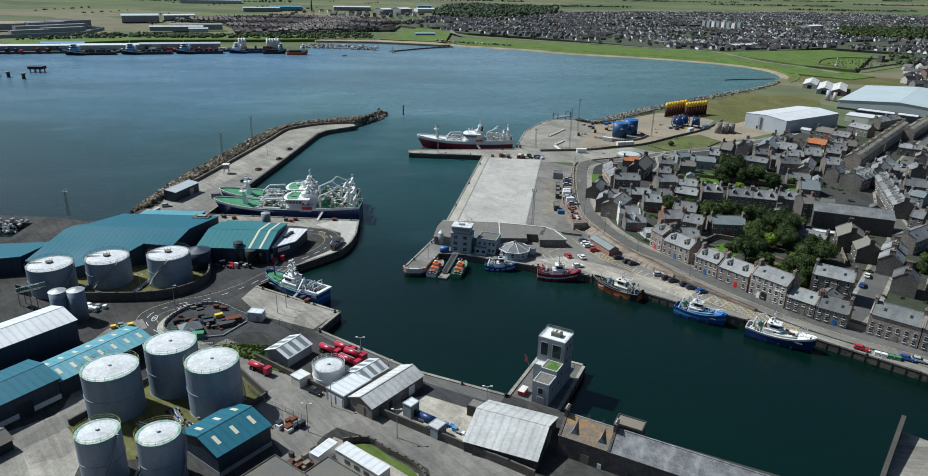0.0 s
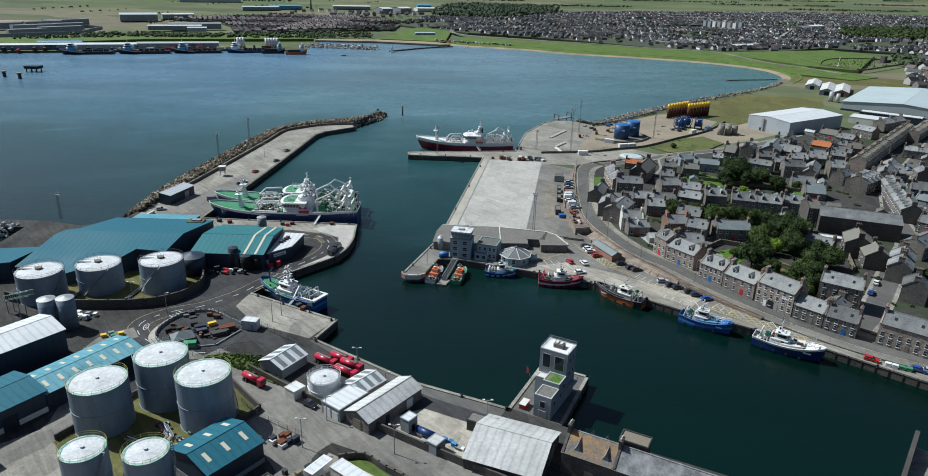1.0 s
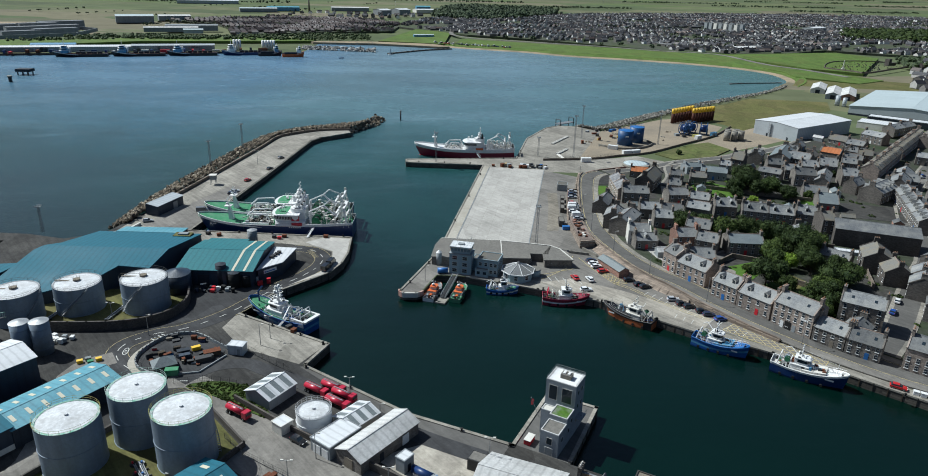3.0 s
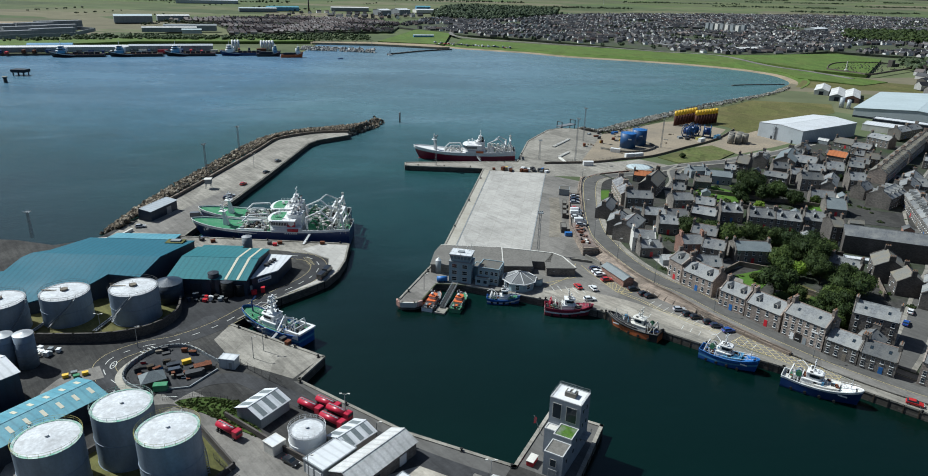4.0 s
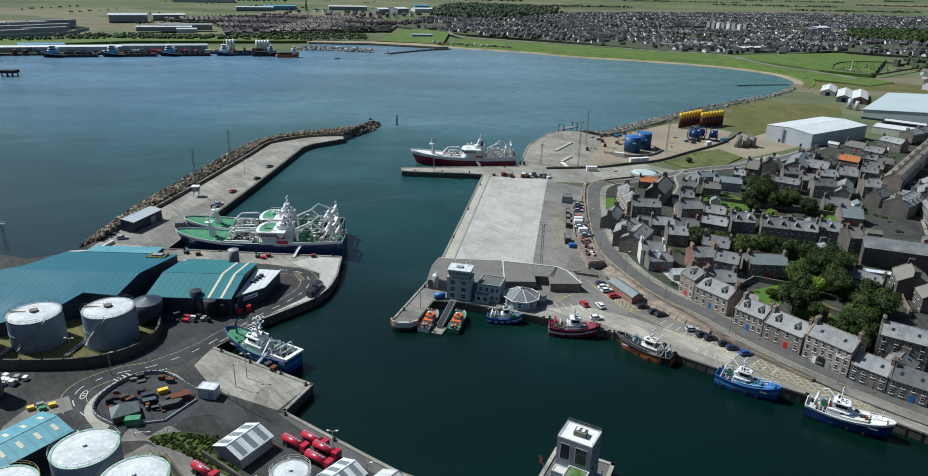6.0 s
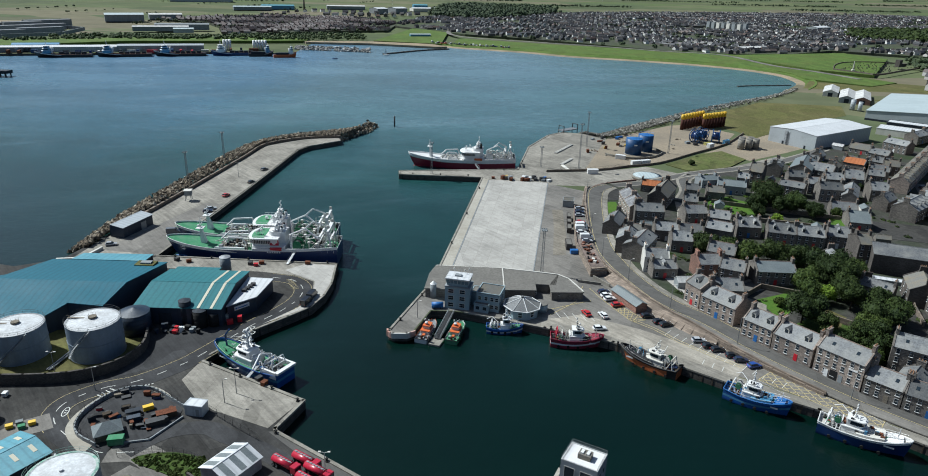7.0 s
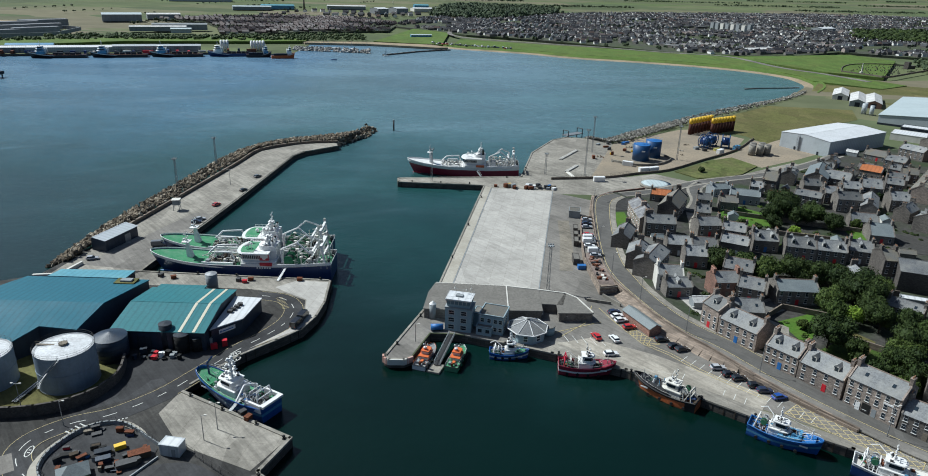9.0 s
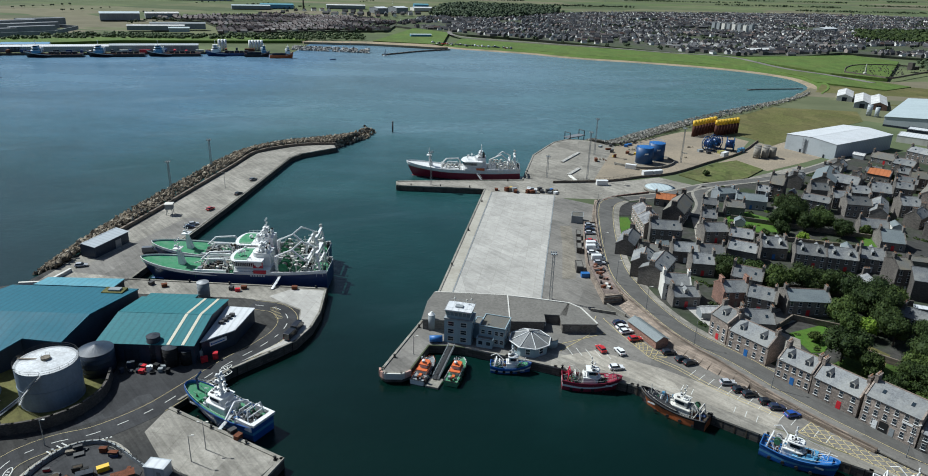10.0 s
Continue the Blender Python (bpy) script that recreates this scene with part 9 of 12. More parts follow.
# gangways from quay to ship
def gangway(p, q, label):
    p, q = Vector(p), Vector(q)
    d = q - p
    t = thing("gangway", Matrix.Translation(p) @ Matrix.Rotation(math.atan2(d.y, d.x), 4, "Z"), label, "gangway")
    h = math.hypot(d.x, d.y)
    bm = bmesh.new()
    vs = [bm.verts.new(v) for v in ((0, -0.45, 0), (h, -0.45, d.z), (h, 0.45, d.z), (0, 0.45, 0), (0, -0.45, 0.15), (h, -0.45, d.z + 0.15), (h, 0.45, d.z + 0.15), (0, 0.45, 0.15))]
    for f in ((3, 2, 1, 0), (4, 5, 6, 7), (0, 1, 5, 4), (1, 2, 6, 5), (2, 3, 7, 6), (3, 0, 4, 7)):
        bm.faces.new([vs[i] for i in f])
    part("walkway", bm, "steel", t)
    bm = bmesh.new()
    for s in (-0.45, 0.45):
        tube(bm, (0, s, 1.0), (h, s, d.z + 1.0), 0.04, 4)
        for i in range(5):
            tube(bm, (h * i / 4, s, d.z * i / 4), (h * i / 4, s, d.z * i / 4 + 1.0), 0.03, 4)
    part("handrail", bm, "steel", t)


gangway((-66.5, 289.0, 0.1), (-65.0, 295.3, 2.6), "steel gangway to the navy trawler")
gangway((-58.0, 212.3, 0.1), (-56.4, 217.5, 1.0), "steel gangway to the blue stern trawler")
gangway((6.0, 428.5, 0.1), (2.0, 441.5, 2.2), "white gangway to the maroon trawler")

# ---- vehicles ----
def car_wheel_mesh():
    bm = bmesh.new()
    m = Matrix.Rotation(radians(90), 4, "X")
    cyl(bm, 0, 0, -0.11, 0.11, 0.32, None, 14, 0, m=m)
    cyl(bm, 0, 0, -0.12, 0.12, 0.19, None, 10, 1, m=m)
    return mesh_of("wheel", bm, ["black", "steel"])


WHEEL = car_wheel_mesh()
CAR = {}
PAINT = {}


def paint(name, c):
    m = bpy.data.materials.new(name)
    nt, nn, bsdf = nodes_of(m)
    bsdf.inputs["Base Color"].default_value = (*c, 1)
    bsdf.inputs["Roughness"].default_value = 0.28
    bsdf.inputs["Coat Weight"].default_value = 0.5
    M[name] = m


for nm, c in (("car_white", (0.75, 0.75, 0.74)), ("car_black", (0.012, 0.012, 0.014)), ("car_red", (0.45, 0.02, 0.02)), ("car_blue", (0.02, 0.07, 0.30)), ("car_silver", (0.42, 0.43, 0.45)), ("car_navy", (0.02, 0.03, 0.07)), ("car_grey", (0.14, 0.145, 0.15))):
    paint(nm, c)
WORD = {"car_white": "white", "car_black": "black", "car_red": "red", "car_blue": "blue", "car_silver": "silver", "car_navy": "dark navy", "car_grey": "dark grey"}


def car(x, y, ang, col, z=0.05, kind="car", where="parked on the quay"):
    key = (col, kind)
    if key in CAR:
        ob = copy_thing(CAR[key], pose(x, y, z, 0, 0, ang))
        tagged(ob, "%s %s %s" % (WORD[col], {"car": "hatchback car", "van": "panel van"}[kind], where))
        return ob
    t = thing(kind, pose(x, y, z, 0, 0, ang), "%s %s %s" % (WORD[col], {"car": "hatchback car", "van": "panel van"}[kind], where), kind, "parked vehicles")
    CAR[key] = t
    L, W = (4.3, 1.8) if kind == "car" else (5.4, 2.0)
    prof = [(-L / 2, 0.35), (-L / 2, 0.85), (-L / 2 + 0.15, 0.98), (L / 2 - 1.15, 0.95), (L / 2 - 0.1, 0.75), (L / 2, 0.6), (L / 2, 0.35)] if kind == "car" else [(-L / 2, 0.35), (-L / 2, 2.2), (-L / 2 + 0.1, 2.3), (L / 2 - 1.7, 2.3), (L / 2 - 1.0, 1.35), (L / 2 - 0.1, 1.05), (L / 2, 0.6), (L / 2, 0.35)]
    bm = bmesh.new()
    a = [bm.verts.new((p, -W / 2, q)) for p, q in prof]
    b = [bm.verts.new((p, W / 2, q)) for p, q in prof]
    bm.faces.new(a[::-1])
    bm.faces.new(b)
    for i in range(len(prof)):
        k = (i + 1) % len(prof)
        bm.faces.new((a[i], b[i], b[k], a[k]))
    bmesh.ops.recalc_face_normals(bm, faces=bm.faces)
    bmesh.ops.bevel(bm, geom=[e for e in bm.edges], offset=0.06, segments=1, affect="EDGES")
    part("body", bm, col, t)
    bm = bmesh.new()
    if kind == "car":
        lo = [(-L / 2 + 0.25, 0.96), (L / 2 - 1.2, 0.94)]
        hi = [(-L / 2 + 0.6, 1.42), (L / 2 - 2.0, 1.42)]
        q = [bm.verts.new((p, s * W * k, z2)) for (p, z2), k in ((lo[0], 0.46), (lo[1], 0.46), (hi[1], 0.39), (hi[0], 0.39)) for s in (-1, 1)]
        for f in ((0, 2, 4, 6), (1, 7, 5, 3), (0, 6, 7, 1), (2, 3, 5, 4)):
            bm.faces.new([q[i] for i in f])
        bmesh.ops.recalc_face_normals(bm, faces=bm.faces)
        part("glazing", bm, "glass", t)
        bm = bmesh.new()
        box(bm, hi[0][0], -W * 0.385, 1.41, hi[1][0], W * 0.385, 1.47)
        part("roof", bm, col, t)
    else:
        box(bm, L / 2 - 1.62, -W / 2 - 0.01, 1.4, L / 2 - 1.2, W / 2 + 0.01, 2.0)
        m = Matrix.Translation((L / 2 - 1.32, 0, 1.86)) @ Matrix.Rotation(radians(36), 4, "Y")
        box(bm, -0.05, -W * 0.42, -0.5, 0.06, W * 0.42, 0.42, m)
        part("glazing", bm, "glass", t)
    for u in (-L / 2 + 0.8, L / 2 - 0.85):
        for s in (-1, 1):
            part("wheel", WHEEL, None, t, m=pose(u, s * (W / 2 - 0.08), 0.32))
    for s in (-1, 1):
        bm = bmesh.new()
        box(bm, L / 2 - 0.1, s * W * 0.34 - 0.2, 0.62, L / 2 + 0.02, s * W * 0.34 + 0.2, 0.76)
        part("headlight", bm, "white", t)
        bm = bmesh.new()
        box(bm, -L / 2 - 0.02, s * W * 0.4 - 0.12, 0.7, -L / 2 + 0.05, s * W * 0.4 + 0.12, 0.9)
        part("tail_light", bm, "red", t)
    return t


for x, y, a, c in ((39.9, 255.7, 108, "car_red"), (45.2, 254.6, 108, "car_white"), (42.5, 245.6, 10, "car_white"), (48.5, 272.4, 20, "car_navy"), (49.0, 269.6, 20, "car_white"), (49.6, 266.8, 20, "car_white"), (51.4, 262.4, 15, "car_red"),
                   (59.7, 255.0, 10, "car_black"), (62.6, 251.4, 20, "car_black"), (64.3, 249.6, 20, "car_black"), (71.8, 239.8, 5, "car_silver"), (74.0, 236.6, 10, "car_black"), (75.9, 234.6, 10, "car_black"), (79.2, 231.2, 0, "car_black"), (80.8, 228.9, 0, "car_navy"), (83.6, 226.0, 15, "car_blue"),
                   (120.2, 188.2, -30, "car_red"), (131.0, 183.0, -30, "car_blue"), (134.0, 182.2, -28, "car_silver")):
    car(x, y, a, c, 0.08 if x < 63 or y < 215 else max(0.08, 0.0))
for x, y, a, c, k in ((51.9, 356.0, 5, "car_silver", "car"), (51.2, 351.2, 5, "car_navy", "car"), (50.6, 346.8, 5, "car_silver", "car"), (49.7, 337.4, 5, "car_red", "car"), (49.5, 332.8, 5, "car_white", "van"), (48.8, 328.9, 5, "car_white", "van"), (48.4, 325.0, 5, "car_white", "car"), (49.4, 318.8, 5, "car_white", "van"), (49.2, 315.2, 5, "car_silver", "car")):
    car(x, y, a, c, 2.42, k, "parked on the raised terrace")
for x, y, a, c, k in (
                      (-120.7, 317.7, 15, "car_grey", "van"), (-115.8, 348.2, 30, "car_silver", "car"), (-116.2, 344.6, 20, "car_navy", "car"), (-115.8, 367.9, 70, "car_red", "car"), (-138.9, 302.7, 20, "car_silver", "car"), (-110.6, 390.9, 70, "car_black", "car"), (-51.4, 262.6, 80, "car_black", "van"), (-52.2, 257.6, 75, "car_black", "van"), (-38.4, 157.2, -32, "car_black", "car"), (-110.8, 415.0, 60, "car_grey", "car")):
    car(x, y, a, c, 0.08, k, "parked on open ground")
for x, y, a, c in ((97, 345, 80, "car_white"), (89.0, 272.5, 10, "car_black"), (79.0, 262.5, 40, "car_white"), (143, 232, 50, "car_blue"), (149, 240, 55, "car_white")):
    car(x, y, a, c, town_z(x, y) + 0.1, "car", "parked in the old town")


def tanker(x, y, ang):
    t = thing("tanker_lorry", pose(x, y, 0.08, 0, 0, ang) @ Matrix.Diagonal((0.84, 0.85, 0.85, 1)), "bright red fuel tanker lorry with a ribbed tank", "lorry", "red tanker lorries")
    bm = bmesh.new()
    m = Matrix.Translation((-1.0, 0, 2.0)) @ Matrix.Rotation(radians(90), 4, "Y") @ Matrix.Diagonal((0.85, 1.05, 1, 1))
    cyl(bm, 0, 0, -3.3, 3.3, 1.15, None, 20, m=m)
    part("tank", bm, "crimson", t)
    bm = bmesh.new()
    for i in range(6):
        cyl(bm, -3.4 + i * 1.0, 0, 2.9, 3.15, 0.24, None, 10)
    box(bm, -4.1, -0.22, 2.9, 2.1, 0.22, 3.0)
    part("tank_hatch", bm, "steel", t, "steel tank top hatches")
    bm = bmesh.new()
    box(bm, 2.6, -1.2, 0.7, 4.5, 1.2, 2.9)
    bmesh.ops.bevel(bm, geom=list(bm.edges), offset=0.12, segments=1, affect="EDGES")
    part("cab", bm, "crimson", t)
    bm = bmesh.new()
    box(bm, 4.45, -1.0, 1.8, 4.53, 1.0, 2.6)
    part("windscreen", bm, "glass", t)
    bm = bmesh.new()
    box(bm, -4.4, -0.6, 0.6, 4.3, 0.6, 0.95)
    part("chassis", bm, "black", t)
    for u in (-3.6, -2.4, 3.3):
        for s in (-1, 1):
            w = part("wheel", WHEEL, None, t, m=pose(u, s * 1.05, 0.5) @ Matrix.Diagonal((1.55, 2.2, 1.55, 1)))
    return t


first_tanker = tanker(-55.6, 166.8, -32)
for x, y, a in ((-38.4, 177.2, -32), (-34.2, 178.6, -32), (-30.8, 175.2, -32), (-31.8, 171.8, -32)):
    copy_thing(first_tanker, pose(x, y, 0.08, 0, 0, a))

# ---- lamp posts and masts ----
def lamp_post(x, y, h, label, heads=1, z=0.0, r=0.09):
    t = thing("lamp_post", pose(x, y, z), label, "lamp post", "lamp posts")
    bm = bmesh.new()
    tube(bm, (0, 0, 0), (0, 0, h), r * 1.4, 8, 0, r * 0.8)
    part("pole", bm, "steel", t)
    for k in range(heads):
        a = 2 * math.pi * k / max(heads, 1)
        bm = bmesh.new()
        tube(bm, (0, 0, h - 0.1), (1.0 * math.cos(a), 1.0 * math.sin(a), h + 0.1), r * 0.6, 5)
        box(bm, 1.0 * math.cos(a) - 0.3, 1.0 * math.sin(a) - 0.18, h + 0.02, 1.0 * math.cos(a) + 0.3, 1.0 * math.sin(a) + 0.18, h + 0.2)
        part("lamp_head", bm, "offwhite", t)


def lattice_tower(x, y, h, label, z=0.0, w=0.9):
    t = thing("lighting_mast", pose(x, y, z), label, "mast", "lighting masts")
    bm = bmesh.new()
    for sx in (-1, 1):
        for sy in (-1, 1):
            tube(bm, (sx * w / 2, sy * w / 2, 0), (sx * w * 0.3, sy * w * 0.3, h), 0.07, 4)
    n = int(h / 1.8)
    for i in range(n):
        z0, z1 = h * i / n, h * (i + 1) / n
        for sx, sy, tx, ty in ((-1, -1, 1, -1), (1, -1, 1, 1), (1, 1, -1, 1), (-1, 1, -1, -1)):
            tube(bm, (sx * w * 0.45, sy * w * 0.45, z0), (tx * w * 0.45, ty * w * 0.45, z1), 0.045, 4)
    part("lattice", bm, "steel", t)
    bm = bmesh.new()
    box(bm, -1.0, -1.0, h, 1.0, 1.0, h + 0.15)
    for s in (-0.8, 0, 0.8):
        box(bm, s - 0.22, -1.15, h + 0.15, s + 0.22, -0.9, h + 0.6)
        box(bm, s - 0.22, 0.9, h + 0.15, s + 0.22, 1.15, h + 0.6)
    part("lamp_platform", bm, "greyrender", t)


for x, y, h in ((41.6, 437.5, 11.5), (63.1, 436.2, 25.5), (75.9, 491.0, 22.0), (125.4, 478.7, 20.5), (28.4, 289.0, 16.5), (-175.4, 287.0, 11.0), (-20.0, 417.6, 17.0)):
    lattice_tower(x, y, h, "tall galvanised lattice lighting mast on the quay", w=0.9 if h < 18 else 0.75)
for x, y, h in ((-141.2, 440.0, 14.0), (-146.0, 398.0, 13.0)):
    lattice_tower(x, y, h + 1, "lattice mast on the rocks beside the mole", z=-1.0)
for x, y, h in ((-60.2, 201.3, 7.0), (-58.5, 205.5, 7.5), (-29.0, 174.0, 7.5), (6.4, 150.6, 8.0), (-15.0, 139.8, 8.0), (-33.0, 151.6, 7.0), (-36.5, 141.0, 8.0), (-95.0, 205.0, 7.0), (-108, 210, 8), (-14.9, 250.0, 6.0), (-120.0, 400.0, 8.0), (-20.5, 168.0, 4.0), (-14.5, 165.2, 4.0)):
    lamp_post(x, y, h, "slim grey lamp post on the quay", 2 if h > 7 else 1)
for i in range(8, 56, 7):
    p = between(STREET_W, STREET_E, -0.08)[i]
    lamp_post(p[0], p[1], 9.0, "tall street lamp beside the street", 1, town_z(*p) + 0.1)

# small lookout hut on the mole wall
t = thing("mole_hut", pose(-130.8, 360.5, 0, 0, 0, 10), "small weathered concrete hut on legs beside the mole wall", "hut")
for sx in (-1.1, 1.1):
    for sy in (-1.1, 1.1):
        bm = bmesh.new()
        tube(bm, (sx * 1.2, sy * 1.2, 0), (sx, sy, 2.6), 0.14, 5)
        part("leg", bm, "greyrender", t)
bm = bmesh.new()
box(bm, -1.5, -1.5, 2.6, 1.5, 1.5, 4.8)
part("wall", bm, "greyrender", t)
bm = bmesh.new()
box(bm, -1.8, -1.8, 4.8, 1.8, 1.8, 5.05)
part("roof", bm, "offwhite", t)
# tide post and sailing boat
t = thing("tide_beacon", pose(-54.2, 547.0, WATER - 2), "dark post beacon standing in the harbour mouth", "beacon")
bm = bmesh.new()
cyl(bm, 0, 0, 0, 9.0, 0.55, None, 12)
part("post", bm, "darksteel", t)
bm = bmesh.new()
cyl(bm, 0, 0, 9.0, 9.8, 0.7, 0.6, 12)
part("lantern", bm, "greyrender", t)

# ---- clutter on the quays ----
def crate(name, x, y, ang, w, d, h, mat, label, category, top=None):
    """A box with bevelled edges and a rimmed lid."""
    t = thing(name, pose(x, y, 0.05, 0, 0, ang), label, category, "quayside clutter")
    bm = bmesh.new()
    box(bm, -w / 2, -d / 2, 0.0, w / 2, d / 2, h)
    bmesh.ops.bevel(bm, geom=list(bm.edges), offset=min(w, d, h) * 0.05, segments=1, affect="EDGES")
    part("body", bm, mat, t)
    bm = bmesh.new()
    box(bm, -w / 2 - 0.04, -d / 2 - 0.04, h - 0.06, w / 2 + 0.04, d / 2 + 0.04, h + 0.05)
    part("lid", bm, top or mat, t)
    return t


rc = random.Random(11)
sheet("pavement", smooth([(-71, 189.8), (-75, 185.4), (-84, 183.4), (-89, 186.4), (-91.6, 190), (-92.3, 194), (-91.3, 198.6), (-89.1, 202.7), (-85.9, 205.3), (-81.4, 205.6), (-76.6, 203.2), (-69.5, 197.6)], 3, True), 0.15, "depotroad", "dark oily ground of the scrap compound", "ground")
# scrap and skips inside the round compound
SCRAP = ("darksteel", "black", "darkclad", "rust", "bark", "hullnavy", "navy", "timber", "midblue", "greyrender", "deckgreen", "rust", "yellow", "red", "offwhite", "darksteel", "bark", "black")
for k in range(64):
    x, y = rc.uniform(-91, -70), rc.uniform(186, 205.5)
    if not inside((x, y), COMPOUND + [(-72.5, 187.5), (-78.5, 189.5), (-80.5, 192.5), (-86.5, 191.5)]) or min(math.hypot(x - p[0], y - p[1]) for p in COMPOUND) < 1.3 or (x > -84.5 and 198.5 < y < 202):
        continue
    m_ = rc.choice(SCRAP)
    crate(rc.choice(("skip", "pallet_load", "scrap_box")), x, y, 28 + rc.uniform(-30, 30), rc.uniform(0.6, 2.2), rc.uniform(0.5, 1.3), rc.uniform(0.3, 1.5), m_, "%s scrap load in the round compound" % rc.choice(("weathered", "battered", "stacked")), "scrap", rc.choice((m_, "black", "darksteel", "rust")))
for x, y, a_, w_, d_, h_, m_ in ((-72.2, 194.8, 30, 4.6, 2.2, 1.6, "bark"), (-73.6, 191.6, 30, 4.2, 2.0, 1.4, "darksteel"), (-77.8, 197.4, 35, 2.4, 1.2, 1.2, "yellow"), (-80.6, 195.2, 28, 3.4, 1.6, 1.3, "darkclad"), (-79.2, 192.6, 28, 3.0, 1.5, 1.4, "navy")):
    crate("skip", x, y, a_, w_, d_, h_, m_, "long open skip of scrap in the compound", "skip", "rust" if m_ == "bark" else m_)
t = thing("compound_hut", pose(-82.8, 187.2, 0.1, 0, 0, 33), "small hut with a hipped grey-green roof in the compound", "hut")
bm = bmesh.new()
box(bm, -2.9, -2.3, 0, 2.9, 2.3, 1.9)
part("wall", bm, "boundary", t)
for k, (p, q) in enumerate((((-3.2, -2.6), (3.2, -2.6)), ((3.2, -2.6), (3.2, 2.6)), ((3.2, 2.6), (-3.2, 2.6)), ((-3.2, 2.6), (-3.2, -2.6)))):
    bm = bmesh.new()
    r0, r1 = (-0.7, 0, 3.7), (0.7, 0, 3.7)
    up = {0: (r1, r0), 1: (r1,), 2: (r0, r1), 3: (r0,)}[k]
    vs = [bm.verts.new((*p, 1.85)), bm.verts.new((*q, 1.85))] + [bm.verts.new(v) for v in up]
    bm.faces.new(vs)
    lo = [bm.verts.new(v.co - Vector((0, 0, 0.12))) for v in vs]
    for i in range(len(vs)):
        bm.faces.new((vs[i], lo[i], lo[(i + 1) % len(vs)], vs[(i + 1) % len(vs)]))
    bmesh.ops.recalc_face_normals(bm, faces=bm.faces)
    part("roof_slope", bm, "slategreen", t)
crate("skip", -79.4, 184.2, 12, 3.4, 1.9, 1.8, "deckgreen", "green covered skip in the compound", "skip")
# wrapped bales and white tubs by the tanks
for k in range(22):
    x, y = -122 + rc.uniform(-5, 6), 199.5 + rc.uniform(-2.6, 2.4)
    crate("bulk_bag", x, y, rc.random() * 90, rc.uniform(0.9, 1.4), rc.uniform(0.9, 1.4), rc.uniform(0.8, 1.6), rc.choice(("white", "white", "offwhite", "greyrender")), "white bulk bag standing by the bund", "bulk bag")
for k in range(4):
    crate("skip", -107.0 + k * 1.5, 188.6 + (k % 2) * 1.6, 30, 1.5, 1.1, 0.9, ("yellow", "slategreen", "deckgreen", "yellow", "deckgreen")[k], "yellow and green skip beside the road", "skip")
# market yard: a few crates, drums and a dark container against the hall
for k in range(16):
    x, y = -91.5 + (k % 8) * 1.6 + rc.uniform(-0.6, 0.6), 238.8 - (k // 8) * 2.2 + rc.uniform(-0.6, 0.4) - 0.1 * (8 - k % 8)
    crate(rc.choice(("fish_crate", "pallet_load")), x, y, rc.uniform(-25, 25), rc.uniform(0.7, 1.6), rc.uniform(0.7, 1.3), rc.uniform(0.5, 2.0), ("navy", "darkclad", "darkclad", "red", "white", "black", "greyrender", "black")[k % 8], "stacked fish crates in the market yard", "crate")
for x, y, w, h, m in ((-73.2, 242.8, 2.2, 1.9, "darksteel"), (-70.4, 243.9, 2.0, 1.6, "black"), (-67.4, 243.6, 1.8, 1.4, "red"), (-64.9, 245.4, 1.4, 1.9, "red"), (-72.0, 245.2, 1.6, 2.3, "greyrender"), (-69.4, 246.2, 1.6, 2.0, "offwhite")):
    crate("fish_crate", x - 5.0, y - 1.2, rc.uniform(10, 30), w, 1.3, h, m, "%s fish crate against the market hall" % ("red" if m == "red" else "grey"), "crate")
flat_block("shipping_container", -88.6, 243.6, 14.0, 6.1, 2.5, 2.6, "darkclad", "navy", "dark navy shipping container beside the market hall", "container", 0.02)
for x, y in ((-103.0, 288.6), (-80.0, 288.2), (-76.0, 289.0), (-59.0, 290.0), (-54.5, 211.8), (-52.5, 209.8), (-108, 290)):
    crate("winch_drum", x, y, rc.random() * 90, 1.8, 1.3, 1.1, rc.choice(("darksteel", "rust")), "dark gear heap on the quay", "gear")
crate("fish_crate", -77.5, 287.0, 10, 1.6, 1.2, 1.0, "red", "red fish crate on the quay edge", "crate")
# depot yard
for k in range(16):
    x, y = -10.5 + k * 1.15 + rc.uniform(-0.4, 0.4), 147.4 - k * 0.66 + rc.uniform(0.2, 2.0)
    crate(rc.choice(("fish_crate", "pallet_load", "drum_pallet")), x, y, -32, rc.uniform(0.9, 2.2), rc.uniform(0.8, 1.2), rc.uniform(0.5, 1.3), rc.choice(("midblue", "hullpale", "greyrender", "white", "darksteel")), "blue and grey stores beside the depot wall", "stores")
t = thing("blue_tank", pose(-8.3, 146.6, 1.1, 0, 0, -32), "dark blue horizontal tank in the depot yard", "tank")
bm = bmesh.new()
cyl(bm, 0, 0, -2.6, 2.6, 0.95, None, 18, m=Matrix.Rotation(radians(90), 4, "Y"))
part("tank", bm, "hullnavy", t)
bm = bmesh.new()
for u in (-1.6, 1.6):
    box(bm, u - 0.15, -0.8, -1.08, u + 0.15, 0.8, -0.4)
part("cradle", bm, "darksteel", t)
for k in range(14):
    x, y = -34.5 + rc.uniform(-4, 2.5), 131.5 + rc.uniform(-3.5, 3)
    crate(rc.choice(("pallet_load", "drum_pallet")), x, y, 52, rc.uniform(0.9, 1.8), rc.uniform(0.8, 1.2), rc.uniform(0.5, 1.5), rc.choice(("timber", "darksteel", "timber", "darkclad", "rust")), "pallet load in the depot yard", "pallet")
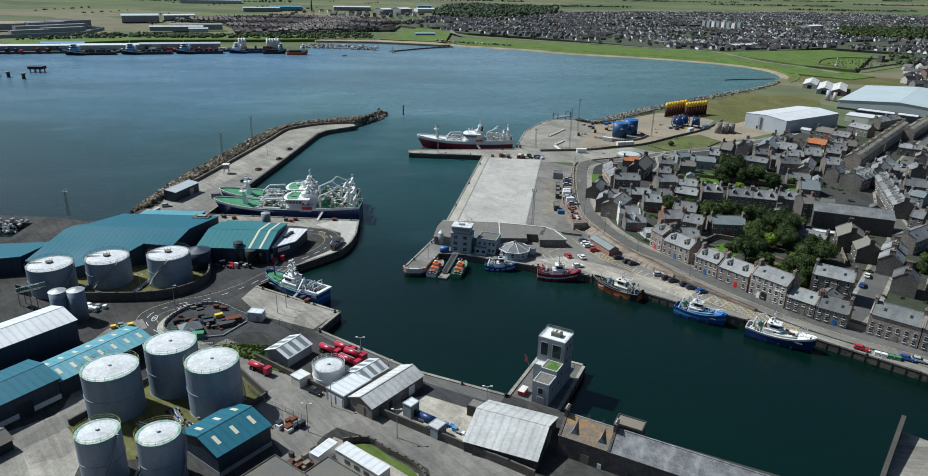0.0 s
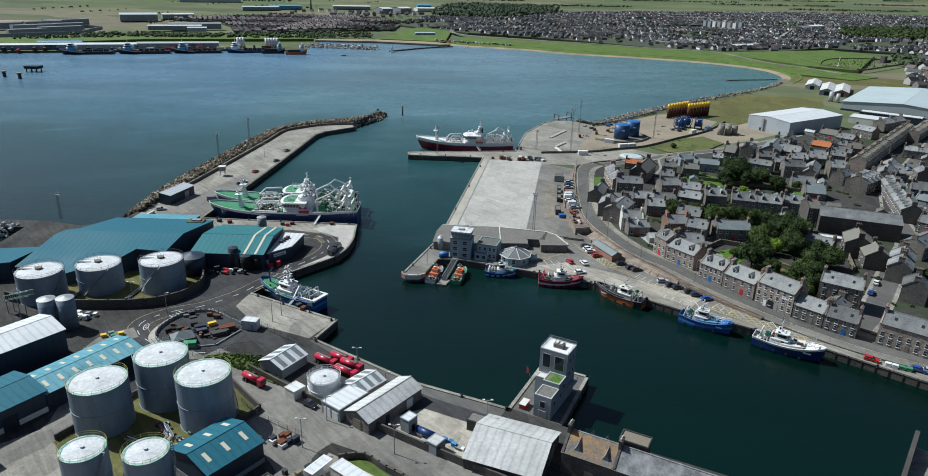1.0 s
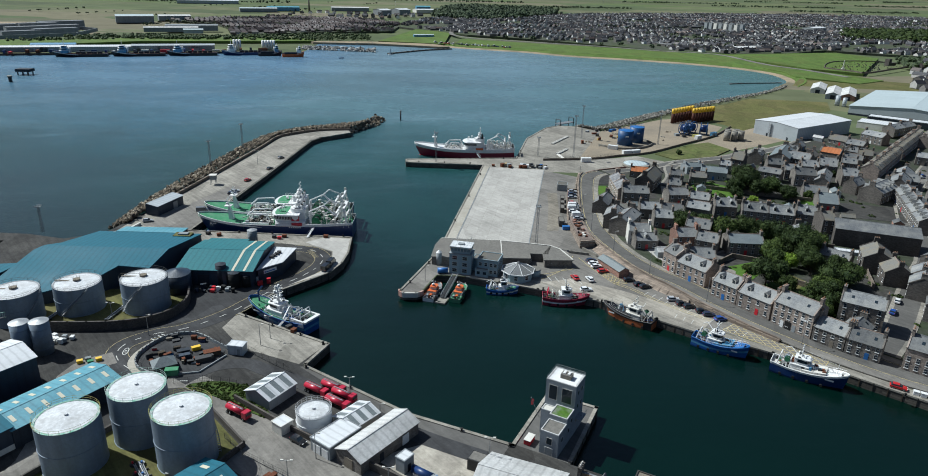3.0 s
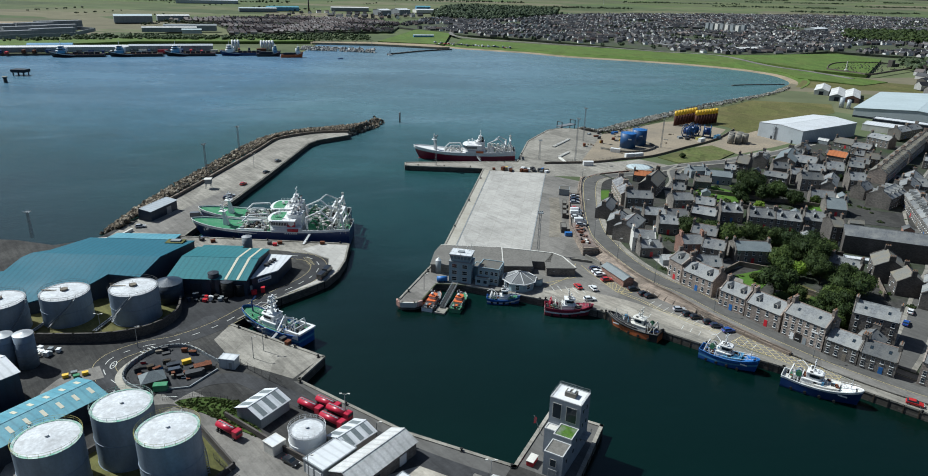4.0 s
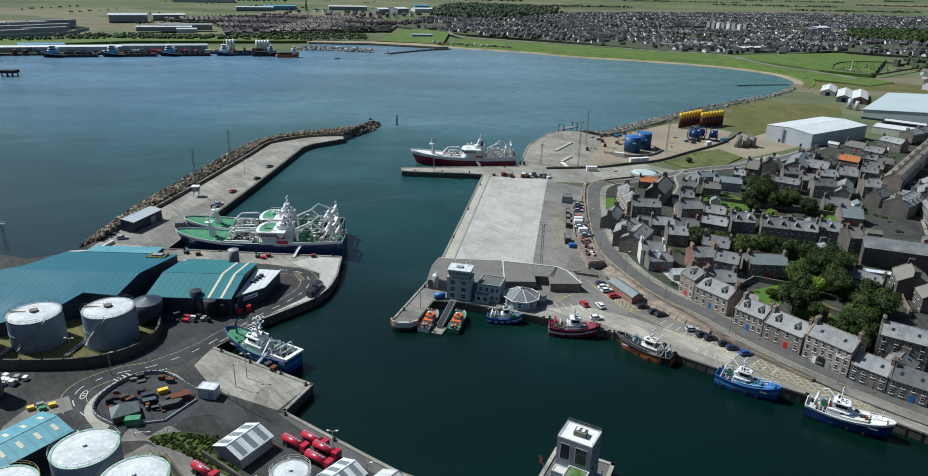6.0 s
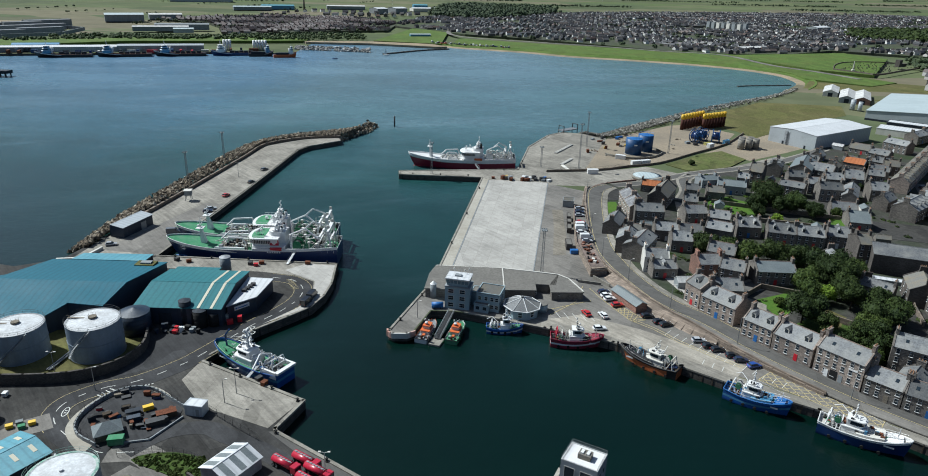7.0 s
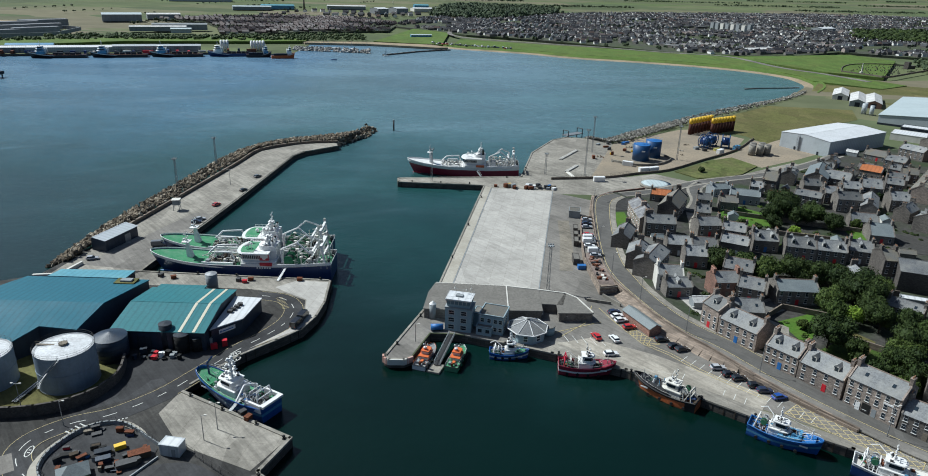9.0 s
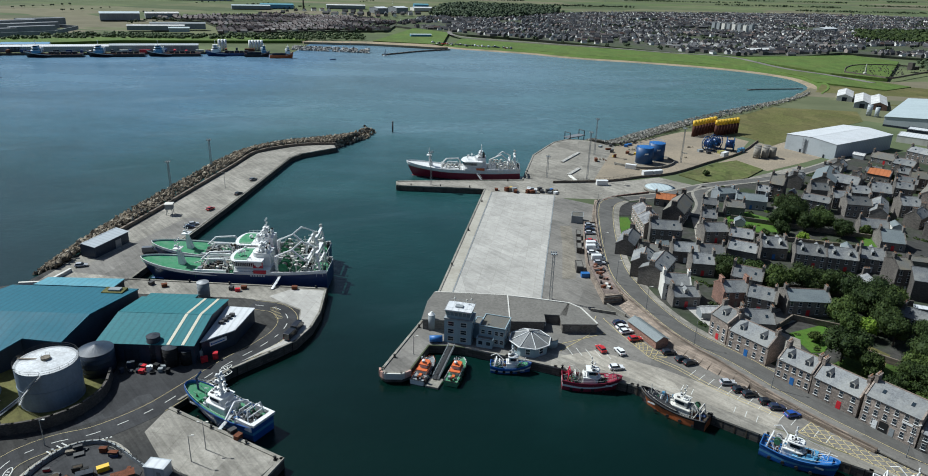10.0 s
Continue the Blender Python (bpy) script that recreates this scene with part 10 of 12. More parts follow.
for k in range(9):
    x, y = -41.5 + rc.uniform(-3, 3), 143.2 + rc.uniform(-2.2, 2.2)
    crate("drum_pallet", x, y, 54, rc.uniform(1.0, 2.2), rc.uniform(0.9, 1.5), rc.uniform(0.7, 1.7), rc.choice(("hullnavy", "rust", "white", "white", "darkclad")), "gas bottles and drums by the teal shed", "drums")
# jetty and yard
for k in range(44):
    if k < 20:
        x, y = rc.uniform(13, 44), rc.uniform(408, 413)
    else:
        x, y = rc.uniform(72, 132), rc.uniform(446, 520)
        if abs(x - 106) < 18 and abs(y - 477) < 17 or y < 452 + max(0, x - 100) * 0.95:
            continue
    crate(rc.choice(("pallet_load", "gear_heap", "container_box")), x, y, rc.random() * 90, rc.uniform(1.2, 3.6), rc.uniform(1.0, 2.0), rc.uniform(0.8, 2.0), rc.choice(("rust", "darksteel", "rust", "yellow", "midblue", "white", "timber", "greyrender")), "gear and stores standing on the yard", "stores")
for x, y, a in ((98.5, 449.0, 20), (104.5, 451.0, 22), (92.0, 461.6, -25), (158.4, 499.0, 43), (69.5, 427.0, 5)):
    crate("container_box", x, y, a, 6.0, 2.4, 2.5, "white", "white site container on the yard", "container")
for x, y, a, L in ((60.8, 482.0, 61, 27), (58.5, 450.0, 60, 16), (54.8, 437.0, -78, 10)):
    bm = bmesh.new()
    for k in range(3):
        tube(bm, (-L / 2, k * 0.7, 0.4), (L / 2, k * 0.7, 0.4), 0.32, 8)
    t = part("pipe_run", bm, "offwhite", None, "", pose(x, y, 0.02, 0, 0, a))
    tagged(t, "pale steel pipes lying on the storage yard", "pipes", "laid pipes")
for k in range(30):
    x, y = rc.uniform(70, 150), rc.uniform(455, 525)
    if abs(x - 106) < 18 and abs(y - 477) < 17 or y < 456 + max(0, x - 100) * 0.95 or y > 512 + max(0, x - 95):
        continue
    bm = bmesh.new()
    for q in range(rc.randint(4, 9)):
        u, v, w = rc.uniform(-2.2, 2.2), rc.uniform(-1.2, 1.2), rc.uniform(0.25, 0.8)
        cyl(bm, u, v, 0.0, rc.uniform(0.3, 1.0), w, w * 0.45, 7)
    t = part("rubble_heap", bm, rc.choice(("darksteel", "rust", "dirt", "concrete", "timber")), None, "", pose(x, y, 0.06, 0, 0, rc.random() * 180))
    tagged(t, "low heap of rubble and scrap on the sandy yard", "rubble", "yard rubble", "stuff")
# raised terrace between the market pier and the street
TERRACE = [(46.0, 286.2), (45.2, 299.5), (44.4, 313), (45.2, 322), (46.6, 335), (48.0, 348), (50.0, 360.5), (54.9, 360.5), (53.6, 348), (51.6, 326), (51.0, 308), (51.7, 297), (52.3, 288.0)]
bm = bmesh.new()
prism(bm, TERRACE, -0.1, 2.35, bottom=False)
bmesh.ops.recalc_face_normals(bm, faces=bm.faces)
tagged(part("terrace", bm, "streetwall"), "raised terrace of brown stone below the street", "terrace", kind="structure")
sheet("pavement", [(45.9, 290), (45.5, 299.5), (44.7, 313), (45.2, 318), (50.9, 318), (50.7, 306), (51.4, 297), (52.0, 290)], 2.39, "redyard", "reddish gravel of the gear terrace", "yard")
sheet("pavement", [(45.3, 318.2), (46.9, 335), (48.3, 348), (50.3, 360.2), (54.6, 360.2), (53.3, 348), (51.5, 328), (50.9, 318.2)], 2.39, "asphalt", "worn tarmac of the raised parking strip", "pavement")
bm = bmesh.new()
wall_line(bm, [(52.3, 288.2), (46.2, 286.5), (45.4, 299.5), (44.6, 313), (45.4, 322), (46.8, 335), (48.2, 348), (50.2, 360.3), (54.8, 360.3)], 0.35, 0.75, 2.35)
tagged(part("wall_terrace", bm, "streetwall"), "low brown stone parapet round the terrace", "wall", kind="structure")
bm = bmesh.new()
box(bm, -3.3, -0.35, 1.15, 3.3, 0.1, 1.4)
box(bm, -3.3, -0.35, 2.5, 3.3, 0.1, 2.7)
tagged(part("trim", bm, "concrete", None, "", pose(49.2, 287.2, 0, 0, 0, 15.5)), "concrete ledges across the end of the terrace", "ledge", kind="structure")
bm = bmesh.new()
wall_line(bm, [(41.0, 281.0), (48.5, 279.0)], 0.4, 1.0, 0.0)
wall_line(bm, [(47.0, 284.6), (51.5, 277.6)], 0.4, 1.2, 0.0)
tagged(part("wall_ramp", bm, "concrete"), "low concrete walls beside the foot of the terrace", "wall", kind="structure")
# net and gear heaps along the car park wall
for k in range(30):
    y = rc.uniform(292, 314)
    x = rc.uniform(46.6, 50.0)
    g = crate("gear_heap", x, y, rc.random() * 90, rc.uniform(0.6, 1.8), rc.uniform(0.5, 1.2), rc.uniform(0.3, 0.8), rc.choice(("rust", "darksteel", "redstone", "black", "offwhite")), "rusty fishing gear on the reddish terrace", "gear")
    g.location.z = 2.38
flat_block("gear_store", 41.6, 314.5, 88.0, 6.0, 2.4, 2.4, "felt", "darkstone", "dark stone gear store beside the concrete apron", "store", 0.15)
for yy, LL in ((348.5, 5.0), (341.0, 4.0), (333.5, 5.5)):
    flat_block("gear_store", 44.2 + (yy - 333) * 0.12, yy, 83.0, LL, 1.8, 2.2, "felt", "darkstone", "small dark store against the terrace wall", "store", 0.15)
flat_block("gear_store", 48.5, 369.0, 80.0, 6.0, 5.0, 3.0, "slatewarm", "greyrender", "small grey gatehouse with a brown flat roof", "gatehouse", 0.15)
crate("skip", 43.0, 308.2, 5, 3.0, 1.8, 1.6, "midblue", "blue skip beside the gear yard", "skip")
shed("quay_garage", 55.6, 264.6, -66.0, 13.8, 4.4, 2.7, 3.8, "slategreen", "redstone", "long low slate-roofed garage under the street wall", category="garage")
for x, y in ((123.5, 185.5), (125.0, 184.6), (126.6, 183.8), (128.2, 183.0)):
    crate("fish_crate", x, y, -30, 1.5, 1.2, 1.1, "deckgreen" if x > 125 else "white", "fish crate on the town quay", "crate")
# bollards along the quays
bol = None
for pts in (((-44, 189.6), (-30, 180.2), (-13.5, 169.0), (0, 163.3), (11.5, 158.2)), ((-70, 218.6), (-60, 213.2), (-50, 207.9), (-42, 202.8)), ((-110, 293.0), (-96, 292.6), (-82, 292.2), (-66, 291.8), (-52, 291.2)),
            ((27.3, 245.2), (36, 241.0), (46.6, 236.8), (55, 230.6), (62.5, 224.8), (74, 217.6), (83, 210.0), (92.6, 202.4), (100, 197.2), (107, 192.5), (120, 184.5)), ((-20.2, 248), (-14.6, 266), (-6, 315), (0, 352), (6, 392)), ((-30, 414.9), (-15, 414.9), (0, 414.9), (20, 428.6), (31.5, 448))):
    for x, y in pts:
        if bol is None:
            bol = thing("bollard", pose(x, y, 0.05), "squat black iron mooring bollard on the quay", "bollard", "mooring bollards")
            bm = bmesh.new()
            cyl(bm, 0, 0, 0, 0.15, 0.45, None, 12)
            cyl(bm, 0, 0, 0.15, 0.7, 0.24, 0.2, 12)
            part("post", bm, "black", bol)
            bm = bmesh.new()
            cyl(bm, 0, 0, 0.7, 0.95, 0.38, 0.3, 12)
            part("cap", bm, "black", bol)
        else:
            copy_thing(bol, pose(x, y, 0.05))

# ---- painted markings ----
def lines(name, segs, w, z, mat, label):
    bm = bmesh.new()
    for a, b in segs:
        ribbon(bm, [a, b], w, z, 0.006)
    tagged(part(name, bm, mat), label, "road marking", kind="structure")


hatch = []
A, B_, C, D_ = Vector((87.4, 223.6)), Vector((108.7, 203.0)), Vector((104.9, 198.6)), Vector((82.2, 219.4))
for k in range(-3, 14):
    for run in (3, -3):
        f0, f1 = k / 11, (k + run) / 11
        u0 = max(0.0, min(1.0, -f0 / (f1 - f0) if f0 < 0 else ((1 - f0) / (f1 - f0) if f0 > 1 else 0.0)))
        u1 = max(0.0, min(1.0, (1 - f0) / (f1 - f0) if f1 > 1 else (-f0 / (f1 - f0) if f1 < 0 else 1.0)))
        if u1 - u0 < 0.1 or f0 + (f1 - f0) * u0 < -0.01:
            continue
        at = lambda u: A.lerp(B_, f0 + (f1 - f0) * u).lerp(D_.lerp(C, f0 + (f1 - f0) * u), u)
        hatch.append((at(u0), at(u1)))
hatch += [(A, B_), (D_, C), (A, D_), (B_, C)]
lines("trim", [(tuple(p), tuple(q)) for p, q in hatch], 0.19, 0.10, "yellowline", "yellow cross-hatched no-parking box on the quay")
bays = []
for k in range(14):
    x, y = 62.5 + k * 1.9, 243.5 - k * 2.15
    bays.append(((x, y), (x + 2.6, y + 2.8)))
for k in range(5):
    bays.append(((30 + k * 2.7, 257.0 - 0.4 * k), (31.2 + k * 2.7, 252.6 - 0.4 * k)))
for k in (0, 1, 5, 6, 7):
    f = k / 11
    x, y = 58 + f * 24, 236 - f * 20.5
    bays.append(((x, y), (x + 1.5, y + 2.6)))
lines("trim", bays, 0.16, 0.09, "whiteline", "white painted parking bays on the quay")
edge_line = [(44.1, 276.1), (46.9, 268), (50.3, 259.8), (53.4, 252.8), (59.8, 246.8), (65.8, 238.6), (73.4, 231.1), (80.1, 225)]
yl = [(p, q) for p, q in zip(edge_line, edge_line[1:])] + [((p[0] + 0.8, p[1] + 0.9), (q[0] + 0.8, q[1] + 0.9)) for p, q in zip(edge_line[3:], edge_line[4:])]
A, B_, C, D_ = Vector((52.2, 263.0)), Vector((58.8, 253.0)), Vector((54.4, 251.6)), Vector((50.4, 259.8))
for k in range(7):
    yl.append((tuple(A.lerp(B_, k / 6)), tuple(D_.lerp(C, max(0.0, k / 6 - 0.25)))))
    yl.append((tuple(A.lerp(B_, max(0.0, k / 6 - 0.3))), tuple(D_.lerp(C, k / 6))))
yl += [(tuple(A), tuple(B_)), (tuple(B_), tuple(C)), ((27.9, 254.6), (37.8, 264.7)), ((37.8, 264.7), (42.0, 277.4)), ((27.0, 258.0), (43.0, 266.0))]
lines("trim", yl, 0.2, 0.095, "yellowline", "yellow edge lines and hatching of the car park")
dash = []
main = ROADS[0][0]
acc = 0.0
for p, q in zip(main, main[1:]):
    d = math.hypot(q[0] - p[0], q[1] - p[1])
    n = max(1, int(d / 1.0))
    for i in range(n):
        acc += d / n
        if int(acc / 3.2) % 2 == 0 and p[1] > 180:
            a = (p[0] + (q[0] - p[0]) * i / n, p[1] + (q[1] - p[1]) * i / n)
            b = (p[0] + (q[0] - p[0]) * (i + 1) / n, p[1] + (q[1] - p[1]) * (i + 1) / n)
            dash.append((a, b))
lines("trim", dash, 0.2, 0.06, "whiteline", "white dashed centre line of the depot road")
edge_segs = []
for off in (3.0, -3.0):
    prev = None
    for i, p in enumerate(main):
        a, b = Vector(main[max(i - 1, 0)]), Vector(main[min(i + 1, len(main) - 1)])
        d = (b - a).normalized()
        q = (p[0] - d.y * off, p[1] + d.x * off)
        if prev and p[1] > 190 and not (-90 < p[0] < -72 and off < 0 and p[1] < 222):
            edge_segs.append((prev, q))
        prev = q
lines("trim", edge_segs, 0.11, 0.06, "yellowline", "yellow edge lines of the depot road")
give = []
for k in range(7):
    give.append(((-86.5 + k * 0.75, 206.5 + k * 0.35), (-86.1 + k * 0.75, 206.7 + k * 0.35)))
for k in range(4):
    x, y = -93.5 + k * 0.6, 203.0 + k * 1.0
    give.append(((x, y), (x + 2.0, y - 1.0)))
    x, y = -67.5 + k * 0.5, 232.0 + k * 0.8
    give.append(((x, y), (x + 1.8, y - 1.0)))
lines("trim", give, 0.35, 0.065, "whiteline", "white give-way bars on the depot road")
bm = bmesh.new()
for cx, cy, an in ((-97.5, 195.5, 100), (-64.5, 236.5, 55), (-65.5, 239.5, 55)):
    m = Matrix.Translation((cx, cy, 0.068)) @ Matrix.Rotation(radians(an), 4, "Z")
    pts = [(m @ Vector((1.9 * math.cos(2 * math.pi * i / 16), 0.7 * math.sin(2 * math.pi * i / 16), 0))) for i in range(17)]
    ribbon(bm, [(p.x, p.y) for p in pts], 0.22, 0.066, 0.005)
    for k in (-0.5, 0.4):
        a, b = m @ Vector((k, -0.3, 0)), m @ Vector((k + 0.1, 0.3, 0))
        ribbon(bm, [(a.x, a.y), (b.x, b.y)], 0.3, 0.066, 0.005)
tagged(part("trim", bm, "whiteline"), "white painted speed roundels on the depot road", "road marking", kind="structure")
ap = []
for k in range(9):
    ap.append(((-63.5 + 0.5 * k, 275.5 - k * 0.9), (-61.5 + 0.5 * k, 276.5 - k * 0.9)))
lines("trim", ap, 0.15, 0.05, "yellowline", "yellow bay lines beside the market office")
bm = bmesh.new()
for k in (0.06, 0.94):
    row = between(STREET_W, STREET_E, k)
    ribbon(bm, row, 0.16, lambda x, y: town_z(x, y) + 0.13, 0.004)
tagged(part("trim", bm, "yellowline"), "double yellow lines along the street", "road marking", kind="structure")

# security fences of the compound and depot
def fence(pts, h, label):
    t = thing("fence", Matrix(), label, "fence", "steel fences")
    for p, q in zip(pts, pts[1:]):
        d = math.hypot(q[0] - p[0], q[1] - p[1])
        n = max(1, int(d / 2.5))
        for i in range(n):
            bm = bmesh.new()
            x, y = p[0] + (q[0] - p[0]) * i / n, p[1] + (q[1] - p[1]) * i / n
            tube(bm, (x, y, 0), (x, y, h), 0.05, 5)
            part("post", bm, "darksteel", t)
        bm = bmesh.new()
        for z in (0.3, h * 0.5, h - 0.1):
            tube(bm, (*p, z), (*q, z), 0.03, 4)
        for i in range(int(d / 0.5)):
            x, y = p[0] + (q[0] - p[0]) * i * 0.5 / d, p[1] + (q[1] - p[1]) * i * 0.5 / d
            tube(bm, (x, y, 0.1), (x, y, h), 0.018, 3)
        part("panel", bm, "darksteel", t)


fence([(-62.5, 197.2), (-55, 191.8), (-47.5, 186.8)], 2.2, "dark steel mesh fence beside the berth")
fence([(-77, 179.5), (-70, 181.5), (-62.5, 180.8), (-58, 178.6)], 2.0, "dark steel fence above the grass bank")
fence([(-56, 157.8), (-50, 152.2), (-44.0, 148.6), (-36.8, 144.4)], 1.6, "grey post and rail fence beside the depot road")
fence(COMPOUND[::5], 2.3, "steel palisade fence round the compound")
fence([(52, 430.6), (66.5, 433.6), (75, 435.2), (90, 443)], 2.0, "steel fence between jetty and yard")

# ---- pipework, gantries and small fittings of the fuel depot ----
def pipe_rack(pts, n, label, z=0.6, gap=0.35, r=0.12):
    t = thing("pipe_rack", Matrix(), label, "pipework", "fuel pipework")
    for k in range(n):
        bm = bmesh.new()
        off = (k - n / 2) * gap
        row = []
        for i, p in enumerate(pts):
            a, b = Vector(pts[max(i - 1, 0)]), Vector(pts[min(i + 1, len(pts) - 1)])
            d = (b - a).normalized()
            row.append((p[0] - d.y * off, p[1] + d.x * off, z))
        polyline(bm, row, r, 6)
        part("pipe", bm, ("greyrender", "steel", "darksteel", "white")[k % 4], t)
    for p, q in zip(pts, pts[1:]):
        for f in (0.1, 0.5, 0.9):
            bm = bmesh.new()
            x, y = p[0] + (q[0] - p[0]) * f, p[1] + (q[1] - p[1]) * f
            d = math.atan2(q[1] - p[1], q[0] - p[0])
            m = pose(x, y, 0, 0, 0, math.degrees(d))
            box(bm, -0.1, -n * gap / 2 - 0.3, 0, 0.1, n * gap / 2 + 0.3, z - r, m)
            part("support", bm, "darksteel", t)


pipe_rack([(-72, 148), (-68, 143), (-70, 132), (-69, 122)], 6, "bundle of grey fuel pipes between the tanks")
pipe_rack([(-78, 142), (-69, 138.5), (-62, 141)], 4, "short grey pipe run beside the tank bases")
pipe_rack([(-66, 150), (-66.5, 158), (-62, 164)], 4, "grey fuel pipes running between tall tanks")
pipe_rack([(-112, 213), (-111, 222), (-111.5, 232)], 4, "rusty pipes between the grey tanks")
pipe_rack([(-130, 212), (-129, 222), (-129.5, 230)], 4, "rusty pipes between the grey tanks")
rp = random.Random(91)
for k in range(18):
    x, y = -68 + rp.uniform(-5, 5), 140 + rp.uniform(-14, 9)
    t = thing("valve_box", pose(x, y, 0.05, 0, 0, rp.uniform(0, 90)), "dark valve and pump unit by the tanks", "pump", "tank pumps")
    bm = bmesh.new()
    box(bm, -0.6, -0.4, 0, 0.6, 0.4, 0.7)
    part("body", bm, rp.choice(("darksteel", "greyrender", "steel")), t)
    bm = bmesh.new()
    cyl(bm, 0, 0, 0.7, 1.1, 0.25, None, 8)
    part("valve_wheel", bm, rp.choice(("red", "darksteel", "midblue")), t)
# enclosed conveyor of the ice plant
t = thing("conveyor", pose(-134.0, 196.5, 0, 0, 0, -32), "green-painted sloping conveyor gantry at the ice plant", "conveyor")
bm = bmesh.new()
for s in (-0.9, 0.9):
    for z0, z1 in ((4.0, 10.5), (5.6, 12.1)):
        tube(bm, (-12, s, z0), (5, s, z1), 0.09, 5)
    for i in range(12):
        f = i / 12
        tube(bm, (-12 + 17 * f, s, 4.0 + 6.5 * f), (-12 + 17 * (f + 0.083), s, 5.6 + 6.5 * (f + 0.083)), 0.06, 4)
part("truss", bm, "greenpaint", t)
bm = bmesh.new()
vs = [bm.verts.new(p) for p in ((-12, -0.8, 4.1), (5, -0.8, 10.6), (5, 0.8, 10.6), (-12, 0.8, 4.1))]
bm.faces.new(vs)
hi = [bm.verts.new(v.co + Vector((0, 0, 0.15))) for v in vs]
bm.faces.new(hi)
for i in range(4):
    bm.faces.new((vs[i], vs[(i + 1) % 4], hi[(i + 1) % 4], hi[i]))
part("belt", bm, "darksteel", t)
for u, h in ((-11, 4.2), (-3, 7.3)):
    for s in (-0.9, 0.9):
        bm = bmesh.new()
        tube(bm, (u, s, 0), (u, s, h), 0.14, 6)
        part("leg", bm, "steel", t)
# lifebuoy and flag on the lookout pier
t = thing("flagpole", pose(19.3, 170.4, 0), "short flagpole with a faded red flag on the pier", "flagpole")
bm = bmesh.new()
tube(bm, (0, 0, 0), (-2.2, -0.6, 6.0), 0.06, 6)
part("pole", bm, "steel", t)
bm = bmesh.new()
vs = [bm.verts.new(p) for p in ((-2.1, -0.55, 5.8), (-2.2, -0.7, 3.9), (-1.6, -0.4, 3.7), (-1.4, -0.3, 5.2))]
bm.faces.new(vs)
part("flag", bm, "red", t)
t = thing("skip", pose(16.2, 160.0, 0.05, 0, 0, 62), "red covered skip beside the lookout tower", "skip")
bm = bmesh.new()
prism(bm, [(-1.5, -0.8), (1.5, -0.8), (1.5, 0.8), (-1.5, 0.8)], 0.1, 1.3)
part("body", bm, "red", t)
bm = bmesh.new()
box(bm, -1.6, -0.9, 1.3, 1.6, 0.9, 1.42)
part("lid", bm, "offwhite", t)
# ladders, tyres and weed on the quay faces
for a, b, n in (((-13.5, 169.9), (-44.5, 190.5), 10), ((12.5, 158.8), (-13.5, 169.9), 8), ((25.0, 152.4), (35.1, 174.7), 6), ((-73.3, 221.1), (-40.2, 203.4), 8), ((132.7, 175.6), (108.0, 196.2), 9), ((108.0, 196.2), (93.0, 205.6), 6), ((93.0, 205.6), (73.4, 217.3), 8), ((73.4, 217.3), (45.5, 237.8), 12), ((45.5, 237.8), (25.5, 245.6), 8), ((-63.6, 238.9), (-49.9, 255), 7), ((-46.5, 274), (-48, 291.4), 6), ((-12.1, 278.0), (9.9, 413), 34), ((-37.5, 414), (9.9, 413), 12)):
    d = Vector((b[0] - a[0], b[1] - a[1], 0))
    side = Vector((d.y, -d.x, 0)).normalized()
    for k in range(n):
        f = (k + 0.5) / n
        m = Matrix.Translation((a[0] + d.x * f, a[1] + d.y * f, 0)) @ Matrix.Rotation(math.atan2(d.y, d.x), 4, "Z")
        bm = bmesh.new()
        box(bm, -0.13, -0.16, WATER - 1, 0.13, 0.16, 0.05, m)
        tagged(part("timber_fender", bm, "bark" if k % 3 else "black"), "weathered timber fender pile on the quay face", "fender", "quay fenders")

# ---- trees and gardens of the old town ----
LEAF_N = 230


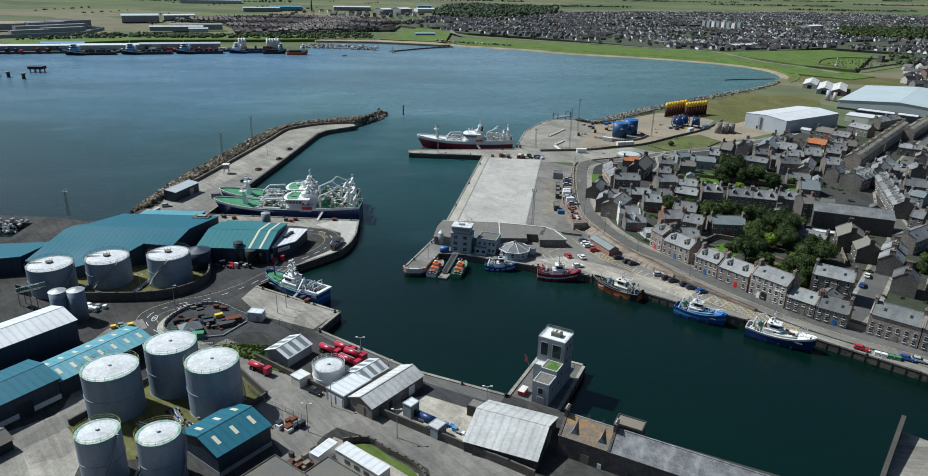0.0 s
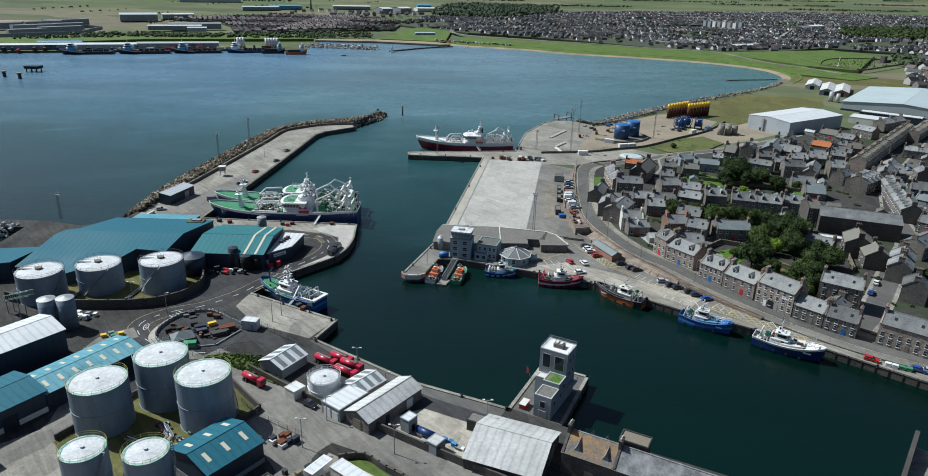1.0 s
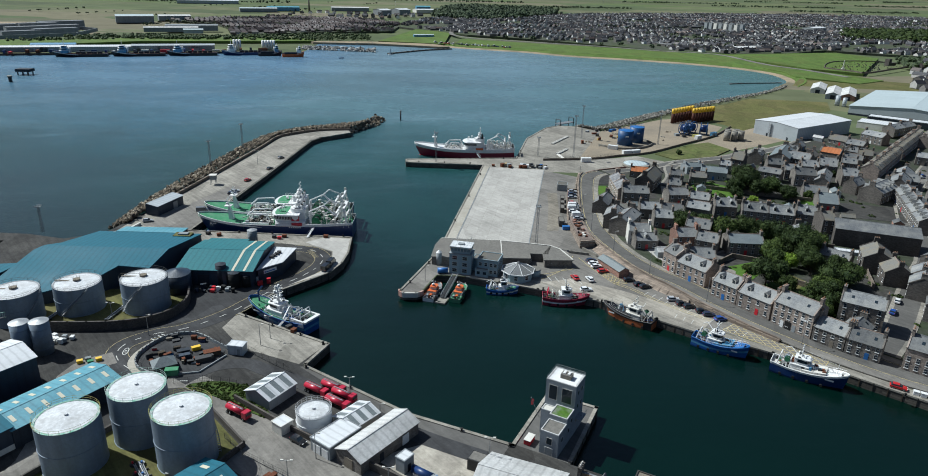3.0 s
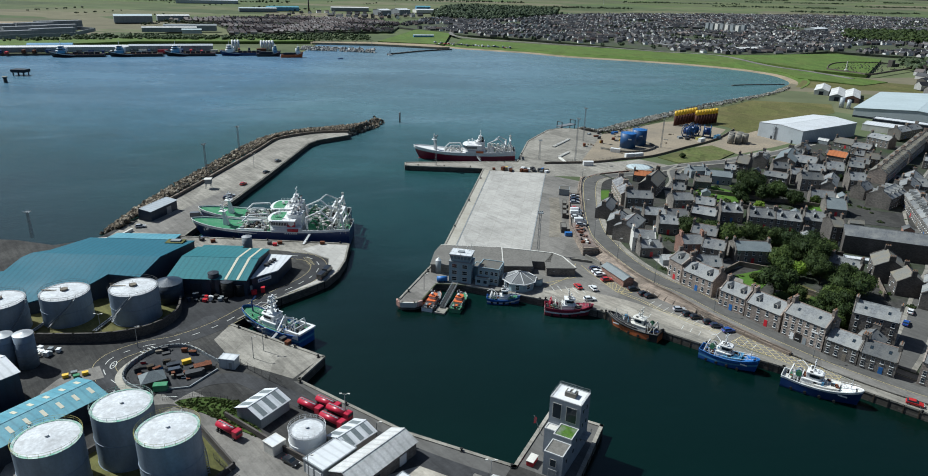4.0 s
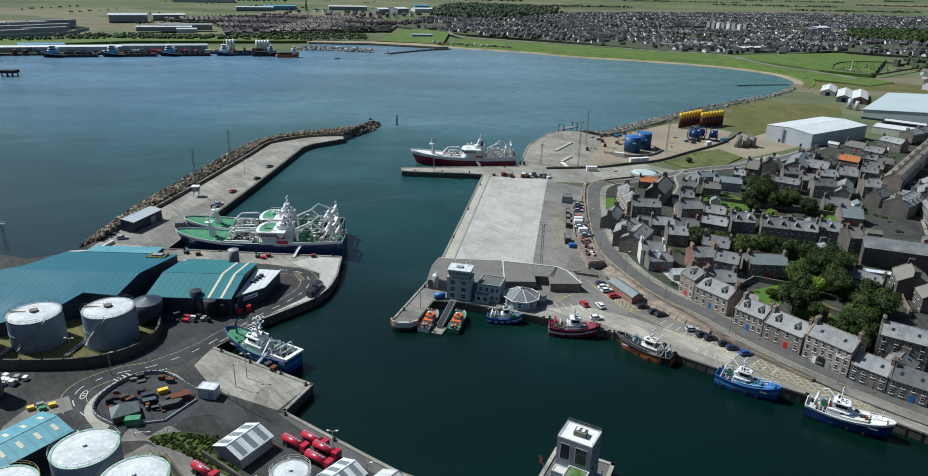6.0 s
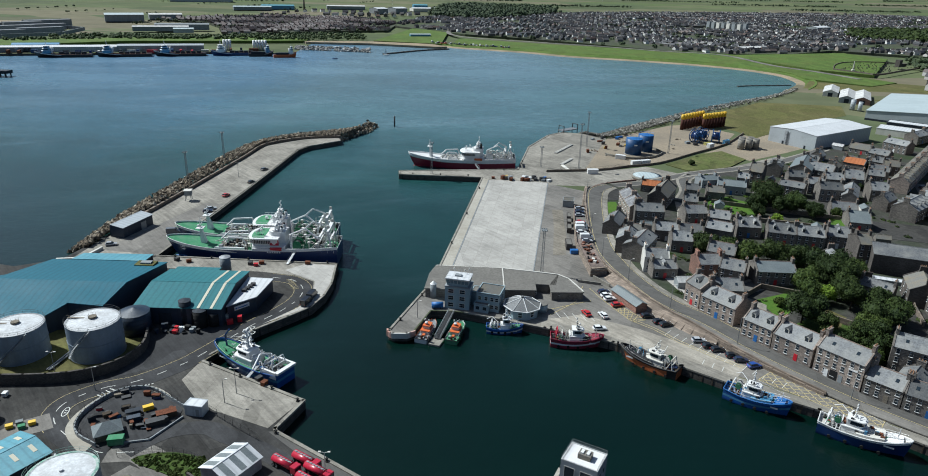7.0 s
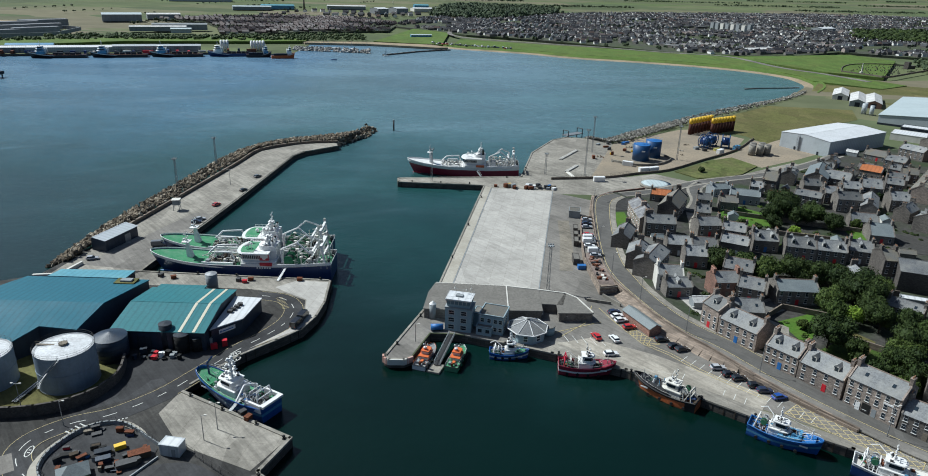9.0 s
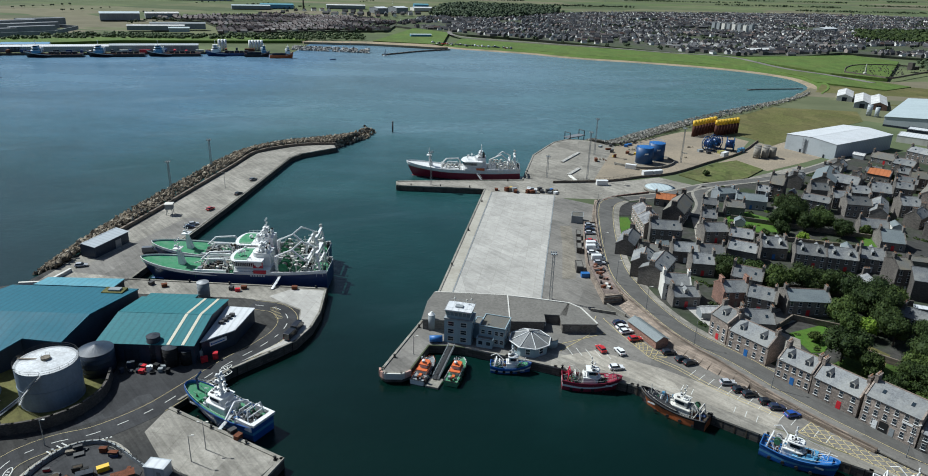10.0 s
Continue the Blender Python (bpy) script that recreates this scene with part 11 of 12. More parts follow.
def tree(x, y, h, r, mat, seed, label, z=None):
    rnd = random.Random(seed)
    z = town_z(x, y) if z is None else z
    t = thing("tree", pose(x, y, z - 0.1), label, "tree", "garden trees")
    bm = bmesh.new()
    tube(bm, (0, 0, 0), (rnd.uniform(-0.3, 0.3), rnd.uniform(-0.3, 0.3), h * 0.45), 0.32, 8, 0, 0.2)
    blobs = []
    for i in range(15):
        a = i * 2.4 + rnd.random()
        rr = r * (0.25 + 0.55 * rnd.random()) * (0.4 if i < 3 else 1)
        c = Vector((rr * math.cos(a), rr * math.sin(a), h * rnd.uniform(0.34, 0.82)))
        s = r * rnd.uniform(0.30, 0.52)
        blobs.append((c, s))
        if i % 2 == 0:
            tube(bm, (0, 0, h * rnd.uniform(0.25, 0.42)), c, 0.14, 5, 0, 0.05)
    part("trunk", bm, "bark", t)
    V, Fc = [], []
    for c, s in blobs:
        for k in range(int(LEAF_N * max(0.6, (r / 4.6) ** 1.6))):
            d = Vector((rnd.gauss(0, 1), rnd.gauss(0, 1), rnd.gauss(0.25, 1))).normalized()
            p = c + d * s * rnd.uniform(0.72, 1.12)
            p.z = max(p.z, h * 0.16)
            u = Vector((rnd.gauss(0, 1), rnd.gauss(0, 1), rnd.gauss(0, 1))).normalized()
            n = (d + u * 0.7).normalized()
            e = n.orthogonal().normalized() * rnd.uniform(0.16, 0.40)
            g = n.cross(e) * rnd.uniform(0.7, 1.2)
            b = len(V)
            V += [p - e, p + g * 0.7, p + e, p - g * 0.7 - n * 0.1]
            Fc += [(b, b + 1, b + 2, b + 3)]
    for c, s in blobs:
        b = len(V)
        for i in range(5):
            for j in range(8):
                th, ph = math.pi * (i + 0.5) / 5, 2 * math.pi * j / 8
                V.append(c + Vector((math.sin(th) * math.cos(ph), math.sin(th) * math.sin(ph), math.cos(th))) * s * rnd.uniform(0.6, 0.82))
        for i in range(4):
            for j in range(8):
                Fc.append((b + i * 8 + j, b + (i + 1) * 8 + j, b + (i + 1) * 8 + (j + 1) % 8, b + i * 8 + (j + 1) % 8))
    me = bpy.data.meshes.new("crown")
    me.from_pydata([tuple(v) for v in V], [], Fc)
    me.materials.append(M[mat])
    ob = part("crown", me, None, t)
    return t


rt = random.Random(21)
GARDEN = ((119.3, 275.1, 9, 5.0), (129.3, 282.9, 12, 7.2), (132.7, 277.5, 10, 6.5), (116.7, 265.1, 7.5, 4.4), (128.0, 260.5, 10, 5.2), (107.3, 250.3, 9.5, 5.6), (104.8, 261.1, 3.4, 2.0), (131.2, 247.4, 10.5, 6.4), (120.3, 237.0, 8.5, 5.0), (137.7, 252.3, 8, 5.0), (122.5, 231.4, 7, 4.6), (129.5, 268.1, 8, 5.0),
          (105.6, 294.9, 10, 6.2), (116.8, 297.6, 9.5, 5.6), (125.4, 295.5, 8.5, 5.2), (86.8, 256.7, 3, 1.7), (95.9, 248.9, 3.6, 2.2), (93.6, 306.5, 8.5, 5.2), (100.0, 302.8, 8, 5.0), (133.5, 294.0, 7, 4.2), (138.5, 262.0, 7.5, 4.6), (141.5, 285.5, 8, 4.8),
          (143.2, 369.7, 12, 7.4), (133.5, 355.0, 6, 3.6), (153.0, 360.7, 9.5, 5.8), (158.3, 353.1, 8, 4.8), (159.2, 376.8, 5.7, 3.5), (170.6, 357.2, 4.3, 2.6), (145.8, 359.6, 8.5, 5.0), (136.0, 364.5, 8, 4.8))
for i, (x, y, h, r) in enumerate(GARDEN):
    tree(x, y, h, r, "leaf" if i % 3 else "leafmid", 100 + i, "dense dark green broadleaf tree in a walled garden")
for i, (x, y, h, r) in enumerate(((112.6, 244.2, 6.5, 4.0), (124.5, 242.0, 7.5, 4.6), (114.0, 235.0, 4.5, 3.0), (118.5, 228.5, 5.0, 3.2))):
    tree(x, y, h, r, "leafmid" if i % 2 else "leaf", 130 + i, "rounded green tree in an overgrown back garden")
tree(121.6, 264.5, 6.8, 3.4, "leafbright", 151, "bright yellow-green tree among darker ones")
tree(139.0, 347.0, 3.5, 2.4, "leafbright", 152, "small bright green garden shrub")
for i, (x, y) in enumerate(((173, 246), (178, 252), (206, 404), (232, 442), (150, 376), (243, 455), (261, 474), (118, 352), (124, 349), (109, 352))):
    tree(x, y, rt.uniform(3, 5.5), rt.uniform(2.0, 3.6), "leafmid" if i % 2 else "leaf", 160 + i, "small green tree between the houses")
tree(131.7, 450.5, 2.8, 2.0, "leaf", 190, "dark round bush on the green bank", 0.55)


def shrubs(name, spots, label, mat, seed):
    """Low overgrown bushes: small leaves round a few uneven clumps."""
    rnd = random.Random(seed)
    V, Fc = [], []
    for x, y, r, z in spots:
        for c in range(rnd.randint(2, 4)):
            cx, cy, s = x + rnd.uniform(-r, r) * 0.7, y + rnd.uniform(-r, r) * 0.7, r * rnd.uniform(0.4, 0.75)
            for k in range(46):
                d = Vector((rnd.gauss(0, 1), rnd.gauss(0, 1), abs(rnd.gauss(0.2, 0.9)))).normalized()
                p = Vector((cx, cy, z)) + Vector((d.x, d.y, d.z * 0.85)) * s * rnd.uniform(0.55, 1.1)
                n = (d + Vector((rnd.gauss(0, 1), rnd.gauss(0, 1), rnd.gauss(0, 1))) * 0.4).normalized()
                e = n.orthogonal().normalized() * rnd.uniform(0.16, 0.42)
                g = n.cross(e) * rnd.uniform(0.7, 1.2)
                b = len(V)
                V += [p - e, p + g * 0.7, p + e, p - g * 0.7]
                Fc.append((b, b + 1, b + 2, b + 3))
    me = bpy.data.meshes.new(name)
    me.from_pydata([tuple(v) for v in V], [], Fc)
    me.materials.append(M[mat])
    tagged(part(name, me, None), label, "shrubs", kind="stuff")


rsh = random.Random(606)
bank_poly = [(-73.5, 178.6), (-67, 181.4), (-57.5, 179.5), (-50.5, 170.6), (-46.5, 165.6), (-52.5, 167.8), (-58.5, 171.6), (-65, 174.8)]
tufts = []
while len(tufts) < 200:
    p = (rsh.uniform(-73, -47), rsh.uniform(166, 181))
    if inside(p, bank_poly):
        tufts.append((*p, rsh.uniform(0.3, 0.7), 0.15))
shrubs("long_grass", tufts, "long rough grass and weeds on the depot bank", "longgrass", 62)
spots = {"leaf": [], "leafmid": [], "leafgarden": []}
tries = 0
while sum(len(v) for v in spots.values()) < 330 and tries < 12000:
    tries += 1
    x, y = rsh.uniform(62, 300), rsh.uniform(185, 470)
    if not inside((x, y), TOWN) or any(inside((x, y), q) for q in (LANE_YARD,) + tuple(KEEP_CLEAR[2:3]) + tuple(KEEP_CLEAR[5:6])):
        continue
    if any(math.hypot(x - p[0], y - p[1]) < 5.4 for lane in LANES for p in lane):
        continue
    ok = True
    for hx, hy, L, D, a in HOUSES:
        c, s_ = math.cos(radians(a)), math.sin(radians(a))
        if abs((x - hx) * c + (y - hy) * s_) < L / 2 + 0.9 and abs(-(x - hx) * s_ + (y - hy) * c) < D / 2 + 0.9:
            ok = False
            break
    if ok:
        garden = 112 < x < 180 and 335 < y < 385 or 96 < x < 150 and 236 < y < 300
        spots[rsh.choice(("leaf", "leafmid", "leafgarden") if garden else ("leaf", "leafmid", "leafmid"))].append((x, y, rsh.uniform(0.8, 1.9), town_z(x, y)))
for mt, lb in (("leaf", "dark overgrown bushes in the back yards"), ("leafmid", "green bushes in the back yards"), ("leafgarden", "light green shrubs in the walled gardens")):
    shrubs("bush", spots[mt], lb, mt, 61)

for pts, mt, lb in (([(66.2, 369.0), (71.2, 369.4), (70.8, 352.0), (64.6, 350.4)], "lawn", "bright small lawn behind the street bend"), ([(115, 367), (119.5, 384), (131, 382.5), (127.5, 368), (124, 358)], "lawn", "overgrown bright green garden"), ([(162.5, 341), (164.5, 354.5), (177.5, 353), (172, 342.5)], "lawn", "walled back garden with bright grass"), ([(100.5, 246.0), (113.5, 255.0), (129.0, 244.0), (124.0, 229.0), (113.0, 224.0), (106.5, 234.5)], "roughgrass", "rough overgrown grass behind the street row"), ([(99.3, 265.9), (111.6, 271.8), (115.7, 267.8), (104.8, 254.9), (101.0, 254.6)], "lawn", "bright mown lawn of a walled garden"), ([(115.0, 256.2), (120.5, 260.0), (124.0, 254.5), (117.2, 246.1)], "drygrass", "dry grass in the walled garden"), ([(118.8, 378.3), (130.8, 380.6), (137.2, 374.1), (133.2, 356.2), (120.8, 356.4), (115.8, 365.4)], "lawn", "bright green garden plots"), ([(62, 338), (69, 340), (68, 350), (62, 352)], "lawn", "small lawn beside the street"),
                    ([(140, 340), (165, 334), (166, 342), (142, 350)], "drygrass", "long garden plot behind the terrace"), ([(136, 262), (144, 257), (150, 266), (142, 272)], "grass", "overgrown garden grass"), ([(176, 330), (206, 322), (210, 345), (184, 352)], "yardground", "bare yard behind the hall"), ([(92.5, 338), (98.5, 338), (104, 352), (106, 368), (100.5, 373), (97, 356)], "oldslab", "pale sandy lane between the houses"), ([(66, 384), (71, 390), (84, 395), (84, 376), (72, 372), (66.5, 371.5)], "yardground", "worn yard behind the street bend"), ([(71.5, 284), (82, 282), (86, 274), (80, 264.5), (74.5, 270.5)], "apron", "pale paved forecourt between houses"), ([(84, 262), (97, 252), (101, 262), (90, 275)], "concrete", "worn paved yard between houses"),
                    ([(166, 226), (196, 212), (206, 232), (176, 246)], "slatewarm", "brown felt roof yard"), ([(235, 400), (262, 392), (268, 412), (244, 420)], "asphalt", "tarmac car park in the town")):
    sheet("garden", pts, lambda x, y: town_z(x, y) + 0.1, mt, lb, "garden", 0.2)
# garden walls
for pts in ([(96.5, 268), (104, 275), (118, 268.5)], [(118, 268.5), (112, 258), (126, 246), (136, 236)], [(98, 302), (136, 292.5), (150, 288)], [(118, 350), (142, 343), (168, 336)], [(118, 372), (142, 362), (170, 352)], [(146, 250), (150, 262), (158, 276)]):
    bm = bmesh.new()
    wall_line(bm, pts, 0.45, 2.0, town_z)
    tagged(part("wall_garden", bm, "boundary"), "stone garden wall between the houses", "wall", kind="structure")
for x, y, a in ((247, 404, 20), (250, 407, 20), (253, 410, 20), (256, 404, 20), (259, 408, 20), (243, 410, 20), (262, 400, 20)):
    car(x, y, a, ("car_red", "car_white", "car_silver", "car_black", "car_blue")[x % 5], town_z(x, y) + 0.15, "car", "parked in the town car park")
flat_block("yard_building", 184.0, 230.0, -32.0, 22.0, 16.0, 4.4, "slatewarm", "redstone", "brown flat-roofed yard building", "building", 0.3)
flat_block("yard_building", 168.0, 222.0, -32.0, 12.0, 5.0, 3.6, "hullpale", "offwhite", "low pale blue-roofed range", "building", 0.1)
flat_block("loading_store", 158.5, 282.0, -20.0, 20.0, 3.2, 3.4, "whiteroof", "greyrender", "low loading canopy against the dark warehouse", "canopy", 0.08)

# ---- the far shore ----
def shore_strip(inner_off, outer_off, z0, z1, mat, label, i0, i1):
    pts = EAST[i0:i1]
    bm = bmesh.new()
    a, b = [], []
    sm = smooth(pts, 4)
    for i, p in enumerate(sm):
        u, v = Vector(sm[max(i - 1, 0)]), Vector(sm[min(i + 1, len(sm) - 1)])
        d = (v - u).normalized()
        n = Vector((d.y, -d.x))
        wob = 3 * noise.noise((p[0] * 0.02, p[1] * 0.02, 0.0))
        a.append((p[0] + n.x * (inner_off + wob), p[1] + n.y * (inner_off + wob), z0))
        b.append((p[0] + n.x * (outer_off + wob), p[1] + n.y * (outer_off + wob), z1))
    strip(bm, a, b, 0.0)
    bmesh.ops.recalc_face_normals(bm, faces=bm.faces)
    for f in bm.faces:
        if f.normal.z < 0:
            f.normal_flip()
    tagged(part("ground", bm, mat), label, "beach", kind="structure")


iw = EAST.index((328.0, 772.0))
ie = EAST.index((-236, 1103))
shore_strip(7.0, -5.0, -1.4, WATER - 0.3, "sand", "pale sandy beach curving round the bay", iw, ie)
shore_strip(18.0, 6.5, 1.0, -1.4, "grass", "grassy slope above the beach", iw, ie)


def far_sheet(pts, mat, label, z=0.7, cat="grass"):
    sheet("ground" if cat == "grass" else "road", pts, z, mat, label, cat, 3.4)


far_sheet([(376, 846), (384, 836), (426, 798), (470, 830), (445, 880), (420, 905), (385, 965), (360, 1070), (230, 1128), (96, 1168), (-20, 1215), (-30, 1130), (72, 1082), (140, 1040), (210, 1018), (276, 992), (332, 962), (362, 932), (379, 886)], "grass", "green coastal links above the beach", 1.0)
far_sheet([(228, 1135), (360, 1078), (392, 1000), (430, 925), (478, 890), (600, 1080), (570, 1150), (382, 1079)], "grass", "bright green playing fields behind the coast road", 1.1)
far_sheet([(-150, 1140), (-112, 1390), (-42, 1398), (-46, 1120)], "grass", "bright green field above the far beach", 0.9)
far_sheet([(-625, 915), (-478, 1035), (-325, 1080), (-245, 1108), (-250, 1150), (-330, 1140), (-480, 1090), (-660, 1000)], "grass", "scrubby green slope behind the supply base", 1.4)
far_sheet([(-250, 1112), (-160, 1134), (-60, 1120), (-36, 1088), (-52, 1082), (-150, 1104), (-244, 1098)], "sand", "pale sand beach behind the marina", 0.3, "grass")
bm = bmesh.new()
ribbon(bm, smooth([(440, 850), (418, 905), (385, 960), (358, 1070), (280, 1100), (190, 1150), (100, 1185), (0, 1230), (-40, 1300), (-38, 1400)], 4), 8.0, 1.35, 0.3)
tagged(part("road", bm, "asphalt"), "grey coast road along the links", "road", kind="structure")
ground_far = [(325, 746), (350, 788), (374, 830), (424, 796), (470, 828), (520, 800), (480, 700), (400, 690)]
sheet("ground", ground_far, 0.5, "drygrass", "stony waste ground at the corner of the bay", "ground", 1.0)


def houses_stuff(name, poly, step_x, step_y, ang, seed, roof_stops, wall_stops, label, size=(9, 7), keep=0.8, z=1.2, h=(4.5, 3.0), flat=0.0):
    """Many small gabled houses joined into one mesh, in streets."""
    rnd = random.Random(seed)
    xs, ys = [p[0] for p in poly], [p[1] for p in poly]
    cx, cy = sum(xs) / len(xs), sum(ys) / len(ys)
    V, Fr, mi = [], [], []
    ca, sa = math.cos(radians(ang)), math.sin(radians(ang))
    R = max(max(xs) - min(xs), max(ys) - min(ys))
    n, m2 = int(R / step_x), int(R / step_y)
    for j in range(-m2, m2):
        for i in range(-n, n):
            u, v = i * step_x + rnd.uniform(-1.5, 1.5), j * step_y + rnd.uniform(-1.5, 1.5)
            wob = 0.35 * math.sin(j * 0.35) + 0.2 * math.sin(i * 0.11 + j)
            x, y = cx + u * ca - v * sa, cy + u * sa + v * ca
            turn = radians(ang + (0, 14, -18, 90, 76, 0)[(int(x // 85) * 7 + int(y // 65) * 3) % 6]) + wob * 0.25
            c2, s2 = math.cos(turn), math.sin(turn)
            if not inside((x, y), poly) or rnd.random() > keep or noise.noise((x * 0.006, y * 0.006, seed)) < -0.32:
                continue
            L, D = size[0] * rnd.uniform(0.8, 1.5), size[1] * rnd.uniform(0.85, 1.2)
            e, r = h[0] * rnd.uniform(0.6, 1.15), h[1] * rnd.uniform(0.8, 1.15)
            if rnd.random() < flat:
                L, D, r = L * 2.2, D * 1.8, 0.3
            b = len(V)
            for sx in (-1, 1):
                for q, zz in ((-D / 2, 0), (-D / 2, e), (0, e + r), (D / 2, e), (D / 2, 0)):
                    a = sx * L / 2
                    V.append((x + a * c2 - q * s2, y + a * s2 + q * c2, z + zz))
            Fr += [(b, b + 5, b + 6, b + 1), (b + 4, b + 3, b + 8, b + 9), (b, b + 1, b + 2, b + 3, b + 4), (b + 9, b + 8, b + 7, b + 6, b + 5)]
            mi += [1, 1, 1, 1]
            b2 = len(V)
            for sx in (-1, 1):
                for q, zz in ((-D / 2 - 0.3, e - 0.1), (0, e + r + 0.08), (D / 2 + 0.3, e - 0.1)):
                    a = sx * (L / 2 + 0.2)
                    V.append((x + a * c2 - q * s2, y + a * s2 + q * c2, z + zz + 0.05))
            Fr += [(b2, b2 + 3, b2 + 4, b2 + 1), (b2 + 1, b2 + 4, b2 + 5, b2 + 2)]
            mi += [0, 0]
            b3 = len(V)
            for sx in (-0.4, 0.4):
                for q in (-0.6, 0.6):
                    for zz in (e + r * 0.5, e + r + 1.3):
                        a = sx + L / 2 - 0.6
                        V.append((x + a * c2 - q * s2, y + a * s2 + q * c2, z + zz))
            Fr += [(b3, b3 + 1, b3 + 3, b3 + 2), (b3 + 4, b3 + 6, b3 + 7, b3 + 5), (b3, b3 + 4, b3 + 5, b3 + 1), (b3 + 2, b3 + 3, b3 + 7, b3 + 6), (b3 + 1, b3 + 5, b3 + 7, b3 + 3)]
            mi += [1] * 5
    me = bpy.data.meshes.new(name)
    me.from_pydata(V, [], Fr)
    M[name + "_r"], M[name + "_w"] = roof_island(name + "_roof", roof_stops, 0.7), roof_island(name + "_wall", wall_stops, 0.9)
    me.materials.append(M[name + "_r"])
    me.materials.append(M[name + "_w"])
    me.polygons.foreach_set("material_index", mi)
    tagged(part(name, me, None), label, "houses", kind="stuff")


GREYR = [(0.0, (0.03, 0.03, 0.035)), (0.5, (0.062, 0.062, 0.068)), (0.76, (0.10, 0.10, 0.104)), (0.86, (0.10, 0.065, 0.055)), (1.0, (0.22, 0.22, 0.215))]
# brown roofs raised in tone to include haze at that distance
BROWNR = [(0.0, (0.06, 0.048, 0.048)), (0.5, (0.115, 0.088, 0.084)), (0.8, (0.12, 0.108, 0.108)), (1.0, (0.20, 0.18, 0.175))]
BROWNW = [(0.0, (0.07, 0.055, 0.05)), (0.6, (0.13, 0.10, 0.088)), (0.85, (0.30, 0.27, 0.24)), (1.0, (0.6, 0.58, 0.55))]
WALLS = [(0.0, (0.08, 0.075, 0.07)), (0.5, (0.14, 0.13, 0.12)), (0.66, (0.20, 0.19, 0.18)), (0.74, (0.72, 0.71, 0.68)), (0.93, (0.78, 0.77, 0.74)), (1.0, (0.24, 0.17, 0.14))]
houses_stuff("far_town_houses", [(-12, 1300), (100, 1247), (193, 1186), (282, 1116), (382, 1090), (480, 1120), (571, 1190), (660, 1140), (760, 1090), (1000, 1150), (1400, 1500), (1700, 2300), (1198, 2460), (730, 2268), (345, 2100), (230, 1990), (30, 1690), (-108, 1726), (-150, 1480), (-120, 1420)], 12.5, 18.5, 24, 31, GREYR, WALLS, "far grey suburb of small gabled houses", (8, 6.4), 0.84, h=(3.6, 2.5), flat=0.04)
houses_stuff("far_brown_houses", [(-600, 1432), (-470, 1640), (-230, 1610), (-130, 1470), (-150, 1330), (-285, 1262), (-392, 1172), (-432, 1290), (-500, 1402)], 11, 16, -12, 32, BROWNR, BROWNW, "far brown-roofed housing estate", (7.5, 6.0), 0.86, h=(3.2, 2.3))
houses_stuff("far_side_houses", [(440, 716), (505, 650), (650, 690), (900, 800), (900, 1010), (720, 1080), (620, 1010), (520, 860)], 15, 24, 30, 33, GREYR, WALLS, "grey stone houses behind the works", (11, 8), 0.85, h=(5.5, 3.2))
houses_stuff("town_roofs", [(340, 500), (372, 520), (430, 560), (470, 640), (640, 640), (800, 620), (560, 330), (420, 300), (360, 330), (335, 400), (300, 430)], 12.5, 17, 48, 34, GREYR, WALLS[:2] + [(1.0, (0.3, 0.26, 0.22))], "crowded grey slate roofs of the old town", (11, 8.5), 0.9, 2.0, (5.8, 3.2))


def woods(name, centres, label, mat, seed, size=(5, 9)):
    rnd = random.Random(seed)
    V, Fc = [], []
    for x, y in centres:
        s = rnd.uniform(*size)
        for q in range(5):
            c = Vector((x + rnd.gauss(0, s * 0.5), y + rnd.gauss(0, s * 0.5), s * rnd.uniform(0.3, 0.7) + 1))
            b = len(V)
            r = s * rnd.uniform(0.3, 0.55)
            for i in range(4):
                for j in range(6):
                    th, ph = math.pi * (i + 0.6) / 4.4, 2 * math.pi * (j + 0.5 * i) / 6
                    V.append(c + Vector((math.sin(th) * math.cos(ph), math.sin(th) * math.sin(ph), math.cos(th) * 0.9)) * r * rnd.uniform(0.7, 1.25))
            for i in range(3):
                for j in range(6):
                    Fc.append((b + i * 6 + j, b + (i + 1) * 6 + j, b + (i + 1) * 6 + (j + 1) % 6, b + i * 6 + (j + 1) % 6))
            Fc.append(tuple(b + j for j in range(6)))
    me = bpy.data.meshes.new(name)
    me.from_pydata([tuple(v) for v in V], [], Fc)
    me.materials.append(M[mat])
    tagged(part(name, me, None), label, "woods", kind="stuff")


def fill(poly, step, seed, keep=1.0):
    rnd = random.Random(seed)
    xs, ys = [p[0] for p in poly], [p[1] for p in poly]
    out = []
    for i in range(int((max(xs) - min(xs)) / step)):
        for j in range(int((max(ys) - min(ys)) / step)):
            p = (min(xs) + (i + rnd.random()) * step, min(ys) + (j + rnd.random()) * step)
            if inside(p, poly) and rnd.random() < keep:
                out.append(p)
    return out


sheet("ground", [(-150, 1440), (-12, 1296), (100, 1243), (193, 1182), (282, 1112), (382, 1086), (480, 1116), (571, 1186), (660, 1136), (760, 1086), (1000, 1146), (1400, 1496), (1700, 2300), (1198, 2460), (730, 2268), (345, 2110), (230, 1995), (30, 1700), (-108, 1730)], 1.15, "suburbground", "dull green ground of streets and gardens under the far suburb", "ground", 3.6)
sheet("ground", [(-600, 1432), (-470, 1640), (-230, 1612), (-150, 1480), (-150, 1330), (-285, 1262), (-392, 1172), (-432, 1290), (-500, 1402)], 1.05, "suburbground", "dull green ground of streets and gardens under the far estate", "ground", 3.6)
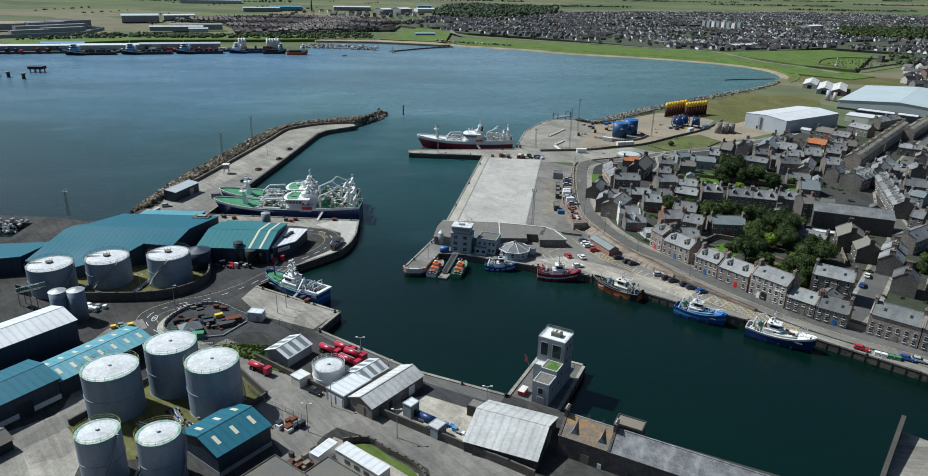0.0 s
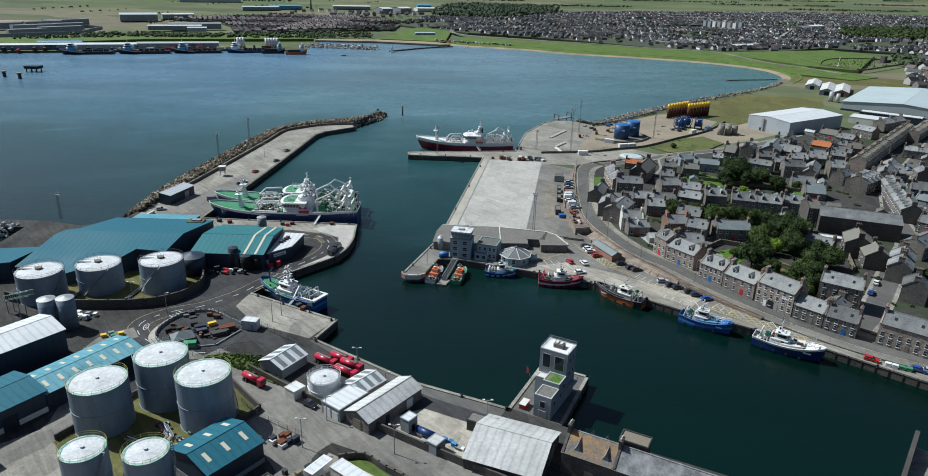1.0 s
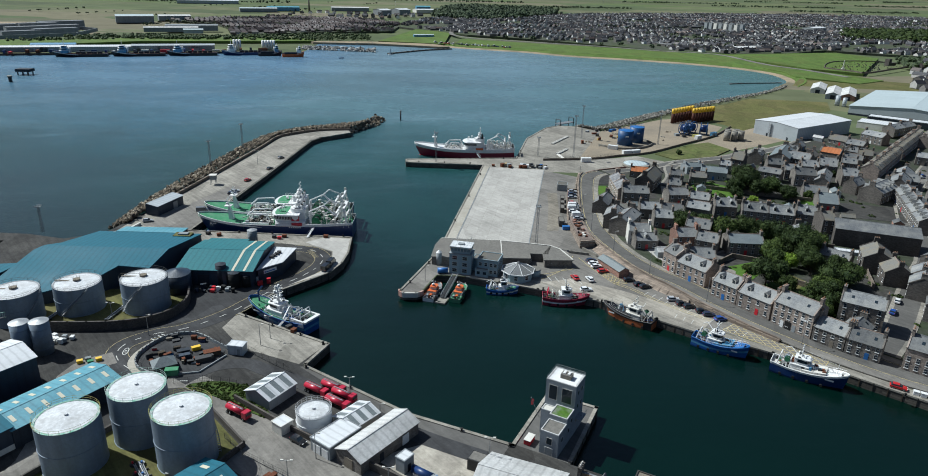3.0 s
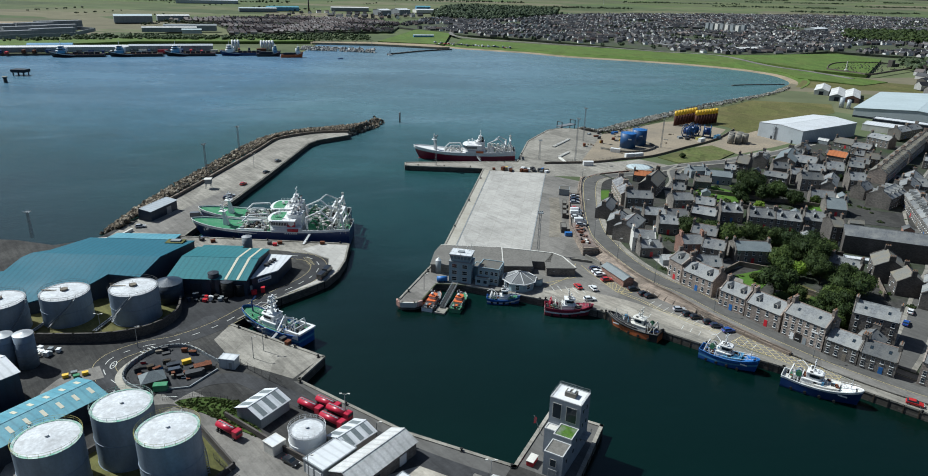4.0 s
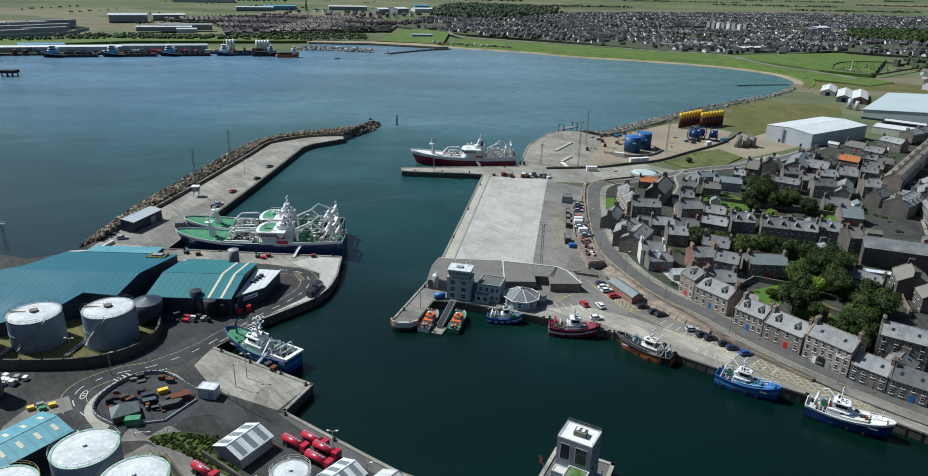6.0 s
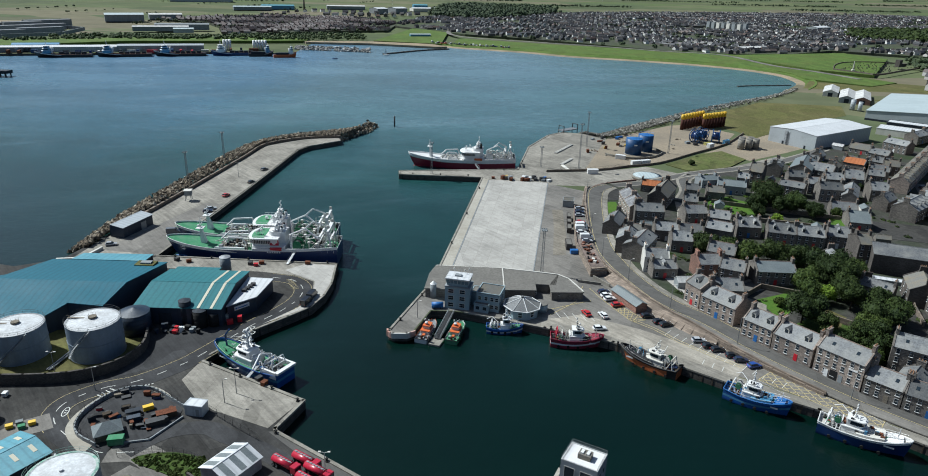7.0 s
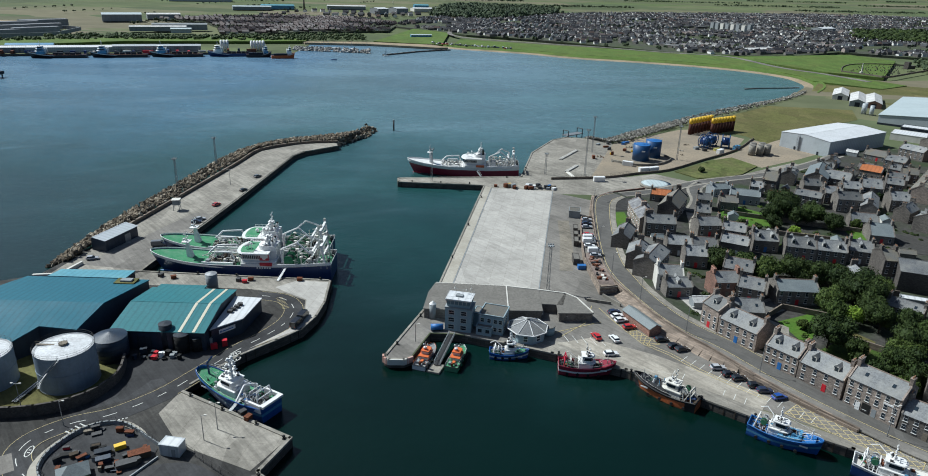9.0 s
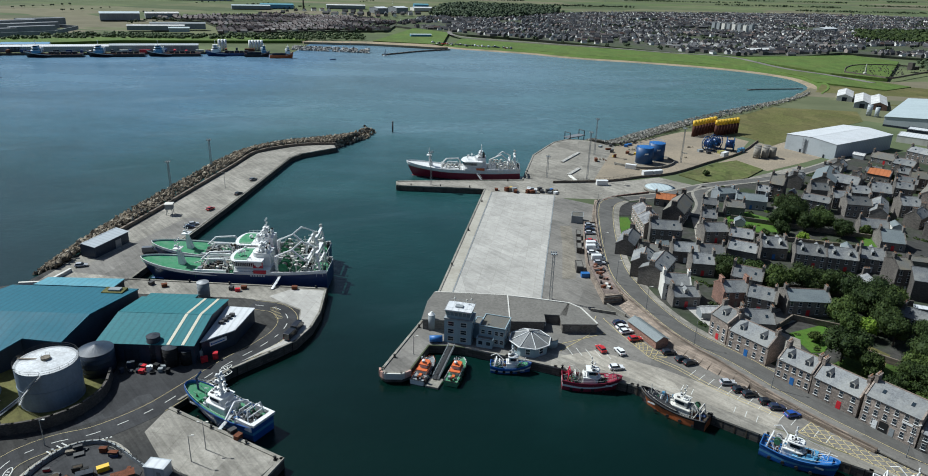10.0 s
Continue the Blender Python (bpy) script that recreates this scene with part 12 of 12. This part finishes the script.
woods("far_wood", fill([(-92, 1736), (28, 1690), (226, 2000), (236, 2320), (-75, 2340), (-108, 2031)], 17, 41), "dark wood behind the far suburb", "farleaf", 42, (7, 13))
woods("far_wood", fill([(715, 1420), (833, 1362), (1030, 1480), (1025, 1674), (829, 1640)], 14, 43), "dark wood beside the far suburb", "leaf", 44, (7, 12))
woods("far_scrub", fill([(-640, 985), (-500, 1060), (-325, 1098), (-245, 1116), (-160, 1150), (-180, 1230), (-280, 1215), (-398, 1140), (-570, 1112)], 9, 45, 0.85), "olive green scrub on the slope behind the supply base", "scrub", 46, (2.5, 5))
woods("suburb_tree", fill([(-12, 1300), (282, 1116), (571, 1190), (1000, 1150), (1400, 1500), (1500, 2300), (730, 2268), (128, 1614)], 27, 47, 0.6), "scattered garden trees in the suburb", "farleaf", 48, (2.5, 5.5))
woods("field_hedge", [(x + 26 * math.sin(x * 0.01 + k), 2420 + 330 * k + 0.22 * x + 40 * math.sin(k * 2.1)) for k in range(6) for x in range(-1100, 2600, 12) if math.sin(x * 0.0052 + k * 1.7) + 0.5 * math.sin(x * 0.017 + k) > 0.15], "dark hedges and shelter belts between fields", "farleaf", 49, (3, 8))
woods("field_hedge", [(-1000 + k * 150 + 0.25 * q, 1560 + q) for k in range(4) for q in range(0, 900, 26) if math.sin(q * 0.013 + k) > 0.35], "dark hedges between the inland fields", "farleaf", 50, (2, 4.5))
woods("churchyard_tree", fill([(560, 940), (640, 960), (700, 1040), (620, 1060)], 12, 51), "dark trees beside the churchyard", "farleaf", 52, (5, 9))
woods("far_scrub", fill([(-600, 1300), (-500, 1405), (-432, 1290), (-392, 1172), (-285, 1262), (-150, 1330), (-130, 1470), (-230, 1640), (-470, 1650), (-600, 1440)], 24, 53, 0.75), "dark garden trees among the far houses", "farleaf", 54, (2.5, 5))
houses_stuff("far_white_houses", [(-480, 1680), (-200, 1660), (-120, 1800), (-400, 1830)], 19, 30, 8, 35, GREYR, WALLS, "far scattered pale houses among fields", (10, 7), 0.7)

# far buildings
far = (("works_hall", -650, 1392, 28, 66, 34, 12, "bigroof", "greyrender"), ("works_hall", -606, 1470, 28, 60, 30, 9, "greyroof", "greyrender"), ("works_hall", -505, 1212, 20, 84, 15, 7, "greyroof", "greyrender"), ("works_hall", -482, 1242, 20, 84, 14, 9, "greyrender", "greyrender"), ("works_hall", -462, 1196, 20, 30, 16, 6, "bigroof", "paleclad"),
       ("works_hall", -793, 2172, 18, 172, 46, 9, "whiteroof", "paleclad"), ("works_hall", -545, 1838, 22, 90, 30, 8, "bigroof", "greyrender"), ("works_hall", -500, 1905, 22, 80, 36, 9, "tealpale", "hullpale"), ("works_hall", -340, 1990, 14, 100, 36, 8, "greyroof", "greyrender"), ("works_hall", -232, 1836, 40, 30, 38, 12, "whiteroof", "greyrender"), ("works_hall", -190, 1880, 40, 34, 38, 12, "whiteroof", "greyrender"), ("works_hall", -130, 1990, 20, 70, 40, 8, "whiteroof", "offwhite"), ("works_hall", -150, 2110, 12, 40, 30, 10, "tealpale", "hullpale"),
       ("works_hall", -86, 1238, 16, 34, 9, 4, "bigroof", "hullpale"), ("works_hall", 20, 1990, 10, 50, 22, 7, "bigroof", "greyrender"), ("works_hall", 430, 1152, 24, 54, 22, 6, "greyroof", "greystone"), ("works_hall", 760, 1640, 30, 44, 28, 9, "whiteroof", "greyrender"))
for nm, x, y, a, L, W, h, rf, wl in far:
    shed("far_works", x, y, a, L, W, h, h * 1.2, rf, wl, "distant works building with a wide %s roof" % ("white" if rf in ("whiteroof", "bigroof") else "grey"), category="works", over=0.5)
# walled institution behind the base: long grey ranges inside a pale wall
bm = bmesh.new()
wall_line(bm, [(-760, 930), (-660, 1022), (-598, 1090), (-612, 1178), (-690, 1215)], 1.2, 5.0, 0.6)
tagged(part("wall_compound", bm, "greyrender"), "long pale grey wall round a distant compound", "wall", kind="structure")
for x, y, a, L, W, h in ((-668, 1068, 48, 52, 14, 8), (-642, 1112, 48, 60, 15, 9), (-690, 1120, 48, 60, 15, 10), (-672, 1170, 48, 62, 16, 9), (-716, 1190, 48, 56, 16, 10), (-706, 1240, 48, 70, 18, 10), (-760, 1150, 48, 60, 16, 9)):
    flat_block("compound_range", x, y, a, L, W, h, "palefelt", "greyrender", "long grey flat-roofed range in a distant compound", "building", 0.4)
sheet("ground", [(-1000, 1180), (-760, 1290), (-730, 1318), (-800, 1330), (-1000, 1260)], 0.7, "sand", "pale sandy shore of the next bay", "beach", 1.0)
for x, y in ((502, 1584), (508, 1572), (515, 1562), (522, 1552), (529, 1541), (536, 1530), (543, 1518), (528, 1580), (548, 1560), (566, 1548)):
    flat_block("tower_block", x, y, 24, 7, 9, 17, "felt", "offwhite" if int(x) % 2 else "greyrender", "distant grey block of flats", "flats", 0.4)
t = thing("tall_chimney", pose(-426, 1880, 0), "tall dark brick chimney in the distance", "chimney")
bm = bmesh.new()
cyl(bm, 0, 0, 0, 34, 2.4, 1.6, 12)
part("shaft", bm, "darkstone", t)
for x, y in ((600, 1380), (-250, 2300), (505, 2900)):
    lattice_tower(x, y, 45, "distant radio mast among the fields", 0, 3.0)

# churchyard
bm = bmesh.new()
wall_line(bm, smooth([(451, 935), (472, 905), (483, 892), (530, 930), (590, 980)], 3), 0.9, 1.8, 0.9)
wall_line(bm, smooth([(451, 935), (478, 985), (511, 1019), (560, 1030), (600, 1010)], 3), 0.8, 1.4, 0.9)
tagged(part("wall_churchyard", bm, "boundary"), "dark stone wall round the churchyard", "wall", kind="structure")
bm = bmesh.new()
rg = random.Random(61)
for k in range(420):
    p = (rg.uniform(450, 600), rg.uniform(860, 1020))
    if inside(p, [(458, 935), (484, 900), (585, 982), (560, 1022), (512, 1010)]):
        box(bm, p[0] - 0.45, p[1] - 0.15, 1.0, p[0] + 0.45, p[1] + 0.15, 1.0 + rg.uniform(0.8, 1.7))
tagged(part("gravestone", bm, "greystone"), "rows of grey gravestones in the churchyard", "gravestones", kind="stuff")
t = thing("church_ruin", pose(560, 985, 1.0, 0, 0, 30), "roofless grey stone church tower in the churchyard", "church")
bm = bmesh.new()
box(bm, -3, -3, 0, 3, 3, 9)
part("tower", bm, "darkstone", t)
bm = bmesh.new()
box(bm, 3, -3, 0, 14, 3, 4)
part("nave_wall", bm, "darkstone", t)
t = thing("war_memorial", pose(470, 925, 1.0), "pale stone memorial column by the coast road", "memorial")
bm = bmesh.new()
cyl(bm, 0, 0, 0, 2, 2.2, None, 8)
cyl(bm, 0, 0, 2, 12, 0.8, 0.5, 8)
part("column", bm, "offwhite", t)

# ---- supply base across the bay ----
BASE_A = math.atan2(105.0, 304.0)


def on_base(s, back=0.0):
    """A place along the far quay, s metres from its right end, back metres inland."""
    return (-240 - s * math.cos(BASE_A) - back * math.sin(BASE_A), 968 - s * math.sin(BASE_A) + back * math.cos(BASE_A))


base_deg = math.degrees(BASE_A)
for s, back, L, W, h, rf, wl, lb in ((215, 26, 190, 14, 6, "whiteroof", "paleclad", "long white-roofed quay warehouse"), (330, 24, 75, 10, 6, "whiteroof", "greyrender", "white-roofed quay store"), (150, 24, 100, 10, 7, "paleclad", "greyrender", "long pale shed on the far quay"), (395, 26, 40, 12, 9, "paleclad", "greyrender", "pale grey office on the far quay"), (290, 34, 50, 10, 8, "hullpale", "greyrender", "blue store on the far quay")):
    x, y = on_base(s, back)
    shed("far_warehouse", x, y, base_deg, L, W, h, h + 1.6, rf, wl, lb + " beyond the bay", category="warehouse", over=0.4)
for k in range(16):
    x, y = on_base(24 + (k // 2) * 3.6 + (26 if k > 9 else 0), 22 + (k % 2) * 4)
    silo(x, y, 1.6, 13 if k > 9 else 12, "white", "slim white bulk silo on the far quay", "white", 0.5)


def supply_ship(s, L, hullm, house, label, facing=1, off=-9.0):
    x, y = on_base(s, off)
    t = thing("supply_ship", pose(x, y, WATER, 0, 0, base_deg + (180 if facing < 0 else 0)), label, "supply ship", "offshore supply ships")
    rows = hull_rings(L, L * 0.2, 3.4, 3.6, 0, 0.55, 14, 5, -1.5, 0.97, 0.07)
    hull_parts(t, rows, [hullm] * 5, "rust", 1.0, band=hullm)
    k = L / 60.0
    deckhouse(t, [(L * 0.20, L * 0.37, L * 0.18, 4.6, 7.6, False), (L * 0.21, L * 0.35, L * 0.155, 7.6, 10.2, True), (L * 0.235, L * 0.335, L * 0.13, 10.2, 12.8, True)], house, "white")
    bm = bmesh.new()
    lattice_mast(bm, L * 0.28, 0, 12.8, 6.0 * k, 0.3, (0.4, 0.8), 3.0)
    part("mast", bm, "white", t)
    for w in (-1, 1):
        bm = bmesh.new()
        cyl(bm, L * 0.18, w * L * 0.065, 4.6, 11.0, 0.8, 0.6, 10)
        part("funnel", bm, "white", t)
    bm = bmesh.new()
    for k in range(5):
        box(bm, -L * 0.40 + k * L * 0.1, -2.5 + (k % 2) * 2, 3.2, -L * 0.40 + k * L * 0.1 + 5, 0.5 + (k % 2) * 2, 5.8)
    part("deck_cargo", bm, "darkclad", t)


supply_ship(254, 60, "hullblack", "hullpale", "dark offshore supply ship with a pale blue bridge", -1)
supply_ship(190, 62, "hullblack", "hullpale", "dark offshore supply ship with a blue-white bridge", -1)
supply_ship(127, 60, "hullblack", "hullpale", "dark supply ship with a pale bridge at the far quay", -1)
supply_ship(64, 56, "hullnavy", "white", "navy supply ship with a white bridge at the far quay", -1)
supply_ship(32, 30, "hullblack", "hullpale", "dark green-blue tug at the end of the far quay", 1, -22.0)
supply_ship(4, 28, "orange", "white", "bright orange-red standby ship with a white bridge", 1, -36.0)

def far_car(x, y, ang, col, tall):
    t = thing("car", pose(x, y, 0.98, 0, 0, ang), "%s %s parked above the far beach" % (WORD[col], "camper van" if tall else "car"), "car", "vehicles by the far beach")
    bm = bmesh.new()
    box(bm, -2.3, -0.95, 0.0, 2.3, 0.95, 2.2 if tall else 0.95)
    bmesh.ops.bevel(bm, geom=list(bm.edges), offset=0.15, segments=1, affect="EDGES")
    part("body", bm, col, t)
    bm = bmesh.new()
    prism(bm, [(-1.5, -0.8), (1.1, -0.8), (1.1, 0.8), (-1.5, 0.8)], 2.19 if tall else 0.94, 2.5 if tall else 1.5)
    part("cabin", bm, "white" if tall else "glass", t)


rk = random.Random(76)
for k in range(34):
    f = k / 33
    far_car(-60 + 112 * f + rk.uniform(-2, 2), 1130 - 42 * f + rk.uniform(-4, 8), rk.uniform(40, 130), rk.choice(("car_white", "car_white", "car_silver", "car_grey", "car_navy", "car_red")), k % 3 == 0)
rk = random.Random(75)
for k in range(30):
    x, y = on_base(40 + k * 12 + rk.uniform(-4, 4), rk.uniform(4, 13))
    crate("cargo_container", x, y, base_deg + rk.choice((0, 90)), rk.choice((6, 9, 12)), 2.6, rk.uniform(2.2, 4.5), rk.choice(("red", "rust", "darkclad", "darkclad", "offwhite", "rust", "hullnavy")), "cargo container stacked on the far quay", "container")

# marina breakwater, moored boats, small piers, sailing boats and jetty dolphins
rocks([(-242, 1030), (-190, 1026), (-138, 1020)], [(-242, 1018), (-190, 1013), (-136, 1008)], 260, 2.2, "far rock breakwater of the marina", 71, "palerock")
rb = random.Random(72)
for k in range(26):
    x, y = rb.uniform(-236, -145), rb.uniform(1034, 1062)
    t = thing("yacht", pose(x, y, WATER, 0, 0, rb.uniform(60, 100)), "white yacht moored behind the far breakwater", "yacht", "marina yachts")
    bm = bmesh.new()
    prism(bm, [(-4, -1.2), (2, -1.3), (4.8, 0), (2, 1.3), (-4, 1.2)], -0.2, 1.2)
    part("hull", bm, "white", t)
    bm = bmesh.new()
    tube(bm, (0.5, 0, 1.2), (0.5, 0, 11), 0.1, 4)
    part("mast", bm, "steel", t)
for x, y in ((-112.5, 985.0), (-170, 930)):
    t = thing("sailing_boat", pose(x, y, WATER, 0, 0, 30), "small sailing boat out on the bay", "sailing boat")
    bm = bmesh.new()
    prism(bm, [(-3, -1), (2, -1), (4, 0), (2, 1), (-3, 1)], -0.2, 0.9)
    part("hull", bm, "white" if x > -150 else "hullnavy", t)
    bm = bmesh.new()
    tube(bm, (0.5, 0, 0.9), (0.5, 0, 10 if x > -150 else 3), 0.08, 4)
    if x > -150:
        vs = [bm.verts.new(p) for p in ((0.5, 0, 1.6), (-2.6, 0.3, 1.8), (0.5, 0, 9.6))]
        bm.faces.new(vs)
    part("sail", bm, "white", t)
bm = bmesh.new()
wall_line(bm, smooth([(-116, 992), (-100, 1012), (-78, 1040), (-52, 1064), (-34, 1076)], 3), 3.0, 2.4, WATER - 0.8)
wall_line(bm, smooth([(345, 812), (325, 806), (300, 800), (282, 792)], 3), 2.0, 1.2, WATER - 0.4)
tagged(part("wall_groyne", bm, "darkstone"), "low dark groynes running into the bay", "wall", kind="structure")
t = thing("jetty_dolphin", pose(-449, 722, WATER), "brown timber jetty head on piles out in the bay", "jetty")
bm = bmesh.new()
box(bm, -8, -5, 3.2, 6, 5, 6.0)
part("deck", bm, "darkclad", t)
for u in (-6, -1, 4):
    for w in (-1, 1):
        bm = bmesh.new()
        cyl(bm, u, w * 4.2, -4, 3.4, 0.6, None, 8)
        part("pile", bm, "darksteel", t)
for x, y in ((-436, 676), (-456, 684), (-470, 690)):
    t = thing("mooring_dolphin", pose(x, y, WATER), "dark steel mooring dolphin in the bay", "dolphin")
    bm = bmesh.new()
    cyl(bm, 0, 0, -3, 4.5, 1.6, None, 10)
    part("pile", bm, "darksteel", t)
    bm = bmesh.new()
    cyl(bm, 0, 0, 4.5, 5.6, 2.2, None, 10)
    part("cap", bm, "concrete", t)

# ramp at the corner of the yard quay
t = thing("ferry_ramp", pose(70.0, 538.0, 0, 0, 0, 40), "dark steel link ramp at the yard corner", "ramp")
bm = bmesh.new()
box(bm, -8, -2.5, 0.6, 8, 2.5, 1.2)
part("deck", bm, "steel", t)
bm = bmesh.new()
for u in (-7, 7):
    for w in (-2.4, 2.4):
        tube(bm, (u, w, -5), (u, w, 4.2), 0.3, 6)
    tube(bm, (u, -2.4, 4.2), (u, 2.4, 4.2), 0.25, 6)
part("frame", bm, "darksteel", t)
